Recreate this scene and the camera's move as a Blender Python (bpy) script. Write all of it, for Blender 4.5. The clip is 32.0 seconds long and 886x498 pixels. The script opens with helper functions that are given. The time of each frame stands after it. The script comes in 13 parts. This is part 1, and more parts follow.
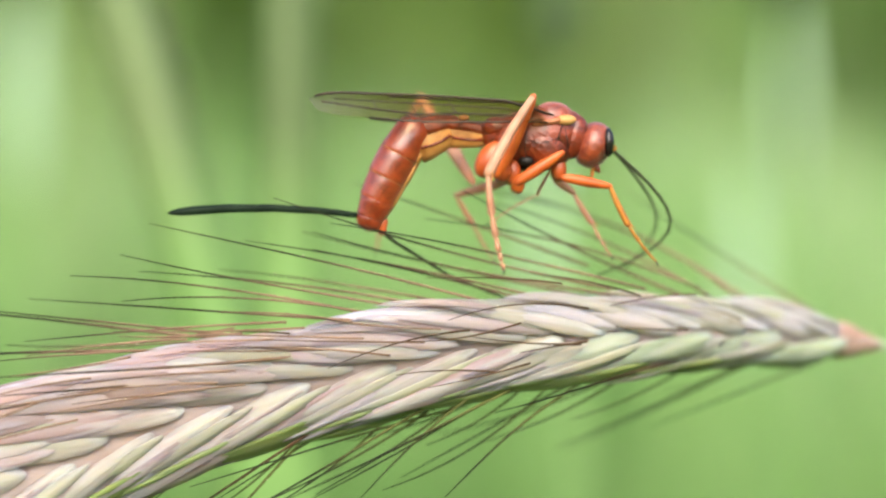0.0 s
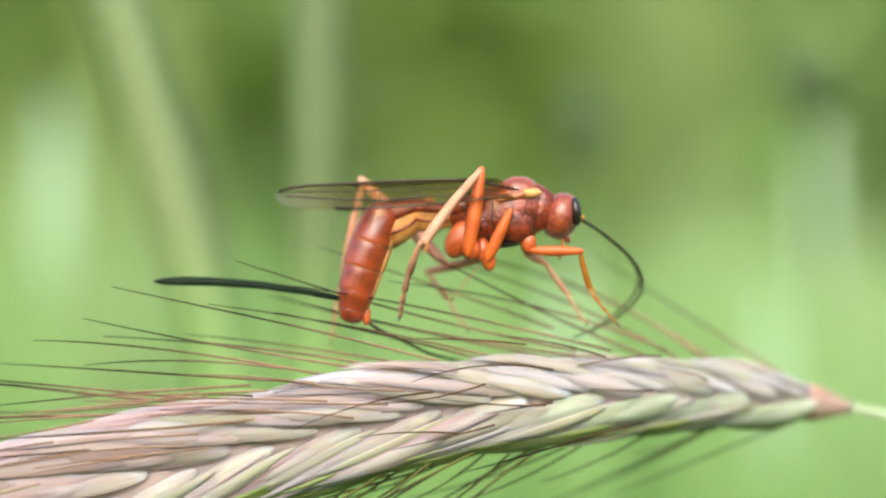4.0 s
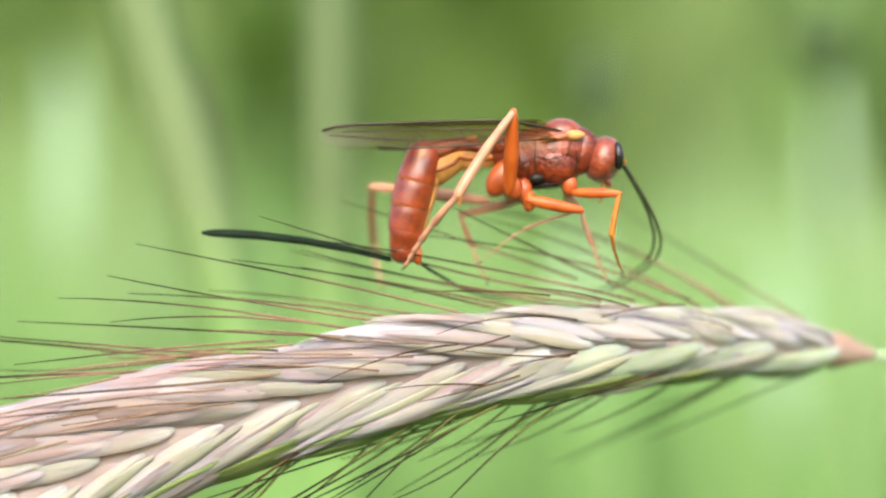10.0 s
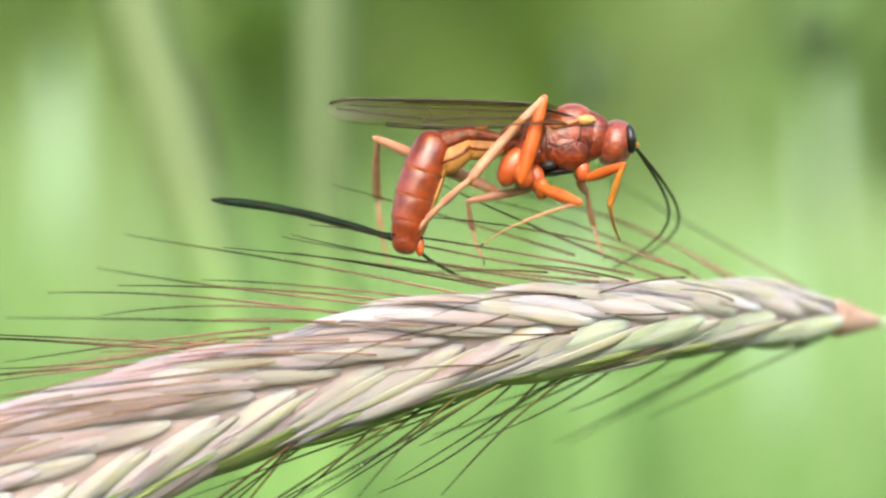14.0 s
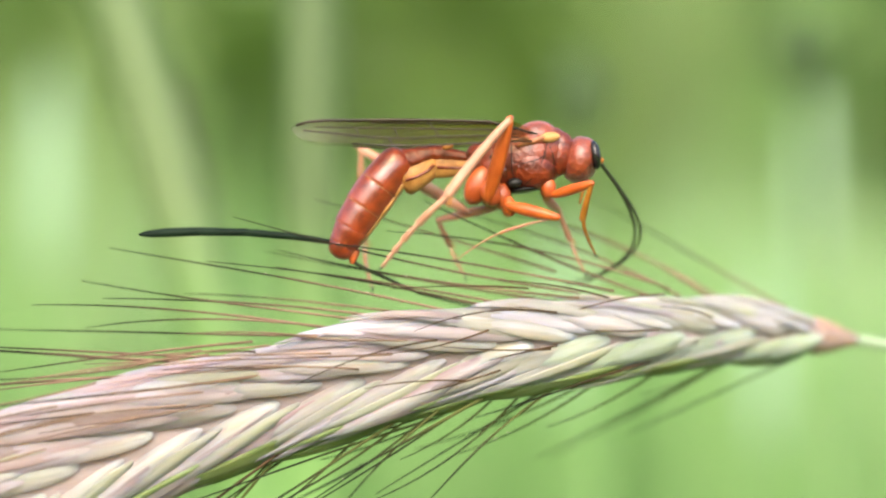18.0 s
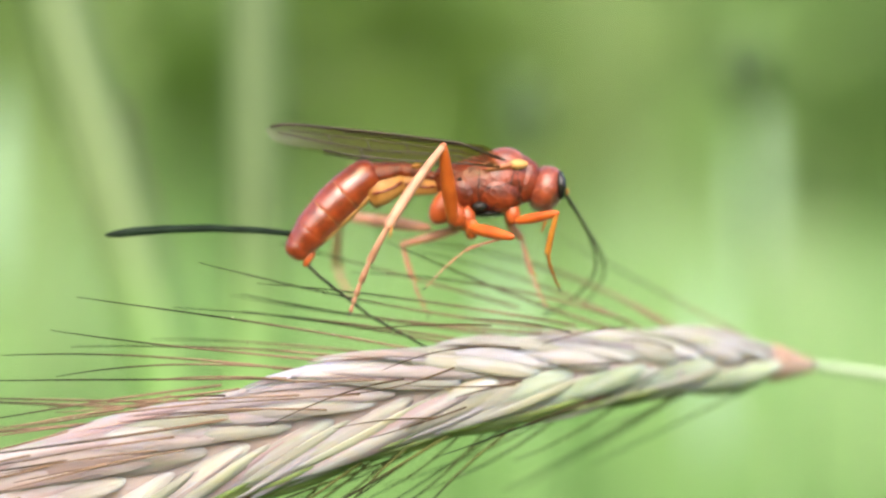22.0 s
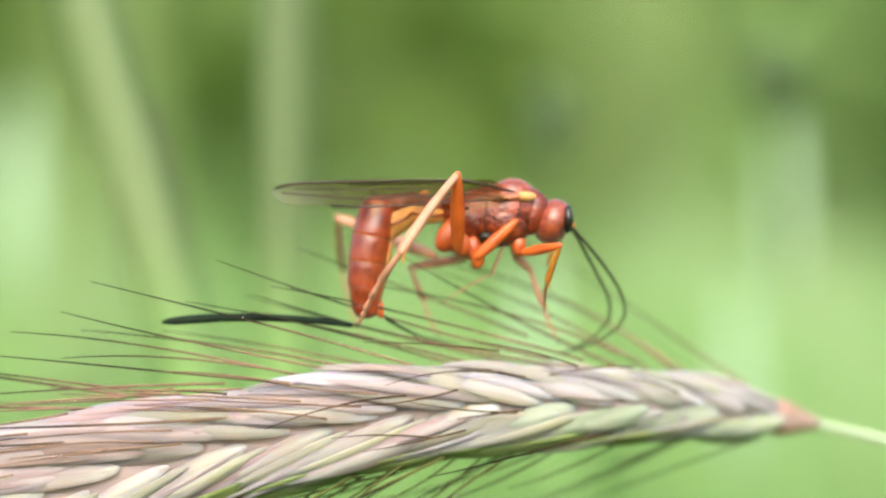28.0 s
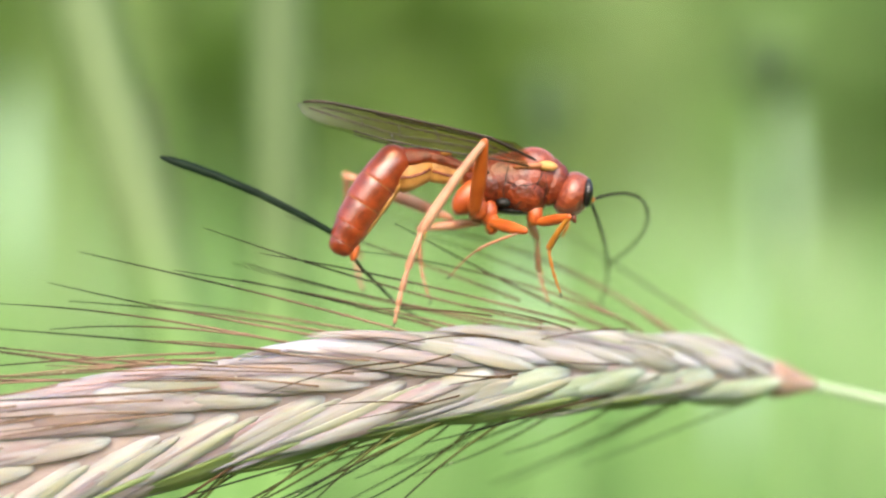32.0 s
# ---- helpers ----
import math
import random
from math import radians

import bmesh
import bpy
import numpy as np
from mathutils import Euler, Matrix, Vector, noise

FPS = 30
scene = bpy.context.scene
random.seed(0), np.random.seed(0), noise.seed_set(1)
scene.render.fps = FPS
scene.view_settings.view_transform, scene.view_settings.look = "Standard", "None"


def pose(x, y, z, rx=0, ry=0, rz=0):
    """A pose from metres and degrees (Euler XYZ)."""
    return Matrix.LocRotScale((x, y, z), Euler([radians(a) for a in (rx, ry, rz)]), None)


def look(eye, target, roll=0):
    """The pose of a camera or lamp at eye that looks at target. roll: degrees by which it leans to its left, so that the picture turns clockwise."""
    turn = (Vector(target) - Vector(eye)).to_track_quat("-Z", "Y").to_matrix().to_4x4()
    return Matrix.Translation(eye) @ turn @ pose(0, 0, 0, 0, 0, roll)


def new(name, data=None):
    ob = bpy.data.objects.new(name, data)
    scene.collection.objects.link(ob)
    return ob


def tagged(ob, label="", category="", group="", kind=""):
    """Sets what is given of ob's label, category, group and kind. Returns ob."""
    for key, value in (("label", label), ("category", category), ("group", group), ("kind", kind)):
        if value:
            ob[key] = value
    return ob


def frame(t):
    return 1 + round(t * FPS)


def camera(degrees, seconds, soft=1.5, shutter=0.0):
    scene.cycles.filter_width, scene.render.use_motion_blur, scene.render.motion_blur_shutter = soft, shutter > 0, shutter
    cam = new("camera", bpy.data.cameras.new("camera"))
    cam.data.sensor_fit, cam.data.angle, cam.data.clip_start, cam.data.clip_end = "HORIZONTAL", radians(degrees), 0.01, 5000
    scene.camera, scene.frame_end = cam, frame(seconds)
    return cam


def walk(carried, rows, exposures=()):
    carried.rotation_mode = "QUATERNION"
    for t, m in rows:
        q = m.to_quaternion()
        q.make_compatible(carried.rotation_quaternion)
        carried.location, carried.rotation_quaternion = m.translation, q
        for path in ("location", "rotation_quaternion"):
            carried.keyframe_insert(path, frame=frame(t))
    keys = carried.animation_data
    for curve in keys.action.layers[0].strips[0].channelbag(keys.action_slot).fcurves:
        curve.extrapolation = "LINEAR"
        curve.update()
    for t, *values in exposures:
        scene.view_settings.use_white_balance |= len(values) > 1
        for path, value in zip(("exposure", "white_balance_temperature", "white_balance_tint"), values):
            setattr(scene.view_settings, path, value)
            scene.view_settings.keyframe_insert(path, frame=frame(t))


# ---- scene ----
cam = camera(20, 32.0, soft=2.4)
cam.data.dof.use_dof = True
cam.data.dof.focus_distance = 0.1795
cam.data.dof.aperture_fstop = 10.5
walk(cam, [
    (0,pose(0,-.178,.5,88.732,0,-1.345)), (0.5,pose(0,-.178,.5,89.092,0,-1.204)), (1,pose(0,-.178,.5,88.783,0,-0.361)), 
    (1.5,pose(0,-.178,.5,88.619,0,-0.03)), (2,pose(0,-.178,.5,88.899,0,-0.207)), (2.5,pose(0,-.178,.5,89.049,0,-0.197)), 
    (3,pose(0,-.178,.5,89.477,0,-0.536)), (3.5,pose(0,-.178,.5,91.245,0,-0.678)), (5.5,pose(0,-.178,.5,90.967,0,-0.862)), 
    (6,pose(0,-.178,.5,90.447,0,-0.759)), (6.5,pose(0,-.178,.5,90.242,0,-0.531)), (7,pose(0,-.178,.5,90.246,0,-0.523)), 
    (7.5,pose(0,-.178,.5,90.141,0,-0.301)), (8,pose(0,-.178,.5,90.138,0,-0.314)), (8.5,pose(0,-.178,.5,89.885,0,-0.211)), (9,pose(0,-.178,.5,90,0,0)), 
    (9.5,pose(0,-.178,.5,89.981,0,-0.142)), (10,pose(0,-.178,.5,90.363,0,-0.448)), (10.5,pose(0,-.178,.5,90.246,0,-0.805)), 
    (11,pose(0,-.178,.5,90.239,0,-1.139)), (11.5,pose(0,-.178,.5,90.38,0,-1.05)), (12,pose(0,-.178,.5,90.454,0,-0.892)), 
    (12.5,pose(0,-.178,.5,90.438,0,-0.988)), (13,pose(0,-.178,.5,90.19,0,-0.738)), (13.5,pose(0,-.178,.5,90.259,0,-0.692)), 
    (14,pose(0,-.178,.5,90.227,0,-0.611)), (14.5,pose(0,-.178,.5,90.074,0,-0.706)), (16.5,pose(0,-.178,.5,90.462,0,-0.228)), 
    (17,pose(0,-.178,.5,90.639,0,-0.759)), (17.5,pose(0,-.178,.5,90.352,0,-0.957)), (18,pose(0,-.178,.5,90.575,0,-0.847)), 
    (18.5,pose(0,-.178,.5,90.807,0,-0.758)), (19,pose(0,-.178,.5,90.692,0,-1.035)), (19.5,pose(0,-.178,.5,90.474,0,-0.94)), 
    (20,pose(0,-.178,.5,90.848,0,-0.972)), (20.5,pose(0,-.178,.5,90.986,0,-0.875)), (21,pose(0,-.178,.5,90.954,0,-1.041)), 
    (21.5,pose(0,-.178,.5,90.864,0,-0.952)), (22,pose(0,-.178,.5,90.983,0,-2.124)), (22.5,pose(0,-.178,.5,91.878,0,-2.685)), 
    (23,pose(0,-.178,.5,91.449,0,-2.531)), (23.5,pose(0,-.178,.5,90.976,0,-2.067)), (24,pose(0,-.178,.5,91.336,0,-1.751)), 
    (24.5,pose(0,-.178,.5,91.748,0,-1.664)), (25,pose(0,-.178,.5,91.756,0,-2.037)), (25.5,pose(0,-.178,.5,91.51,0,-1.977)), 
    (27.5,pose(0,-.178,.5,91.126,0,-1.624)), (28,pose(0,-.178,.5,91.176,0,-1.481)), (28.5,pose(0,-.178,.5,90.866,0,-1.693)), 
    (29,pose(0,-.178,.5,91.028,0,-1.543)), (29.5,pose(0,-.178,.5,90.911,0,-1.601)), (30,pose(0,-.178,.5,91.091,0,-1.602)), 
    (30.5,pose(0,-.178,.5,91.104,0,-1.606)), (31,pose(0,-.178,.5,90.966,0,-1.678)), (31.5,pose(0,-.178,.5,90.903,0,-1.694)), 
    (32,pose(0,-.178,.5,90.92,0,-1.607))], exposures=[(0.0, 1.14), (3.5, 1.15), (6.0, 1.30), (14.0, 1.30), (22.0, 1.29), (25.0, 1.24), (28.0, 1.28), (32.0, 1.28)])

# ---- light ----
world = bpy.data.worlds.new("sky")
scene.world = world
world.use_nodes = True
_n = world.node_tree.nodes
_sky = _n.new("ShaderNodeTexSky")
_sky.sky_type, _sky.sun_disc = "NISHITA", False
_sky.sun_elevation, _sky.sun_rotation = radians(44), radians(192)
_sky.air_density, _sky.dust_density, _sky.ozone_density = 1.0, 7.0, 0.6
world.node_tree.links.new(_sky.outputs[0], _n["Background"].inputs[0])
_n["Background"].inputs[1].default_value = 0.212
sun = new("sun", bpy.data.lights.new("sun", "SUN"))
sun.data.energy, sun.data.angle, sun.data.color = 1.3, radians(75), (1.0, 0.97, 0.92)
sun.matrix_world = look((0.4, -1.95, 1.95), (0, 0, 0))


# ---- materials ----
def nodes(name):
    m = bpy.data.materials.new(name)
    m.use_nodes = True
    t = m.node_tree
    return m, t, t.nodes["Principled BSDF"]


def ramp(t, fac, stops):
    r = t.nodes.new("ShaderNodeValToRGB")
    e = r.color_ramp.elements
    while len(e) < len(stops):
        e.new(0.5)
    for el, (p, c) in zip(e, stops):
        el.position, el.color = p, (*c, 1)
    t.links.new(fac, r.inputs[0])
    return r.outputs[0]


def grain(t, scale, stretch=(1, 1, 1), detail=3.0, shift=True):
    """Noise in the object's own space, moved by the object's random number."""
    co = t.nodes.new("ShaderNodeTexCoord")
    mp = t.nodes.new("ShaderNodeMapping")
    mp.inputs["Scale"].default_value = stretch
    t.links.new(co.outputs["Object"], mp.inputs["Vector"])
    nz = t.nodes.new("ShaderNodeTexNoise")
    nz.noise_dimensions = "4D"
    nz.inputs["Scale"].default_value, nz.inputs["Detail"].default_value = scale, detail
    t.links.new(mp.outputs[0], nz.inputs["Vector"])
    if shift:
        info = t.nodes.new("ShaderNodeObjectInfo")
        k = t.nodes.new("ShaderNodeMath")
        k.operation = "MULTIPLY"
        k.inputs[1].default_value = 17.0
        t.links.new(info.outputs["Random"], k.inputs[0])
        t.links.new(k.outputs[0], nz.inputs["W"])
    return nz.outputs["Fac"]


def mix(t, fac, a, b, mode="MIX"):
    m = t.nodes.new("ShaderNodeMix")
    m.data_type, m.blend_type = "RGBA", mode
    for sock, v in ((m.inputs[0], fac), (m.inputs[6], a), (m.inputs[7], b)):
        if isinstance(v, (int, float)):
            sock.default_value = v
        elif isinstance(v, tuple):
            sock.default_value = (*v, 1)
        else:
            t.links.new(v, sock)
    return m.outputs[2]


def along(t, length):
    """0 at the object's origin, 1 at length along its x axis."""
    co = t.nodes.new("ShaderNodeTexCoord")
    sp = t.nodes.new("ShaderNodeSeparateXYZ")
    t.links.new(co.outputs["Object"], sp.inputs[0])
    k = t.nodes.new("ShaderNodeMath")
    k.operation, k.use_clamp = "DIVIDE", True
    k.inputs[1].default_value = length
    t.links.new(sp.outputs[0], k.inputs[0])
    return k.outputs[0]


def relief(t, p, height, strength, depth):
    b = t.nodes.new("ShaderNodeBump")
    b.inputs["Strength"].default_value, b.inputs["Distance"].default_value = strength, depth
    t.links.new(height, b.inputs["Height"])
    t.links.new(b.outputs[0], p.inputs["Normal"])


def chitin(name, dark, light, rough=0.3, sss=0.0, coat=0.3, gloss=0.5, pitted=False, down=0.0):
    m, t, p = nodes(name)
    big = ramp(t, grain(t, 1300 if pitted else 700, shift=False), [(0.36, dark), (0.64, light)])
    fine = grain(t, 6500, detail=2.0, shift=False)
    col = mix(t, 0.22, big, ramp(t, fine, [(0.35, dark), (0.65, light)]))
    t.links.new(col, p.inputs["Base Color"])
    p.inputs["Roughness"].default_value = rough
    p.inputs["Specular IOR Level"].default_value = gloss
    p.inputs["Coat Weight"].default_value = coat
    p.inputs["Coat Roughness"].default_value = 0.12
    p.inputs["Sheen Weight"].default_value = down
    p.inputs["Sheen Roughness"].default_value = 0.35
    p.inputs["Sheen Tint"].default_value = (1.0, 0.93, 0.92, 1)
    if sss:
        p.inputs["Subsurface Weight"].default_value = sss
        p.inputs["Subsurface Scale"].default_value = 0.0006
        p.inputs["Subsurface Radius"].default_value = (1.0, 0.45, 0.2)
    if pitted:
        relief(t, p, grain(t, 2600, detail=3.0, shift=False), 0.7, 0.00022)
    else:
        relief(t, p, fine, 0.25, 0.00004)
    return m


RED = chitin("red_cuticle", (0.050, 0.007, 0.003), (0.165, 0.025, 0.006), 0.34, 0.0, 0.10, 0.4, pitted=True)
TERGITE = chitin("tergite_red", (0.066, 0.0065, 0.002), (0.225, 0.034, 0.007), 0.28, 0.05, 0.45, 0.5, down=0.04)
GLOSSY = chitin("glossy_red_cuticle", (0.07, 0.009, 0.003), (0.21, 0.038, 0.010), 0.40, 0.0, 0.25, 0.5, pitted=True, down=0.22)
RIM = chitin("amber_rim", (0.17, 0.055, 0.018), (0.25, 0.10, 0.04), 0.4, 0.0, 0.0, 0.3)
HONEY = chitin("honey_plate", (0.30, 0.15, 0.040), (0.44, 0.27, 0.10), 0.45, 0.1, 0.0, 0.3)
ORANGE = chitin("orange_leg", (0.25, 0.045, 0.006), (0.37, 0.082, 0.012), 0.38, 0.1, 0.0, 0.3)
TIBIA = chitin("pale_leg", (0.26, 0.125, 0.074), (0.345, 0.19, 0.12), 0.45, 0.1, 0.0, 0.3)
# paler than the near femora: light shining through the legs is in this colour
PINKLEG = chitin("far_leg", (0.30, 0.14, 0.085), (0.38, 0.21, 0.14), 0.45, 0.5, 0.0, 0.3)
COXA = chitin("orange_coxa", (0.22, 0.036, 0.006), (0.35, 0.078, 0.018), 0.36, 0.1, 0.1, 0.4)
AMBER = chitin("amber_leg", (0.22, 0.082, 0.008), (0.32, 0.13, 0.018), 0.4, 0.08, 0.0, 0.3)
YELLOW = chitin("yellow_cuticle", (0.16, 0.060, 0.010), (0.36, 0.18, 0.050), 0.4, 0.08, 0.0, 0.3)
BLACK = chitin("black_cuticle", (0.004, 0.004, 0.004), (0.012, 0.012, 0.010), 0.45, 0.0, 0.0, 0.2)
SHEATH = chitin("black_sheath", (0.002, 0.006, 0.003), (0.006, 0.014, 0.007), 0.55, 0.0, 0.0, 0.06)
EYE = chitin("black_eye", (0.003, 0.003, 0.003), (0.010, 0.008, 0.007), 0.22, 0.0, 0.0, 0.4)
ANTENNA = chitin("dark_antenna", (0.010, 0.014, 0.006), (0.028, 0.034, 0.013), 0.6, 0.0, 0.0, 0.15)


def wing_skin():
    """Smoky at the root, clear and paler towards the tip, with a gloss."""
    m, t, p = nodes("smoky_membrane")
    tone = ramp(t, along(t, 0.0177), [(0.0, (0.07, 0.045, 0.015)), (0.45, (0.045, 0.03, 0.016)), (0.75, (0.10, 0.09, 0.07)), (1.0, (0.34, 0.34, 0.30))])
    col = mix(t, ramp(t, grain(t, 500, shift=False), [(0.35, (0, 0, 0)), (0.65, (0.6, 0.6, 0.6))]), tone, (0.10, 0.085, 0.06))
    t.links.new(col, p.inputs["Base Color"])
    p.inputs["Roughness"].default_value = 0.16
    clear = t.nodes.new("ShaderNodeBsdfTransparent")
    t.links.new(ramp(t, along(t, 0.0177), [(0.0, (0.94, 0.88, 0.72)), (0.6, (0.90, 0.86, 0.74)), (1.0, (0.96, 0.96, 0.93))]), clear.inputs[0])
    mx = t.nodes.new("ShaderNodeMixShader")
    mx.inputs[0].default_value = 0.075
    t.links.new(clear.outputs[0], mx.inputs[1])
    t.links.new(p.outputs[0], mx.inputs[2])
    t.links.new(mx.outputs[0], t.nodes["Material Output"].inputs[0])
    relief(t, p, grain(t, 1400, shift=False), 0.6, 0.00012)
    return m


WING = wing_skin()
VEIN = chitin("wing_vein", (0.010, 0.007, 0.003), (0.026, 0.016, 0.008), 0.45, 0.0, 0.0, 0.3)


def husk(name, base, mid, tip, streak, length, rough=0.55, tan=(0.19, 0.135, 0.10)):
    """Papery husk: colour along its length, fine veins lengthwise, blotches."""
    m, t, p = nodes(name)
    body = ramp(t, along(t, length), [(0.0, base), (0.10, base), (0.30, mid), (0.62, tip)])
    blot = grain(t, 330, (0.5, 1, 1), 3.0)
    col = mix(t, ramp(t, blot, [(0.46, (0, 0, 0)), (0.62, (0.8, 0.8, 0.8))]), body, mid)
    coarse = grain(t, 1500, (0.05, 1.0, 1.0), 2.0)
    col = mix(t, ramp(t, coarse, [(0.50, (0, 0, 0)), (0.62, (0.75, 0.75, 0.75))]), col, streak)
    vein = grain(t, 5200, (0.02, 1.0, 1.0), 2.0)
    col = mix(t, ramp(t, vein, [(0.38, (0.45, 0.45, 0.45)), (0.50, (0, 0, 0))]), col, streak)
    broad = grain(t, 2300, (0.035, 1.0, 1.0), 2.0)
    col = mix(t, ramp(t, broad, [(0.50, (0, 0, 0)), (0.62, (0.7, 0.7, 0.7))]), col, mid)
    col = mix(t, ramp(t, broad, [(0.36, (0.65, 0.65, 0.65)), (0.48, (0, 0, 0))]), col, tip)
    co = t.nodes.new("ShaderNodeTexCoord")
    sp = t.nodes.new("ShaderNodeSeparateXYZ")
    t.links.new(co.outputs["Object"], sp.inputs[0])
    rim = t.nodes.new("ShaderNodeMath")
    rim.operation = "ABSOLUTE"
    t.links.new(sp.outputs[1], rim.inputs[0])
    rel = t.nodes.new("ShaderNodeMath")
    rel.operation = "MULTIPLY"
    rel.inputs[1].default_value = 1150.0
    t.links.new(rim.outputs[0], rel.inputs[0])
    col = mix(t, ramp(t, rel.outputs[0], [(0.30, (0, 0, 0)), (0.90, (0.9, 0.9, 0.9))]), col, streak)
    info = t.nodes.new("ShaderNodeObjectInfo")
    fly = t.nodes.new("ShaderNodeMath")
    fly.operation = "FRACT"
    tms = t.nodes.new("ShaderNodeMath")
    tms.operation = "MULTIPLY"
    tms.inputs[1].default_value = 7.31
    t.links.new(info.outputs["Random"], tms.inputs[0])
    t.links.new(tms.outputs[0], fly.inputs[0])
    col = mix(t, ramp(t, fly.outputs[0], [(0.45, (0, 0, 0)), (1.0, (0.55, 0.55, 0.55))]), col, tan)
    hv = t.nodes.new("ShaderNodeHueSaturation")
    mr = t.nodes.new("ShaderNodeMapRange")
    mr.inputs[3].default_value, mr.inputs[4].default_value = 0.86, 1.17
    t.links.new(info.outputs["Random"], mr.inputs[0])
    t.links.new(mr.outputs[0], hv.inputs["Value"])
    t.links.new(col, hv.inputs["Color"])
    t.links.new(hv.outputs[0], p.inputs["Base Color"])
    p.inputs["Roughness"].default_value = rough
    p.inputs["Specular IOR Level"].default_value = 0.22
    p.inputs["Subsurface Weight"].default_value = 0.8
    p.inputs["Subsurface Scale"].default_value = 0.0024
    p.inputs["Subsurface Radius"].default_value = (1.0, 0.8, 0.5)
    relief(t, p, broad, 0.7, 0.00022)
    tr = t.nodes.new("ShaderNodeBsdfTranslucent")
    t.links.new(hv.outputs[0], tr.inputs[0])
    mx = t.nodes.new("ShaderNodeMixShader")
    mx.inputs[0].default_value = 0.30
    t.links.new(p.outputs[0], mx.inputs[1])
    t.links.new(tr.outputs[0], mx.inputs[2])
    t.links.new(mx.outputs[0], t.nodes["Material Output"].inputs[0])
    return m


HUSK_PALE = husk("pale_husk", (0.435, 0.439, 0.404), (0.285, 0.291, 0.237), (0.326, 0.297, 0.303), (0.276, 0.221, 0.211), 0.0085, tan=(0.324, 0.311, 0.261))
HUSK_PINK = husk("pink_husk", (0.427, 0.423, 0.370), (0.315, 0.312, 0.286), (0.361, 0.335, 0.344), (0.269, 0.182, 0.184), 0.0085, tan=(0.319, 0.284, 0.278))
HUSK_WHITE = husk("white_husk", (0.438, 0.439, 0.418), (0.318, 0.319, 0.293), (0.388, 0.374, 0.406), (0.308, 0.218, 0.241), 0.0085, tan=(0.352, 0.306, 0.311))
HUSK_BROWN = husk("brown_husk", (0.373, 0.345, 0.297), (0.319, 0.265, 0.264), (0.365, 0.328, 0.328), (0.286, 0.190, 0.186), 0.0085, tan=(0.277, 0.202, 0.169))
HUSK_OLIVE = husk("olive_husk", (0.318, 0.332, 0.286), (0.273, 0.288, 0.186), (0.292, 0.272, 0.246), (0.288, 0.270, 0.206), 0.0085, tan=(0.295, 0.278, 0.221))
HUSK_GREEN = husk("green_husk", (0.273, 0.295, 0.204), (0.191, 0.241, 0.093), (0.191, 0.230, 0.093), (0.122, 0.169, 0.051), 0.0085, tan=(0.180, 0.213, 0.102))
HUSK_MINT = husk("mint_husk", (0.370, 0.407, 0.381), (0.284, 0.342, 0.242), (0.319, 0.351, 0.290), (0.244, 0.292, 0.189), 0.0085, tan=(0.312, 0.336, 0.290))
# pale core colour that lifts the shade between the florets
HUSK_CORE = husk("core_husk", (0.395, 0.348, 0.311), (0.374, 0.316, 0.291), (0.374, 0.306, 0.300), (0.363, 0.290, 0.269), 0.0085, tan=(0.343, 0.285, 0.247))
HUSK_BASE = husk("base_husk", (0.498, 0.510, 0.500), (0.322, 0.341, 0.302), (0.384, 0.358, 0.362), (0.312, 0.287, 0.223), 0.0085, tan=(0.387, 0.342, 0.374))


def bristle(name, near, far, length):
    m, t, p = nodes(name)
    col = ramp(t, along(t, length), [(0.0, near), (0.35, near), (0.8, far), (1.0, far)])
    spot = grain(t, 500, (0.4, 1, 1), 2.0)
    t.links.new(mix(t, ramp(t, spot, [(0.4, (0, 0, 0)), (0.7, (0.5, 0.5, 0.5))]), col, far), p.inputs["Base Color"])
    p.inputs["Roughness"].default_value = 0.6
    p.inputs["Specular IOR Level"].default_value = 0.04
    return m


AWN_BROWN = bristle("brown_bristle", (0.175, 0.115, 0.078), (0.014, 0.012, 0.008), 0.019)
AWN_DARK = bristle("dark_bristle", (0.055, 0.034, 0.018), (0.006, 0.006, 0.004), 0.016)
AWN_GREEN = bristle("green_bristle", (0.066, 0.074, 0.022), (0.012, 0.013, 0.008), 0.013)
POLLEN = chitin("pollen", (0.55, 0.50, 0.35), (0.70, 0.66, 0.52), 0.5, 0.0, 0.0)


def leafy(name, dark, light, rough=0.5, clear=0.45, isl=True, patch=3.0, foot=None):
    m, t, p = nodes(name)
    geo = t.nodes.new("ShaderNodeNewGeometry")
    if isl:
        col = ramp(t, geo.outputs["Random Per Island"], [(0.0, dark), (1.0, light)])
    else:
        col = ramp(t, grain(t, 40, (1, 1, 0.2), 3.0), [(0.3, dark), (0.7, light)])
    blot = ramp(t, grain(t, patch, detail=2.0, shift=False), [(0.35, (0, 0, 0)), (0.65, (0.6, 0.6, 0.6))])
    col = mix(t, blot, col, light)
    if foot:
        co = t.nodes.new("ShaderNodeTexCoord")
        sp = t.nodes.new("ShaderNodeSeparateXYZ")
        t.links.new(co.outputs["Object"], sp.inputs[0])
        col = mix(t, ramp(t, sp.outputs[2], [(0.491, (1, 1, 1)), (0.507, (0, 0, 0))]), col, foot)
    t.links.new(col, p.inputs["Base Color"])
    p.inputs["Roughness"].default_value = rough
    tr = t.nodes.new("ShaderNodeBsdfTranslucent")
    t.links.new(col, tr.inputs[0])
    mx = t.nodes.new("ShaderNodeMixShader")
    mx.inputs[0].default_value = clear
    t.links.new(p.outputs[0], mx.inputs[1])
    t.links.new(tr.outputs[0], mx.inputs[2])
    t.links.new(mx.outputs[0], t.nodes["Material Output"].inputs[0])
    return m


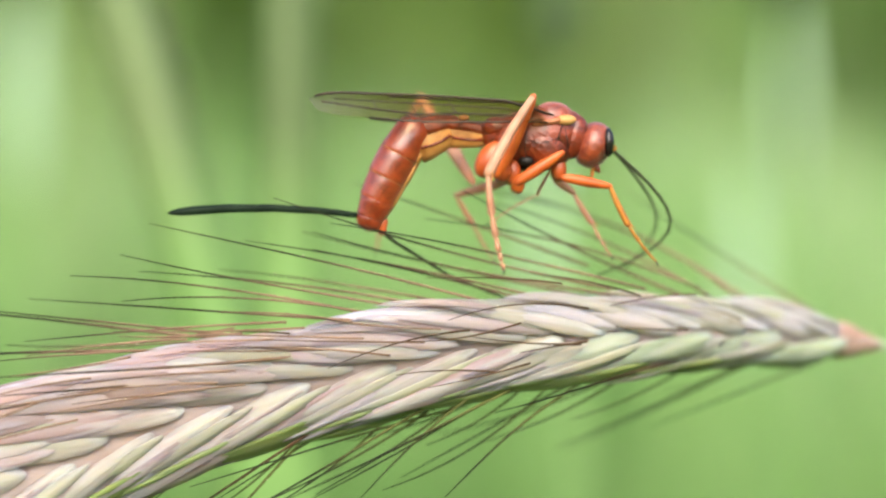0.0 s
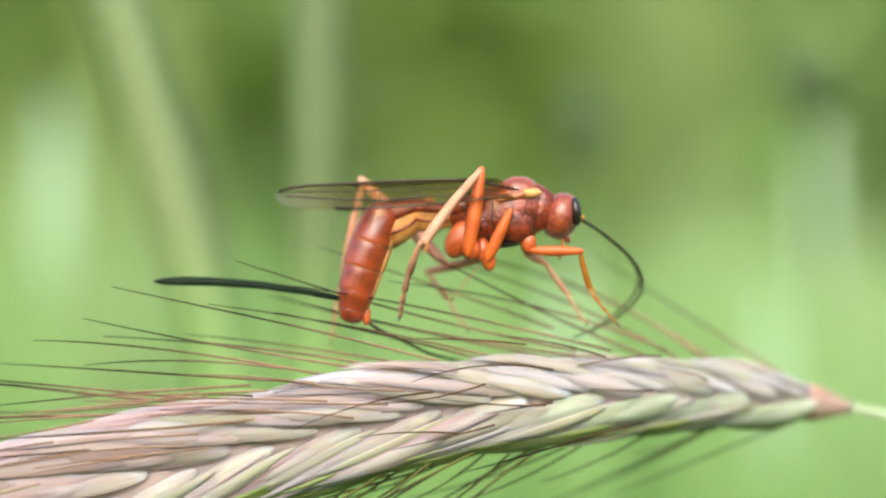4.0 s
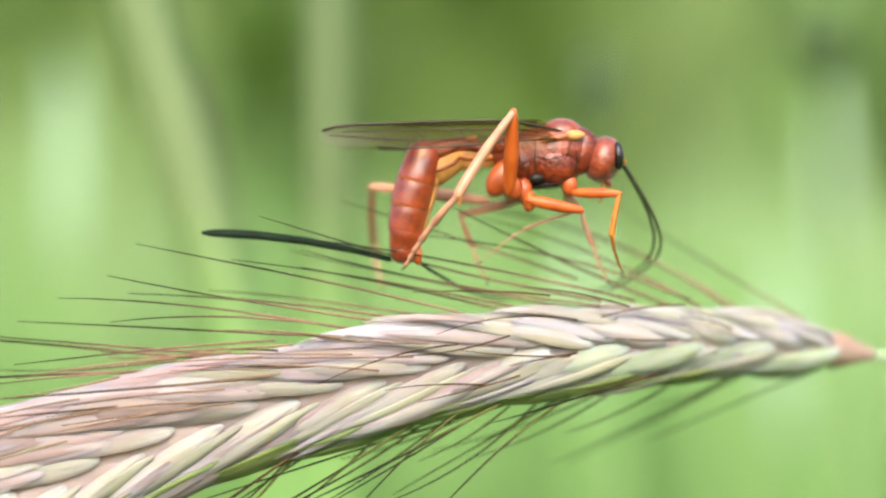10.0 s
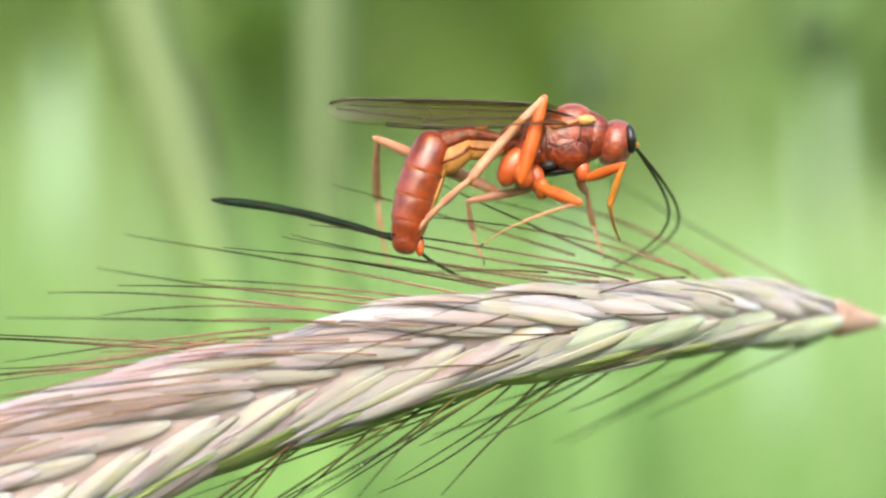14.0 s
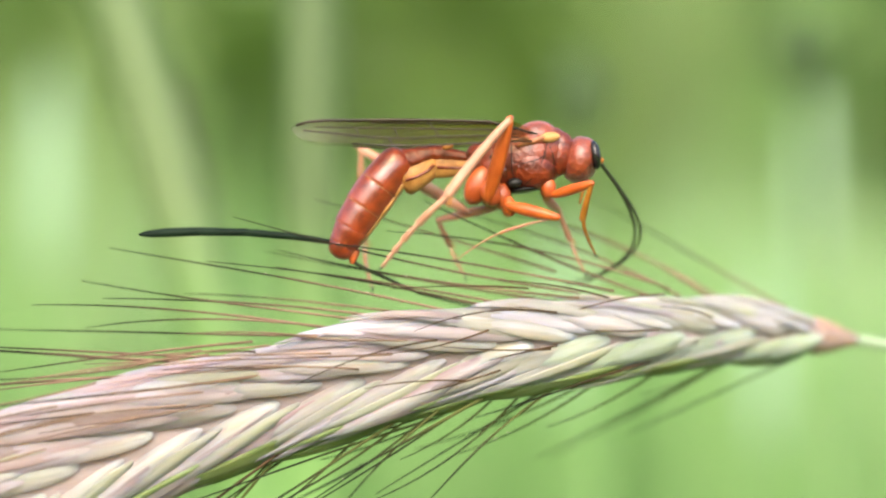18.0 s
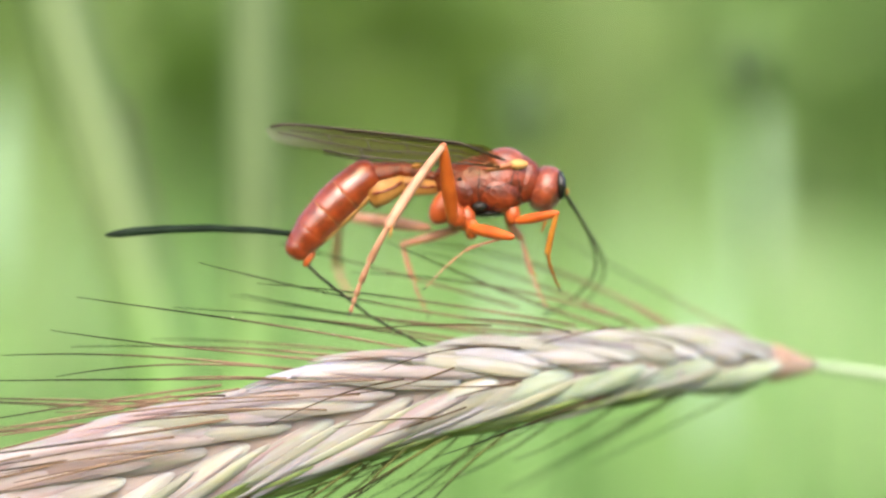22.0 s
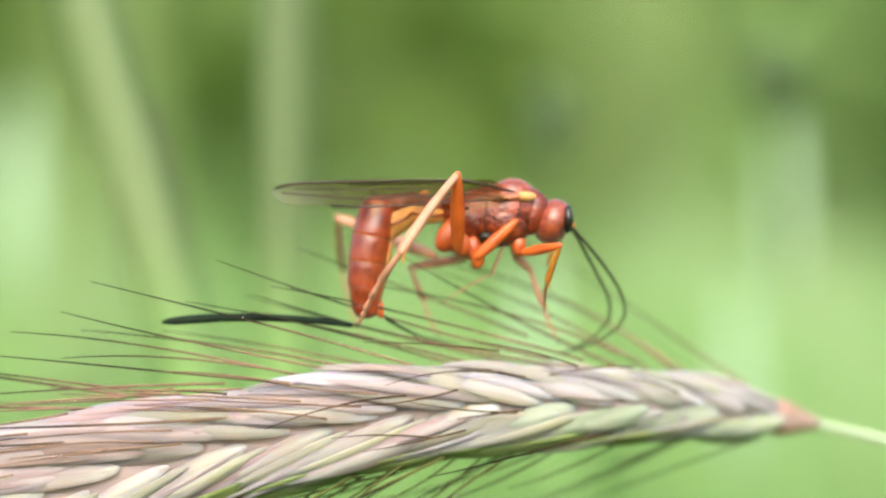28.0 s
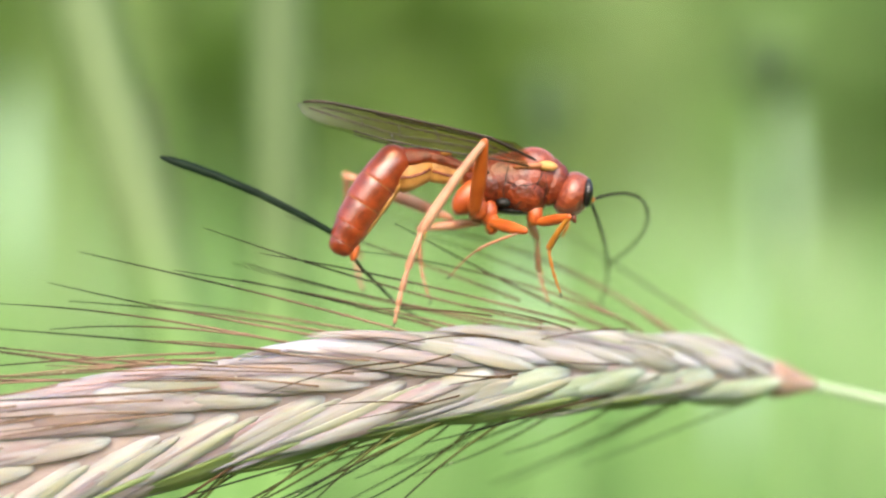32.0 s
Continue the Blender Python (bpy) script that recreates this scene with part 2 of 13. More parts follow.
GRASS = leafy("meadow_green", (0.1126, 0.2496, 0.0640), (0.2887, 0.4560, 0.1628), clear=0.5, patch=13.0)
TUFT = leafy("deep_grass_green", (0.10, 0.235, 0.062), (0.19, 0.345, 0.11), clear=0.5, patch=8.0)
TALL = leafy("tall_grass_green", (0.160, 0.285, 0.090), (0.280, 0.395, 0.165), clear=0.5, patch=8.0)
HEDGE = leafy("hedge_green", (0.0804, 0.1634, 0.0228), (0.1517, 0.2451, 0.0475), clear=0.45, patch=2.2)
# hedge green darkened to the shade of a gap between the leaves
HEDGE_DARK = leafy("dark_hedge_green", (0.0504, 0.1122, 0.0133), (0.0972, 0.1748, 0.0266), clear=0.35, patch=2.2)
HEDGE_PALE = leafy("pale_hedge_green", (0.110, 0.215, 0.052), (0.190, 0.310, 0.090), clear=0.45, patch=2.2)
SPIKE = leafy("dark_spike_green", (0.022, 0.05, 0.012), (0.045, 0.085, 0.024), rough=0.8, clear=0.1, isl=False)
HEDGE_WHITE = leafy("whitish_leaf_green", (0.2244, 0.34, 0.1584), (0.3366, 0.46, 0.2552), clear=0.4, patch=6.0)
STRAW = leafy("straw_green", (0.095, 0.151, 0.052), (0.126, 0.188, 0.071), clear=0.3, isl=False, foot=(0.128, 0.256, 0.069))
MINT = leafy("mint_spike_green", (0.30, 0.48, 0.30), (0.42, 0.60, 0.42), clear=0.4, isl=False)
DRY = leafy("dry_brown_stalk", (0.135, 0.150, 0.075), (0.175, 0.180, 0.10), clear=0.3, isl=False, foot=(0.155, 0.300, 0.085))
OLIVE = leafy("olive_stalk", (0.0558, 0.1003, 0.0273), (0.0722, 0.1215, 0.0361), clear=0.3, isl=False, foot=(0.140, 0.275, 0.076))
CULM = leafy("culm_green", (0.175, 0.255, 0.15), (0.235, 0.315, 0.20), clear=0.15, isl=False)


def soil():
    m, t, p = nodes("meadow_soil")
    t.links.new(ramp(t, grain(t, 9, detail=6.0, shift=False), [(0.35, (0.05, 0.08, 0.02)), (0.65, (0.11, 0.17, 0.04))]), p.inputs["Base Color"])
    p.inputs["Roughness"].default_value = 0.95
    relief(t, p, grain(t, 60, detail=5.0, shift=False), 0.6, 0.02)
    return m


SOIL = soil()


# ---- mesh helpers ----
def mesh(name, verts, faces, smooth=True):
    me = bpy.data.meshes.new(name)
    me.from_pydata([tuple(v) for v in verts], [], faces)
    me.polygons.foreach_set("use_smooth", [smooth] * len(me.polygons))
    me.update()
    return me


def loft(stations, n=14, squash=None):
    """A closed skin through rings: each station is (centre, half width, half height), set across the line of centres."""
    cs = [Vector(s[0]) for s in stations]
    verts, faces = [], []
    for i, (c, w, h) in enumerate(stations):
        t = (cs[min(i + 1, len(cs) - 1)] - cs[max(i - 1, 0)]).normalized()
        side = Vector((0, 1, 0)) - t * t.y
        side.normalize()
        up = t.cross(side)
        if up.z < 0 and abs(t.x) > 0.5:
            up = -up
        for k in range(n):
            a = 2 * math.pi * k / n
            ca, sa = math.cos(a), math.sin(a)
            verts.append(cs[i] + side * (w * ca) + up * (h * sa))
    for i in range(len(stations) - 1):
        for k in range(n):
            a, b = i * n + k, i * n + (k + 1) % n
            faces.append((a, b, b + n, a + n))
    faces.append(tuple(range(n - 1, -1, -1)))
    m = (len(stations) - 1) * n
    faces.append(tuple(m + k for k in range(n)))
    return verts, faces


def rounded(length, prof, n=14, bow=0.0, flat=1.0, z0=0.0):
    """Stations along x from (fraction, radius) pairs, bowed by bow at mid length."""
    return loft([((f * length, 0, z0 + bow * 4 * f * (1 - f)), r, r * flat) for f, r in prof], n)


def ball(c, r, nu=16, nv=10):
    verts, faces = [], []
    for i in range(nv + 1):
        b = math.pi * i / nv
        for k in range(nu):
            a = 2 * math.pi * k / nu
            verts.append((c[0] + r[0] * math.cos(b), c[1] + r[1] * math.sin(b) * math.cos(a), c[2] + r[2] * math.sin(b) * math.sin(a)))
    for i in range(nv):
        for k in range(nu):
            a, b = i * nu + k, i * nu + (k + 1) % nu
            faces.append((a, b, b + nu, a + nu))
    return verts, faces


def part(name, vf, material, parent, label="", smooth=True):
    ob = new(name, mesh(name, *vf, smooth=smooth))
    ob.data.materials.append(material)
    ob.parent = parent
    if label:
        ob["label"] = label
    return ob


def limb(x, y, z, lift, out):
    """Pose of a rod that starts at (x, y, z) millimetres, lift degrees up in the body's plane, out degrees out of it."""
    return Matrix.Translation((x / 1000, y / 1000, z / 1000)) @ Matrix.Rotation(radians(-lift), 4, "Y") @ Matrix.Rotation(radians(out), 4, "Z")


MM = 0.001


def mm(*v):
    return tuple(a * MM for a in v)


# ---- ground ----
def build_ground():
    vf = ([(-400, -400, 0), (400, -400, 0), (400, 400, 0), (-400, 400, 0)], [(0, 1, 2, 3)])
    ob = part("ground", vf, SOIL, None, smooth=False)
    tagged(ob, "dark green-brown meadow soil under the grass", "ground", kind="structure")


build_ground()


# ---- background plants ----
def blade(verts, faces, x, y, h, w, lean, turn, bend, n=5, z=0.0):
    """One grass leaf: a folded strip that tapers and droops."""
    base = len(verts)
    ct, st = math.cos(turn), math.sin(turn)
    for i in range(n + 1):
        f = i / n
        d = lean * f + bend * f * f
        ww = w * (1 - f) ** 0.6 * (0.55 + 0.45 * min(1, f * 4)) + 0.0004
        px, py, pz = x + d * ct, y + d * st, z + h * f - 0.35 * abs(d) * f
        verts.append((px - ww * st, py + ww * ct, pz))
        verts.append((px + ww * 0.15 * ct, py + ww * 0.15 * st, pz - ww * 0.35))
        verts.append((px + ww * st, py - ww * ct, pz))
    for i in range(n):
        a = base + 3 * i
        faces.append((a, a + 1, a + 4, a + 3))
        faces.append((a + 1, a + 2, a + 5, a + 4))


def build_meadow():
    rnd = random.Random(5)
    verts, faces = [], []
    for _ in range(7500):
        r = 0.5 + 2.3 * rnd.random() ** 1.2
        x = rnd.uniform(-1, 1) * (0.30 + 0.42 * r)
        h = rnd.gauss(0.518, 0.034) - 0.004 * r
        blade(verts, faces, x, r, h, rnd.uniform(0.003, 0.007), rnd.uniform(-0.06, 0.06), rnd.uniform(0, 6.28), rnd.uniform(0.02, 0.20))
    side = random.Random(6)
    for _ in range(6500):
        r, x = side.uniform(0.5, 3.0), side.uniform(-2.4, 2.4)
        if abs(x) > 0.30 + 0.42 * r:
            blade(verts, faces, x, r, side.gauss(0.51, 0.04), side.uniform(0.005, 0.010), side.uniform(-0.06, 0.06), side.uniform(0, 6.28), side.uniform(0.02, 0.20), 4)
    ob = part("meadow_grass", (verts, faces), GRASS, None)
    tagged(ob, "dense fresh green meadow grass behind the ear", "grass", kind="stuff")
    # unseen shorter grass below the view, added to bounce light onto the ear
    verts, faces = [], []
    for _ in range(7000):
        x, y = rnd.uniform(-2.4, 2.4), rnd.uniform(-2.2, 0.55)
        h = rnd.gauss(0.34, 0.03)
        if y < -0.45:
            h += 0.12
        blade(verts, faces, x, y, h, rnd.uniform(0.006, 0.012), rnd.uniform(-0.08, 0.08), rnd.uniform(0, 6.28), rnd.uniform(0.05, 0.22), 4)
    ob = part("meadow_grass", (verts, faces), GRASS, None)
    tagged(ob, "unseen shorter fresh green meadow grass under the ear, added to bounce light up", "grass", kind="stuff")
    verts, faces = [], []
    for _ in range(34):
        r = 0.75 + 1.5 * rnd.random()
        cx, top = rnd.uniform(-0.21, 0.21) * (r + 0.18), 0.50 + rnd.uniform(-0.07, 0.045) * (r + 0.18)
        for _ in range(46):
            blade(verts, faces, cx + rnd.gauss(0, 0.016), r + rnd.gauss(0, 0.03), rnd.gauss(top, 0.02), rnd.uniform(0.003, 0.006), rnd.uniform(-0.05, 0.05), rnd.uniform(0, 6.28), rnd.uniform(0.0, 0.08))
    ob = part("pale_grass", (verts, faces), HEDGE_WHITE, None)
    tagged(ob, "pale whitish green grass tufts in the meadow", "grass", kind="stuff")
    verts, faces = [], []
    for _ in range(30):
        r = 0.65 + 1.2 * rnd.random()
        cx, top = rnd.uniform(-0.20, 0.24) * (r + 0.18), 0.50 + rnd.uniform(-0.085, 0.03) * (r + 0.18)
        for _ in range(60):
            blade(verts, faces, cx + rnd.gauss(0, 0.022), r + rnd.gauss(0, 0.03), rnd.gauss(top, 0.015), rnd.uniform(0.003, 0.006), rnd.uniform(-0.05, 0.05), rnd.uniform(0, 6.28), rnd.uniform(0.0, 0.08))
    ob = part("dark_grass", (verts, faces), TUFT, None)
    tagged(ob, "deeper green grass tufts in the meadow", "grass", kind="stuff")
    # a taller tuft beside it
    verts, faces = [], []
    for _ in range(560):
        r = rnd.uniform(0.6, 1.3)
        x = (-0.195 + rnd.uniform(-0.11, 0.07)) * (r + 0.18)
        blade(verts, faces, x, r, rnd.gauss(0.545, 0.04), rnd.uniform(0.003, 0.006), rnd.uniform(-0.04, 0.04), rnd.uniform(0, 6.28), rnd.uniform(0.0, 0.10))
    ob = part("tall_grass", (verts, faces), TALL, None)
    tagged(ob, "tall pale green grass tuft in the meadow", "grass", kind="stuff")


build_meadow()


def foliage(name, count, x0, x1, y0, y1, z1, size, mat, label, seed):
    rnd = random.Random(seed)
    verts, faces = [], []
    for _ in range(count):
        x, y, z = rnd.uniform(x0, x1), rnd.uniform(y0, y1), rnd.uniform(0.0, z1)
        s = rnd.uniform(*size)
        rot = Euler((rnd.uniform(-1.3, 0.3), rnd.uniform(-0.7, 0.7), rnd.uniform(0, 6.28))).to_matrix()
        b = len(verts)
        for p in ((-0.5, 0, 0), (-0.2, -0.36, 0.05), (0.2, -0.30, 0.05), (0.55, 0, -0.06), (0.2, 0.30, 0.05), (-0.2, 0.36, 0.05)):
            v = rot @ Vector(p) * s
            verts.append((x + v.x, y + v.y, z + v.z))
        faces += [(b, b + 1, b + 2, b + 3), (b, b + 3, b + 4, b + 5)]
    # larger leaves close the depth behind
    for _ in range(count // 9):
        x, z, s = rnd.uniform(x0, x1), rnd.uniform(0.0, z1), 3.2 * size[1]
        rot = Euler((1.4 + rnd.uniform(-0.3, 0.3), rnd.uniform(-0.4, 0.4), rnd.uniform(-0.3, 0.3))).to_matrix()
        b = len(verts)
        for p in ((-0.5, 0, 0), (-0.2, -0.4, 0.05), (0.2, -0.4, 0.05), (0.5, 0, 0), (0.2, 0.4, 0.05), (-0.2, 0.4, 0.05)):
            v = rot @ Vector(p) * s
            verts.append((x + v.x, y1 + 0.1 * rnd.random() + v.y * 0.3, z + v.z))
        faces += [(b, b + 1, b + 2, b + 3), (b, b + 3, b + 4, b + 5)]
    ob = part(name, (verts, faces), mat, None, smooth=False)
    return tagged(ob, label, "hedge", kind="stuff")


foliage("hedge", 4200, -2.4, 2.4, 3.0, 3.7, 1.35, (0.09, 0.17), HEDGE, "dark green leafy hedge at the meadow's edge", 8)
# added dark foliage: stands for a shaded gap in the hedge
foliage("shrub", 420, -0.205, -0.105, 2.0, 2.3, 0.80, (0.03, 0.06), HEDGE_DARK, "small dark green shrub added for the shade of a gap in the hedge", 12)
foliage("shrub", 900, 0.35, 1.05, 2.3, 2.9, 1.15, (0.05, 0.10), HEDGE_PALE, "paler blue-green shrub in front of the hedge", 9)
# added shrub: lightens the hedge's dark middle and covers its bright top
foliage("shrub", 420, -0.09, 0.17, 2.35, 2.75, 1.02, (0.04, 0.08), HEDGE, "yellowish green shrub added to even out the light on the hedge's middle", 14)
foliage("shrub", 500, -1.2, -0.42, 2.3, 2.9, 1.3, (0.05, 0.10), HEDGE, "green shrub in front of the hedge", 10)


def build_stalk(foot, head, width, label, mat, seed):
    """A broad grass stalk from the ground to above the view, with joints and a clasping leaf."""
    rnd = random.Random(seed)
    a, b = Vector(foot), Vector(head)
    root = new("grass_stalk")
    root.location = a
    n, verts, faces, rings = 10, [], [], 13
    for i in range(rings):
        f = i / (rings - 1)
        c = (b - a) * f
        w = width * (1 - 0.25 * f)
        for k in range(n):
            u = 2 * math.pi * k / n
            verts.append((c.x + w * math.cos(u), c.y + w * 0.5 * math.sin(u), c.z))
    for i in range(rings - 1):
        for k in range(n):
            p, q = i * n + k, i * n + (k + 1) % n
            faces.append((p, q, q + n, p + n))
    part("stalk", (verts, faces), mat, root)
    for f in (0.3, 0.62):
        c = (b - a) * f
        part("joint", ball(c, (width * 1.12, width * 0.6, width * 0.7)), mat, root, "swollen stalk joint")
    verts, faces = [], []
    c = (b - a) * 0.3
    blade(verts, faces, c.x, c.y, 0.16, 0.004, 0.10, rnd.uniform(0, 6.28), 0.12, 6, c.z)
    part("leaf", (verts, faces), TALL, root, "green clasping leaf")
    return tagged(root, label, "grass", group="pale stalks behind the ear")


build_stalk((0.1223, 0.0727, 0.0), (-0.0735, 0.0727, 0.6840), 0.0040, "pale straw-green grass stalk leaning behind the ear", STRAW, 1)
build_stalk((-0.0093, 0.0727, 0.0), (-0.0093, 0.0727, 0.6840), 0.0038, "upright olive-green grass stalk behind the ear", OLIVE, 2)
build_stalk((0.1104, 0.0807, 0.0), (-0.0247, 0.0807, 0.5196), 0.0022, "dry brownish grass stalk leaning behind the ear", DRY, 3)


def build_seed_head(x, y, z, label, tall=0.012, wide=0.0039, mat=SPIKE, spike="dark green spike", group="dark seed heads behind the ear"):
    """A grass spike on a wiry stem, its tiers alternately wide and narrow."""
    root = new("seed_head")
    root.location = (x, y, 0)
    part("stem", loft([((0.012 * math.sin(2.2 * (1 - f)), 0, z * f), 0.0007, 0.0007) for f in (0, 0.2, 0.4, 0.6, 0.8, 1.0)], 8), OLIVE, root)
    tiers = [(f, wide * math.sin(math.pi * (0.1 + 0.84 * f)) * (1.12 if k % 2 else 0.86)) for k, f in enumerate(i / 16 for i in range(17))]
    part("spike", loft([((0, 0, z - 0.33 * tall + tall * f), w, w) for f, w in tiers], 12), mat, root, spike)
    return tagged(root, label, "seed head", group=group)


build_seed_head(0.02395, 0.17, 0.5228, "small dark green seed head on a wiry stem")
build_seed_head(0.0553, 0.17, 0.529, "small dark green seed head on a wiry stem")
for _x, _y, _z in ((0.0725, 0.27, 0.512), (-0.062, 0.26, 0.512), (0.030, 0.30, 0.486), (0.066, 0.28, 0.480)):
    build_seed_head(_x, _y, _z, "slender pale blue-green grass spike on a wiry stem", 0.036, 0.0026, MINT, "pale blue-green spike", "pale grass spikes behind the ear")


# ---- barley ear ----
AXIS = [mm(*p) for p in ((32.62, 13.77, -6.81), (27.78, 11.02, -6.25), (21.45, 7.70, -5.80), (14.93, 4.44, -5.86), (8.68, 2.21, -6.12), (3.28, 0.88, -6.60), (-3.40, 0.00, -8.00), (-11.32, -0.55, -9.92), (-19.20, -1.38, -12.37), (-26.90, -2.42, -15.52), (-34.27, -3.74, -19.17), (-40.80, -5.28, -22.99))]


def axis_at(s):
    """Place and direction on the ear's axis, s metres from its base."""
    for a, b in zip(AXIS, AXIS[1:]):
        a, b = Vector(a), Vector(b)
        d = (b - a).length
        if s <= d or b == Vector(AXIS[-1]):
            return a + (b - a) * (s / d), (b - a).normalized()
        s -= d


def frame_at(s):
    p, _ = axis_at(s)
    q, _ = axis_at(max(0.0, s - 0.004))
    r, _ = axis_at(min(0.0765, s + 0.004))
    t = (r - q).normalized()
    cam_side = Vector((0, -1, 0))
    cam_side = (cam_side - t * cam_side.dot(t)).normalized()
    up = cam_side.cross(t)
    if up.z < 0:
        up = -up
    return p, t, up, cam_side


def husk_mesh(name, length, width, mat, curl):
    prof = [(0.0, 0.12), (0.015, 0.34), (0.05, 0.58), (0.12, 0.80), (0.25, 0.97), (0.42, 1.0), (0.58, 0.86), (0.74, 0.62), (0.87, 0.36), (0.96, 0.15), (1.0, 0.06)]
    st = [((f * length, 0, curl * (4 * f * (1 - f)) * length), width / 2 * r, width / 2 * r * 0.36) for f, r in prof]
    n = 20
    v, fc = loft(st, n)
    # ribs and a keel along the back and a shallow groove beside it
    out = []
    for i, p in enumerate(v):
        k = i % n
        a = 2 * math.pi * k / n
        c = Vector(st[i // n][0])
        g = 1 + 0.11 * math.cos(4 * (a - math.pi / 2)) * (0.4 + 0.6 * math.sin(math.pi * (i // n) / (len(prof) - 1))) + (0.045 if k % 2 else -0.045)
        out.append(c + (Vector(p) - c) * g)
    me = mesh(name, out, fc)
    me.materials.append(mat)
    return me


def awn_mesh(name, length, mat, sag, wob, seed, thick=1.0, bow=0.0):
    rnd = random.Random(seed)
    ph, ph2 = rnd.uniform(0, 6.28), rnd.uniform(0, 6.28)
    st = []
    for i in range(15):
        f = i / 14
        r = thick * (0.000088 * (1 - f) ** 0.7 + 0.000028)
        st.append(((f * length, wob * length * 0.5 * math.sin(3.1 * f + ph) * f, sag * length * f * f + bow * length * 4 * f * (1 - f) + wob * length * 0.25 * math.sin(5 * f + ph2) * f), r, r))
    v, fc = loft(st, 6)
    # barbs: short forward-pointing teeth
    for _ in range(int(length / 0.0009)):
        f = rnd.uniform(0.05, 0.95)
        i = min(13, int(f * 14))
        a, b = Vector(st[i][0]), Vector(st[i + 1][0])
        c = a.lerp(b, f * 14 - i)
        u = rnd.uniform(0, 6.28)
        r = st[i][1]
        d = Vector((0, math.cos(u), math.sin(u)))
        k = len(v)
        v += [c + d * r * 0.7 - Vector((r, 0, 0)), c + d * r * 0.7 + Vector((r, 0, 0)), c + d * r * 1.8 + Vector((3.0 * r, 0, 0))]
        fc.append((k, k + 1, k + 2))
    first = len(fc)
    if seed % 5 == 1:
        for _ in range(3):
            f = rnd.uniform(0.2, 0.85)
            i = int(f * 14)
            c = Vector(st[i][0]) + Vector((0, -0.00008, 0.00008))
            r = rnd.uniform(0.00004, 0.00008)
            k = len(v)
            v += [c + Vector(d) * r for d in ((1, 0, 0), (-1, 0, 0), (0, 1, 0), (0, -1, 0), (0, 0, 1), (0, 0, -1))]
            fc += [(k + x, k + y, k + z) for x, y, z in ((0, 2, 4), (2, 1, 4), (1, 3, 4), (3, 0, 4), (2, 0, 5), (1, 2, 5), (3, 1, 5), (0, 3, 5))]
    me = mesh(name, v, fc)
    me.materials.append(mat)
    me.materials.append(POLLEN)
    for poly in me.polygons[first:]:
        poly.material_index = 1
    return me


def oriented(p, x_dir, out):
    """Pose at p with x along x_dir and z towards out."""
    x = x_dir.normalized()
    y = out.cross(x).normalized()
    z = x.cross(y)
    return Matrix(((x.x, y.x, z.x, p.x), (x.y, y.y, z.y, p.y), (x.z, y.z, z.z, p.z), (0, 0, 0, 1)))


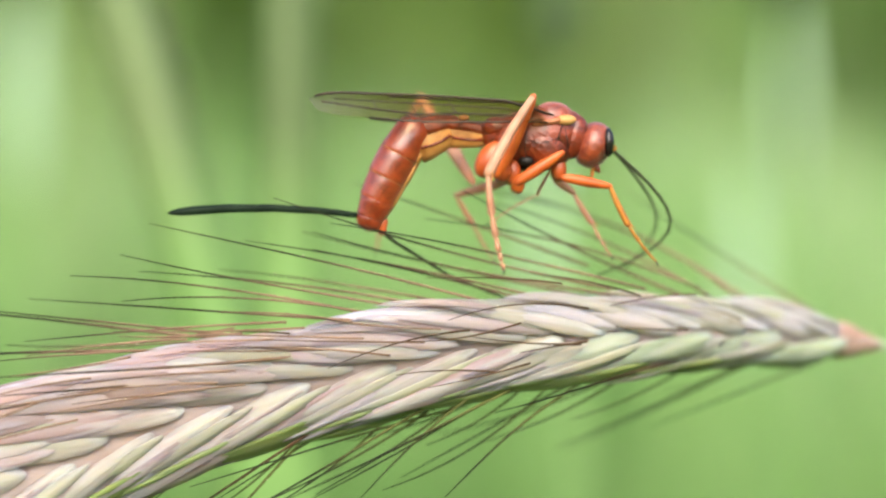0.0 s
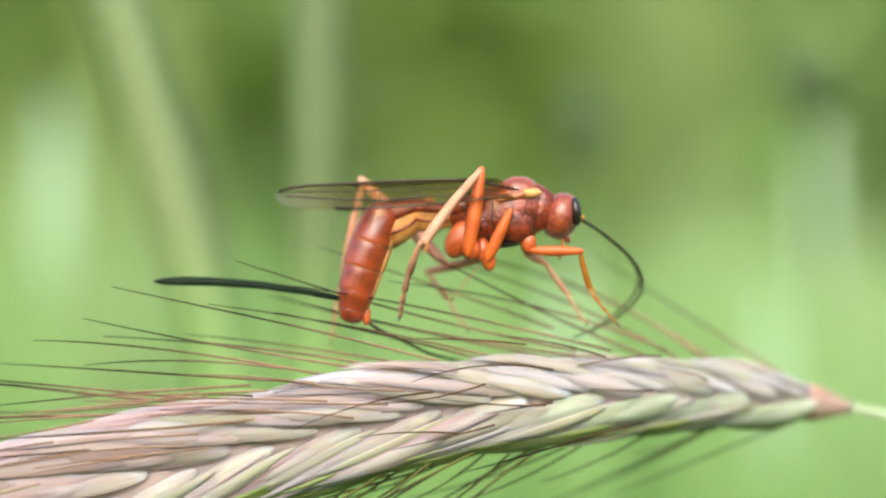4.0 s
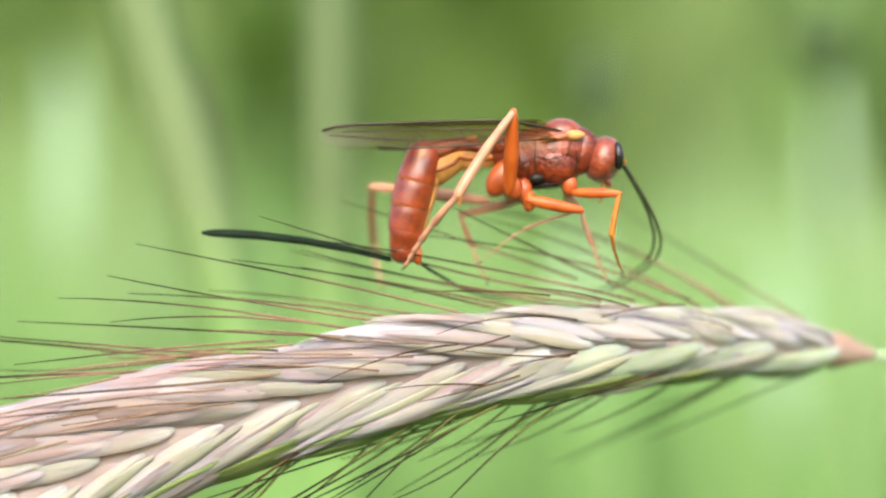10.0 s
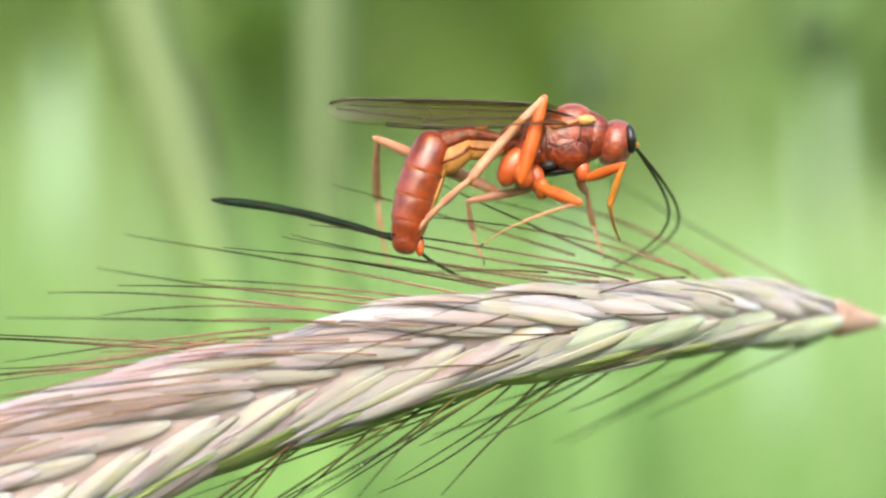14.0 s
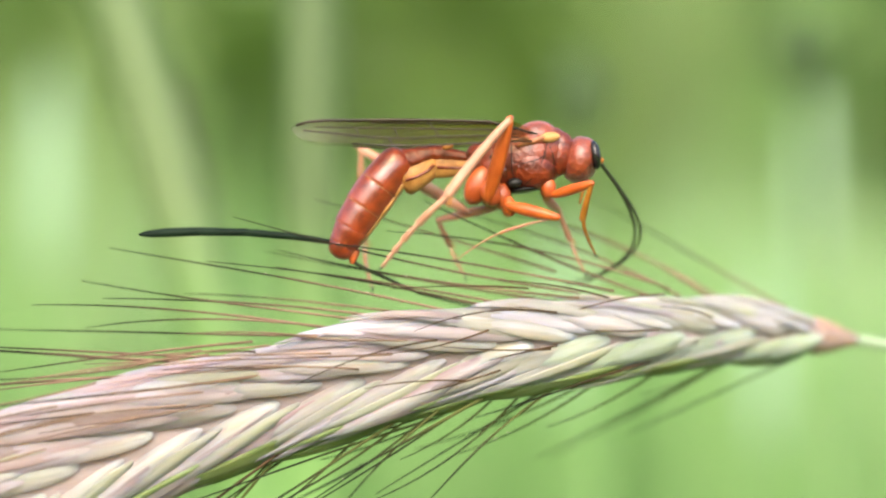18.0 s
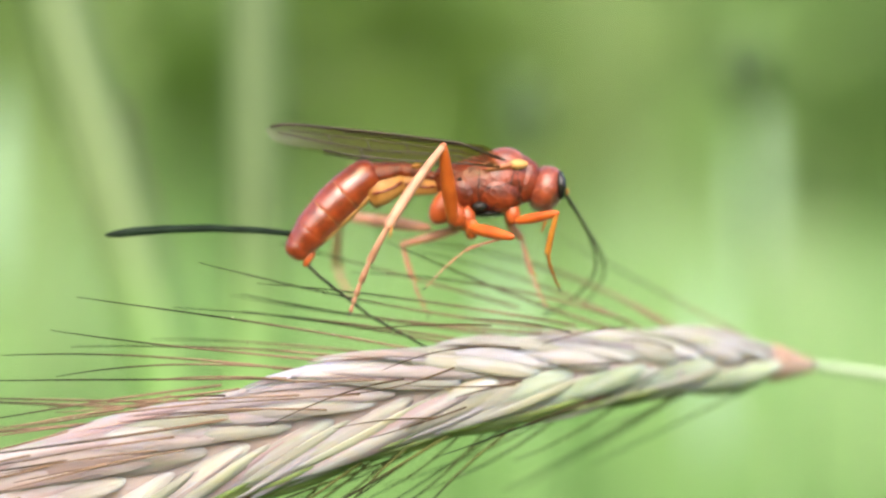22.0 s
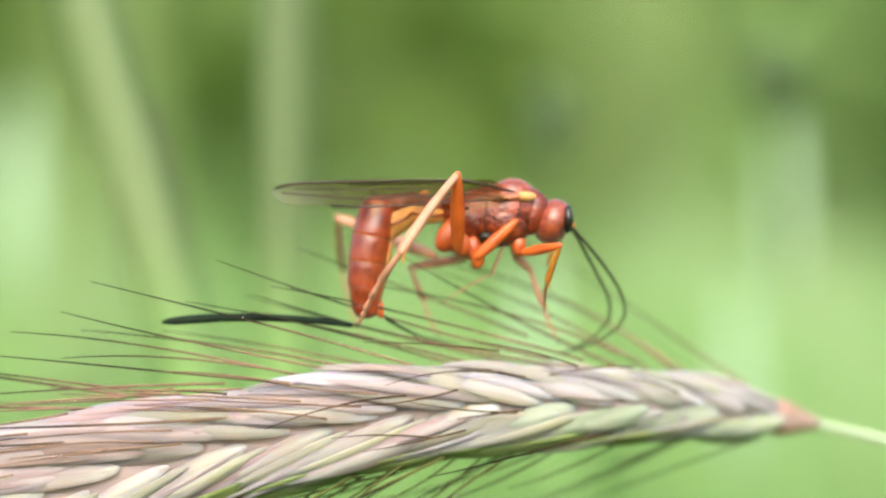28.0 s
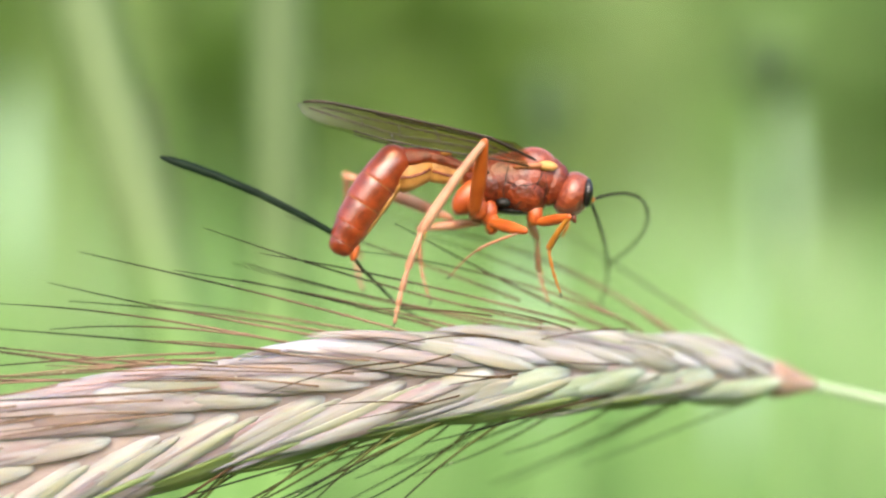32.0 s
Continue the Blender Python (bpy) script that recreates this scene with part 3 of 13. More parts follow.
def build_ear():
    rnd = random.Random(21)
    ear = tagged(new("barley_ear"), "purple and green barley ear with long dark bristly awns", "barley ear")
    # rachis inside, widened and paled to lighten the shaded gaps, and the bare culm
    st = []
    for i in range(40):
        s = 0.0035 + 0.073 * i / 39
        p, t, up, cs = frame_at(s)
        w = (0.0010 + 0.0011 * min(1, s / 0.02)) * (0.92 - 0.06 * s / 0.0765)
        st.append((p, w * 0.96, w * 1.12))
    part("rachis", loft(st, 16), HUSK_CORE, ear)
    b0, t0 = Vector(AXIS[0]), (Vector(AXIS[0]) - Vector(AXIS[1])).normalized()
    neck = [((-f * 0.0048, 0, 0), w, w * 0.95) for f, w in ((0, 0.0011), (0.06, 0.0014), (0.18, 0.00148), (0.4, 0.00125), (0.65, 0.00088), (0.85, 0.00060), (1.0, 0.00045))]
    co = part("collar", loft(neck, 16), husk("collar_husk", (0.32, 0.29, 0.25), (0.34, 0.24, 0.21), (0.33, 0.19, 0.15), (0.25, 0.16, 0.13), 0.005, tan=(0.33, 0.22, 0.185)), ear, "salmon-pink collar below the spikelets")
    co.matrix_basis = oriented(b0 - t0 * 0.0048, -t0, Vector((0, -1, 0)))
    pts = [b0 - t0 * 0.0002, b0 + Vector((0.012, 0.0015, -0.0022)), b0 + Vector((0.035, 0.004, -0.009)), b0 + Vector((0.07, 0.008, -0.028)), b0 + Vector((0.115, 0.012, -0.075)),
           b0 + Vector((0.15, 0.015, -0.15)), b0 + Vector((0.17, 0.018, -0.28)), b0 + Vector((0.175, 0.02, -0.52))]
    part("culm", loft([(p, 0.00042 + 0.00003 * i, 0.00042 + 0.00003 * i) for i, p in enumerate(pts)], 10), CULM, ear, "thin pale green stalk")
    meshes = {}
    for key, mat, ln, wd in (("pale", HUSK_PALE, 10.4, 1.5), ("pink", HUSK_PINK, 12.8, 1.9), ("brown", HUSK_BROWN, 12.6, 1.7), ("white", HUSK_WHITE, 12.4, 1.8), ("green", HUSK_GREEN, 10.5, 2.3), ("base", HUSK_BASE, 8.6, 1.9), ("mint", HUSK_MINT, 9.6, 2.05), ("glume", HUSK_BROWN, 10.5, 0.46), ("slim_green", HUSK_OLIVE, 11.5, 0.95), ("slim_brown", HUSK_BROWN, 12.0, 0.90), ("slim_cream", HUSK_BASE, 9.5, 1.0)):
        meshes[key] = [husk_mesh(key, ln * MM * k, wd * MM * j, mat, c) for k, j, c in ((1.0, 1.0, 0.035), (1.06, 0.92, 0.05), (0.94, 1.06, 0.025))]
    awns = {}
    for key, mat, ln, sag, th in (("brown", AWN_BROWN, 25, 0.0, 1.15), ("dark", AWN_DARK, 20, 0.02, 1.0), ("green", AWN_GREEN, 16, 0.04, 1.0)):
        awns[key] = [awn_mesh("awn", ln * MM * k, mat, sag + g, 0.03, i, th) for i, (k, g) in enumerate(((1.0, 0.0), (0.9, 0.05), (1.1, -0.03), (0.8, 0.08), (0.96, -0.05)))]
    # rows: phase, base offset (up, towards the eye), slope (up, towards the eye), husk, awn kind, awn slope
    rows = (
        (0.00, -0.10, 1.80, -0.270, -0.060, "pale", "dark", -0.34, 0.10),
        (0.40, -0.62, 1.66, -0.262, -0.075, "pink", "dark", -0.40, 0.06),
        (0.12, -1.20, 1.42, -0.225, -0.085, "white", "green", -0.50, 0.10),
        (0.60, -1.15, 1.36, -0.225, -0.080, "pink", "green", -0.60, 0.10),
        (0.70, -2.25, 0.95, -0.125, -0.030, "green", "green", -0.72, 0.05),
        (0.20, -2.38, 0.65, -0.130, -0.020, "green", "green", -0.62, 0.12),
        (0.45, -2.40, 0.10, -0.130, -0.020, "green", "green", -0.80, 0.02),
        (0.50, 0.30, 1.80, 0.195, -0.060, "pale", "brown", 0.12, 0.10),
        (0.90, 0.85, 1.62, 0.190, -0.075, "pink", "brown", 0.36, 0.06),
        (0.30, 0.75, 1.60, 0.185, -0.070, "brown", "brown", 0.30, 0.02),
        (0.60, 1.40, 1.25, 0.140, -0.070, "white", "brown", 0.40, 0.05),
        (0.10, 1.50, 1.15, 0.135, -0.070, "pale", "brown", 0.40, 0.05),
        (0.25, 1.95, 0.60, 0.105, -0.030, "pink", "brown", 0.42, 0.04),
        (0.75, 1.90, 0.70, 0.115, -0.040, "white", "brown", 0.38, 0.0),
        (0.85, -0.45, 2.02, -0.270, -0.075, "slim_green", "", 0, 0),
        (0.30, -0.85, 1.86, -0.258, -0.085, "slim_brown", "", 0, 0),
        (0.92, -1.40, 1.62, -0.235, -0.080, "slim_green", "", 0, 0),
        (0.18, 0.55, 2.00, 0.185, -0.070, "slim_brown", "", 0, 0),
        (0.62, 0.95, 1.86, 0.180, -0.080, "slim_green", "", 0, 0),
        (0.02, 1.45, 1.58, 0.150, -0.080, "slim_brown", "", 0, 0),
        (0.20, -0.32, 1.96, -0.262, -0.065, "glume", "", 0, 0),
        (0.72, -0.80, 1.80, -0.250, -0.080, "glume", "dark", -0.30, 0.0),
        (0.35, 0.50, 1.96, 0.200, -0.065, "glume", "", 0, 0),
        (0.72, 0.80, 1.85, 0.195, -0.070, "glume", "brown", 0.20, 0.08),
        (0.10, 1.75, -0.90, 0.130, 0.020, "pink", "brown", 0.40, -0.10),
        (0.55, 0.60, -1.50, 0.160, 0.030, "brown", "brown", 0.26, -0.14),
        (0.05, -0.60, -1.50, -0.180, 0.030, "brown", "green", -0.30, -0.16),
        (0.50, -1.90, -0.80, -0.140, 0.020, "green", "green", -0.50, -0.10),
    )
    pitch = 0.0061
    for ri, (phase, bu, bv, su, sv, kind, ak, au, av) in enumerate(rows):
        for i in range(13):
            s = 0.0046 + (i + phase) * pitch + rnd.uniform(-0.0004, 0.0004)
            if s > 0.0755:
                continue
            p, t, up, cs = frame_at(s)
            grow = 0.70 + 0.34 * min(1.0, max(0.0, s - 0.003) / 0.028)
            fan = min(1.0, max(0.0, (s - 0.040) / 0.018)) if bu > 0 else 0.0
            far = min(1.0, max(0.0, (s - 0.034) / 0.02))
            kd = kind
            if kind == "green" and s < 0.012:
                grow *= 0.85
            if s < 0.030 and kind in ("pink", "brown", "pale", "white"):
                kd = "base" if bu < 1.5 or rnd.random() < 0.6 else "pale"
            if s < 0.031 - 0.006 * (bu > -1.0) and bu < 0.0 and bv > 1.0 and kind in ("white", "pink", "pale"):
                kd = "mint"
            elif s > 0.048 and kind in ("white", "pink") and rnd.random() < (0.5 if s < 0.057 else 0.85):
                kd = "brown" if rnd.random() < 0.7 else "pale"
            if s < 0.028 and kind == "slim_brown":
                kd = "slim_green" if rnd.random() < 0.5 else "slim_cream"
            tuft = min(1.0, max(0.0, (s - 0.046) / 0.016)) if bu > 0 else 0.0
            base = p + up * (bu * MM * grow * (1 + 1.1 * fan + 0.45 * tuft)) + cs * (bv * MM * grow)
            d = t + up * (su + rnd.uniform(-0.03, 0.03)) + cs * (sv + rnd.uniform(-0.02, 0.02))
            out = (up * bu + cs * bv).normalized()
            fl = new("glume" if kd == "glume" else "floret", meshes[kd][rnd.randrange(3)])
            fl.parent = ear
            fl.matrix_basis = oriented(base, d, out) @ Matrix.Rotation(rnd.uniform(-0.25, 0.25), 4, "X") @ Matrix.Diagonal((grow * (1 + 0.32 * far), grow * (1 + 0.12 * fan + 0.14 * tuft), grow, 1))
            # its awn
            if not ak or rnd.random() > (0.28 if bv < 0 else 0.05):
                continue
            ln = 0.0084
            au_here = au * (1.0 - 0.72 * s / 0.07) if au > 0 else au * (0.62 + 0.30 * min(1.0, max(0.0, s - 0.012) / 0.03))
            ad = t + up * (au_here + rnd.uniform(-0.09, 0.09)) + cs * (av + rnd.uniform(-0.10, 0.10))
            aw = new("awn", awns[ak][rnd.randrange(5)])
            aw.parent = fl
            tip = base + d.normalized() * (ln * grow * 0.93)
            k = rnd.uniform(0.85, 1.05) * (1.18 if au < 0 else 1.0)
            aw.matrix_basis = fl.matrix_basis.inverted() @ oriented(tip, ad, out) @ Matrix.Diagonal((k, k, k, 1))
    # the long awns along the back, the ones below, and the wiry strands on the near side:
    # distance along the axis, height and depth off it (mm), lift, turn to the back (degrees), length (mm), bow
    back = ((36.1, 3.8, -0.5, 11.9, -11.2, 22.5, 0.007), (42.8, 4.8, -0.8, 9.2, -11.6, 17.9, -0.006), (46.2, 5, -0.5, 5.7, -6.3, 17.9, 0.022), (44.5, 4.2, -0.5, 2, -10.9, 15.9, 0.04),
            (42.4, 3.4, -1.5, 2.3, -9.2, 23.9, -0.004), (53.9, 5.2, 0, 4, 0.4, 17.7, -0.004), (52.2, 5.4, 0, -5.6, -7.1, 15.4, 0.007), (55.5, 5.6, -0, -3.1, -7.9, 6, -0.012),
            (58.6, 5.4, 0, -5.1, -3.1, 12, 0.017), (31.0, 3.1, -0, 9.6, -6.9, 20.5, 0.011), (27.6, 3.6, 0, 10.1, -6.4, 19, -0.018), (29.2, 3.5, 1, 11.1, 0.2, 18.3, -0.008))
    crest = ((24.9, 3.9, -1, 10.1, -9.5, 20.4, 0.012), (27.5, 4.1, 0, 13.2, -9.7, 22.3, -0.016), (29.1, 6, 3, 17.5, -4.5, 15.3, 0.006), (20.3, 3.9, 0, 12.2, -9, 18.1, 0.04),
             (19.2, 3.7, 1, 21.3, -0.1, 14.8, 0.037), (16.6, 3.6, 2, 21.6, 5.8, 16.4, 0.069), (5.5, 1.4, 0, 31.1, 8.5, 17.8, 0.002), (40.3, 4, 0, 5.3, -0.4, 18.8, 0.022),
             (37.8, 3.6, 1, 6.5, 5.7, 15.9, 0.018), (56.2, 6, 2, -6.1, 4.4, 13.7, -0.034), (14.9, 3.1, 3, 20.3, 7.4, 21, 0.057))
    under = ((38.7, -4.4, -0, -17.1, -12.1, 18, 0.005), (48.9, -3.7, 0, -19.7, -12, 10.8, -0.001), (48.5, -3.6, -0, -43.1, -9.3, 8.9, -0.045), (54.9, -3.9, -0, -36.4, -10.3, 6, 0.04),
             (45.9, -3.8, -0, -32.8, -10.6, 9.8, 0.003), (39.6, -4.1, -0, -29.6, -11, 14.9, -0.036), (42.1, -3.6, 0, -39.8, -9.7, 11.9, -0.049), (35.8, -3.2, -0, -35.2, -10.3, 13.3, -0.024),
             (32.4, -3.2, 0, -30.6, -10.8, 17, -0.009), (29.6, -2.7, 0, -35.9, -10.1, 14.9, -0.073), (26.5, -2.8, 1, -30.5, -10.7, 16.1, -0.005))
    below = ((32.8, -3.3, 1, -16.8, -8.6, 16.5, -0.011), (24.0, -3.1, 1, -27.5, -11, 11.4, -0.043), (25.7, -3.5, 2, -21, 2.1, 12.4, -0.04), (20.3, -3.4, 1, -25.3, -11.1, 7.7, -0.043),
             (11.7, -2.2, 1, -24.9, -1.2, 16.8, -0.001), (8.0, -2.7, 1, -23.5, 2.5, 12.2, 0.001), (13.7, -2.1, 1, -27.2, 7.9, 6, -0.067), (31.9, -3.1, 0, -36.2, -3.2, 8.2, -0.067),
             (25.7, -2.9, 1, -30, 3.9, 7.8, 0.013), (13.0, -2.8, 3, -28.7, 8.3, 14.8, -0.007), (34.0, -3.2, 1, -23, 3.6, 11.3, -0.046))
    strands = ((27.3, 2.1, -3.2, -5.9, -11.2, 10.1, 0.067), (29.4, 4.1, -3.2, 0.7, -11.3, 9.7, 0.023), (23.2, 3, -3.2, 10.1, -10.7, 7.9, 0.03), (32.4, 1.4, -3.2, -10.6, -10.8, 8, -0.04),
               (27.8, -0.4, -3.2, 2.5, -10.9, 7.7, -0.017), (27.3, -0.3, -3.2, -11, -9.7, 4.7, 0.009), (19.2, 0.4, -3.2, 1.5, -10.4, 6, -0.017), (18.6, 2.9, -3.2, -10.7, -10.6, 7.8, 0.042),
               (14.5, 1.2, -3.2, 12.8, -8.9, 3.7, 0.061), (34.1, -1.8, -3.2, -2.9, -10.8, 7, 0.034), (31.6, -1.6, -3.2, -14.3, -10.5, 7.3, -0.013), (36.2, 1.5, -3.2, -16.1, -10.9, 10.2, 0.044),
               (49.5, 4.2, -3.2, 0.5, -9, 3.2, 0.02))
    # fine brown awns that lie along the upper florets of the far half
    lying = []
    for i in range(18):
        q = 38 + 1.75 * i + rnd.uniform(-0.8, 0.8)
        wide = 1.0 + 0.035 * max(0.0, q - 40)
        lying.append((q, (0.6 + 3.4 * rnd.random()) * wide, -2.9, -math.degrees(math.asin(-axis_at(q * MM)[1].z)) + rnd.uniform(5, 17), rnd.uniform(-6, 0), rnd.uniform(7, 13), rnd.uniform(-0.02, 0.03)))
    seed = 30
    for rows_of, mat, thick in ((back, AWN_BROWN, 1.0), (crest, AWN_BROWN, 1.05), (under, AWN_GREEN, 1.0), (below, AWN_GREEN, 1.0), (strands, AWN_DARK, 0.78), (lying, AWN_BROWN, 0.8)):
        for s, high, deep, lift, turn, ln, bow in rows_of:
            seed += 1
            p, _ = axis_at(s * MM)
            a, b = radians(lift), radians(turn)
            d = Vector((-math.cos(a) * math.cos(b), math.sin(b), math.sin(a) * math.cos(b)))
            root = 0.4 if rows_of is strands or rows_of is lying else 2.6
            aw = new("awn", awn_mesh("awn", (ln * (1.05 if mat is AWN_BROWN else 1.0) + root) * MM, mat, 0.0, 0.012, seed, thick, bow))
            aw.parent = ear
            aw.matrix_basis = oriented(p + Vector((0, deep * MM, high * MM)) - d * (root * MM), d, Vector((0, 0, 1)))
    return ear


EAR = build_ear()


# ---- wasp ----
def px(x, y, side=0.0):
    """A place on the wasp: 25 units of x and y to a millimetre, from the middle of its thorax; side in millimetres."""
    return Vector(((x - 960) / 25 * MM, side * MM, (250 - y) / 25 * MM))


def tilted(x, y, deg):
    """Turns a part by deg about the cross axis through (x, y)."""
    c = px(x, y)
    return Matrix.Translation(c) @ Matrix.Rotation(radians(deg), 4, "Y") @ Matrix.Translation(-c)


def build_wasp():
    w = {}
    wasp = tagged(new("ichneumon_wasp"), "red-brown ichneumon wasp with orange legs and long black sheath", "wasp")
    w["wasp"] = wasp
    st = [(px(x, y), hw / 25 * MM, hh / 25 * MM) for x, y, hw, hh in (
        (856, 236, 9, 9), (862, 237, 17, 18), (874, 241, 28, 31), (890, 245, 37, 42), (910, 248, 43, 50), (935, 249, 47, 55), (960, 247, 50, 59), (985, 243, 49, 58),
        (1006, 240, 44, 50), (1022, 240, 36, 40), (1036, 244, 26, 28), (1046, 248, 17, 17), (1054, 252, 10, 10))]
    part("thorax", loft(st, 24), RED, wasp, "glossy red-brown thorax")
    part("mesonotum", ball(px(984, 211), mm(1.60, 1.6, 1.20), 24, 14), GLOSSY, wasp, "domed glossy red back plate")
    part("scutellum", ball(px(930, 207), mm(0.85, 0.9, 0.5), 18, 10), GLOSSY, wasp)
    part("propodeum", ball(px(882, 226), mm(1.15, 1.35, 0.85), 18, 10), RED, wasp)
    for sg in (-1, 1):
        part("mesopleuron", ball(px(968, 262, sg * 0.72), mm(1.95, 1.40, 1.62), 24, 14), RED, wasp).matrix_basis = tilted(968, 262, 24)
        part("metapleuron", ball(px(906, 256, sg * 0.62), mm(1.35, 1.25, 1.50), 20, 12), RED, wasp).matrix_basis = tilted(906, 256, -20)
        part("pronotum", ball(px(1021, 246, sg * 0.55), mm(1.05, 1.0, 1.66), 20, 12), RED, wasp).matrix_basis = tilted(1018, 244, 18)
        part("wing_root", ball(px(975, 222, sg * 1.55), mm(1.5, 0.35, 0.30), 16, 10), RED, wasp)
        part("suture", loft([(px(x, y, sg * s), 0.035 * MM, 0.035 * MM) for x, y, s in ((1000, 222, 1.86), (990, 250, 2.02), (975, 275, 1.98), (950, 294, 1.7))], 6), BLACK, wasp, "dark groove on the flank")
        part("suture", loft([(px(x, y, sg * s), 0.04 * MM, 0.04 * MM) for x, y, s in ((936, 218, 1.7), (932, 245, 1.88), (930, 270, 1.82), (936, 292, 1.6))], 6), BLACK, wasp, "dark groove on the flank")
        part("suture", loft([(px(x, y, sg * s), 0.035 * MM, 0.035 * MM) for x, y, s in ((1004, 232, 1.74), (1008, 256, 1.72), (1004, 278, 1.55), (994, 294, 1.35))], 6), BLACK, wasp, "dark groove on the flank")
        part("suture", loft([(px(x, y, sg * s), 0.03 * MM, 0.03 * MM) for x, y, s in ((934, 250, 1.9), (952, 256, 2.09), (972, 254, 2.13), (990, 248, 2.04))], 6), BLACK, wasp, "dark groove on the flank")
        part("spiracle", ball(px(898, 236, sg * 1.72), mm(0.18, 0.12, 0.12), 10, 6), BLACK, wasp, "small dark breathing hole")
        part("tegula", ball(px(1006, 216, sg * 1.72), mm(0.74, 0.40, 0.38), 16, 10), HONEY, wasp, "honey-yellow wing-base plate")
        part("subtegular_ridge", rounded(2.6 * MM, [(0, 0.05 * MM), (0.1, 0.14 * MM), (0.5, 0.2 * MM), (0.9, 0.2 * MM), (1, 0.06 * MM)], 10), RIM, wasp, "yellow ridge under the wing").matrix_basis = limb(-0.6, sg * 1.85, 1.05, 9, 0)
        # shade between flank and coxae, put in as a black ball
        part("pleural_pit", ball(px(932, 288, sg * 1.46), mm(0.55, 0.42, 0.36), 14, 8), BLACK, wasp, "black ball for the shade in the flank's hollow")
        part("hind_coxa", ball(px(870, 282, sg * 1.15), mm(0.95, 0.8, 1.55), 20, 12), COXA if sg < 0 else PINKLEG, wasp).matrix_basis = tilted(870, 282, 36)
        part("trochanter", ball(px(886, 300, sg * 1.85), mm(0.72, 0.6, 0.98), 16, 10), COXA if sg < 0 else PINKLEG, wasp).matrix_basis = tilted(886, 300, -12)
        part("mid_coxa", ball(px(908, 308, sg * 1.3), mm(0.62, 0.6, 0.95), 16, 10), COXA, wasp)
        part("mid_trochanter", ball(px(917, 328, sg * 1.6), mm(0.48, 0.45, 0.75), 14, 10), ORANGE, wasp)
        part("fore_coxa", ball(px(992, 304, sg * 1.0), mm(0.55, 0.5, 0.85), 16, 10), COXA, wasp)
    part("sternum", ball(px(950, 301), mm(1.5, 1.35, 0.28), 20, 10), BLACK, wasp, "black underside of the thorax")
    # head
    hd = part("head", loft([(px(x, y), hw / 25 * MM, hh / 25 * MM) for x, y, hw, hh in (
        (1030, 252, 16, 16), (1034, 253, 31, 30), (1041, 256, 42, 39), (1051, 260, 48, 43), (1063, 264, 48, 43), (1071, 267, 43, 40), (1078, 270, 33, 33), (1083, 272, 22, 23), (1087, 273, 10, 10))], 24), GLOSSY, wasp, "red-brown head with black eyes")
    for sg in (-1, 1):
        part("eye", ball(px(1083, 258, sg * 1.02), mm(0.42, 0.86, 1.06), 20, 12), EYE, hd, "glossy black compound eye")
        part("mandible", rounded(0.6 * MM, [(0, 0.25 * MM), (0.5, 0.2 * MM), (1, 0.04 * MM)], 8), RED, hd).matrix_basis = Matrix.Translation(px(1060, 300, sg * 0.5)) @ Matrix.Rotation(radians(60), 4, "Y")
        part("palp", rounded(1.7 * MM, [(0, 0.09 * MM), (0.5, 0.1 * MM), (1, 0.05 * MM)], 8, bow=0.1 * MM), AMBER, hd).matrix_basis = Matrix.Translation(px(1056, 300, sg * 0.45)) @ Matrix.Rotation(radians(105), 4, "Y")
        part("scape", ball(px(1091, 269, sg * 0.6), mm(0.32, 0.2, 0.26), 12, 8), AMBER, hd, "amber antenna base")
    part("wing_axillary", ball(px(822, 207, -1.25), mm(0.42, 0.22, 0.22), 12, 8), YELLOW, wasp, "small yellow plate behind the wing")
    # wings
    wl = 0.01769
    for sg in (-1, 1):
        w["wing_near" if sg < 0 else "wing_far"] = wing_blade("forewing", wl, sg, 2.0 * MM, 0.95 * MM, wasp, "smoky brown see-through forewing")
    # legs
    for key, mats, radii in (
            ("hind_near", (ORANGE, TIBIA, TIBIA), (0.50, 0.36, 0.31)), ("hind_far", (PINKLEG, PINKLEG, PINKLEG), (0.46, 0.30, 0.20)), ("mid_near", (ORANGE, PINKLEG, PINKLEG), (0.42, 0.10, 0.08)),
            ("mid_far", (PINKLEG, PINKLEG, PINKLEG), (0.33, 0.20, 0.14)), ("fore_near", (ORANGE, AMBER, AMBER), (0.36, 0.23, 0.15)), ("fore_far", (PINKLEG, PINKLEG, PINKLEG), (0.32, 0.2, 0.14))):
        for seg, mat, r in zip(("femur", "tibia", "tarsus"), mats, radii):
            w[key + "_" + seg] = leg_piece(key, seg, LENGTHS[key + "_" + seg], r * MM, mat, wasp)
    # abdomen: a slim waist of two rings with a yellow belly, then five broad overlapping rings
    total = 0.00805
    ring = ((2.65 * MM, 0.40, 0.62), (2.70 * MM, 0.66, 1.05), (0.25 * total, 1.36, 1.52), (0.24 * total, 1.52, 1.48), (0.22 * total, 1.46, 1.34), (0.17 * total, 1.34, 1.06), (0.12 * total, 1.06, 0.66))
    for i, (ln, a, b) in enumerate(ring):
        a, b = a * MM, b * MM
        prof = [(-0.10, a * 0.80), (-0.02, a * 0.97), (0.12, a * 0.95 + b * 0.06), (0.4, a * 0.6 + b * 0.42), (0.7, a * 0.28 + b * 0.75), (0.95, b * 1.03), (1.06, b * 1.02), (1.12, b * 0.9), (1.10, b * 0.6)]
        if i == 2:
            prof = [(-0.48, a * 0.10), (-0.46, a * 0.35), (-0.36, a * 0.68), (-0.2, a * 0.90), (0.0, a * 1.0)] + prof[3:]
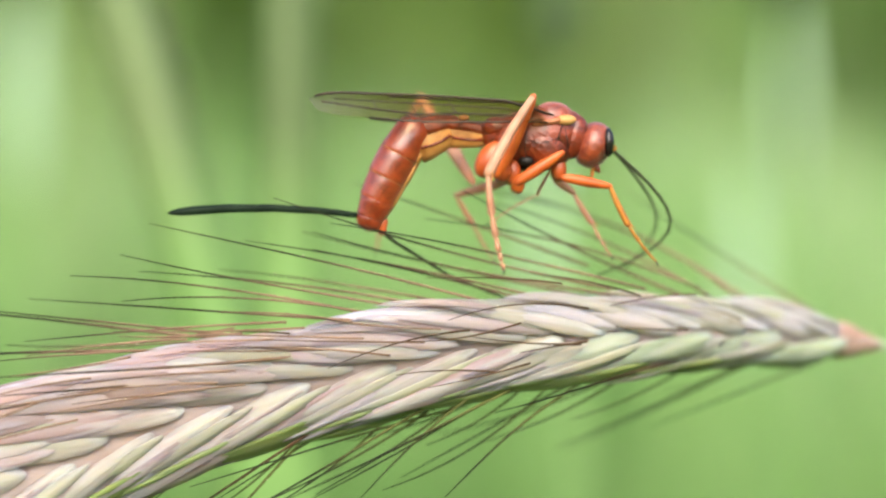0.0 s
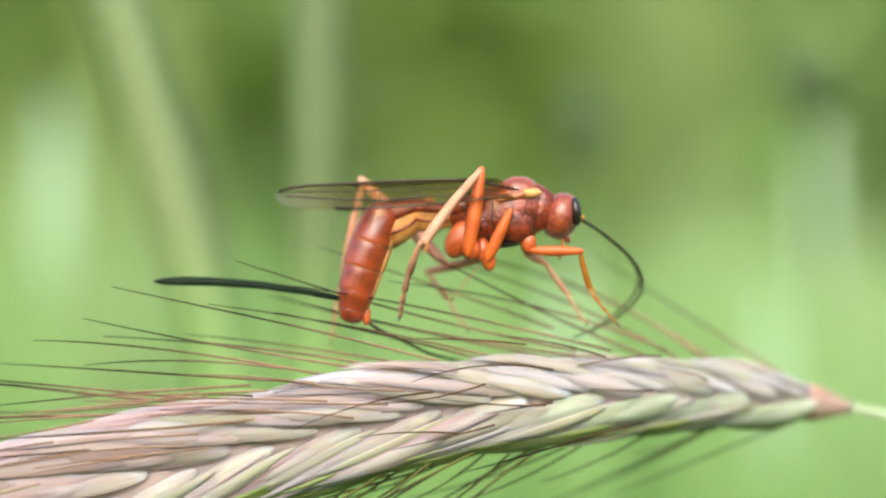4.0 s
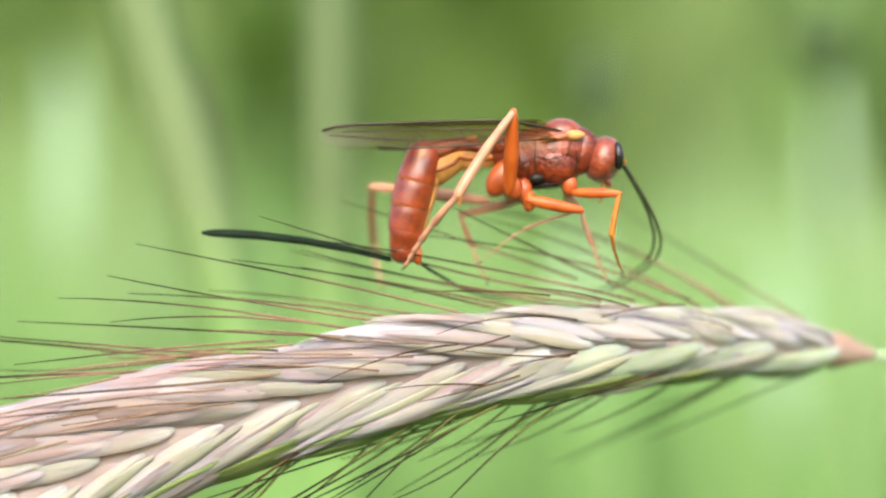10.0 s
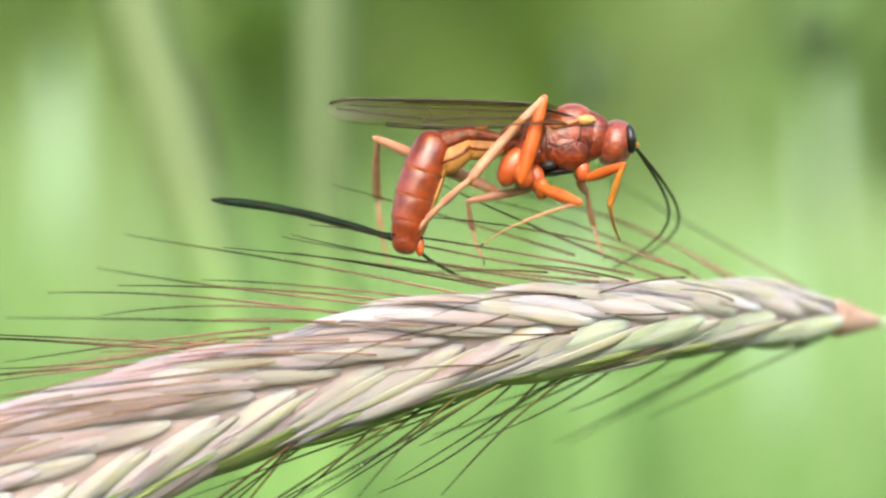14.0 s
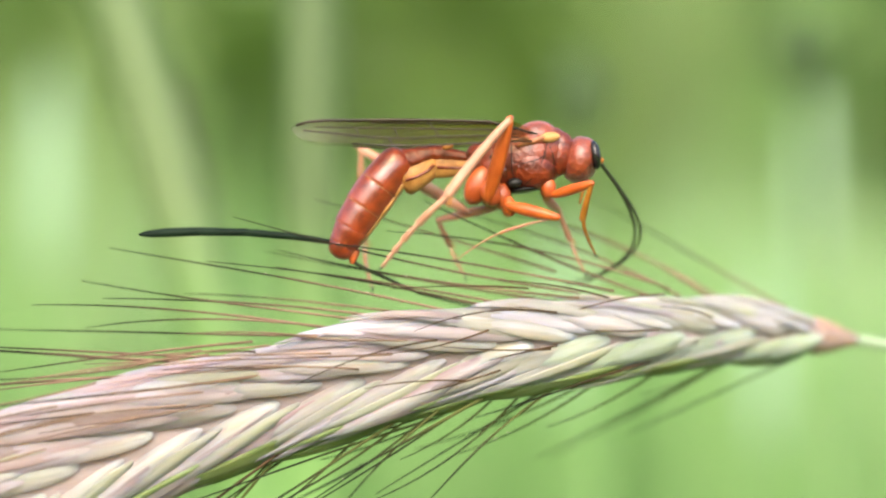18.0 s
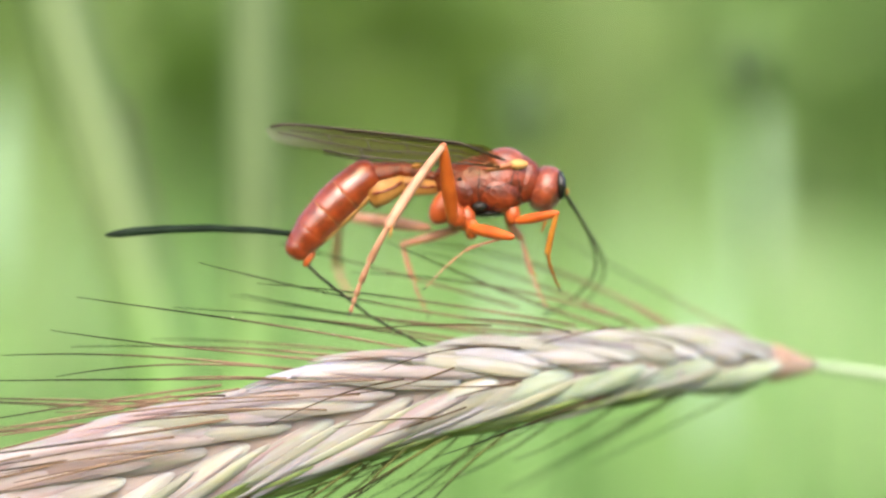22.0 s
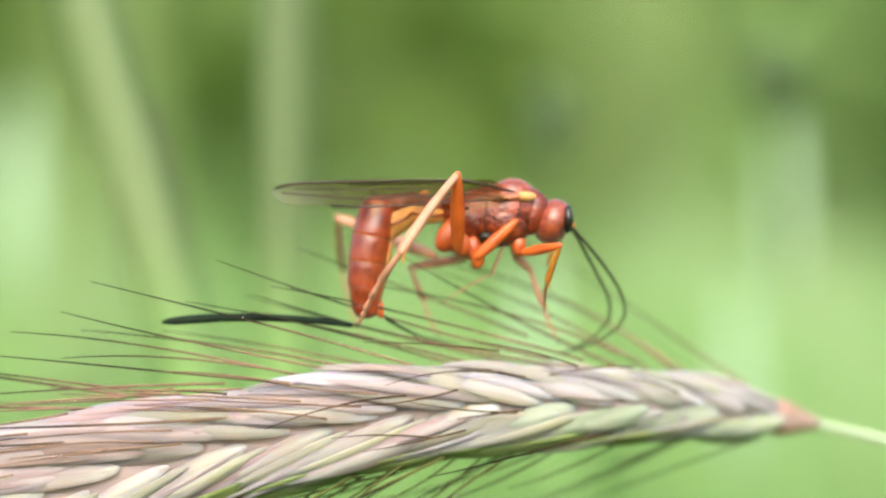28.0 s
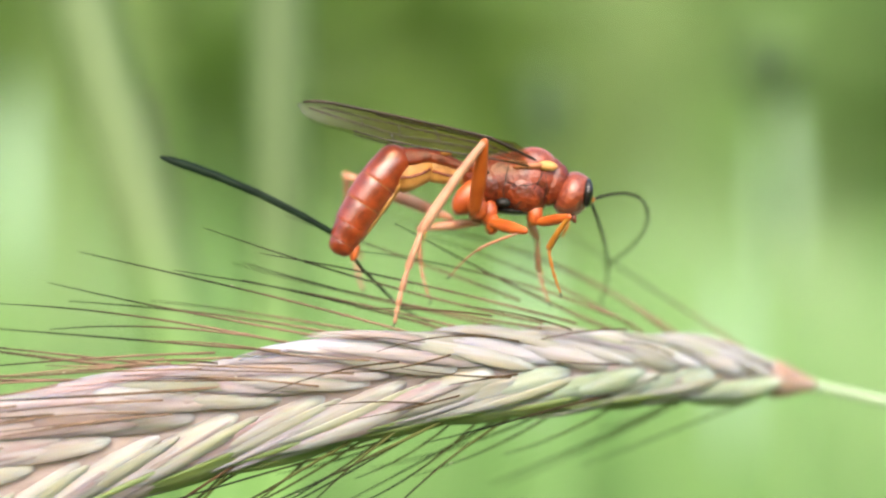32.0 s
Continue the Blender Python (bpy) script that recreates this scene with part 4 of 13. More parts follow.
        if i == 6:
            prof = [(-0.12, a * 0.92), (0.0, a * 0.99), (0.3, a * 0.96), (0.6, a * 0.88), (0.85, a * 0.74), (1.0, a * 0.55), (1.1, a * 0.3), (1.13, a * 0.08)]
        tg = part("tergite", rounded(ln, prof, 24, flat=0.98, z0=(0, 0, -0.12 * MM, -0.16 * MM, -0.12 * MM, -0.04 * MM, 0)[i]), TERGITE if i > 1 else RED, wasp, "" if i > 1 else "dark red waist ring")
        w["tergite_%d" % i] = tg
        if i < 5:
            k, push, wide = ((1.55, 1.45, 1.0), (1.30, 1.15, 1.02), (0.20, 0.80, 0.56), (0.16, 0.83, 0.46), (0.12, 0.85, 0.40))[i]
            part("sternite", loft([((f * ln, 0, (a * (1 - f) + b * f) * push), r * (a * (1 - f) + b * f) * wide, r * (a * (1 - f) + b * f) * k) for f, r in ((-0.04, 0.7), (0.05, 0.92), (0.3, 1.0), (0.7, 1.02), (0.95, 0.95), (1.05, 0.7))], 18),
                 YELLOW, tg, "soft honey-yellow belly plate")
            if i < 2:
                for sg in (-1, 1):
                    part("belly_fold", loft([((f * ln, sg * (a * (1 - f) + b * f) * wide * 0.96, (a * (1 - f) + b * f) * (push + q)), 0.07 * MM, 0.13 * MM) for f, q in ((0.06, 0.1), (0.3, 0.32), (0.6, 0.30), (0.92, 0.15))], 6),
                         RED, tg, "dark brown fold on the belly")
        if 1 <= i <= 5:
            part("hind_rim", loft([((ln * f, 0, (0, 0, -0.12 * MM, -0.16 * MM, -0.12 * MM, -0.04 * MM)[i]), b * r, b * r * 0.98) for f, r in ((1.045, 1.02), (1.065, 1.035), (1.09, 1.01))], 24), RIM if i < 4 else TERGITE, tg)
    part("belly_tip", loft([((-0.4 * MM, 0, 0.8 * MM), 0.25 * MM, 0.25 * MM), ((0.0, 0, 0.95 * MM), 0.40 * MM, 0.38 * MM), ((0.6 * MM, 0, 1.12 * MM), 0.36 * MM, 0.30 * MM), ((0.95 * MM, 0, 1.25 * MM), 0.18 * MM, 0.16 * MM)], 12), COXA, w["tergite_6"], "orange belly tip")
    # sheath valves and boring stylet
    sl = LENGTHS["sheath"]
    sh = part("ovipositor_sheath", loft([((f * sl, 0.10 * MM, -0.034 * sl * 4 * f * (1 - f)), r * 0.85 * MM, r * 1.18 * MM) for f, r in (
        (0, 0.14), (0.06, 0.17), (0.2, 0.20), (0.45, 0.23), (0.7, 0.26), (0.85, 0.27), (0.94, 0.22), (0.985, 0.12), (1, 0.04))], 12), SHEATH, wasp, "long black ovipositor sheath")
    part("sheath_valve", loft([((f * sl * 0.985, -0.14 * MM, -0.034 * sl * 4 * f * (1 - f) + 0.05 * MM), r * 0.85 * MM, r * 1.18 * MM) for f, r in (
        (0, 0.13), (0.06, 0.16), (0.2, 0.18), (0.45, 0.21), (0.7, 0.23), (0.85, 0.24), (0.94, 0.2), (0.985, 0.1), (1, 0.04))], 12), SHEATH, sh, "second black valve")
    w["sheath"] = sh
    yl = LENGTHS["stylet"]
    w["stylet"] = part("ovipositor_stylet", loft([((f * yl, 0, -0.05 * yl * 4 * f * (1 - f)), r * MM, r * MM) for f, r in ((0, 0.14), (0.1, 0.13), (0.5, 0.11), (0.9, 0.09), (1, 0.03))], 8), ANTENNA, wasp, "thin dark boring stylet")
    for key in ("antenna_near", "antenna_far"):
        ln = LENGTHS[key] / 12
        for i in range(12):
            r0, r1 = (0.135 - 0.0056 * i) * MM, (0.135 - 0.0056 * (i + 1)) * MM
            n = 3
            prof = [(-0.08, r0 * 0.6)]
            for k in range(n):
                f = k / n
                rr = r0 + (r1 - r0) * f
                prof += [(f + 0.02, rr), (f + 0.27, rr), (f + 0.31, rr * 0.93)]
            prof += [(1.04, r1 * 0.95), (1.09, r1 * 0.6)]
            w["%s_%d" % (key, i)] = part("flagellum", rounded(ln, prof, 8), ANTENNA, wasp)
    return w


def leg_piece(key, seg, ln, r, mat, wasp):
    if seg == "femur":
        prof = [(-0.06, r * 0.08), (-0.05, r * 0.3), (-0.02, r * 0.5), (0.03, r * 0.66), (0.12, r * 0.82), (0.35, r), (0.6, r * 0.94), (0.85, r * 0.72), (0.96, r * 0.6), (1.02, r * 0.45), (1.05, r * 0.15)]
        ob = part("femur", rounded(ln, prof, 14, flat=1.1), mat, wasp)
    elif seg == "tibia":
        prof = [(-0.04, r * 0.4), (0.01, r * 0.75), (0.06, r * 0.68), (0.15, r * 0.8), (0.45, r * 0.95), (0.8, r * 1.05), (0.95, r * 1.08), (1.0, r * 0.85), (1.02, r * 0.4)]
        ob = part("tibia", rounded(ln, prof, 12, bow=-0.02 * ln), mat, wasp)
        for k in (0, 1):
            part("spur", rounded(0.9 * MM * (r / (0.36 * MM)), [(0, 0.07 * MM), (0.6, 0.05 * MM), (1, 0.01 * MM)], 6), AMBER, ob).matrix_basis = Matrix.Translation((ln * 0.97, (k - 0.5) * r, r * 0.5)) @ Matrix.Rotation(radians(-25), 4, "Y")
    else:
        prof, x = [(-0.02, r * 0.5)], 0.0
        for k, share in enumerate((0.42, 0.22, 0.15, 0.09, 0.10)):
            q = r * (1 - 0.11 * k)
            prof += [(x + 0.01, q * 0.62), (x + share * 0.5, q * 0.8), (x + share * 0.93, q), (x + share * 0.985, q * 0.6)]
            x += share
        prof += [(1.0, r * 0.25)]
        ob = part("tarsus", rounded(ln, prof, 10, bow=-0.03 * ln), mat, wasp)
        for k in (-1, 1):
            part("claw", rounded(0.42 * MM, [(0, 0.07 * MM), (0.5, 0.05 * MM), (1, 0.01 * MM)], 6, bow=0.08 * MM), BLACK, ob, "dark claw").matrix_basis = Matrix.Translation((ln * 0.98, k * 0.06 * MM, 0)) @ Matrix.Rotation(radians(k * 25), 4, "Z") @ Matrix.Rotation(radians(25), 4, "Y")
    return ob


def wing_blade(name, wl, sg, wide, drop, parent, label, lift=0.0):
    """A stiff wing along x: the inner edge lies over the back, the outer edge hangs over the side."""
    def on(f, g, up=0.0):
        root = min(1.0, 0.25 + f / 0.12)
        tip = 1.0 if f < 0.86 else math.sqrt(max(0.0, 1 - ((f - 0.86) / 0.14) ** 2))
        top, low = -1.30 * MM * (1 - 0.75 * f) ** 0.5 * root * tip, drop * (0.25 + 0.85 * min(1.0, f / 0.6)) * tip
        y = sg * (-0.5 * MM + (wide + 0.5 * MM) * (0.35 + 0.65 * root * (0.3 + 0.7 * tip)) * g)
        return Vector((f * wl, y, lift + top + (low - top) * g + 0.05 * MM * math.sin(9 * f + 4 * g) + up))
    verts, faces = [], []
    n, k = 30, 7
    for side in (0, 1):
        for i in range(n + 1):
            for j in range(k + 1):
                verts.append(on(i / n, j / k, side * 0.02 * MM))
    m = (n + 1) * (k + 1)
    for i in range(n):
        for j in range(k):
            a = i * (k + 1) + j
            faces.append((a, a + 1, a + k + 2, a + k + 1))
            faces.append((m + a, m + a + k + 1, m + a + k + 2, m + a + 1))
    ob = part(name, (verts, faces), WING, parent, label)
    for line, r in (([(0, 1), (0.15, 1), (0.3, 1), (0.45, 1), (0.6, 1), (0.75, 1)], 0.075), ([(0, 0.75), (0.2, 0.7), (0.4, 0.66), (0.55, 0.7), (0.72, 0.62), (0.95, 0.5)], 0.045),
                    ([(0, 0.45), (0.2, 0.4), (0.45, 0.36), (0.7, 0.3), (0.9, 0.3)], 0.04), ([(0, 0.0), (0.2, 0.03), (0.4, 0.04), (0.6, 0.04), (0.75, 0.03), (0.86, 0.02), (0.93, 0.03), (0.98, 0.1)], 0.10), ([(0.1, 0.12), (0.3, 0.16), (0.5, 0.16), (0.68, 0.12)], 0.06),
                    ([(0.4, 0.66), (0.42, 0.36), (0.45, 0.1)], 0.035), ([(0.56, 0.7), (0.58, 0.34)], 0.035), ([(0.58, 0.98), (0.6, 0.7)], 0.045), ([(0.72, 0.62), (0.74, 0.3)], 0.03)):
        pts = [on(*q) for q in line]
        part("vein", loft([(p, r * MM, r * MM) for p in pts], 6), VEIN, ob)
    part("stigma", ball(on(0.56, 0.97), mm(0.75, 0.10, 0.08), 10, 6), VEIN, ob, "dark wing spot")
    return ob


LENGTHS = {
    "hind_near_femur": 0.00599,
    "hind_near_tibia": 0.00762,
    "hind_near_tarsus": 0.00686,
    "hind_far_femur": 0.00923,
    "hind_far_tibia": 0.00705,
    "hind_far_tarsus": 0.00516,
    "mid_near_femur": 0.00391,
    "mid_near_tibia": 0.00460,
    "mid_near_tarsus": 0.00412,
    "fore_near_femur": 0.00347,
    "fore_near_tibia": 0.00313,
    "fore_near_tarsus": 0.00336,
    "mid_far_femur": 0.00468,
    "mid_far_tibia": 0.00263,
    "mid_far_tarsus": 0.00295,
    "fore_far_femur": 0.00182,
    "fore_far_tibia": 0.00268,
    "fore_far_tarsus": 0.00278,
    "sheath": 0.01398,
    "stylet": 0.01175,
    "antenna_near": 0.01513,
    "antenna_far": 0.01327,
}
W = build_wasp()


# ---- moves ----
def motions():
    walk(EAR, [
    (0,pose(0.0065,0.00465,0.49596,0,1.88,0)), (0.5,pose(0.00528,0.00304,0.49659,0,2.43,0)), (1,pose(0.00416,0.00183,0.4973,0,2.07,0)), 
    (1.5,pose(0.00413,0.00116,0.49816,0,0.26,0)), (2,pose(0.00446,0.00146,0.49879,0,0.88,0)), (2.5,pose(0.00341,0.00245,0.499,0,1.74,0)), 
    (3,pose(0.00207,0.00194,0.49943,0,0.31,0)), (3.5,pose(0.00192,0.00472,0.4994,0,0.82,0)), (5.5,pose(0.00192,0.0045,0.50025,0,1.99,0)), 
    (6,pose(0.00172,0.00205,0.50057,0,0.03,0)), (6.5,pose(0.00169,0.00251,0.50048,0,0.33,0)), (7,pose(0.00157,0.00262,0.5005,0,-0.25,0)), 
    (7.5,pose(0.00087,0.00292,0.50004,0,0.27,0)), (8,pose(0.00018,0.00189,0.49968,0,1.24,0)), (8.5,pose(-0.00012,0.00094,0.49989,0,-0.69,0)), 
    (9,pose(0,0,0.5,0,0,0)), (9.5,pose(0.00131,0.00301,0.50003,0,0,0)), (10,pose(0.00273,0.00484,0.50012,0,0.56,0)), 
    (10.5,pose(0.00288,0.00393,0.50073,0,-1.17,0)), (11,pose(0.00313,0.00429,0.50111,0,-0.81,0)), (11.5,pose(0.00275,0.00521,0.50081,0,0.85,0)), 
    (12,pose(0.0023,0.00467,0.5006,0,1.74,0)), (12.5,pose(0.00299,0.00349,0.50068,0,2.15,0)), (13,pose(0.00337,0.00357,0.50092,0,-0.89,0)), 
    (13.5,pose(0.00313,0.00328,0.50096,0,-0.45,0)), (14,pose(0.00283,0.00184,0.50114,0,-1.48,0)), (14.5,pose(0.00284,0.00149,0.5012,0,-1.22,0)), 
    (16.5,pose(0.00221,0.00357,0.50122,0,-1.48,0)), (17,pose(0.00226,0.00436,0.50116,0,-1.08,0)), (17.5,pose(0.00222,0.00088,0.50139,0,-2.12,0)), 
    (18,pose(0.0023,0.00336,0.50112,0,-1.04,0)), (18.5,pose(0.0028,0.00538,0.5009,0,-0.17,0)), (19,pose(0.00298,0.00401,0.5009,0,-0.86,0)), 
    (19.5,pose(0.00258,0.00396,0.50045,0,-1.74,0)), (20,pose(0.0026961,0.0061435,0.499481,0,2.3,0)), (20.5,pose(0.002574,0.006231,0.499471,0,2.65,0)), 
    (21,pose(0.0024868,0.006126,0.499561,0,2.01,0)), (21.5,pose(0.00308,0.00397,0.50002,0,-2.85,0)), (22,pose(0.0038046,0.00614,0.499531,0,-2.58,0)), 
    (22.5,pose(0.0038676,0.0064956,0.49994,0,-0.64,0)), (23,pose(0.00374,0.00534,0.50078,0,-1.79,0)), (23.5,pose(0.0033852,0.00614,0.50021,0,-0.7,0)), 
    (24,pose(0.0035809,0.0065726,0.499516,0,1.84,0)), (24.5,pose(0.0040485,0.0072978,0.498329,0,4.31,0)), (25,pose(0.004485,0.0072866,0.497391,0,5.43,0)), 
    (25.5,pose(0.0042297,0.0072446,0.497464,0,4.42,0)), (27.5,pose(0.0026774,0.006098,0.498781,0,3.03,0)), (28,pose(0.0025439,0.006238,0.498903,0,3.24,0)), 
    (28.5,pose(0.00235,0.00375,0.4999,0,1.04,0)), (29,pose(0.00246,0.00427,0.50072,0,1.17,0)), (29.5,pose(0.00299,0.00377,0.50076,0,0.41,0)), 
    (30,pose(0.00353,0.00534,0.50051,0,1.12,0)), (30.5,pose(0.00285,0.00474,0.50042,0,1.76,0)), (31,pose(0.00227,0.00432,0.50041,0,1.85,0)), 
    (31.5,pose(0.00227,0.00471,0.50043,0,2.87,0)), (32,pose(0.00228,0.0044,0.5006,0,2.29,0))])
    walk(W["wasp"], [
    (0,pose(0.01132,0.00465,0.50388,0,-1.59,0)), (0.5,pose(0.00859,0.00304,0.50443,0,-2.83,0)), (1,pose(0.00744,0.00183,0.50512,0,-2.83,0)), 
    (1.5,pose(0.00704,0.00116,0.50594,0,-5.6,0)), (2,pose(0.00716,0.00146,0.50633,0,-6.29,0)), (2.5,pose(0.00608,0.00245,0.50624,0,-8.47,0)), 
    (3,pose(0.00492,0.00194,0.50658,0,-9.49,0)), (3.5,pose(0.00588,0.00472,0.50638,0,-7.13,0)), (5.5,pose(0.00825,0.0045,0.5066,0,-6.45,0)), 
    (6,pose(0.00808,0.00205,0.50749,0,-6.43,0)), (6.5,pose(0.00835,0.00251,0.50762,0,-6.82,0)), (7,pose(0.00758,0.00262,0.50781,0,-5.94,0)), 
    (7.5,pose(0.00647,0.00292,0.50743,0,-6.39,0)), (8,pose(0.00591,0.00189,0.50695,0,-1.74,0)), (8.5,pose(0.00539,0.00094,0.50764,0,-2,0)), 
    (9,pose(0.00705,0,0.50759,0,-0.93,0)), (9.5,pose(0.00743,0.00301,0.50756,0,-6.36,0)), (10,pose(0.00918,0.00484,0.50786,0,-4.22,0)), 
    (10.5,pose(0.01083,0.00393,0.50841,0,-3.85,0)), (11,pose(0.01068,0.00429,0.50881,0,-6.99,0)), (11.5,pose(0.01094,0.00521,0.50812,0,-4.85,0)), 
    (12,pose(0.01067,0.00467,0.50727,0,-6.26,0)), (12.5,pose(0.01069,0.00349,0.50737,0,-4.04,0)), (13,pose(0.01035,0.00357,0.50847,0,-6.73,0)), 
    (13.5,pose(0.01021,0.00328,0.50834,0,-4.63,0)), (14,pose(0.01034,0.00184,0.50829,0,-6.65,0)), (14.5,pose(0.01012,0.00149,0.50827,0,-8.9,0)), 
    (16.5,pose(0.00895,0.00357,0.50842,0,-6.27,0)), (17,pose(0.00911,0.00436,0.50848,0,-4.95,0)), (17.5,pose(0.00889,0.00088,0.5085,0,-6.7,0)), 
    (18,pose(0.00868,0.00336,0.5082,0,-7.99,0)), (18.5,pose(0.00894,0.00538,0.50797,0,-8.11,0)), (19,pose(0.009,0.00401,0.50776,0,-11.25,0)), 
    (19.5,pose(0.00865,0.00396,0.50755,0,-12,0)), (20,pose(0.0089071,0.0061435,0.50659,0,-3.96,0)), (20.5,pose(0.0091986,0.006231,0.506784,0,-0.42,0)), 
    (21,pose(0.0088787,0.006126,0.506861,0,-1.55,0)), (21.5,pose(0.00994,0.00397,0.50813,0,-4.78,0)), (22,pose(0.010475,0.00614,0.507819,0,-3.48,0)), 
    (22.5,pose(0.0093517,0.0064956,0.507815,0,-5.42,0)), (23,pose(0.00949,0.00534,0.50823,0,-9.27,0)), (23.5,pose(0.010006,0.00614,0.50735,0,-6.19,0)), 
    (24,pose(0.0098622,0.0065726,0.50647,0,-2.09,0)), (24.5,pose(0.010706,0.0072978,0.505005,0,1.58,0)), (25,pose(0.010671,0.0072866,0.503983,0,2.65,0)), 
    (25.5,pose(0.011412,0.0072446,0.504491,0,4.79,0)), (27.5,pose(0.0089012,0.006098,0.505944,0,0.36,0)), (28,pose(0.0089386,0.006238,0.506195,0,-0.87,0)), 
    (28.5,pose(0.0095,0.00375,0.50727,0,-1.55,0)), (29,pose(0.01068,0.00427,0.50788,0,-0.84,0)), (29.5,pose(0.0104,0.00377,0.50828,0,-2.65,0)), 
    (30,pose(0.01117,0.00534,0.50787,0,0.15,0)), (30.5,pose(0.01152,0.00474,0.50725,0,4.05,0)), (31,pose(0.01074,0.00432,0.50731,0,5.35,0)), 
    (31.5,pose(0.01079,0.00471,0.50717,0,9.62,0)), (32,pose(0.01067,0.0044,0.50768,0,4.57,0))])
    walk(W["hind_near_femur"], [
    (0,limb(-3.17,-2.2,-2.39,64.2,-4.2)), (0.5,limb(-3.17,-2.2,-2.39,58.8,0)), (1,limb(-3.17,-2.2,-2.39,67.7,0)), (1.5,limb(-3.17,-2.2,-2.39,66,-6.2)), 
    (2,limb(-3.17,-2.2,-2.39,63,0)), (2.5,limb(-3.17,-2.2,-2.39,63.2,0)), (3,limb(-3.17,-2.2,-2.39,69.1,0)), (3.5,limb(-3.17,-2.2,-2.39,74.5,0)), 
    (5.5,limb(-3.17,-2.2,-2.39,74.2,0)), (6,limb(-3.17,-2.2,-2.39,71.6,0)), (6.5,limb(-3.17,-2.2,-2.39,78.6,-9.1)), 
    (7,limb(-3.17,-2.2,-2.39,78.6,-10.2)), (7.5,limb(-3.17,-2.2,-2.39,78,-12.6)), (8,limb(-3.17,-2.2,-2.39,84.6,-17.9)), 
    (8.5,limb(-3.17,-2.2,-2.39,76,-23.8)), (9,limb(-3.17,-2.2,-2.39,81.8,-23.3)), (9.5,limb(-3.17,-2.2,-2.39,75.4,-7.6)), 
    (10,limb(-3.17,-2.2,-2.39,83.8,-20.9)), (10.5,limb(-3.17,-2.2,-2.39,98,-21.5)), (11,limb(-3.17,-2.2,-2.39,86.8,-27.8)), 
    (11.5,limb(-3.17,-2.2,-2.39,83.1,-27)), (12,limb(-3.17,-2.2,-2.39,75.2,-9.8)), (12.5,limb(-3.17,-2.2,-2.39,70.7,0)), 
    (13,limb(-3.17,-2.2,-2.39,68.1,-2.8)), (13.5,limb(-3.17,-2.2,-2.39,66,-9.4)), (14,limb(-3.17,-2.2,-2.39,68.2,0)), 
    (14.5,limb(-3.17,-2.2,-2.39,66.4,0)), (16.5,limb(-3.17,-2.2,-2.39,69.2,-5)), (17,limb(-3.17,-2.2,-2.39,71.4,-17.3)), 
    (17.5,limb(-3.17,-2.2,-2.39,71.9,-12.2)), (18,limb(-3.17,-2.2,-2.39,67.2,-17.2)), (18.5,limb(-3.17,-2.2,-2.39,66.3,-19.6)), 
    (19,limb(-3.17,-2.2,-2.39,68.7,-9.9)), (19.5,limb(-3.17,-2.2,-2.39,76.6,0)), (20,limb(-3.17,-2.2,-2.39,81.3,-17.3)), 
    (20.5,limb(-3.17,-2.2,-2.39,90.2,-26.5)), (21,limb(-3.17,-2.2,-2.39,91.7,-21.7)), (21.5,limb(-3.17,-2.2,-2.39,100.7,-23.9)), 
    (22,limb(-3.17,-2.2,-2.39,95.6,-30.1)), (22.5,limb(-3.17,-2.2,-2.39,74.1,-27.8)), (23,limb(-3.17,-2.2,-2.39,73.8,-16.8)), 
    (23.5,limb(-3.17,-2.2,-2.39,82.6,-15)), (24,limb(-3.17,-2.2,-2.39,77.7,-20.1)), (24.5,limb(-3.17,-2.2,-2.39,83.6,-24.5)), 
    (25,limb(-3.17,-2.2,-2.39,80.3,-20.2)), (25.5,limb(-3.17,-2.2,-2.39,95.4,-33.8)), (27.5,limb(-3.17,-2.2,-2.39,88.7,-27.9)), 
    (28,limb(-3.17,-2.2,-2.39,91.1,-30)), (28.5,limb(-3.17,-2.2,-2.39,90.3,-31.1)), (29,limb(-3.17,-2.2,-2.39,89.3,-30.7)), 
    (29.5,limb(-3.17,-2.2,-2.39,80.9,-30.7)), (30,limb(-3.17,-2.2,-2.39,83.8,-28.3)), (30.5,limb(-3.17,-2.2,-2.39,89.6,-29.7)), 
    (31,limb(-3.17,-2.2,-2.39,80.6,-35.3)), (31.5,limb(-3.17,-2.2,-2.39,86.3,-37.3)), (32,limb(-3.17,-2.2,-2.39,88.2,-36.4))])
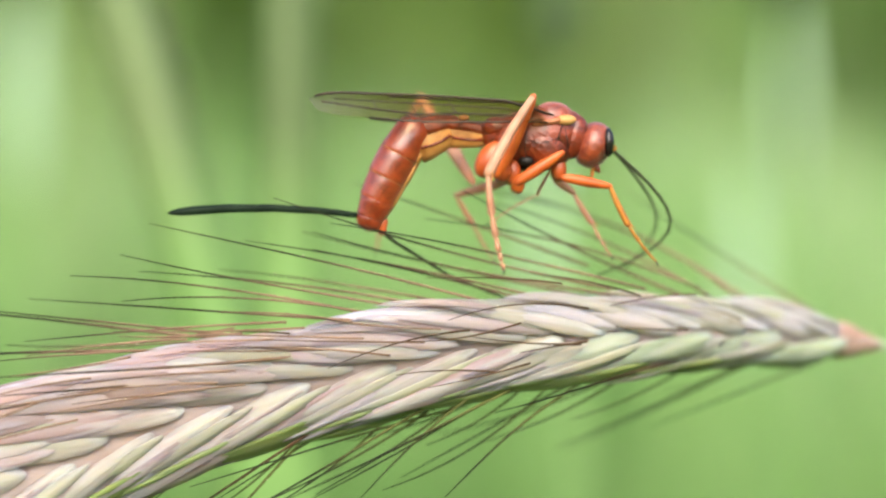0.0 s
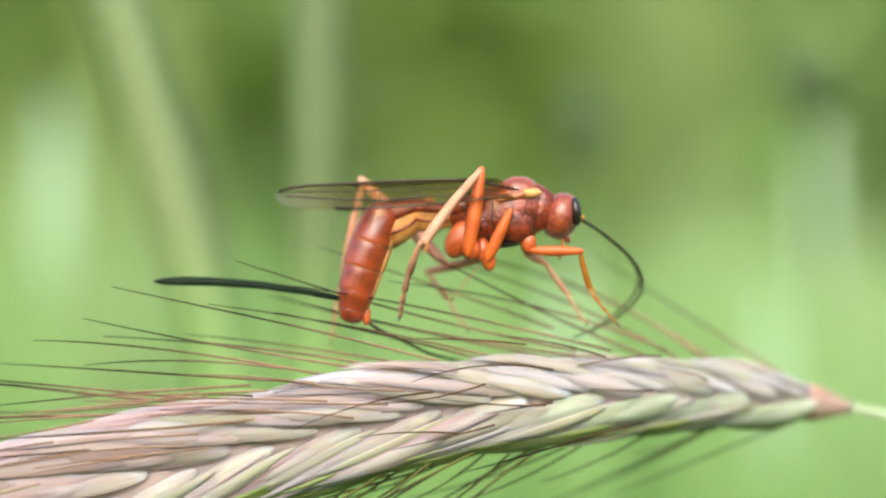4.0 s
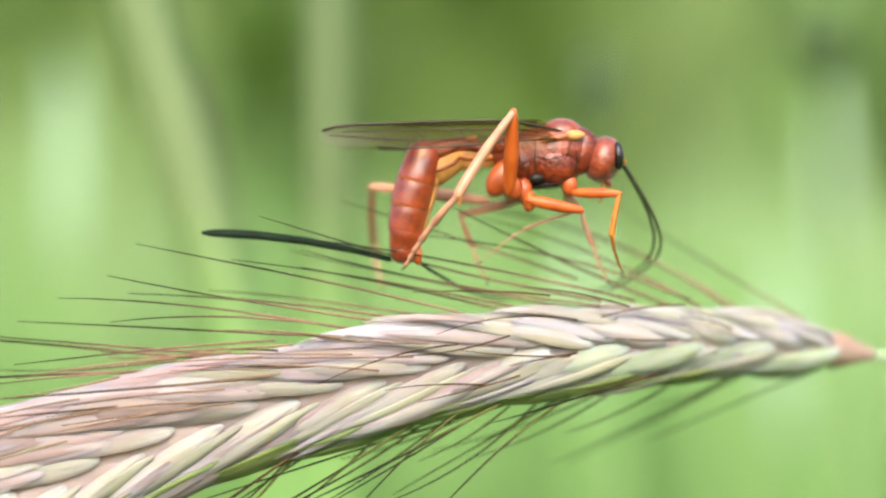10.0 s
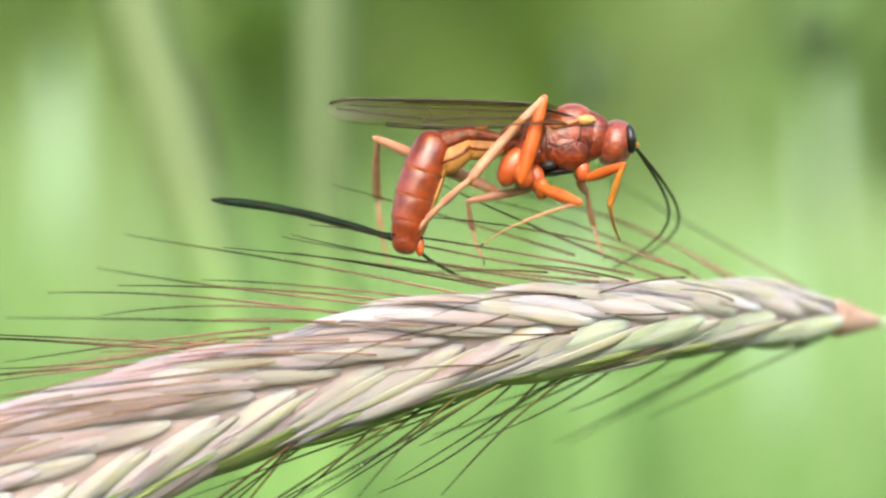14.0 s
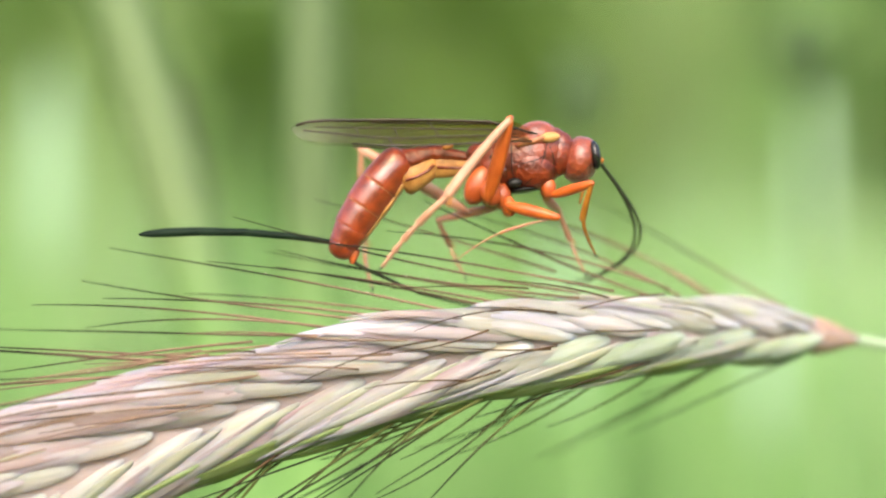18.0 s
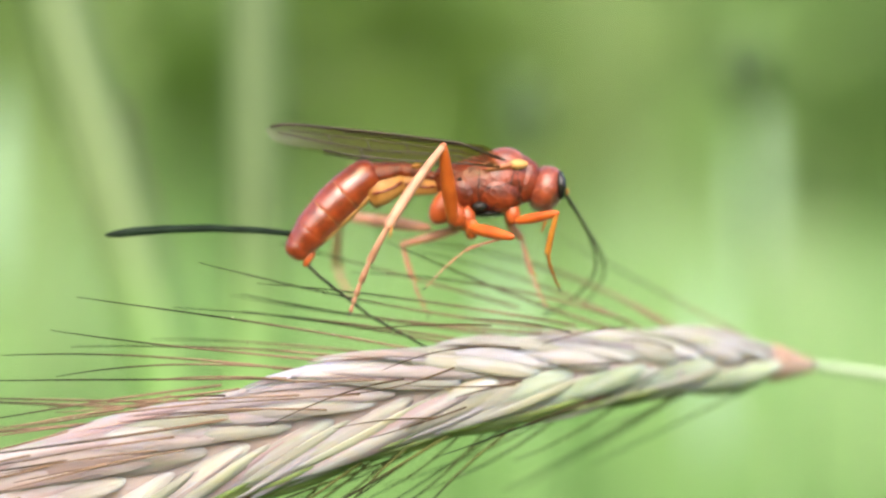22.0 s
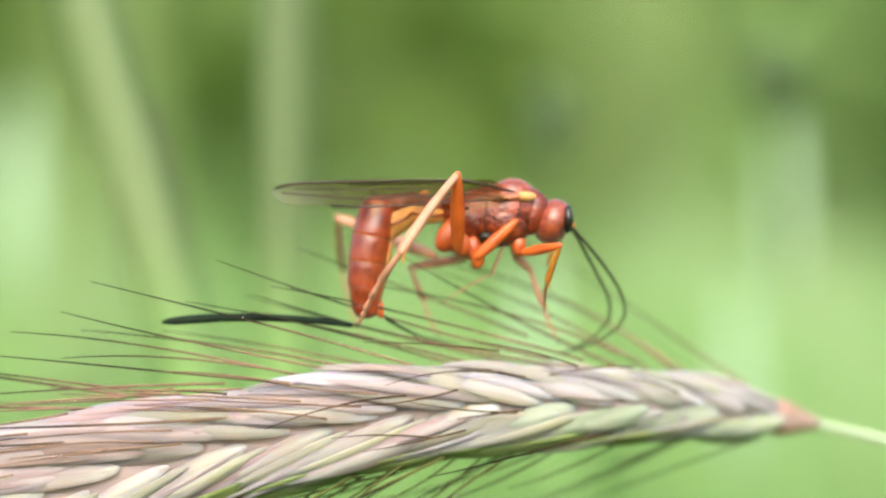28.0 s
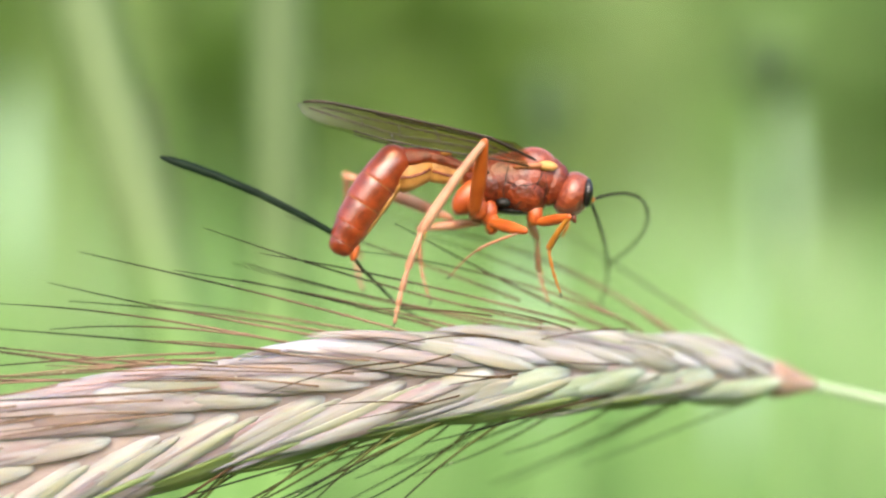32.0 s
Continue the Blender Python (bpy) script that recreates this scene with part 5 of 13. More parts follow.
    walk(W["hind_near_tibia"], [
    (0,limb(-0.57,-2.63,2.99,-122.9,-31.6)), (0.5,limb(-0.07,-2.2,2.73,-125.3,-35.5)), (1,limb(-0.9,-2.2,3.15,-125.2,-29.5)), 
    (1.5,limb(-0.75,-2.85,3.05,-131.8,-32.2)), (2,limb(-0.45,-2.2,2.95,-139.2,-34.6)), (2.5,limb(-0.48,-2.2,2.96,-139.5,-35.6)), 
    (3,limb(-1.03,-2.2,3.2,-135.4,-32.2)), (3.5,limb(-1.57,-2.2,3.38,-134.1,-29)), (5.5,limb(-1.54,-2.2,3.37,-138.6,-22.7)), 
    (6,limb(-1.28,-2.2,3.29,-135.4,-8.3)), (6.5,limb(-2,-3.15,3.41,-133.7,0)), (7,limb(-2.01,-3.26,3.39,-130.2,0)), 
    (7.5,limb(-1.96,-3.51,3.33,-129.3,0)), (8,limb(-2.63,-4.04,3.29,-123.7,0)), (8.5,limb(-1.85,-4.61,2.93,-126.8,-12)), 
    (9,limb(-2.39,-4.57,3.05,-131.4,-15.5)), (9.5,limb(-1.67,-2.99,3.35,-133.2,-16.7)), (10,limb(-2.56,-4.34,3.17,-127.9,-17.1)), 
    (10.5,limb(-3.94,-4.39,3.13,-127.7,-13.7)), (11,limb(-2.87,-4.99,2.9,-133,-8.8)), (11.5,limb(-2.53,-4.92,2.91,-135.3,0)), 
    (12,limb(-1.66,-3.21,3.32,-140.2,0)), (12.5,limb(-1.19,-2.2,3.26,-138.3,-6.4)), (13,limb(-0.94,-2.49,3.16,-136.7,-7.4)), 
    (13.5,limb(-0.77,-3.18,3.01,-136.5,-0.9)), (14,limb(-0.94,-2.2,3.17,-138.9,0)), (14.5,limb(-0.77,-2.2,3.1,-141.5,-12.6)), 
    (16.5,limb(-1.05,-2.72,3.19,-135.5,-17.8)), (17,limb(-1.35,-3.98,3.03,-133.9,-19.7)), (17.5,limb(-1.36,-3.46,3.18,-134.6,-20.2)), 
    (18,limb(-0.95,-3.97,2.88,-137,-20.7)), (18.5,limb(-0.9,-4.21,2.78,-141.7,-24.4)), (19,limb(-1.03,-3.23,3.11,-148,-27.1)), 
    (19.5,limb(-1.79,-2.2,3.44,-143.5,-21.8)), (20,limb(-2.3,-3.98,3.26,-135.3,-12.3)), (20.5,limb(-3.19,-4.87,2.97,-131.2,-20.5)), 
    (21,limb(-3.33,-4.41,3.17,-130.6,-26.2)), (21.5,limb(-4.19,-4.63,2.99,-128.9,-24.1)), (22,limb(-3.68,-5.2,2.77,-127.8,-21.8)), 
    (22.5,limb(-1.72,-4.99,2.7,-134.4,-23)), (23,limb(-1.57,-3.93,3.11,-139.9,-23.8)), (23.5,limb(-2.43,-3.75,3.35,-137.3,-21.1)), 
    (24,limb(-1.98,-4.25,3.11,-135.2,-18.1)), (24.5,limb(-2.56,-4.69,3.02,-133.3,-16.8)), (25,limb(-2.22,-4.27,3.15,-132.6,-15.5)), 
    (25.5,limb(-3.64,-5.53,2.56,-128.3,-17.4)), (27.5,limb(-3.05,-5,2.9,-126.5,-23.1)), (28,limb(-3.27,-5.19,2.8,-126.7,-24.2)), 
    (28.5,limb(-3.2,-5.29,2.74,-129.1,-18)), (29,limb(-3.1,-5.25,2.76,-132.1,-6.5)), (29.5,limb(-2.36,-5.25,2.7,-133.1,0)), 
    (30,limb(-2.6,-5.04,2.85,-131,0)), (30.5,limb(-3.13,-5.17,2.81,-131.5,-8.1)), (31,limb(-2.37,-5.66,2.44,-134.2,-16.6)), 
    (31.5,limb(-2.86,-5.83,2.36,-123.3,-12)), (32,limb(-3.02,-5.76,2.43,-120.5,0))])
    walk(W["hind_near_tarsus"], [
    (0,limb(-4.1,-6.62,-2.47,-82,0)), (0.5,limb(-3.65,-6.63,-2.33,-76,0)), (1,limb(-4.73,-5.95,-2.27,-68,0)), (1.5,limb(-5.05,-6.92,-1.76,-83.9,0)), 
    (2,limb(-5.2,-6.53,-1.16,-102.7,15.9)), (2.5,limb(-5.19,-6.63,-1.07,-105.5,22.8)), (3,limb(-5.63,-6.26,-1.33,-104.7,28.1)), 
    (3.5,limb(-6.21,-5.9,-1.41,-107.4,33.2)), (5.5,limb(-6.81,-5.15,-1.28,-130.7,43.8)), (6,limb(-6.65,-3.3,-2.01,-135.3,44.4)), 
    (6.5,limb(-7.26,-3.15,-2.11,-134.3,34)), (7,limb(-6.93,-3.26,-2.44,-131.5,19.4)), (7.5,limb(-6.78,-3.51,-2.58,-133.2,15.9)), 
    (8,limb(-6.86,-4.04,-3.06,-130.2,11)), (8.5,limb(-6.32,-6.19,-3.04,-128.5,1.3)), (9,limb(-7.25,-6.6,-2.45,-128.1,0)), 
    (9.5,limb(-6.67,-5.18,-1.97,-133,15.5)), (10,limb(-7.04,-6.58,-2.58,-130.9,24.6)), (10.5,limb(-8.47,-6.2,-2.73,-131.4,16.8)), 
    (11,limb(-8.01,-6.15,-2.61,-137.3,0)), (11.5,limb(-7.95,-4.92,-2.46,-138.8,0)), (12,limb(-7.51,-3.21,-1.57,-143.1,0)), 
    (12.5,limb(-6.85,-3.05,-1.78,-140.2,10)), (13,limb(-6.45,-3.48,-2.02,-138.6,13.6)), (13.5,limb(-6.3,-3.3,-2.24,-138.8,15.4)), 
    (14,limb(-6.69,-2.2,-1.84,-141.7,15.3)), (14.5,limb(-6.59,-3.86,-1.54,-143.8,15.1)), (16.5,limb(-6.23,-5.05,-1.9,-139.2,0)), 
    (17,limb(-6.33,-6.55,-2.14,-137.9,0)), (17.5,limb(-6.38,-6.09,-1.92,-138.4,5.3)), (18,limb(-6.17,-6.66,-1.98,-140.6,10.6)), 
    (18.5,limb(-6.35,-7.35,-1.53,-135.1,14)), (19,limb(-6.78,-6.7,-0.49,-131,14)), (19.5,limb(-7.48,-5.03,-0.77,-130,23.9)), 
    (20,limb(-7.6,-5.6,-1.98,-124.9,30.9)), (20.5,limb(-7.9,-7.54,-2.41,-119.5,25.2)), (21,limb(-7.78,-7.78,-2.02,-118,17.7)), 
    (21.5,limb(-8.56,-7.74,-2.42,-117.1,16.8)), (22,limb(-8.02,-8.04,-2.82,-116.9,15.9)), (22.5,limb(-6.63,-7.98,-2.31,-123.1,15.4)), 
    (23,limb(-6.9,-7.01,-1.38,-128.1,14.6)), (23.5,limb(-7.66,-6.5,-1.48,-127.2,17.4)), (24,limb(-7.12,-6.62,-2,-126.8,19.7)), 
    (24.5,limb(-7.57,-6.89,-2.29,-123,23.3)), (25,limb(-7.2,-6.3,-2.26,-120.3,26.1)), (25.5,limb(-8.15,-7.81,-3.14,-117.1,27.1)), 
    (27.5,limb(-7.23,-8,-2.73,-119.8,30.6)), (28,limb(-7.43,-8.31,-2.78,-121.1,31.4)), (28.5,limb(-7.77,-7.65,-2.89,-123.3,28.7)), 
    (29,limb(-8.18,-6.12,-2.86,-126.2,25.2)), (29.5,limb(-7.57,-5.25,-2.87,-126.7,25.1)), (30,limb(-7.6,-5.04,-2.9,-124.3,24)), 
    (30.5,limb(-8.13,-6.24,-2.85,-126,16.9)), (31,limb(-7.47,-7.84,-2.8,-129.2,0)), (31.5,limb(-6.95,-7.42,-3.87,-111.3,0)), 
    (32,limb(-6.88,-5.76,-4.15,-101.9,0))])
    walk(W["hind_far_femur"], [
    (0,limb(-4.98,2.2,-2.74,118.7,38.1)), (0.5,limb(-4.98,2.2,-2.74,109.9,44.2)), (1,limb(-4.98,2.2,-2.74,115.4,45.5)), 
    (1.5,limb(-4.98,2.2,-2.74,111.4,42.7)), (2,limb(-4.98,2.2,-2.74,106,39.2)), (2.5,limb(-4.98,2.2,-2.74,106.2,36.7)), 
    (3,limb(-4.98,2.2,-2.74,112.9,35.8)), (3.5,limb(-4.98,2.2,-2.74,122.2,31)), (5.5,limb(-4.98,2.2,-2.74,136.1,0)), (6,limb(-4.98,2.2,-2.74,142.7,0)), 
    (6.5,limb(-4.98,2.2,-2.74,154.5,0)), (7,limb(-4.98,2.2,-2.74,167.8,21)), (7.5,limb(-4.98,2.2,-2.74,167.3,29.3)), 
    (8,limb(-4.98,2.2,-2.74,173.3,33.6)), (8.5,limb(-4.98,2.2,-2.74,174.6,38.3)), (9,limb(-4.98,2.2,-2.74,171.9,25.7)), 
    (9.5,limb(-4.98,2.2,-2.74,162.8,30.4)), (10,limb(-4.98,2.2,-2.74,168,26.5)), (10.5,limb(-4.98,2.2,-2.74,170.2,0)), 
    (11,limb(-4.98,2.2,-2.74,164.6,12.3)), (11.5,limb(-4.98,2.2,-2.74,165.5,0)), (12,limb(-4.98,2.2,-2.74,159.9,0)), 
    (12.5,limb(-4.98,2.2,-2.74,156.2,6.6)), (13,limb(-4.98,2.2,-2.74,153.5,0)), (13.5,limb(-4.98,2.2,-2.74,153.6,13.4)), 
    (14,limb(-4.98,2.2,-2.74,149.9,0)), (14.5,limb(-4.98,2.2,-2.74,145.7,0)), (16.5,limb(-4.98,2.2,-2.74,148.6,4.9)), 
    (17,limb(-4.98,2.2,-2.74,150.9,4.4)), (17.5,limb(-4.98,2.2,-2.74,146.5,9.7)), (18,limb(-4.98,2.2,-2.74,141,20.5)), 
    (18.5,limb(-4.98,2.2,-2.74,132.5,21.6)), (19,limb(-4.98,2.2,-2.74,122.3,0)), (19.5,limb(-4.98,2.2,-2.74,130.2,0)), 
    (20,limb(-4.98,2.2,-2.74,142.7,23.7)), (20.5,limb(-4.98,2.2,-2.74,150.9,25.2)), (21,limb(-4.98,2.2,-2.74,150.5,26.1)), 
    (21.5,limb(-4.98,2.2,-2.74,159.8,31.3)), (22,limb(-4.98,2.2,-2.74,167,46.3)), (22.5,limb(-4.98,2.2,-2.74,158.7,56.5)), 
    (23,limb(-4.98,2.2,-2.74,152.3,52.4)), (23.5,limb(-4.98,2.2,-2.74,156.2,33.5)), (24,limb(-4.98,2.2,-2.74,158.3,23.9)), 
    (24.5,limb(-4.98,2.2,-2.74,163,15.4)), (25,limb(-4.98,2.2,-2.74,163.1,19.8)), (25.5,limb(-4.98,2.2,-2.74,170.9,0)), 
    (27.5,limb(-4.98,2.2,-2.74,158.5,34.8)), (28,limb(-4.98,2.2,-2.74,156.6,35.2)), (28.5,limb(-4.98,2.2,-2.74,156.2,29.3)), 
    (29,limb(-4.98,2.2,-2.74,154.6,19.8)), (29.5,limb(-4.98,2.2,-2.74,153,28.2)), (30,limb(-4.98,2.2,-2.74,156.1,26.8)), 
    (30.5,limb(-4.98,2.2,-2.74,159.2,15.6)), (31,limb(-4.98,2.2,-2.74,159.3,23.9)), (31.5,limb(-4.98,2.2,-2.74,165.2,29.5)), 
    (32,limb(-4.98,2.2,-2.74,161.4,28.7))])
    walk(W["hind_far_tibia"], [
    (0,limb(-8.46,7.89,3.63,-110,0)), (0.5,limb(-7.23,8.64,3.47,-108.8,0)), (1,limb(-7.75,8.79,3.1,-105.7,0)), (1.5,limb(-7.45,8.46,3.57,-107.3,0)), 
    (2,limb(-6.95,8.03,4.14,-109.3,0)), (2.5,limb(-7.04,7.72,4.36,-110.2,0)), (3,limb(-7.9,7.6,4.15,-107.8,0)), (3.5,limb(-9.2,6.96,3.95,-107.1,0)), 
    (5.5,limb(-11.63,2.2,3.66,-118.2,24.1)), (6,limb(-12.32,2.2,2.86,-117.3,32.2)), (6.5,limb(-13.31,2.2,1.23,-108,46.8)), 
    (7,limb(-13.4,5.51,-0.92,-92,57)), (7.5,limb(-12.83,6.71,-0.97,-92.9,57.1)), (8,limb(-12.61,7.31,-1.84,-89.1,57.2)), 
    (8.5,limb(-12.19,7.92,-2.06,-89,51.6)), (9,limb(-13.21,6.2,-1.57,-89.9,45.6)), (9.5,limb(-12.58,6.87,-0.39,-95.7,49.5)), 
    (10,limb(-13.06,6.31,-1.02,-94.5,53.3)), (10.5,limb(-14.07,2.2,-1.16,-99.3,53.1)), (11,limb(-13.67,4.16,-0.35,-100.6,52.5)), 
    (11.5,limb(-13.91,2.2,-0.43,-101.2,56.6)), (12,limb(-13.65,2.2,0.42,-107.1,57.3)), (12.5,limb(-13.37,3.27,0.96,-99.6,57.3)), 
    (13,limb(-13.24,2.2,1.37,-97.8,57.3)), (13.5,limb(-13.02,4.34,1.25,-94.7,57.2)), (14,limb(-12.96,2.2,1.88,-98.2,54.2)), 
    (14.5,limb(-12.61,2.2,2.45,-100,50.8)), (16.5,limb(-12.83,2.98,2.05,-89.3,28.9)), (17,limb(-13.02,2.91,1.73,-87.7,21.3)), 
    (17.5,limb(-12.56,3.75,2.28,-91.3,17.3)), (18,limb(-11.7,5.43,2.7,-96.4,11.6)), (18.5,limb(-10.77,5.59,3.59,-100.1,0)), 
    (19,limb(-9.91,2.2,5.06,-105.2,0)), (19.5,limb(-10.93,2.2,4.31,-99.5,0)), (20,limb(-11.7,5.9,2.38,-88.8,0)), (20.5,limb(-12.28,6.12,1.31,-84,8.8)), 
    (21,limb(-12.19,6.26,1.34,-82.7,12.3)), (21.5,limb(-12.38,6.99,-0.02,-86.5,48.6)), (22,limb(-11.19,8.87,-1.31,-100.2,57.3)), 
    (22.5,limb(-9.72,9.9,-0.9,-101.2,57.3)), (23,limb(-9.96,9.52,-0.13,-102.1,53.2)), (23.5,limb(-12.02,7.29,0.36,-94.7,57.3)), 
    (24,limb(-12.82,5.94,0.38,-86.1,57.3)), (24.5,limb(-13.49,4.65,-0.14,-80.4,57.3)), (25,limb(-13.29,5.32,-0.21,-76.1,57.3)), 
    (25.5,limb(-14.09,2.2,-1.28,-74.2,57.3)), (27.5,limb(-12.03,7.47,0.03,-83.4,57.3)), (28,limb(-11.9,7.52,0.25,-86.7,57.3)), 
    (28.5,limb(-12.35,6.71,0.51,-89.1,57.3)), (29,limb(-12.83,5.33,0.98,-91.7,57.3)), (29.5,limb(-12.23,6.56,0.94,-86.5,48.7)), 
    (30,limb(-12.51,6.36,0.59,-80.6,35)), (30.5,limb(-13.29,4.68,0.42,-80.5,49.4)), (31,limb(-12.87,5.93,0.25,-84.8,57.3)), 
    (31.5,limb(-12.74,6.75,-0.69,-76.8,48.5)), (32,limb(-12.65,6.63,-0.16,-78.5,32.8))])
    walk(W["hind_far_tarsus"], [
    (0,limb(-10.87,7.89,-3,-103.9,0)), (0.5,limb(-9.51,8.64,-3.2,-108.8,0)), (1,limb(-9.66,8.79,-3.69,-111.3,0)), 
    (1.5,limb(-9.55,8.46,-3.16,-111.2,0)), (2,limb(-9.28,8.03,-2.52,-111.3,0)), (2.5,limb(-9.48,7.72,-2.25,-112.4,0)), 
    (3,limb(-10.05,7.6,-2.57,-109.8,0)), (3.5,limb(-11.27,6.96,-2.79,-107.8,0)), (5.5,limb(-14.67,5.08,-2.01,-105.1,-12.5)), 
    (6,limb(-15.06,5.96,-2.45,-102.4,0)), (6.5,limb(-14.8,7.34,-3.36,-93.9,-26.9)), (7,limb(-13.53,11.42,-4.75,-80.8,-37.1)), 
    (7.5,limb(-13.02,12.63,-4.8,-80.8,-41)), (8,limb(-12.55,13.24,-5.67,-76.1,-44.6)), (8.5,limb(-12.12,13.45,-6.44,-76.5,-47)), 
    (9,limb(-13.2,11.24,-6.51,-78.4,-49.1)), (9.5,limb(-13.03,12.24,-4.94,-83.3,-48.4)), (10,limb(-13.39,11.96,-5.23,-81.2,-47.7)), 
    (10.5,limb(-14.75,7.84,-5.34,-81.9,-46.5)), (11,limb(-14.46,9.76,-4.56,-88.1,-45.2)), (11.5,limb(-14.67,8.09,-4.23,-90.3,-38.6)), 
    (12,limb(-14.77,8.13,-3.22,-93.9,-37.4)), (12.5,limb(-14,9.2,-2.8,-88.4,-25.9)), (13,limb(-13.76,8.13,-2.41,-84.8,0)), 
    (13.5,limb(-13.33,10.27,-2.55,-85,0)), (14,limb(-13.55,7.92,-2.2,-86.9,0)), (14.5,limb(-13.38,7.66,-1.93,-89.3,0)), 
    (16.5,limb(-12.76,6.39,-4.13,-85.4,-42.8)), (17,limb(-12.76,5.47,-4.84,-84.1,-48.1)), (17.5,limb(-12.71,5.86,-4.45,-84.8,-48.3)), 
    (18,limb(-12.47,6.85,-4.17,-87.1,-48.4)), (18.5,limb(-12.01,5.59,-3.35,-88.5,-37.4)), (19,limb(-11.76,2.2,-1.75,-92,-19)), 
    (19.5,limb(-12.09,2.2,-2.65,-89.1,-36.7)), (20,limb(-11.56,5.9,-4.67,-83.1,-47.7)), (20.5,limb(-11.55,7.21,-5.62,-74,-49.6)), 
    (21,limb(-11.32,7.77,-5.49,-68.2,-51)), (21.5,limb(-12.1,12.28,-4.68,-72.1,-47)), (22,limb(-11.87,14.81,-5.06,-64.9,-57.3)), 
    (22.5,limb(-10.46,15.83,-4.63,-76.4,-57.3)), (23,limb(-10.85,15.16,-4.26,-82.5,-57.3)), (23.5,limb(-12.34,13.22,-3.43,-73.1,-42.4)), 
    (24,limb(-12.56,11.88,-3.42,-67.5,-11.2)), (24.5,limb(-12.85,10.59,-3.9,-65.9,0)), (25,limb(-12.37,11.26,-3.91,-65.5,0)), 
    (25.5,limb(-13.06,8.13,-4.94,-63.9,0)), (27.5,limb(-11.6,13.4,-3.76,-73.1,0)), (28,limb(-11.68,13.46,-3.56,-75.9,0)), 
    (28.5,limb(-12.29,12.64,-3.3,-74.2,-19.9)), (29,limb(-12.94,11.26,-2.83,-74.1,-36.4)), (29.5,limb(-11.94,11.86,-3.7,-75.7,-31.2)), 
    (30,limb(-11.56,10.4,-5.11,-73.2,-30.8)), (30.5,limb(-12.53,10.03,-4.11,-69,-25.4)), (31,limb(-12.53,11.87,-3.55,-65.5,-28.7)), 
    (31.5,limb(-11.68,12.03,-5.24,-65.5,-47)), (32,limb(-11.47,10.45,-5.97,-74,-57.3))])
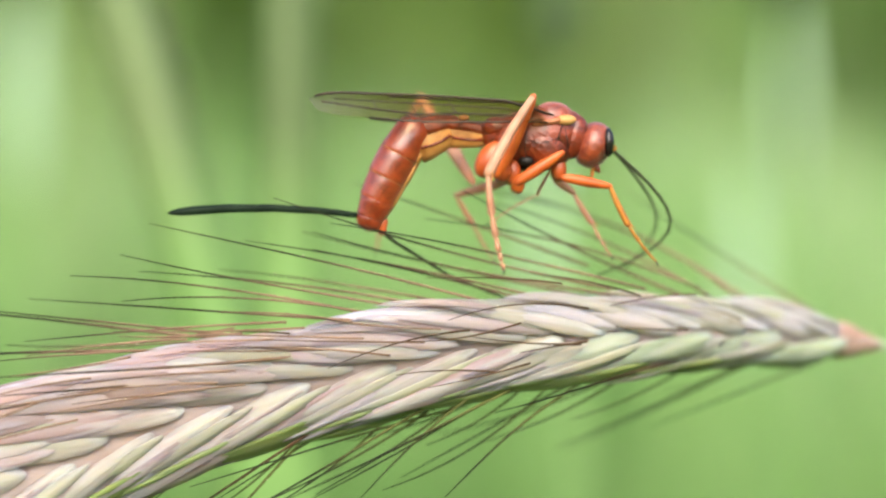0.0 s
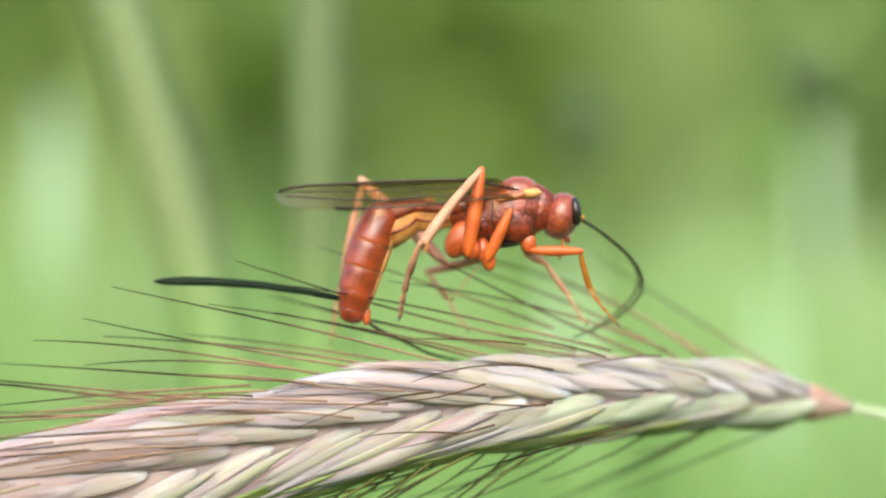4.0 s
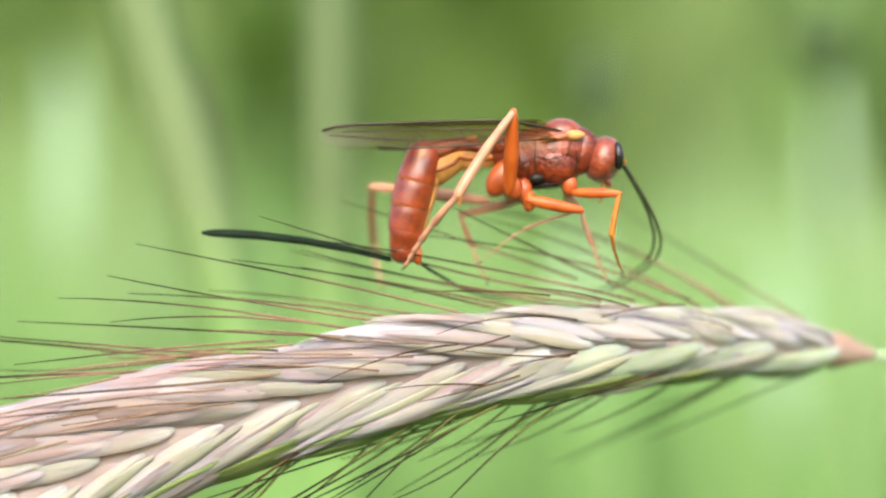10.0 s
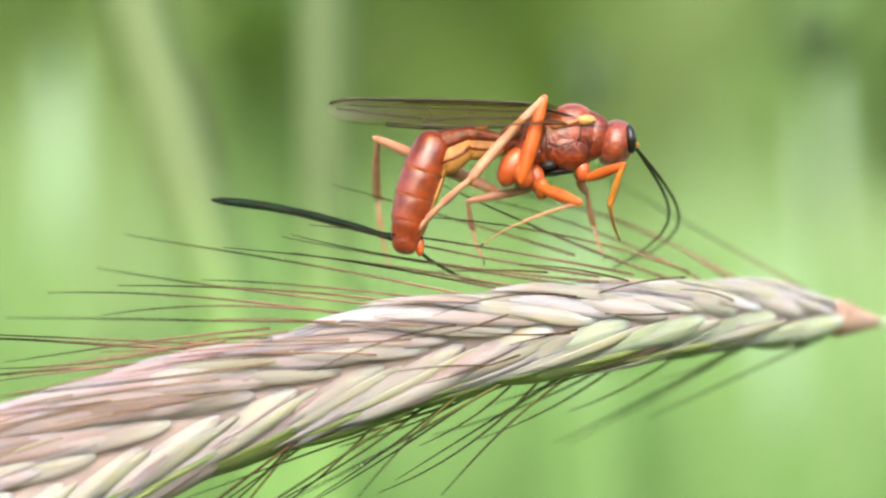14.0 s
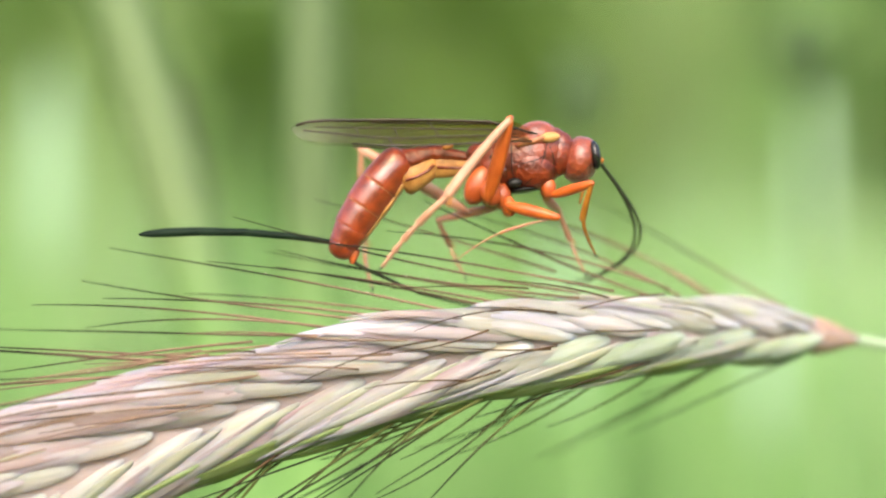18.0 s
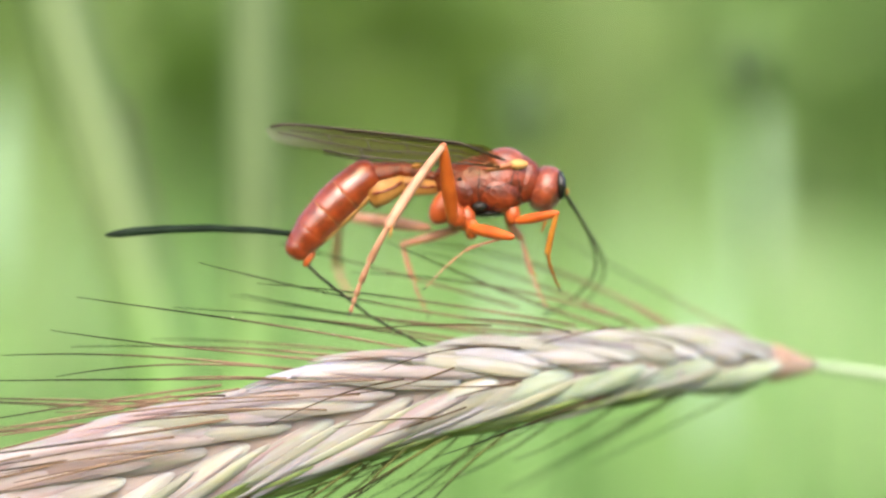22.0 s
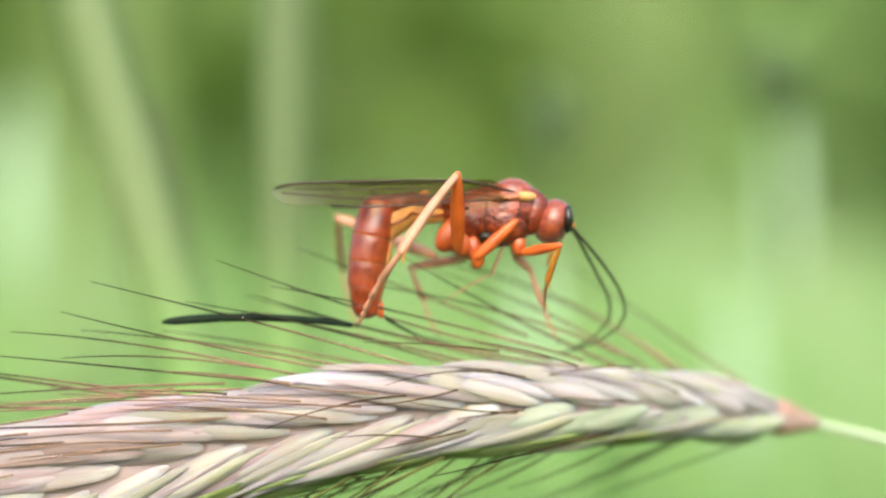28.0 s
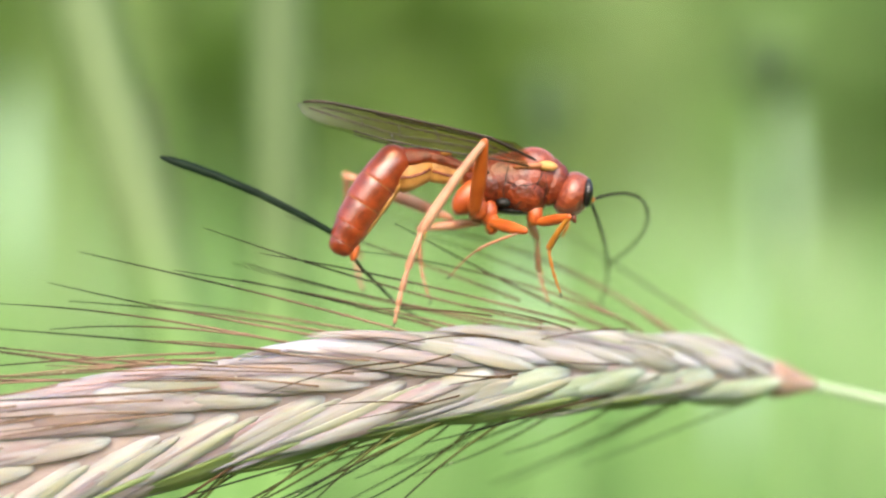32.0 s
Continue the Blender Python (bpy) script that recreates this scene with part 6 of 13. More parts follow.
    walk(W["mid_near_femur"], [
    (0,limb(-1.86,-2,-3.05,31.3,0)), (0.5,limb(-1.86,-2,-3.05,35.1,0)), (1,limb(-1.86,-2,-3.05,51.1,0)), (1.5,limb(-1.86,-2,-3.05,55.2,0)), 
    (2,limb(-1.86,-2,-3.05,58.1,0)), (2.5,limb(-1.86,-2,-3.05,53.7,0)), (3,limb(-1.86,-2,-3.05,54.9,0)), (3.5,limb(-1.86,-2,-3.05,58.6,0)), 
    (5.5,limb(-1.86,-2,-3.05,45.8,-35.4)), (6,limb(-1.86,-2,-3.05,29.9,-41.9)), (6.5,limb(-1.86,-2,-3.05,34,-53)), (7,limb(-1.86,-2,-3.05,28.2,-48)), 
    (7.5,limb(-1.86,-2,-3.05,21.5,-44)), (8,limb(-1.86,-2,-3.05,22.5,-43.2)), (8.5,limb(-1.86,-2,-3.05,-0.9,-14.4)), 
    (9,limb(-1.86,-2,-3.05,-12.9,-22.8)), (9.5,limb(-1.86,-2,-3.05,-12.9,0)), (10,limb(-1.86,-2,-3.05,-15.5,0)), 
    (10.5,limb(-1.86,-2,-3.05,-25.4,-55.6)), (11,limb(-1.86,-2,-3.05,-35.5,-51.7)), (11.5,limb(-1.86,-2,-3.05,-45.9,-51.9)), 
    (12,limb(-1.86,-2,-3.05,-48.7,-53.4)), (12.5,limb(-1.86,-2,-3.05,-33,-41.2)), (13,limb(-1.86,-2,-3.05,-32.4,-29.5)), 
    (13.5,limb(-1.86,-2,-3.05,-30.2,-27.4)), (14,limb(-1.86,-2,-3.05,-30.5,-44)), (14.5,limb(-1.86,-2,-3.05,-29.9,-43.2)), 
    (16.5,limb(-1.86,-2,-3.05,-25.4,-28.7)), (17,limb(-1.86,-2,-3.05,-27.4,-27.8)), (17.5,limb(-1.86,-2,-3.05,-21.6,-31.2)), 
    (18,limb(-1.86,-2,-3.05,-22.4,-22.1)), (18.5,limb(-1.86,-2,-3.05,-23.7,-7)), (19,limb(-1.86,-2,-3.05,-22.1,-21)), 
    (19.5,limb(-1.86,-2,-3.05,-19.9,-32.6)), (20,limb(-1.86,-2,-3.05,-18.2,-16.6)), (20.5,limb(-1.86,-2,-3.05,-19,-30.5)), 
    (21,limb(-1.86,-2,-3.05,-14.5,-35.2)), (21.5,limb(-1.86,-2,-3.05,-19.4,-52)), (22,limb(-1.86,-2,-3.05,-17.9,-42.4)), 
    (22.5,limb(-1.86,-2,-3.05,-20.1,0)), (23,limb(-1.86,-2,-3.05,-22.1,-19.9)), (23.5,limb(-1.86,-2,-3.05,-22.7,-41.8)), 
    (24,limb(-1.86,-2,-3.05,-23,-26.1)), (24.5,limb(-1.86,-2,-3.05,-28,-47.8)), (25,limb(-1.86,-2,-3.05,-23.8,-52.6)), 
    (25.5,limb(-1.86,-2,-3.05,-24.6,-57.3)), (27.5,limb(-1.86,-2,-3.05,36.7,-3.6)), (28,limb(-1.86,-2,-3.05,41.4,0)), 
    (28.5,limb(-1.86,-2,-3.05,36.6,-12.3)), (29,limb(-1.86,-2,-3.05,30.8,-29.6)), (29.5,limb(-1.86,-2,-3.05,13.7,-26.8)), 
    (30,limb(-1.86,-2,-3.05,6.2,-35.6)), (30.5,limb(-1.86,-2,-3.05,11.4,-49.7)), (31,limb(-1.86,-2,-3.05,3.2,-42.2)), 
    (31.5,limb(-1.86,-2,-3.05,0.2,-44.5)), (32,limb(-1.86,-2,-3.05,-12.3,-53.6))])
    walk(W["mid_near_tibia"], [
    (0,limb(1.48,-2,-1.02,-120,42.3)), (0.5,limb(1.34,-2,-0.81,-116.8,42)), (1,limb(0.59,-2,-0.01,-121.4,26)), (1.5,limb(0.37,-2,0.15,-109,41.1)), 
    (2,limb(0.21,-2,0.26,-88.3,52.4)), (2.5,limb(0.45,-2,0.09,-89,53.7)), (3,limb(0.39,-2,0.14,-90.5,51.5)), (3.5,limb(0.17,-2,0.28,-104.1,47.6)), 
    (5.5,limb(0.36,-4.26,-0.77,-144,31)), (6,limb(0.66,-4.61,-1.6,-149.1,26)), (6.5,limb(0.09,-5.12,-1.74,-147.8,26)), 
    (7,limb(0.44,-4.9,-1.82,-144.2,28.8)), (7.5,limb(0.75,-4.71,-2.03,-142.8,26.4)), (8,limb(0.77,-4.67,-1.96,-136.8,26)), 
    (8.5,limb(1.92,-2.97,-3.12,-149.7,26)), (9,limb(1.65,-3.51,-3.86,-160.7,26)), (9.5,limb(1.95,-2,-3.93,-166,26)), (10,limb(1.9,-2,-4.1,-166.4,26)), 
    (10.5,limb(0.13,-5.22,-4,-164.9,26)), (11,limb(0.11,-5.07,-4.46,-169,26)), (11.5,limb(-0.18,-5.07,-4.79,-169.5,26)), 
    (12,limb(-0.32,-5.14,-4.8,-172.9,26)), (12.5,limb(0.6,-4.57,-4.66,-169.1,26)), (13,limb(1.01,-3.92,-4.88,-166.9,26)), 
    (13.5,limb(1.14,-3.8,-4.8,-166.2,26)), (14,limb(0.56,-4.72,-4.48,-168.2,26)), (14.5,limb(0.61,-4.68,-4.48,-170.9,26)), 
    (16.5,limb(1.24,-3.88,-4.52,-168.7,29.9)), (17,limb(1.21,-3.82,-4.65,-168,32)), (17.5,limb(1.25,-4.03,-4.28,-170,29.8)), 
    (18,limb(1.49,-3.47,-4.44,-173.6,27.5)), (18.5,limb(1.69,-2.48,-4.61,-175,28)), (19,limb(1.52,-3.4,-4.43,-177.8,28.6)), 
    (19.5,limb(1.24,-4.1,-4.18,-175.6,27.7)), (20,limb(1.7,-3.12,-4.22,-169.5,26.8)), (20.5,limb(1.32,-3.98,-4.15,-164.7,36.9)), 
    (21,limb(1.23,-4.25,-3.86,-163.1,45)), (21.5,limb(0.41,-5.08,-3.85,-165.5,45.5)), (22,limb(0.89,-4.63,-3.94,-168.4,45.8)), 
    (22.5,limb(1.81,-2,-4.4,-166.9,48.1)), (23,limb(1.54,-3.33,-4.44,-169.5,42.3)), (23.5,limb(0.83,-4.6,-4.18,-170.8,43.3)), 
    (24,limb(1.37,-3.72,-4.42,-172.6,44.2)), (24.5,limb(0.46,-4.9,-4.28,-159.9,35.8)), (25,limb(0.31,-5.11,-4.01,-151.2,26)), 
    (25.5,limb(0.06,-5.29,-3.93,-145.8,26)), (27.5,limb(1.27,-2.25,-0.73,-118.8,26)), (28,limb(1.07,-2,-0.47,-114.6,26)), 
    (28.5,limb(1.2,-2.83,-0.78,-126.1,26)), (29,limb(1.06,-3.93,-1.31,-141,26)), (29.5,limb(1.53,-3.76,-2.23,-148.7,26)), 
    (30,limb(1.3,-4.28,-2.71,-154.4,29.7)), (30.5,limb(0.62,-4.98,-2.56,-152.3,30.2)), (31,limb(1.03,-4.62,-2.89,-152.3,30.6)), 
    (31.5,limb(0.93,-4.74,-3.04,-149.5,36.8)), (32,limb(0.4,-5.15,-3.55,-154.4,42.2))])
    walk(W["mid_near_tarsus"], [
    (0,limb(-0.22,1.1,-3.97,-150.3,0)), (0.5,limb(-0.2,1.08,-3.86,-138.9,33.5)), (1,limb(-1.56,0.02,-3.54,-118.8,45.4)), 
    (1.5,limb(-0.76,1.02,-3.13,-122.7,0)), (2,limb(0.29,1.64,-2.55,-125.4,0)), (2.5,limb(0.5,1.71,-2.63,-132.1,0)), (3,limb(0.37,1.6,-2.72,-135.8,0)), 
    (3.5,limb(-0.59,1.4,-2.73,-135.6,0)), (5.5,limb(-2.83,-1.89,-3.09,-146.6,29.5)), (6,limb(-2.89,-2.59,-3.72,-148.8,38.8)), 
    (6.5,limb(-3.41,-3.1,-3.94,-150.3,33.5)), (7,limb(-2.83,-2.68,-4.18,-149.7,27.4)), (7.5,limb(-2.53,-2.66,-4.52,-156,31.1)), 
    (8,limb(-2.24,-2.65,-4.79,-158.1,33.7)), (8.5,limb(-1.65,-0.95,-5.21,-150.6,31.8)), (9,limb(-2.25,-1.49,-5.23,-147.4,0)), 
    (9.5,limb(-2.06,0.02,-4.93,-150,12.4)), (10,limb(-2.12,0.02,-5.07,-147.1,0)), (10.5,limb(-3.86,-3.2,-5.08,-147.5,24.8)), 
    (11,limb(-3.95,-3.05,-5.25,-154.1,36.9)), (11.5,limb(-4.25,-3.05,-5.54,-155.2,43.7)), (12,limb(-4.42,-3.12,-5.31,-159.5,49.8)), 
    (12.5,limb(-3.46,-2.55,-5.44,-157.4,44.9)), (13,limb(-3.02,-1.9,-5.82,-156.8,39.5)), (13.5,limb(-2.88,-1.78,-5.79,-155.5,39.9)), 
    (14,limb(-3.49,-2.7,-5.33,-156.8,40.2)), (14.5,limb(-3.47,-2.66,-5.13,-159.1,37.4)), (16.5,limb(-2.67,-1.59,-5.3,-155.5,23.2)), 
    (17,limb(-2.61,-1.38,-5.46,-154.4,18.1)), (17.5,limb(-2.68,-1.74,-4.97,-154.3,22.1)), (18,limb(-2.56,-1.35,-4.89,-155.9,25.4)), 
    (18.5,limb(-2.36,-0.32,-4.96,-155.5,23.3)), (19,limb(-2.52,-1.2,-4.59,-156.6,21)), (19.5,limb(-2.82,-1.96,-4.49,-153.6,17.5)), 
    (20,limb(-2.34,-1.05,-4.97,-146.9,12.5)), (20.5,limb(-2.23,-1.22,-5.12,-140.3,0)), (21,limb(-1.88,-1,-4.81,-138,0)), 
    (21.5,limb(-2.71,-1.8,-4.66,-138.6,0)), (22,limb(-2.25,-1.33,-4.58,-140.2,0)), (22.5,limb(-1.18,1.42,-5.1,-147.6,32.3)), 
    (23,limb(-1.81,-0.23,-5.06,-155.3,46)), (23.5,limb(-2.47,-1.45,-4.72,-145.3,27.9)), (24,limb(-1.9,-0.51,-4.84,-138.7,0)), 
    (24.5,limb(-3.04,-2.21,-5.56,-132.9,37.8)), (25,limb(-3.31,-3.09,-6,-123.3,57.3)), (25.5,limb(-3.36,-3.27,-6.25,-129.8,55)), 
    (27.5,limb(-0.72,-0.23,-4.35,-146.8,0)), (28,limb(-0.65,0.02,-4.23,-149.7,0)), (28.5,limb(-1.24,-0.81,-4.12,-150.1,0)), 
    (29,limb(-2.15,-1.91,-3.91,-148.7,24.5)), (29.5,limb(-2,-1.74,-4.38,-149,36.8)), (30,limb(-2.3,-2,-4.44,-145.9,46)), 
    (30.5,limb(-2.9,-2.67,-4.41,-137.3,22.2)), (31,limb(-2.48,-2.28,-4.73,-132.8,0)), (31.5,limb(-2.24,-1.98,-4.91,-128.1,23.1)), 
    (32,limb(-2.67,-2.06,-5.02,-130.1,47.2))])
    walk(W["fore_near_femur"], [
    (0,limb(1.52,-1.6,-2.77,-12.3,0)), (0.5,limb(1.52,-1.6,-2.77,-13.4,0)), (1,limb(1.52,-1.6,-2.77,-14.6,0)), (1.5,limb(1.52,-1.6,-2.77,-16.8,0)), 
    (2,limb(1.52,-1.6,-2.77,-18.5,0)), (2.5,limb(1.52,-1.6,-2.77,-18.7,0)), (3,limb(1.52,-1.6,-2.77,-15.7,0)), (3.5,limb(1.52,-1.6,-2.77,-11.5,0)), 
    (5.5,limb(1.52,-1.6,-2.77,-1.8,-27.2)), (6,limb(1.52,-1.6,-2.77,-4.7,-20.3)), (6.5,limb(1.52,-1.6,-2.77,-5.7,-37.5)), 
    (7,limb(1.52,-1.6,-2.77,-1.2,-22.4)), (7.5,limb(1.52,-1.6,-2.77,-3.1,-5.3)), (8,limb(1.52,-1.6,-2.77,5.1,0)), (8.5,limb(1.52,-1.6,-2.77,-0.4,0)), 
    (9,limb(1.52,-1.6,-2.77,-1.1,-32.9)), (9.5,limb(1.52,-1.6,-2.77,-6,0)), (10,limb(1.52,-1.6,-2.77,-6.1,-23.6)), 
    (10.5,limb(1.52,-1.6,-2.77,8.6,-57.3)), (11,limb(1.52,-1.6,-2.77,-0.1,-48.9)), (11.5,limb(1.52,-1.6,-2.77,-1.9,-54.6)), 
    (12,limb(1.52,-1.6,-2.77,0,-55.1)), (12.5,limb(1.52,-1.6,-2.77,4.9,-42.5)), (13,limb(1.52,-1.6,-2.77,-0.7,-40.5)), 
    (13.5,limb(1.52,-1.6,-2.77,4.7,-34.5)), (14,limb(1.52,-1.6,-2.77,13.6,-43.1)), (14.5,limb(1.52,-1.6,-2.77,10.1,-42.2)), 
    (16.5,limb(1.52,-1.6,-2.77,11.7,-36.4)), (17,limb(1.52,-1.6,-2.77,10.7,-40.6)), (17.5,limb(1.52,-1.6,-2.77,16.3,-40.8)), 
    (18,limb(1.52,-1.6,-2.77,8.4,-37.7)), (18.5,limb(1.52,-1.6,-2.77,4.1,-34.9)), (19,limb(1.52,-1.6,-2.77,6.5,-40.1)), 
    (19.5,limb(1.52,-1.6,-2.77,10.7,-44.6)), (20,limb(1.52,-1.6,-2.77,10.1,-33.9)), (20.5,limb(1.52,-1.6,-2.77,11.3,-38.8)), 
    (21,limb(1.52,-1.6,-2.77,11.8,-32)), (21.5,limb(1.52,-1.6,-2.77,13.9,-49.5)), (22,limb(1.52,-1.6,-2.77,7.4,-35.3)), 
    (22.5,limb(1.52,-1.6,-2.77,-3.4,0)), (23,limb(1.52,-1.6,-2.77,-1.8,-33)), (23.5,limb(1.52,-1.6,-2.77,14.9,-49.5)), 
    (24,limb(1.52,-1.6,-2.77,15.3,-36.3)), (24.5,limb(1.52,-1.6,-2.77,16,-46.9)), (25,limb(1.52,-1.6,-2.77,13.4,-37.3)), 
    (25.5,limb(1.52,-1.6,-2.77,15.6,-57.3)), (27.5,limb(1.52,-1.6,-2.77,14.2,-34.2)), (28,limb(1.52,-1.6,-2.77,10.2,-39.9)), 
    (28.5,limb(1.52,-1.6,-2.77,18.8,-45.2)), (29,limb(1.52,-1.6,-2.77,28.5,-50.4)), (29.5,limb(1.52,-1.6,-2.77,14.7,-45.5)), 
    (30,limb(1.52,-1.6,-2.77,20,-51.2)), (30.5,limb(1.52,-1.6,-2.77,42.4,-56.7)), (31,limb(1.52,-1.6,-2.77,33.8,-49.2)), 
    (31.5,limb(1.52,-1.6,-2.77,31.4,-46.5)), (32,limb(1.52,-1.6,-2.77,14.4,-54.2))])
    walk(W["fore_near_tibia"], [
    (0,limb(4.91,-1.6,-3.51,-66.3,0)), (0.5,limb(4.9,-1.6,-3.57,-54.3,0)), (1,limb(4.88,-1.6,-3.64,-56.4,0)), (1.5,limb(4.84,-1.6,-3.77,-55.8,0)), 
    (2,limb(4.81,-1.6,-3.87,-53.8,0)), (2.5,limb(4.81,-1.6,-3.88,-55.5,0)), (3,limb(4.86,-1.6,-3.71,-57.3,0)), (3.5,limb(4.92,-1.6,-3.46,-68.6,24.6)), 
    (5.5,limb(4.6,-3.19,-2.87,-101.9,29.2)), (6,limb(4.76,-2.8,-3.03,-105.3,25.4)), (6.5,limb(4.26,-3.71,-3.04,-106.8,17.8)), 
    (7,limb(4.73,-2.92,-2.83,-106.1,0)), (7.5,limb(4.97,-1.92,-2.95,-104.8,0)), (8,limb(4.98,-1.6,-2.46,-98.9,0)), (8.5,limb(4.99,-1.6,-2.79,-93.9,0)), 
    (9,limb(4.43,-3.48,-2.82,-105.1,0)), (9.5,limb(4.97,-1.6,-3.13,-108.5,0)), (10,limb(4.68,-2.99,-3.1,-105.2,0)), 
    (10.5,limb(3.38,-4.52,-2.49,-107.4,0)), (11,limb(3.8,-4.21,-2.77,-112.6,0)), (11.5,limb(3.53,-4.42,-2.83,-114.4,0)), 
    (12,limb(3.5,-4.44,-2.77,-119.5,23.7)), (12.5,limb(4.07,-3.94,-2.55,-113.5,20.5)), (13,limb(4.16,-3.85,-2.8,-109.1,15.8)), 
    (13.5,limb(4.37,-3.56,-2.53,-110.4,15.9)), (14,limb(3.98,-3.97,-2.17,-114.3,15.5)), (14.5,limb(4.05,-3.93,-2.32,-116.3,19.8)), 
    (16.5,limb(4.25,-3.66,-2.2,-110.9,31.7)), (17,limb(4.11,-3.86,-2.28,-109.3,34)), (17.5,limb(4.04,-3.86,-2.03,-109.2,32.5)), 
    (18,limb(4.23,-3.72,-2.36,-110.9,30.8)), (18.5,limb(4.36,-3.59,-2.56,-109.4,36.2)), (19,limb(4.16,-3.83,-2.46,-109,40.8)), 
    (19.5,limb(3.95,-4.04,-2.31,-108.9,34.5)), (20,limb(4.35,-3.53,-2.26,-104.9,26.9)), (20.5,limb(4.17,-3.77,-2.24,-102.6,21)), 
    (21,limb(4.4,-3.43,-2.17,-103.8,12.6)), (21.5,limb(3.71,-4.24,-2.23,-104.6,14.1)), (22,limb(4.33,-3.6,-2.4,-106,15)), 
    (22.5,limb(4.98,-1.6,-2.97,-103.2,28.9)), (23,limb(4.43,-3.49,-2.86,-109.3,34.8)), (23.5,limb(3.7,-4.24,-2.19,-108.3,28.7)), 
    (24,limb(4.22,-3.65,-2.03,-107.7,20.9)), (24.5,limb(3.8,-4.13,-2.11,-105.9,21.6)), (25,limb(4.2,-3.7,-2.13,-105.3,22.2)), 
    (25.5,limb(3.33,-4.52,-2.26,-103.9,21.1)), (27.5,limb(4.3,-3.55,-2.06,-106.9,26)), (28,limb(4.14,-3.82,-2.3,-108.7,26.7)), 
    (28.5,limb(3.84,-4.06,-1.98,-113.1,29.8)), (29,limb(3.46,-4.27,-1.71,-118.8,31.6)), (29.5,limb(3.87,-4.07,-2.15,-118.8,32.3)), 
    (30,limb(3.56,-4.3,-2.03,-115.5,33)), (30.5,limb(2.93,-4.5,-1.48,-114.6,29.4)), (31,limb(3.41,-4.22,-1.51,-115.5,25.2)), 
    (31.5,limb(3.56,-4.11,-1.52,-112.4,29.4)), (32,limb(3.49,-4.41,-2.26,-117,33.2))])
    walk(W["fore_near_tarsus"], [
    (0,limb(6.17,-1.6,-6.37,-54.1,0)), (0.5,limb(6.72,-1.6,-6.11,-51.8,0)), (1,limb(6.61,-1.6,-6.25,-49.2,0)), (1.5,limb(6.6,-1.6,-6.36,-48.6,0)), 
    (2,limb(6.66,-1.6,-6.39,-48.4,0)), (2.5,limb(6.58,-1.6,-6.46,-53.6,0)), (3,limb(6.55,-1.6,-6.34,-55.9,0)), (3.5,limb(5.96,-0.3,-6.11,-55.9,0)), 
    (5.5,limb(4.04,-1.66,-5.54,-67.4,0)), (6,limb(4.02,-1.46,-5.76,-69.2,21.4)), (6.5,limb(3.4,-2.75,-5.9,-70,30)), 
    (7,limb(3.86,-2.92,-5.84,-68.7,36.8)), (7.5,limb(4.17,-1.92,-5.98,-70.6,33.6)), (8,limb(4.49,-1.6,-5.56,-67.7,29.8)), 
    (8.5,limb(4.78,-1.6,-5.91,-68.7,32)), (9,limb(3.62,-3.48,-5.85,-73,30.8)), (9.5,limb(3.98,-1.6,-6.1,-77,34.9)), 
    (10,limb(3.86,-2.99,-6.13,-73.8,38.4)), (10.5,limb(2.44,-4.52,-5.48,-69.5,31.8)), (11,limb(2.6,-4.21,-5.66,-70.3,25.1)), 
    (11.5,limb(2.23,-4.42,-5.68,-68.3,41.6)), (12,limb(2.09,-3.19,-5.26,-73.5,49.4)), (12.5,limb(2.9,-2.85,-5.24,-71.6,41)), 
    (13,limb(3.17,-3,-5.65,-71.2,30.8)), (13.5,limb(3.32,-2.7,-5.36,-71.8,39.1)), (14,limb(2.74,-3.14,-4.92,-75.7,46)), 
    (14.5,limb(2.75,-2.87,-4.96,-79.2,46.3)), (16.5,limb(3.3,-2.01,-4.69,-80.6,47.1)), (17,limb(3.25,-2.1,-4.73,-80.7,47.3)), 
    (17.5,limb(3.17,-2.18,-4.52,-75.6,43.2)), (18,limb(3.28,-2.11,-4.88,-73,38.1)), (18.5,limb(3.52,-1.73,-4.95,-73.9,37.9)), 
    (19,limb(3.38,-1.79,-4.71,-76.2,37.7)), (19.5,limb(3.11,-2.26,-4.75,-75.3,37.7)), (20,limb(3.64,-2.12,-4.96,-70.6,37.6)), 
    (20.5,limb(3.54,-2.65,-5.09,-67.6,37.6)), (21,limb(3.67,-2.75,-5.13,-68.2,37.6)), (21.5,limb(2.94,-3.48,-5.17,-68.8,37.6)), 
    (22,limb(3.49,-2.79,-5.31,-70,37.5)), (22.5,limb(4.36,-0.09,-5.64,-74.7,41.3)), (23,limb(3.58,-1.7,-5.29,-78.3,44.8)), 
    (23.5,limb(2.83,-2.73,-4.8,-76.9,45.1)), (24,limb(3.33,-2.53,-4.82,-76,45.4)), (24.5,limb(3.01,-2.98,-4.92,-74.8,52.4)), 
    (25,limb(3.44,-2.52,-4.93,-74.9,57.3)), (25.5,limb(2.63,-3.39,-5.1,-74.1,57.3)), (27.5,limb(3.48,-2.17,-4.76,-86.3,57.3)), 
    (28,limb(3.24,-2.41,-4.95,-89.9,56.9)), (28.5,limb(2.77,-2.5,-4.48,-89.5,53)), (29,limb(2.18,-2.63,-4.05,-90,48.9)), 
    (29.5,limb(2.6,-2.4,-4.47,-91,46.4)), (30,limb(2.43,-2.6,-4.4,-89,43.7)), (30.5,limb(1.79,-2.96,-3.96,-75.7,27.8)), 
    (31,limb(2.19,-2.89,-4.07,-67.7,0)), (31.5,limb(2.52,-2.57,-4.05,-65.1,0)), (32,limb(2.3,-2.69,-4.6,-70,0))])
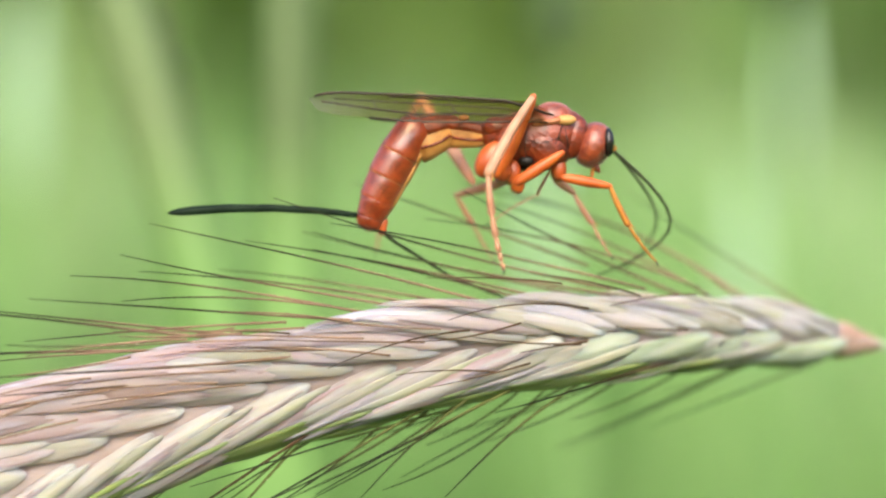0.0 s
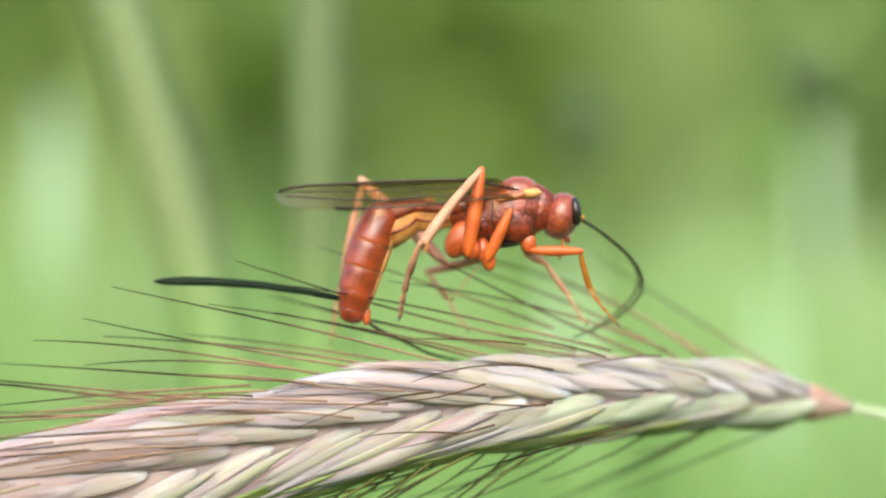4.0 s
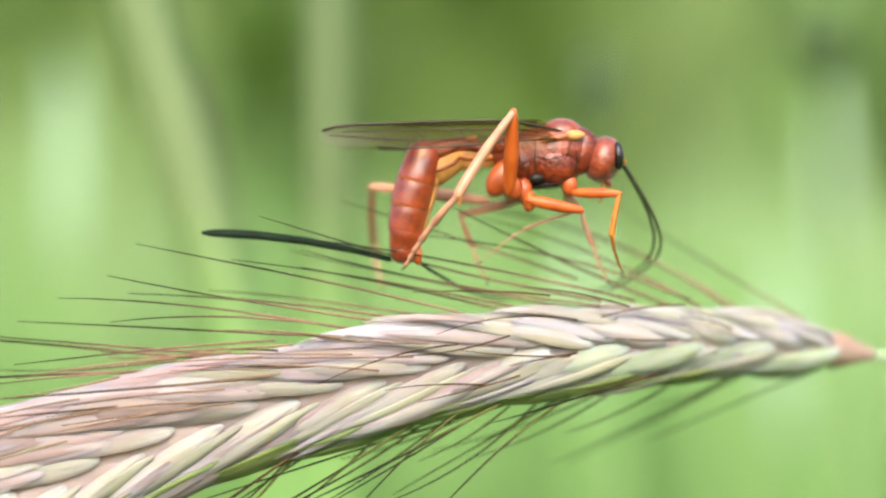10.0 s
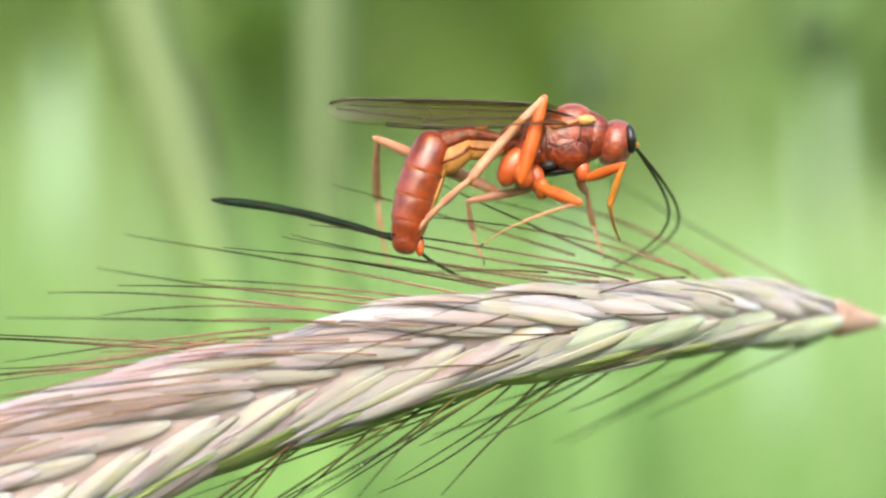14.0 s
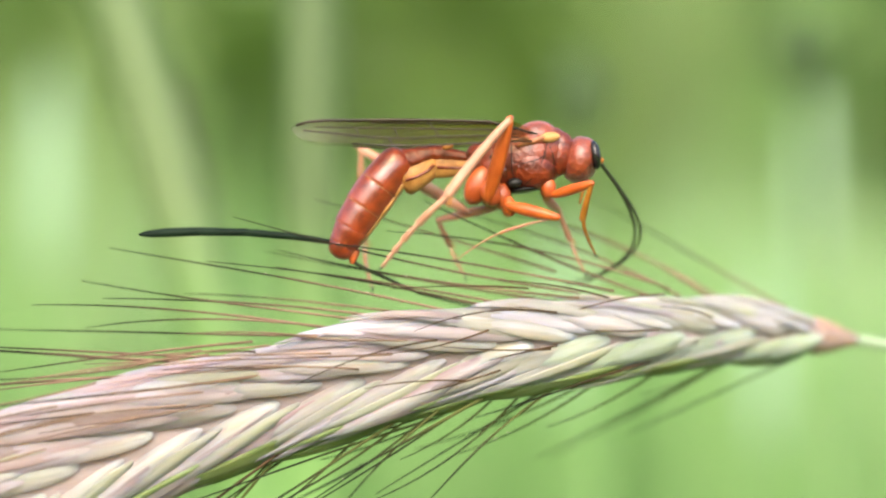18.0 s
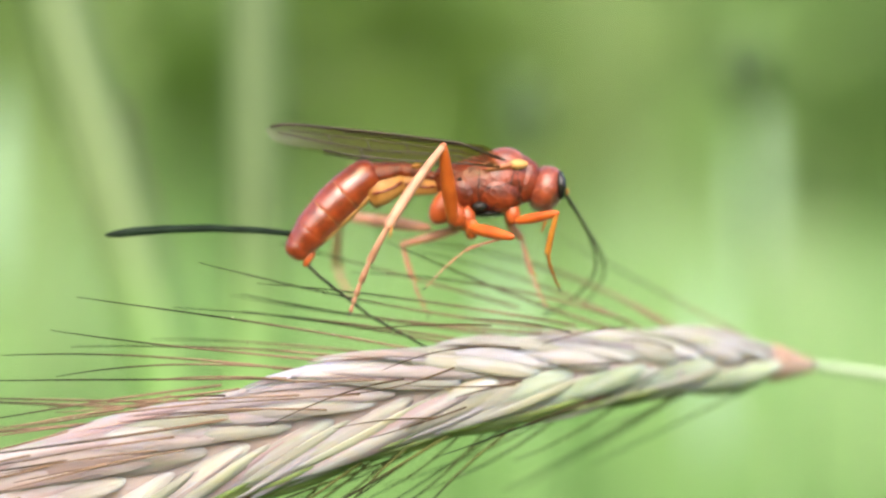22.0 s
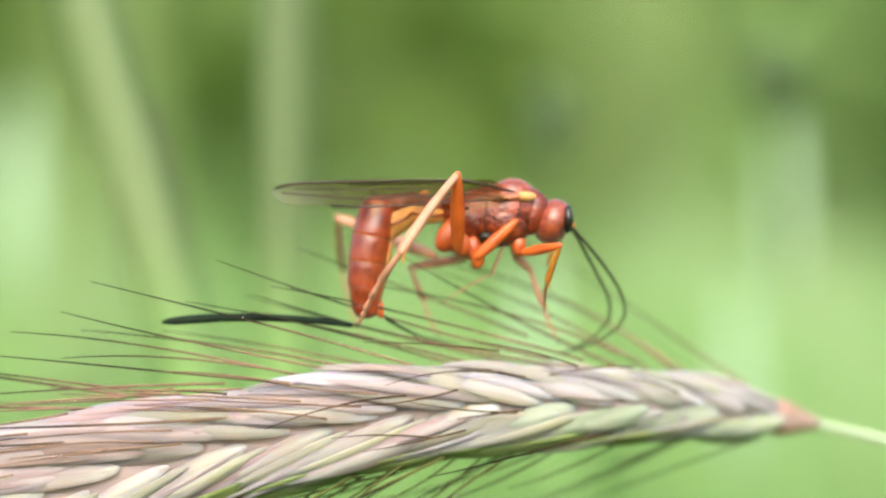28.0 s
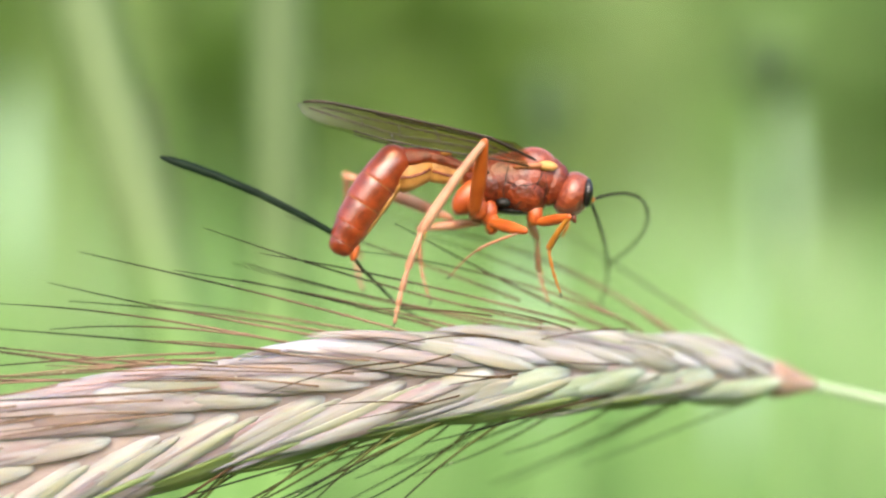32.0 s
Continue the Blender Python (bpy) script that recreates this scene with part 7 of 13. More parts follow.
    walk(W["mid_far_femur"], [
    (0,limb(-2.35,2,-2.95,-166.4,36)), (0.5,limb(-2.35,2,-2.95,-164.9,45)), (1,limb(-2.35,2,-2.95,-165.1,45.2)), (1.5,limb(-2.35,2,-2.95,-166,45.6)), 
    (2,limb(-2.35,2,-2.95,-167.2,46.9)), (2.5,limb(-2.35,2,-2.95,-169.6,46.6)), (3,limb(-2.35,2,-2.95,-171.1,45.1)), 
    (3.5,limb(-2.35,2,-2.95,-172.8,40)), (5.5,limb(-2.35,2,-2.95,-177.9,22.2)), (6,limb(-2.35,2,-2.95,-175.5,20.4)), 
    (6.5,limb(-2.35,2,-2.95,-175,15.2)), (7,limb(-2.35,2,-2.95,-173.2,23.7)), (7.5,limb(-2.35,2,-2.95,-172.5,27.2)), (8,limb(-2.35,2,-2.95,-170.8,30)), 
    (8.5,limb(-2.35,2,-2.95,-168.6,30.4)), (9,limb(-2.35,2,-2.95,-170.2,15.4)), (9.5,limb(-2.35,2,-2.95,-172.5,21.6)), 
    (10,limb(-2.35,2,-2.95,-170.7,19.5)), (10.5,limb(-2.35,2,-2.95,-172.3,0)), (11,limb(-2.35,2,-2.95,-173.7,0)), (11.5,limb(-2.35,2,-2.95,-174.4,0)), 
    (12,limb(-2.35,2,-2.95,-177.7,0)), (12.5,limb(-2.35,2,-2.95,-176,0)), (13,limb(-2.35,2,-2.95,-173.6,5.1)), (13.5,limb(-2.35,2,-2.95,-173.2,9.1)), 
    (14,limb(-2.35,2,-2.95,-175.7,0)), (14.5,limb(-2.35,2,-2.95,-177.1,0)), (16.5,limb(-2.35,2,-2.95,-174.7,13.8)), 
    (17,limb(-2.35,2,-2.95,-173.5,13.4)), (17.5,limb(-2.35,2,-2.95,-175.3,14.4)), (18,limb(-2.35,2,-2.95,-175.7,17.7)), 
    (18.5,limb(-2.35,2,-2.95,-175.5,20.9)), (19,limb(-2.35,2,-2.95,-177.9,19.8)), (19.5,limb(-2.35,2,-2.95,-177.4,17.4)), 
    (20,limb(-2.35,2,-2.95,-173,24.2)), (20.5,limb(-2.35,2,-2.95,-170.5,22.6)), (21,limb(-2.35,2,-2.95,-171.1,24.1)), 
    (21.5,limb(-2.35,2,-2.95,-170.3,8.9)), (22,limb(-2.35,2,-2.95,-168.4,14.2)), (22.5,limb(-2.35,2,-2.95,-169.5,27.2)), 
    (23,limb(-2.35,2,-2.95,-174.1,22.8)), (23.5,limb(-2.35,2,-2.95,-174.7,16.1)), (24,limb(-2.35,2,-2.95,-172.7,24.5)), 
    (24.5,limb(-2.35,2,-2.95,-171.4,22.8)), (25,limb(-2.35,2,-2.95,-170.9,28.8)), (25.5,limb(-2.35,2,-2.95,-168.4,19.5)), 
    (27.5,limb(-2.35,2,-2.95,-170.5,27.7)), (28,limb(-2.35,2,-2.95,-170.6,24.8)), (28.5,limb(-2.35,2,-2.95,-171.5,13.9)), 
    (29,limb(-2.35,2,-2.95,-172.7,0)), (29.5,limb(-2.35,2,-2.95,-171.7,0)), (30,limb(-2.35,2,-2.95,-171,5.5)), (30.5,limb(-2.35,2,-2.95,-171.4,0)), 
    (31,limb(-2.35,2,-2.95,-170.3,0)), (31.5,limb(-2.35,2,-2.95,-168.4,7.8)), (32,limb(-2.35,2,-2.95,-169.9,0))])
    walk(W["mid_far_tibia"], [
    (0,limb(-6.03,4.75,-3.84,-61.7,0)), (0.5,limb(-5.55,5.31,-3.81,-53.6,0)), (1,limb(-5.54,5.32,-3.8,-53.4,0)), (1.5,limb(-5.53,5.35,-3.74,-52.6,0)), 
    (2,limb(-5.47,5.42,-3.66,-50.8,0)), (2.5,limb(-5.52,5.4,-3.53,-50,0)), (3,limb(-5.62,5.32,-3.46,-50.6,0)), (3.5,limb(-5.91,5.01,-3.4,-54.7,6.9)), 
    (5.5,limb(-6.68,3.77,-3.11,-68.2,41.1)), (6,limb(-6.73,3.63,-3.29,-71.2,35.5)), (6.5,limb(-6.85,3.23,-3.34,-74.8,35)), 
    (7,limb(-6.61,3.88,-3.46,-69.7,27.3)), (7.5,limb(-6.48,4.14,-3.49,-67.1,23.3)), (8,limb(-6.35,4.35,-3.6,-65.4,12.8)), 
    (8.5,limb(-6.31,4.37,-3.75,-65.9,0)), (9,limb(-6.8,3.25,-3.72,-75.8,16)), (9.5,limb(-6.67,3.73,-3.52,-71.5,25.5)), 
    (10,limb(-6.71,3.56,-3.66,-73.5,18.3)), (10.5,limb(-6.99,2,-3.57,-91.3,25.5)), (11,limb(-7.01,2,-3.47,-89.4,31.4)), 
    (11.5,limb(-7.01,2,-3.41,-95.7,32.6)), (12,limb(-7.03,2,-3.14,-100.4,42.7)), (12.5,limb(-7.02,2,-3.27,-83.3,39.4)), 
    (13,limb(-6.99,2.42,-3.47,-78.9,31.3)), (13.5,limb(-6.94,2.74,-3.49,-77.9,30)), (14,limb(-7.02,2,-3.3,-86.4,38.6)), 
    (14.5,limb(-7.03,2,-3.19,-84.9,42.4)), (16.5,limb(-6.88,3.12,-3.37,-75.6,34.2)), (17,limb(-6.88,3.08,-3.47,-76.2,30.5)), 
    (17.5,limb(-6.87,3.17,-3.33,-75.1,35.9)), (18,limb(-6.8,3.43,-3.29,-72.9,36.6)), (18.5,limb(-6.71,3.67,-3.29,-70.8,35.2)), 
    (19,limb(-6.76,3.59,-3.11,-70.2,41.9)), (19.5,limb(-6.82,3.4,-3.15,-72.2,41.2)), (20,limb(-6.59,3.92,-3.47,-69.4,26.4)), 
    (20.5,limb(-6.62,3.8,-3.66,-71.4,16.1)), (21,limb(-6.58,3.91,-3.61,-70.2,18.6)), (21.5,limb(-6.91,2.72,-3.73,-78.4,16.8)), 
    (22,limb(-6.8,3.15,-3.86,-76.6,0)), (22.5,limb(-6.45,4.14,-3.71,-68.2,0)), (23,limb(-6.65,3.82,-3.39,-70,30.7)), 
    (23.5,limb(-6.83,3.3,-3.37,-74.4,34)), (24,limb(-6.58,3.94,-3.5,-69.3,25)), (24.5,limb(-6.62,3.82,-3.6,-71.1,20.5)), 
    (25,limb(-6.4,4.26,-3.6,-66.4,14.6)), (25.5,limb(-6.67,3.57,-3.84,-73.9,0)), (27.5,limb(-6.44,4.18,-3.64,-67.5,12.7)), 
    (28,limb(-6.54,3.97,-3.64,-69.8,15.4)), (28.5,limb(-6.85,3.13,-3.62,-76.3,22.7)), (29,limb(-7,2,-3.54,-89.3,27.8)), 
    (29.5,limb(-6.99,2,-3.62,-79.6,24.3)), (30,limb(-6.95,2.45,-3.68,-79.1,20.6)), (30.5,limb(-6.98,2,-3.65,-88.7,21.6)), 
    (31,limb(-6.97,2,-3.74,-83.6,16.6)), (31.5,limb(-6.9,2.63,-3.89,-78.7,0)), (32,limb(-6.96,2,-3.77,-83.5,14))])
    walk(W["mid_far_tarsus"], [
    (0,limb(-4.79,4.75,-6.15,-61.1,0)), (0.5,limb(-3.99,5.31,-5.93,-55.9,0)), (1,limb(-3.97,5.32,-5.91,-55.4,0)), (1.5,limb(-3.93,5.35,-5.83,-55.5,0)), 
    (2,limb(-3.81,5.42,-5.7,-55,0)), (2.5,limb(-3.83,5.4,-5.54,-56.9,0)), (3,limb(-3.95,5.32,-5.49,-57.5,0)), (3.5,limb(-4.41,5.33,-5.53,-60,-11.6)), 
    (5.5,limb(-5.95,5.5,-4.95,-71.4,-36.1)), (6,limb(-6.04,5.16,-5.32,-71.1,-31)), (6.5,limb(-6.29,4.73,-5.42,-74.5,-30.6)), 
    (7,limb(-5.8,5.09,-5.65,-69.2,-23.8)), (7.5,limb(-5.54,5.18,-5.71,-68.3,-20.6)), (8,limb(-5.29,4.93,-5.93,-63.4,-9)), 
    (8.5,limb(-5.24,4.37,-6.15,-62.4,0)), (9,limb(-6.18,3.97,-6.16,-69.1,-14.2)), (9.5,limb(-5.92,4.86,-5.77,-71.3,-22.3)), 
    (10,limb(-6,4.38,-6.05,-71.2,-15.9)), (10.5,limb(-7.05,3.13,-5.95,-77.8,-25.3)), (11,limb(-6.98,3.37,-5.71,-80.5,-28.4)), 
    (11.5,limb(-7.23,3.42,-5.61,-82.2,-30.9)), (12,limb(-7.38,3.78,-5.03,-85.8,-38.8)), (12.5,limb(-6.79,3.67,-5.29,-77.9,-34.4)), 
    (13,limb(-6.55,3.79,-5.67,-76.1,-27.6)), (13.5,limb(-6.47,4.06,-5.72,-73.6,-26.5)), (14,limb(-6.89,3.64,-5.35,-77.9,-34.1)), 
    (14.5,limb(-6.86,3.77,-5.12,-80,-36.9)), (16.5,limb(-6.34,4.59,-5.48,-72.5,-29.9)), (17,limb(-6.34,4.41,-5.66,-72,-26.7)), 
    (17.5,limb(-6.32,4.71,-5.38,-71.8,-31.3)), (18,limb(-6.18,4.99,-5.3,-72.9,-31.9)), (18.5,limb(-6.01,5.19,-5.32,-72.5,-30.9)), 
    (19,limb(-6.09,5.34,-4.95,-75.1,-36.9)), (19.5,limb(-6.21,5.13,-5.03,-76.4,-36.1)), (20,limb(-5.76,5.09,-5.67,-69.6,-23.1)), 
    (20.5,limb(-5.81,4.53,-6.05,-67.9,-13.4)), (21,limb(-5.73,4.75,-5.96,-67.5,-15.5)), (21.5,limb(-6.4,3.48,-6.2,-72,-15.6)), 
    (22,limb(-6.19,3.15,-6.42,-70,0)), (22.5,limb(-5.47,4.14,-6.15,-67.3,0)), (23,limb(-5.87,5.16,-5.51,-71.3,-27)), 
    (23.5,limb(-6.24,4.77,-5.47,-72.4,-29.6)), (24,limb(-5.74,5.05,-5.72,-67.1,-21.4)), (24.5,limb(-5.82,4.73,-5.92,-67.2,-17.2)), 
    (25,limb(-5.38,4.92,-5.93,-63.9,-10.9)), (25.5,limb(-5.94,3.57,-6.36,-66.8,0)), (27.5,limb(-5.46,4.75,-6.01,-64.6,-9)), 
    (28,limb(-5.67,4.67,-6.02,-67.7,-12.8)), (28.5,limb(-6.27,4.14,-5.98,-71,-20.1)), (29,limb(-6.97,3.22,-5.87,-76.2,-26.5)), 
    (29.5,limb(-6.55,3.08,-5.98,-73.9,-22)), (30,limb(-6.49,3.38,-6.1,-71.5,-19.1)), (30.5,limb(-6.92,2.97,-6.1,-71.8,-23)), 
    (31,limb(-6.68,2.75,-6.24,-69,-18)), (31.5,limb(-6.38,2.63,-6.46,-64.4,0)), (32,limb(-6.67,2.63,-6.3,-70.3,-15.9))])
    walk(W["fore_far_femur"], [
    (0,limb(1.07,1.6,-2.76,-39.4,0)), (0.5,limb(1.07,1.6,-2.76,-34.1,0)), (1,limb(1.07,1.6,-2.76,-33.4,0)), (1.5,limb(1.07,1.6,-2.76,-33.2,0)), 
    (2,limb(1.07,1.6,-2.76,-32.5,0)), (2.5,limb(1.07,1.6,-2.76,-33.9,0)), (3,limb(1.07,1.6,-2.76,-33.4,0)), (3.5,limb(1.07,1.6,-2.76,-33.8,0)), 
    (5.5,limb(1.07,1.6,-2.76,-42.2,36.6)), (6,limb(1.07,1.6,-2.76,-45.2,34.9)), (6.5,limb(1.07,1.6,-2.76,-51.3,36)), 
    (7,limb(1.07,1.6,-2.76,-45.2,23.6)), (7.5,limb(1.07,1.6,-2.76,-44.4,4.1)), (8,limb(1.07,1.6,-2.76,-39.2,0)), (8.5,limb(1.07,1.6,-2.76,-39.7,0)), 
    (9,limb(1.07,1.6,-2.76,-49.8,31.5)), (9.5,limb(1.07,1.6,-2.76,-49,21.2)), (10,limb(1.07,1.6,-2.76,-51.1,19.2)), 
    (10.5,limb(1.07,1.6,-2.76,-64.3,44.4)), (11,limb(1.07,1.6,-2.76,-64.9,41.1)), (11.5,limb(1.07,1.6,-2.76,-68.5,46.5)), 
    (12,limb(1.07,1.6,-2.76,-69.8,54.1)), (12.5,limb(1.07,1.6,-2.76,-56.7,47.2)), (13,limb(1.07,1.6,-2.76,-56.5,37.5)), 
    (13.5,limb(1.07,1.6,-2.76,-53.3,38.7)), (14,limb(1.07,1.6,-2.76,-57.9,49.3)), (14.5,limb(1.07,1.6,-2.76,-58.4,48.5)), 
    (16.5,limb(1.07,1.6,-2.76,-49.1,40.2)), (17,limb(1.07,1.6,-2.76,-50.1,38.4)), (17.5,limb(1.07,1.6,-2.76,-47.2,42)), 
    (18,limb(1.07,1.6,-2.76,-47.9,36.9)), (18.5,limb(1.07,1.6,-2.76,-47.2,31.2)), (19,limb(1.07,1.6,-2.76,-47.6,36)), 
    (19.5,limb(1.07,1.6,-2.76,-50.3,36.6)), (20,limb(1.07,1.6,-2.76,-45.9,19.9)), (20.5,limb(1.07,1.6,-2.76,-46.5,19.3)), 
    (21,limb(1.07,1.6,-2.76,-45.1,18.4)), (21.5,limb(1.07,1.6,-2.76,-54.7,32.4)), (22,limb(1.07,1.6,-2.76,-53,23.9)), 
    (22.5,limb(1.07,1.6,-2.76,-45.9,0)), (23,limb(1.07,1.6,-2.76,-47.1,24.5)), (23.5,limb(1.07,1.6,-2.76,-48.6,37.6)), 
    (24,limb(1.07,1.6,-2.76,-42.8,24.4)), (24.5,limb(1.07,1.6,-2.76,-44.6,24.6)), (25,limb(1.07,1.6,-2.76,-39.9,0)), 
    (25.5,limb(1.07,1.6,-2.76,-47.7,23)), (27.5,limb(1.07,1.6,-2.76,-41.4,5.1)), (28,limb(1.07,1.6,-2.76,-45.8,10)), 
    (28.5,limb(1.07,1.6,-2.76,-51.1,33.6)), (29,limb(1.07,1.6,-2.76,-61.1,46.6)), (29.5,limb(1.07,1.6,-2.76,-56.1,37)), 
    (30,limb(1.07,1.6,-2.76,-53.8,38.1)), (30.5,limb(1.07,1.6,-2.76,-57.2,50.4)), (31,limb(1.07,1.6,-2.76,-52.8,47.3)), 
    (31.5,limb(1.07,1.6,-2.76,-46.6,44.9)), (32,limb(1.07,1.6,-2.76,-55.1,43.6))])
    walk(W["fore_far_tibia"], [
    (0,limb(2.48,1.6,-3.91,-59.8,0)), (0.5,limb(2.58,1.6,-3.78,-51.5,0)), (1,limb(2.59,1.6,-3.76,-51,0)), (1.5,limb(2.59,1.6,-3.75,-50.9,0)), 
    (2,limb(2.61,1.6,-3.73,-49.9,0)), (2.5,limb(2.58,1.6,-3.77,-51.5,0)), (3,limb(2.59,1.6,-3.76,-52.3,0)), (3.5,limb(2.58,1.6,-3.77,-56.2,0)), 
    (5.5,limb(2.15,2.68,-3.74,-72.5,29.2)), (6,limb(2.12,2.64,-3.82,-73.7,26.2)), (6.5,limb(1.99,2.67,-3.91,-77.2,23.5)), 
    (7,limb(2.25,2.33,-3.94,-71.9,17.2)), (7.5,limb(2.37,1.73,-4.03,-70,0)), (8,limb(2.48,1.6,-3.91,-65.9,0)), (8.5,limb(2.47,1.6,-3.92,-64.8,0)), 
    (9,limb(2.07,2.55,-3.94,-75.6,20.3)), (9.5,limb(2.18,2.26,-4.04,-73.8,10.7)), (10,limb(2.15,2.2,-4.09,-74.8,0.6)), 
    (10.5,limb(1.64,2.87,-3.93,-85.6,25.1)), (11,limb(1.65,2.79,-4,-85.3,21.1)), (11.5,limb(1.53,2.92,-3.92,-88.1,25.6)), 
    (12,limb(1.44,3.07,-3.76,-90.2,32.9)), (12.5,limb(1.75,2.93,-3.79,-82.5,30.8)), (13,limb(1.87,2.71,-3.96,-80.3,21.7)), 
    (13.5,limb(1.92,2.74,-3.9,-78.8,24.7)), (14,limb(1.7,2.98,-3.76,-83.6,32.1)), (14.5,limb(1.7,2.96,-3.78,-83.6,31.2)), 
    (16.5,limb(1.98,2.77,-3.81,-77,28.2)), (17,limb(1.99,2.73,-3.85,-77.1,26.2)), (17.5,limb(1.99,2.82,-3.75,-76.4,30.7)), 
    (18,limb(2.05,2.69,-3.84,-75.6,26.2)), (18.5,limb(2.13,2.54,-3.9,-74.1,22)), (19,limb(2.06,2.67,-3.84,-75.3,25.7)), 
    (19.5,limb(2,2.68,-3.88,-76.8,24.6)), (20,limb(2.26,2.22,-3.98,-71.8,13.4)), (20.5,limb(2.25,2.2,-4,-72.2,12)), 
    (21,limb(2.29,2.17,-3.98,-71.2,13)), (21.5,limb(1.96,2.57,-4.01,-78.5,17.5)), (22,limb(2.07,2.33,-4.09,-76.4,8.3)), 
    (22.5,limb(2.34,1.6,-4.06,-69,0)), (23,limb(2.2,2.35,-3.97,-73.1,16.2)), (23.5,limb(2.03,2.71,-3.84,-76.1,26.3)), 
    (24,limb(2.29,2.35,-3.88,-70.6,20)), (24.5,limb(2.25,2.36,-3.92,-71.7,18.6)), (25,limb(2.47,1.6,-3.92,-67.2,12)), 
    (25.5,limb(2.2,2.31,-4,-73.2,14.2)), (27.5,limb(2.43,1.76,-3.96,-68.2,10.2)), (28,limb(2.32,1.91,-4.04,-71.1,0)), 
    (28.5,limb(2.02,2.6,-3.94,-76.7,21.3)), (29,limb(1.68,2.92,-3.85,-84.5,28.5)), (29.5,limb(1.88,2.69,-3.96,-80,21.4)), 
    (30,limb(1.92,2.72,-3.91,-79,24)), (30.5,limb(1.7,3,-3.73,-83.6,33.3)), (31,limb(1.82,2.93,-3.74,-80.6,32.3)), 
    (31.5,limb(1.96,2.88,-3.69,-76.9,33.1)), (32,limb(1.83,2.85,-3.84,-80.8,28.3))])
    walk(W["fore_far_tarsus"], [
    (0,limb(3.83,1.6,-6.23,-61.1,0)), (0.5,limb(4.25,1.6,-5.87,-55.4,0)), (1,limb(4.28,1.6,-5.84,-54.8,0)), (1.5,limb(4.29,1.6,-5.83,-55.1,0)), 
    (2,limb(4.33,1.6,-5.79,-55,0)), (2.5,limb(4.25,1.6,-5.87,-58,0)), (3,limb(4.23,1.6,-5.88,-58.7,0)), (3.5,limb(4.07,1.6,-6,-61.3,0)), 
    (5.5,limb(2.86,3.99,-5.97,-74.1,-26.7)), (6,limb(2.8,3.82,-6.13,-73,-23.8)), (6.5,limb(2.54,3.74,-6.3,-76.5,-21.5)), 
    (7,limb(3.04,3.12,-6.38,-70.7,-15.5)), (7.5,limb(3.29,1.73,-6.55,-70.1,0)), (8,limb(3.58,1.6,-6.35,-63.6,0)), (8.5,limb(3.61,1.6,-6.35,-61.9,0)), 
    (9,limb(2.7,3.48,-6.38,-69,-18.6)), (9.5,limb(2.92,2.76,-6.57,-73,-9.9)), (10,limb(2.85,2.22,-6.68,-72.3,-1.5)), 
    (10.5,limb(1.82,4.01,-6.35,-78.8,-24.8)), (11,limb(1.86,3.76,-6.49,-82.2,-20.2)), (11.5,limb(1.61,4.08,-6.34,-83.9,-24.6)), 
    (12,limb(1.43,4.53,-6.01,-87.8,-30.3)), (12.5,limb(2.05,4.31,-6.07,-79.7,-28.4)), (13,limb(2.29,3.7,-6.42,-77.7,-20.3)), 
    (13.5,limb(2.39,3.86,-6.29,-74.8,-23)), (14,limb(1.96,4.4,-6.02,-79.5,-29.9)), (14.5,limb(1.96,4.35,-6.06,-82.2,-28.6)), 
    (16.5,limb(2.51,4.04,-6.11,-73.8,-25.9)), (17,limb(2.52,3.91,-6.2,-73,-24.1)), (17.5,limb(2.53,4.18,-5.99,-73.1,-28)), 
    (18,limb(2.65,3.87,-6.17,-75,-23.9)), (18.5,limb(2.81,3.55,-6.29,-74.8,-20.1)), (19,limb(2.68,3.83,-6.18,-78.3,-23.5)), 
    (19.5,limb(2.56,3.8,-6.25,-79.4,-22.4)), (20,limb(3.07,2.84,-6.46,-71.3,-12.2)), (20.5,limb(3.06,2.76,-6.5,-68.5,-10.1)), 
    (21,limb(3.13,2.78,-6.45,-68.2,-11)), (21.5,limb(2.47,3.38,-6.52,-72.4,-16.9)), (22,limb(2.7,2.72,-6.66,-69.9,-8.4)), 
    (22.5,limb(3.3,1.6,-6.57,-68.4,0)), (23,limb(2.95,3.1,-6.43,-73.5,-14.9)), (23.5,limb(2.6,3.9,-6.17,-73.9,-24.1)), 
    (24,limb(3.12,3.27,-6.26,-67.9,-17.6)), (24.5,limb(3.05,3.21,-6.33,-67.6,-16.2)), (25,limb(3.49,2.16,-6.34,-64.1,-8.4)), 
    (25.5,limb(2.95,2.97,-6.48,-66,-12)), (27.5,limb(3.41,2.23,-6.41,-64.8,-6.5)), (28,limb(3.19,1.91,-6.58,-68.6,0)), 
    (28.5,limb(2.6,3.58,-6.37,-71.5,-19.7)), (29,limb(1.9,4.2,-6.2,-77,-27.6)), (29.5,limb(2.31,3.67,-6.42,-74.7,-20.5)), 
    (30,limb(2.39,3.81,-6.32,-71.6,-22.7)), (30.5,limb(1.95,4.47,-5.96,-71.1,-32.3)), (31,limb(2.19,4.37,-5.98,-67.6,-30.8)), 
    (31.5,limb(2.47,4.35,-5.88,-61,-30.3)), (32,limb(2.2,4.12,-6.17,-69.4,-27.3))])
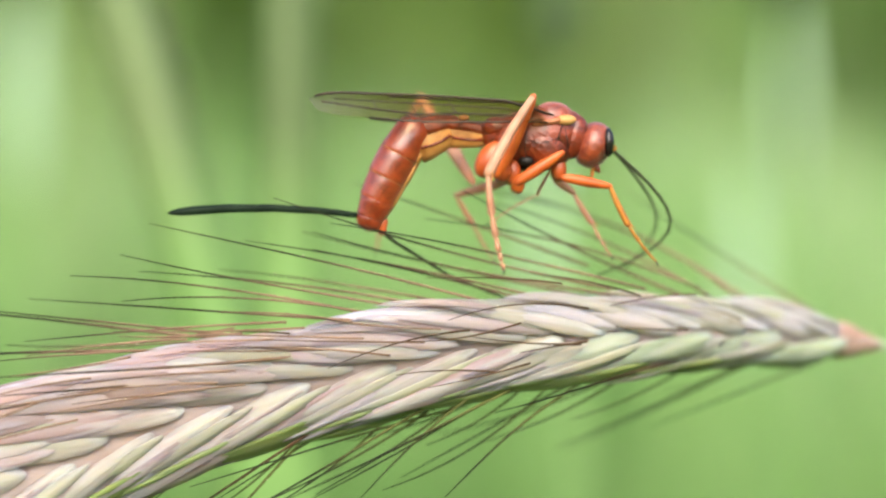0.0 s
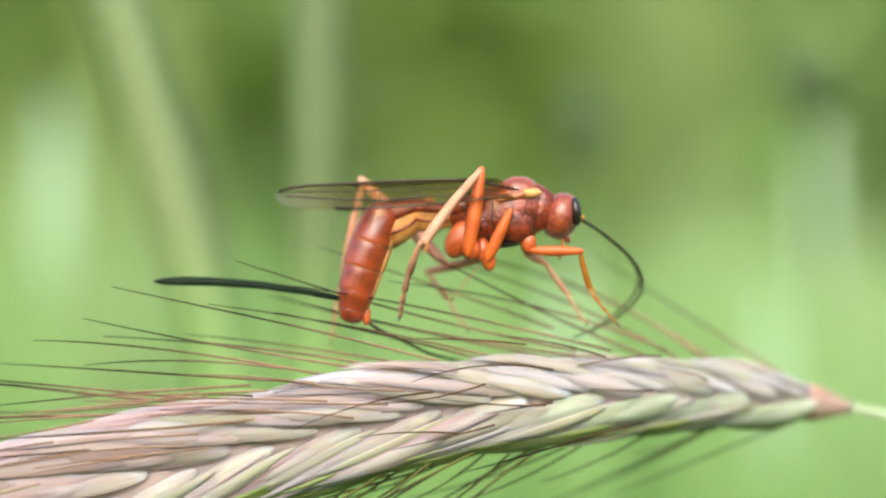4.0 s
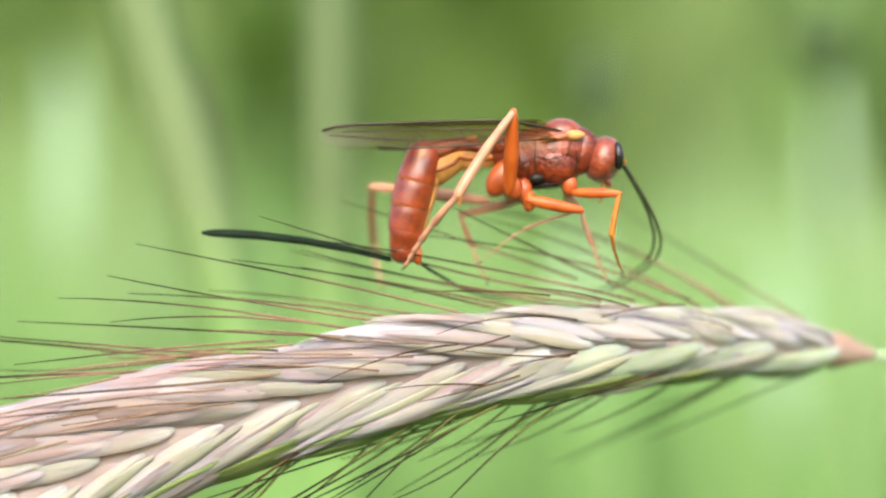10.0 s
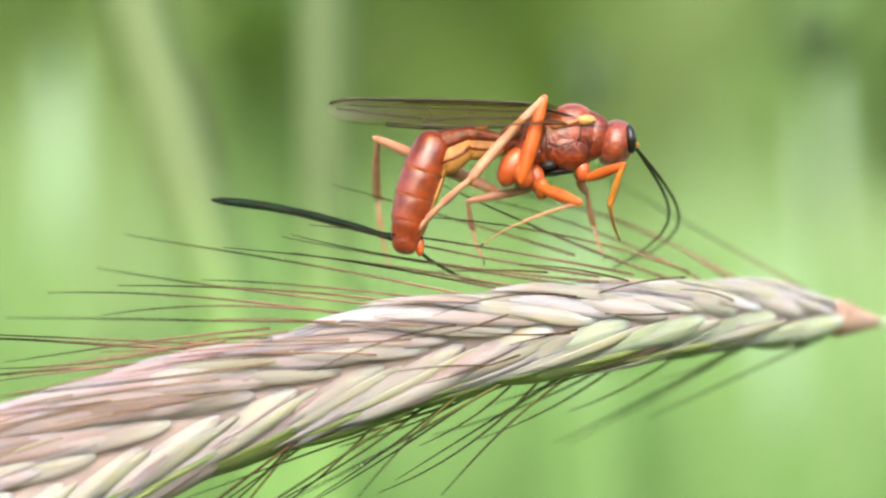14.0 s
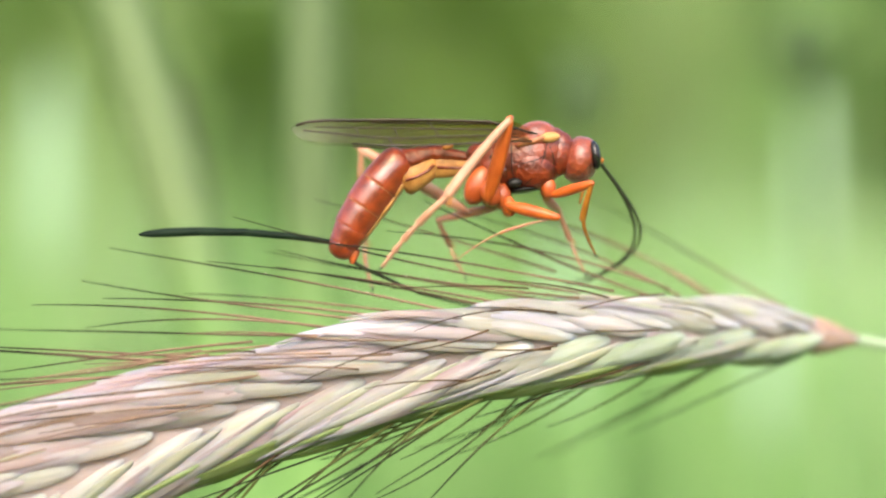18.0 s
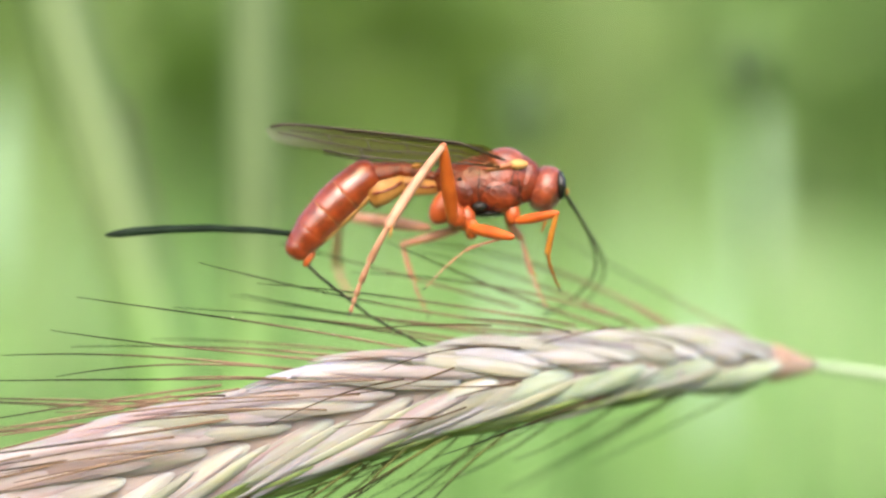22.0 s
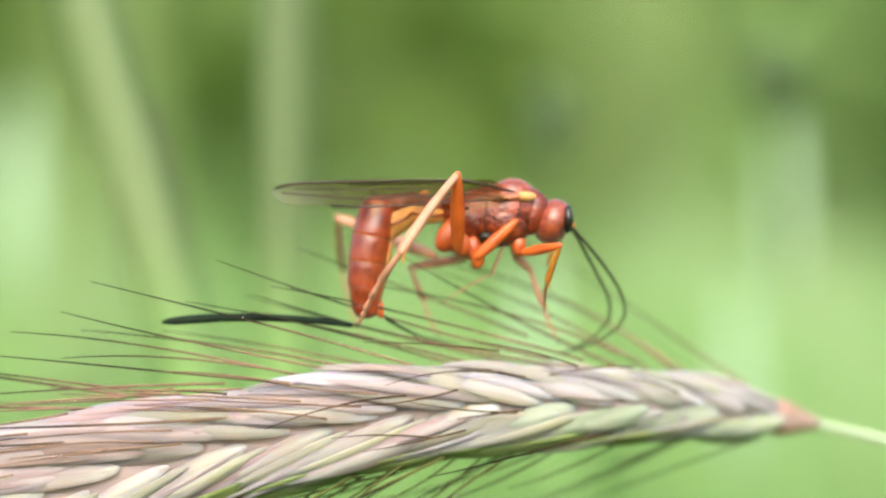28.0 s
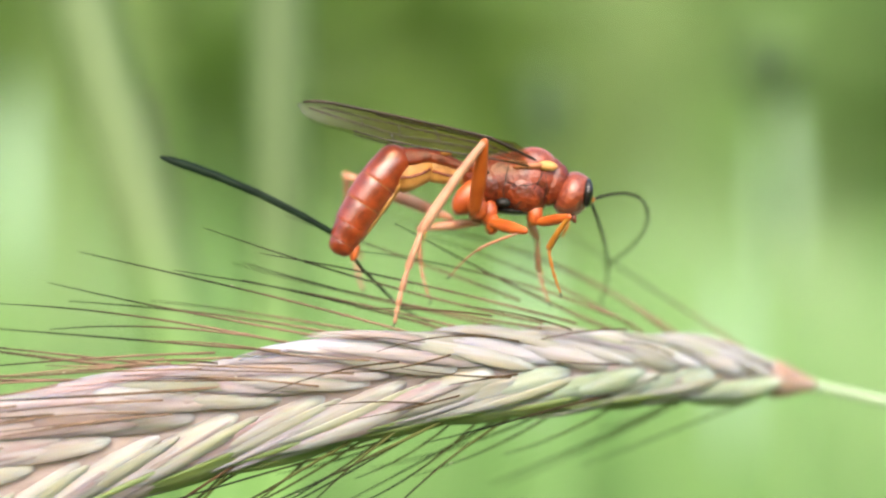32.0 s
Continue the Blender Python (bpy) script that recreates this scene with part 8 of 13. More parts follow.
    for side in ("wing_near", "wing_far"):
        walk(W[side], [
    (0,limb(0.96,-1,1.39,173.5,0)), (0.5,limb(0.96,-1,1.39,175,0)), (1,limb(0.96,-1,1.39,178.8,0)), (1.5,limb(0.96,-1,1.39,176.6,0)), 
    (2,limb(0.96,-1,1.39,173.9,0)), (2.5,limb(0.96,-1,1.39,172.5,0)), (3,limb(0.96,-1,1.39,174.8,0)), (3.5,limb(0.96,-1,1.39,174.7,0)), 
    (5.5,limb(0.96,-1,1.39,167.5,0)), (6,limb(0.96,-1,1.39,169.2,0)), (6.5,limb(0.96,-1,1.39,170,0)), (7,limb(0.96,-1,1.39,172.3,0)), 
    (7.5,limb(0.96,-1,1.39,173.1,0)), (8,limb(0.96,-1,1.39,177.8,0)), (8.5,limb(0.96,-1,1.39,177.9,0)), (9,limb(0.96,-1,1.39,175.6,0)), 
    (9.5,limb(0.96,-1,1.39,171.5,0)), (10,limb(0.96,-1,1.39,175.3,0)), (10.5,limb(0.96,-1,1.39,175.2,0)), (11,limb(0.96,-1,1.39,170.8,0)), 
    (11.5,limb(0.96,-1,1.39,166.7,0)), (12,limb(0.96,-1,1.39,158.8,0)), (12.5,limb(0.96,-1,1.39,162.9,0)), (13,limb(0.96,-1,1.39,167.4,0)), 
    (13.5,limb(0.96,-1,1.39,170.3,0)), (14,limb(0.96,-1,1.39,169.9,0)), (14.5,limb(0.96,-1,1.39,166.8,0)), (16.5,limb(0.96,-1,1.39,167.9,0)), 
    (17,limb(0.96,-1,1.39,168.9,0)), (17.5,limb(0.96,-1,1.39,169.4,0)), (18,limb(0.96,-1,1.39,169.6,0)), (18.5,limb(0.96,-1,1.39,170.8,0)), 
    (19,limb(0.96,-1,1.39,169.3,0)), (19.5,limb(0.96,-1,1.39,167.5,0)), (20,limb(0.96,-1,1.39,170.4,0)), (20.5,limb(0.96,-1,1.39,174.8,0)), 
    (21,limb(0.96,-1,1.39,174.4,0)), (21.5,limb(0.96,-1,1.39,171.7,0)), (22,limb(0.96,-1,1.39,168.1,0)), (22.5,limb(0.96,-1,1.39,169.7,0)), 
    (23,limb(0.96,-1,1.39,171.4,0)), (23.5,limb(0.96,-1,1.39,173.1,0)), (24,limb(0.96,-1,1.39,175.4,0)), (24.5,limb(0.96,-1,1.39,176.8,0)), 
    (25,limb(0.96,-1,1.39,176.4,0)), (25.5,limb(0.96,-1,1.39,181,0)), (27.5,limb(0.96,-1,1.39,178.5,0)), (28,limb(0.96,-1,1.39,178,0)), 
    (28.5,limb(0.96,-1,1.39,176.1,0)), (29,limb(0.96,-1,1.39,173.4,0)), (29.5,limb(0.96,-1,1.39,170.6,0)), (30,limb(0.96,-1,1.39,170.1,0)), 
    (30.5,limb(0.96,-1,1.39,173.2,0)), (31,limb(0.96,-1,1.39,175.3,0)), (31.5,limb(0.96,-1,1.39,176,0)), (32,limb(0.96,-1,1.39,170.2,0))])
    walk(W["tergite_0"], [
    (0,limb(-3.84,0,0.72,166,0)), (0.5,limb(-3.84,0,0.72,165.9,0)), (1,limb(-3.84,0,0.72,167.5,0)), (1.5,limb(-3.84,0,0.72,166,0)), 
    (2,limb(-3.84,0,0.72,166.4,0)), (2.5,limb(-3.84,0,0.72,164.6,0)), (3,limb(-3.84,0,0.72,166.5,0)), (3.5,limb(-3.84,0,0.72,165.9,0)), 
    (5.5,limb(-3.84,0,0.72,164.5,0)), (6,limb(-3.84,0,0.72,166.1,0)), (6.5,limb(-3.84,0,0.72,165.9,0)), (7,limb(-3.84,0,0.72,167.2,0)), 
    (7.5,limb(-3.84,0,0.72,167,0)), (8,limb(-3.84,0,0.72,167.9,0)), (8.5,limb(-3.84,0,0.72,168.4,0)), (9,limb(-3.84,0,0.72,167.6,0)), 
    (9.3,limb(-3.84,0,0.72,168.1,0)), (9.5,limb(-3.84,0,0.72,168.2,0)), (9.6,limb(-3.84,0,0.72,168.4,0)), (10,limb(-3.84,0,0.72,167.3,0)), 
    (10.4,limb(-3.84,0,0.72,166.5,0)), (10.5,limb(-3.84,0,0.72,166.5,0)), (10.8,limb(-3.84,0,0.72,165.9,0)), (11,limb(-3.84,0,0.72,166.4,0)), 
    (11.2,limb(-3.84,0,0.72,164.4,0)), (11.5,limb(-3.84,0,0.72,164.9,0)), (11.6,limb(-3.84,0,0.72,165,0)), (12,limb(-3.84,0,0.72,162.2,0)), 
    (12.4,limb(-3.84,0,0.72,162.7,0)), (12.5,limb(-3.84,0,0.72,163.3,0)), (12.8,limb(-3.84,0,0.72,165.3,0)), (13,limb(-3.84,0,0.72,165.5,0)), 
    (13.2,limb(-3.84,0,0.72,166.1,0)), (13.5,limb(-3.84,0,0.72,166.4,0)), (13.6,limb(-3.84,0,0.72,166.4,0)), (14,limb(-3.84,0,0.72,166.2,0)), 
    (14.5,limb(-3.84,0,0.72,166,0)), (16.5,limb(-3.84,0,0.72,165.4,0)), (17,limb(-3.84,0,0.72,165.3,0)), (17.5,limb(-3.84,0,0.72,165.3,0)), 
    (18,limb(-3.84,0,0.72,165.1,0)), (18.5,limb(-3.84,0,0.72,166.1,0)), (19,limb(-3.84,0,0.72,165.3,0)), (19.5,limb(-3.84,0,0.72,163.2,0)), 
    (20,limb(-3.84,0,0.72,165.8,0)), (20.5,limb(-3.84,0,0.72,166,0)), (21,limb(-3.84,0,0.72,166.7,0)), (21.5,limb(-3.84,0,0.72,165.6,0)), 
    (22,limb(-3.84,0,0.72,163.9,0)), (22.5,limb(-3.84,0,0.72,165.1,0)), (23,limb(-3.84,0,0.72,165,0)), (23.5,limb(-3.84,0,0.72,165.8,0)), 
    (24,limb(-3.84,0,0.72,167.3,0)), (24.5,limb(-3.84,0,0.72,167,0)), (25,limb(-3.84,0,0.72,168.1,0)), (25.5,limb(-3.84,0,0.72,167.4,0)), 
    (27.5,limb(-3.84,0,0.72,168.3,0)), (27.8,limb(-3.84,0,0.72,167.3,0)), (28,limb(-3.84,0,0.72,168.3,0)), (28.4,limb(-3.84,0,0.72,167.2,0)), 
    (28.5,limb(-3.84,0,0.72,167.1,0)), (28.7,limb(-3.84,0,0.72,166.8,0)), (29,limb(-3.84,0,0.72,166.2,0)), (29.3,limb(-3.84,0,0.72,164.8,0)), 
    (29.5,limb(-3.84,0,0.72,164.9,0)), (29.6,limb(-3.84,0,0.72,165,0)), (30,limb(-3.84,0,0.72,165.2,0)), (30.5,limb(-3.84,0,0.72,165.1,0)), 
    (31,limb(-3.84,0,0.72,167.2,0)), (31.5,limb(-3.84,0,0.72,168.7,0)), (31.6,limb(-3.84,0,0.72,168.8,0)), (32,limb(-3.84,0,0.72,165.6,0))])
    walk(W["tergite_1"], [
    (0,limb(-6.51,0,1.39,190.9,0)), (0.5,limb(-6.54,0,1.4,190.6,0)), (1,limb(-6.49,0,1.31,192.8,0)), (1.5,limb(-6.53,0,1.39,190.7,0)), 
    (2,limb(-6.53,0,1.37,191.2,0)), (2.5,limb(-6.58,0,1.47,188.8,0)), (3,limb(-6.49,0,1.36,191.8,0)), (3.5,limb(-6.47,0,1.38,191.3,0)), 
    (5.5,limb(-6.55,0,1.47,189,0)), (6,limb(-6.49,0,1.38,191.3,0)), (6.5,limb(-6.5,0,1.39,191,0)), (7,limb(-6.43,0,1.31,193.1,0)), 
    (7.5,limb(-6.44,0,1.32,192.9,0)), (8,limb(-6.35,0,1.26,194.8,0)), (8.5,limb(-6.34,0,1.23,195.4,0)), (9,limb(-6.4,0,1.28,194,0)), 
    (9.3,limb(-6.41,0,1.26,194.3,0)), (9.5,limb(-6.44,0,1.26,194.1,0)), (9.6,limb(-6.46,0,1.26,194.1,0)), (10,limb(-6.45,0,1.31,193,0)), 
    (10.4,limb(-6.54,0,1.37,191.3,0)), (10.5,limb(-6.53,0,1.37,191.4,0)), (10.8,limb(-6.47,0,1.38,191.3,0)), (11,limb(-6.48,0,1.36,191.7,0)), 
    (11.2,limb(-6.54,0,1.48,188.8,0)), (11.5,limb(-6.58,0,1.46,189.1,0)), (11.6,limb(-6.58,0,1.45,189.2,0)), (12,limb(-6.57,0,1.6,186.1,0)), 
    (12.4,limb(-6.55,0,1.56,186.8,0)), (12.5,limb(-6.56,0,1.53,187.5,0)), (12.8,limb(-6.56,0,1.43,189.7,0)), (13,limb(-6.55,0,1.42,190,0)), 
    (13.2,limb(-6.53,0,1.39,190.9,0)), (13.5,limb(-6.5,0,1.36,191.6,0)), (13.6,limb(-6.49,0,1.36,191.7,0)), (14,limb(-6.48,0,1.37,191.5,0)), 
    (14.5,limb(-6.5,0,1.38,191.1,0)), (16.5,limb(-6.54,0,1.42,190,0)), (17,limb(-6.53,0,1.42,190,0)), (17.5,limb(-6.56,0,1.43,189.7,0)), 
    (18,limb(-6.59,0,1.45,189.2,0)), (18.5,limb(-6.57,0,1.39,190.6,0)), (19,limb(-6.58,0,1.44,189.6,0)), (19.5,limb(-6.63,0,1.56,186.7,0)), 
    (20,limb(-6.56,0,1.41,190.3,0)), (20.5,limb(-6.51,0,1.39,191,0)), (21,limb(-6.49,0,1.35,192,0)), (21.5,limb(-6.53,0,1.41,190.4,0)), 
    (22,limb(-6.59,0,1.51,187.8,0)), (22.5,limb(-6.54,0,1.44,189.7,0)), (23,limb(-6.57,0,1.45,189.3,0)), (23.5,limb(-6.54,0,1.4,190.5,0)), 
    (24,limb(-6.48,0,1.32,192.7,0)), (24.5,limb(-6.46,0,1.32,192.6,0)), (25,limb(-6.44,0,1.27,194,0)), (25.5,limb(-6.42,0,1.29,193.6,0)), 
    (27.5,limb(-6.38,0,1.25,194.9,0)), (27.8,limb(-6.4,0,1.29,193.6,0)), (28,limb(-6.4,0,1.25,194.7,0)), (28.4,limb(-6.46,0,1.31,192.9,0)), 
    (28.5,limb(-6.46,0,1.32,192.7,0)), (28.7,limb(-6.48,0,1.34,192.2,0)), (29,limb(-6.49,0,1.37,191.4,0)), (29.3,limb(-6.49,0,1.44,189.9,0)), 
    (29.5,limb(-6.51,0,1.44,189.7,0)), (29.6,limb(-6.54,0,1.44,189.7,0)), (30,limb(-6.54,0,1.43,189.8,0)), (30.5,limb(-6.49,0,1.42,190.3,0)), 
    (31,limb(-6.44,0,1.31,193,0)), (31.5,limb(-6.42,0,1.24,194.8,0)), (31.6,limb(-6.42,0,1.23,195,0)), (32,limb(-6.5,0,1.41,190.6,0))])
    walk(W["tergite_2"], [
    (0,limb(-8.98,0,0.95,237.4,0)), (0.5,limb(-9.04,0,0.97,233.3,0)), (1,limb(-8.94,0,0.8,243.8,0)), (1.5,limb(-9.02,0,0.96,234.9,0)), 
    (2,limb(-9.02,0,0.92,236.3,0)), (2.5,limb(-9.11,0,1.11,223.1,0)), (3,limb(-8.92,0,0.89,242.7,0)), (3.5,limb(-8.89,0,0.93,243.7,0)), 
    (5.5,limb(-9.04,0,1.11,227.4,0)), (6,limb(-8.93,0,0.93,241.2,0)), (6.5,limb(-8.96,0,0.95,238.6,0)), (7,limb(-8.83,0,0.8,250.8,0)), 
    (7.5,limb(-8.84,0,0.82,249.6,0)), (8,limb(-8.66,0,0.7,262.2,0)), (8.5,limb(-8.64,0,0.65,263.6,0)), (9,limb(-8.76,0,0.74,256,0)), 
    (9.3,limb(-8.77,0,0.71,255.4,0)), (9.5,limb(-8.84,0,0.71,251.4,0)), (9.6,limb(-8.88,0,0.7,249.2,0)), (10,limb(-8.86,0,0.8,248.4,0)), 
    (10.4,limb(-9.03,0,0.91,235.6,0)), (10.5,limb(-9,0,0.91,237.6,0)), (10.8,limb(-8.89,0,0.93,243.4,0)), (11,limb(-8.91,0,0.9,243.1,0)), 
    (11.2,limb(-9.04,0,1.12,227.2,0)), (11.5,limb(-9.1,0,1.08,225.2,0)), (11.6,limb(-9.11,0,1.07,224.9,0)), (12,limb(-9.09,0,1.35,210.3,0)), 
    (12.4,limb(-9.06,0,1.29,216.5,0)), (12.5,limb(-9.06,0,1.23,219.7,0)), (12.8,limb(-9.06,0,1.04,229.4,0)), (13,limb(-9.05,0,1.01,230.8,0)), 
    (13.2,limb(-9.01,0,0.94,236,0)), (13.5,limb(-8.95,0,0.9,240.9,0)), (13.6,limb(-8.93,0,0.89,242.2,0)), (14,limb(-8.92,0,0.91,242.5,0)), 
    (14.5,limb(-8.96,0,0.94,238.8,0)), (16.5,limb(-9.02,0,1.02,232.3,0)), (17,limb(-9.02,0,1.02,232.7,0)), (17.5,limb(-9.08,0,1.04,228.5,0)), 
    (18,limb(-9.13,0,1.07,224,0)), (18.5,limb(-9.08,0,0.96,231,0)), (19,limb(-9.1,0,1.05,227.1,0)), (19.5,limb(-9.21,0,1.28,209.3,0)), 
    (20,limb(-9.06,0,0.99,231.2,0)), (20.5,limb(-8.96,0,0.95,238.5,0)), (21,limb(-8.93,0,0.87,242.5,0)), (21.5,limb(-9.01,0,0.99,234,0)), 
    (22,limb(-9.12,0,1.19,218.6,0)), (22.5,limb(-9.02,0,1.05,231,0)), (23,limb(-9.1,0,1.07,226.1,0)), (23.5,limb(-9.03,0,0.98,233.5,0)), 
    (24,limb(-8.92,0,0.81,245,0)), (24.5,limb(-8.88,0,0.83,246.9,0)), (25,limb(-8.83,0,0.72,251.5,0)), (25.5,limb(-8.79,0,0.77,253.4,0)), 
    (27.5,limb(-8.71,0,0.68,259.1,0)), (27.8,limb(-8.76,0,0.77,255.7,0)), (28,limb(-8.75,0,0.68,256.7,0)), (28.4,limb(-8.87,0,0.81,247.7,0)), 
    (28.5,limb(-8.87,0,0.82,247.4,0)), (28.7,limb(-8.91,0,0.86,244.1,0)), (29,limb(-8.94,0,0.92,240.8,0)), (29.3,limb(-8.92,0,1.05,237.5,0)), 
    (29.5,limb(-8.98,0,1.05,233.7,0)), (29.6,limb(-9.02,0,1.05,231.2,0)), (30,limb(-9.03,0,1.04,231.1,0)), (30.5,limb(-8.92,0,1.02,238.9,0)), 
    (31,limb(-8.84,0,0.8,249.9,0)), (31.5,limb(-8.8,0,0.66,254.2,0)), (31.6,limb(-8.8,0,0.65,254.2,0)), (32,limb(-8.96,0,0.98,237.5,0))])
    walk(W["tergite_3"], [
    (0,limb(-10.06,0,-0.75,240.4,0)), (0.5,limb(-10.24,0,-0.64,236.3,0)), (1,limb(-9.83,0,-1.01,246.8,0)), (1.5,limb(-10.18,0,-0.69,237.9,0)), 
    (2,limb(-10.14,0,-0.75,239.3,0)), (2.5,limb(-10.58,0,-0.27,226.1,0)), (3,limb(-9.84,0,-0.9,245.7,0)), (3.5,limb(-9.78,0,-0.87,246.7,0)), 
    (5.5,limb(-10.4,0,-0.37,230.4,0)), (6,limb(-9.9,0,-0.83,244.2,0)), (6.5,limb(-10.01,0,-0.77,241.6,0)), (7,limb(-9.49,0,-1.1,253.8,0)), 
    (7.5,limb(-9.54,0,-1.07,252.6,0)), (8,limb(-8.93,0,-1.29,265.2,0)), (8.5,limb(-8.86,0,-1.35,266.6,0)), (9,limb(-9.25,0,-1.21,259,0)), 
    (9.3,limb(-9.28,0,-1.24,258.4,0)), (9.5,limb(-9.48,0,-1.2,254.4,0)), (9.6,limb(-9.59,0,-1.18,252.2,0)), (10,limb(-9.6,0,-1.07,251.4,0)), 
    (10.4,limb(-10.17,0,-0.75,238.6,0)), (10.5,limb(-10.08,0,-0.79,240.6,0)), (10.8,limb(-9.79,0,-0.87,246.4,0)), (11,limb(-9.82,0,-0.89,246.1,0)), 
    (11.2,limb(-10.41,0,-0.36,230.2,0)), (11.5,limb(-10.52,0,-0.35,228.2,0)), (11.6,limb(-10.54,0,-0.35,227.9,0)), (12,limb(-10.83,0,0.33,213.3,0)), 
    (12.4,limb(-10.68,0,0.09,219.5,0)), (12.5,limb(-10.61,0,-0.06,222.7,0)), (12.8,limb(-10.37,0,-0.49,232.4,0)), (13,limb(-10.32,0,-0.55,233.8,0)), 
    (13.2,limb(-10.14,0,-0.73,239,0)), (13.5,limb(-9.93,0,-0.86,243.9,0)), (13.6,limb(-9.87,0,-0.89,245.2,0)), (14,limb(-9.85,0,-0.88,245.5,0)), 
    (14.5,limb(-10,0,-0.78,241.8,0)), (16.5,limb(-10.25,0,-0.57,235.3,0)), (17,limb(-10.24,0,-0.58,235.7,0)), (17.5,limb(-10.41,0,-0.47,231.5,0)), 
    (18,limb(-10.58,0,-0.33,227,0)), (18.5,limb(-10.35,0,-0.6,234,0)), (19,limb(-10.47,0,-0.42,230.1,0)), (19.5,limb(-10.97,0,0.3,212.3,0)), 
    (20,limb(-10.32,0,-0.58,234.2,0)), (20.5,limb(-10.01,0,-0.77,241.5,0)), (21,limb(-9.86,0,-0.92,245.5,0)), (21.5,limb(-10.19,0,-0.64,237,0)), 
    (22,limb(-10.69,0,-0.07,221.6,0)), (22.5,limb(-10.29,0,-0.51,234,0)), (23,limb(-10.5,0,-0.38,229.1,0)), (23.5,limb(-10.23,0,-0.64,236.5,0)), 
    (24,limb(-9.77,0,-1.01,248,0)), (24.5,limb(-9.67,0,-1.02,249.9,0)), (25,limb(-9.47,0,-1.19,254.5,0)), (25.5,limb(-9.36,0,-1.16,256.4,0)), 
    (27.5,limb(-9.09,0,-1.3,262.1,0)), (27.8,limb(-9.26,0,-1.18,258.7,0)), (28,limb(-9.21,0,-1.28,259.7,0)), (28.4,limb(-9.63,0,-1.05,250.7,0)), 
    (28.5,limb(-9.64,0,-1.04,250.4,0)), (28.7,limb(-9.79,0,-0.95,247.1,0)), (29,limb(-9.92,0,-0.84,243.8,0)), (29.3,limb(-10,0,-0.65,240.5,0)), 
    (29.5,limb(-10.17,0,-0.57,236.7,0)), (29.6,limb(-10.28,0,-0.52,234.2,0)), (30,limb(-10.29,0,-0.53,234.1,0)), (30.5,limb(-9.96,0,-0.7,241.9,0)), 
    (31,limb(-9.53,0,-1.09,252.9,0)), (31.5,limb(-9.35,0,-1.28,257.2,0)), (31.6,limb(-9.35,0,-1.29,257.2,0)), (32,limb(-10.04,0,-0.72,240.5,0))])
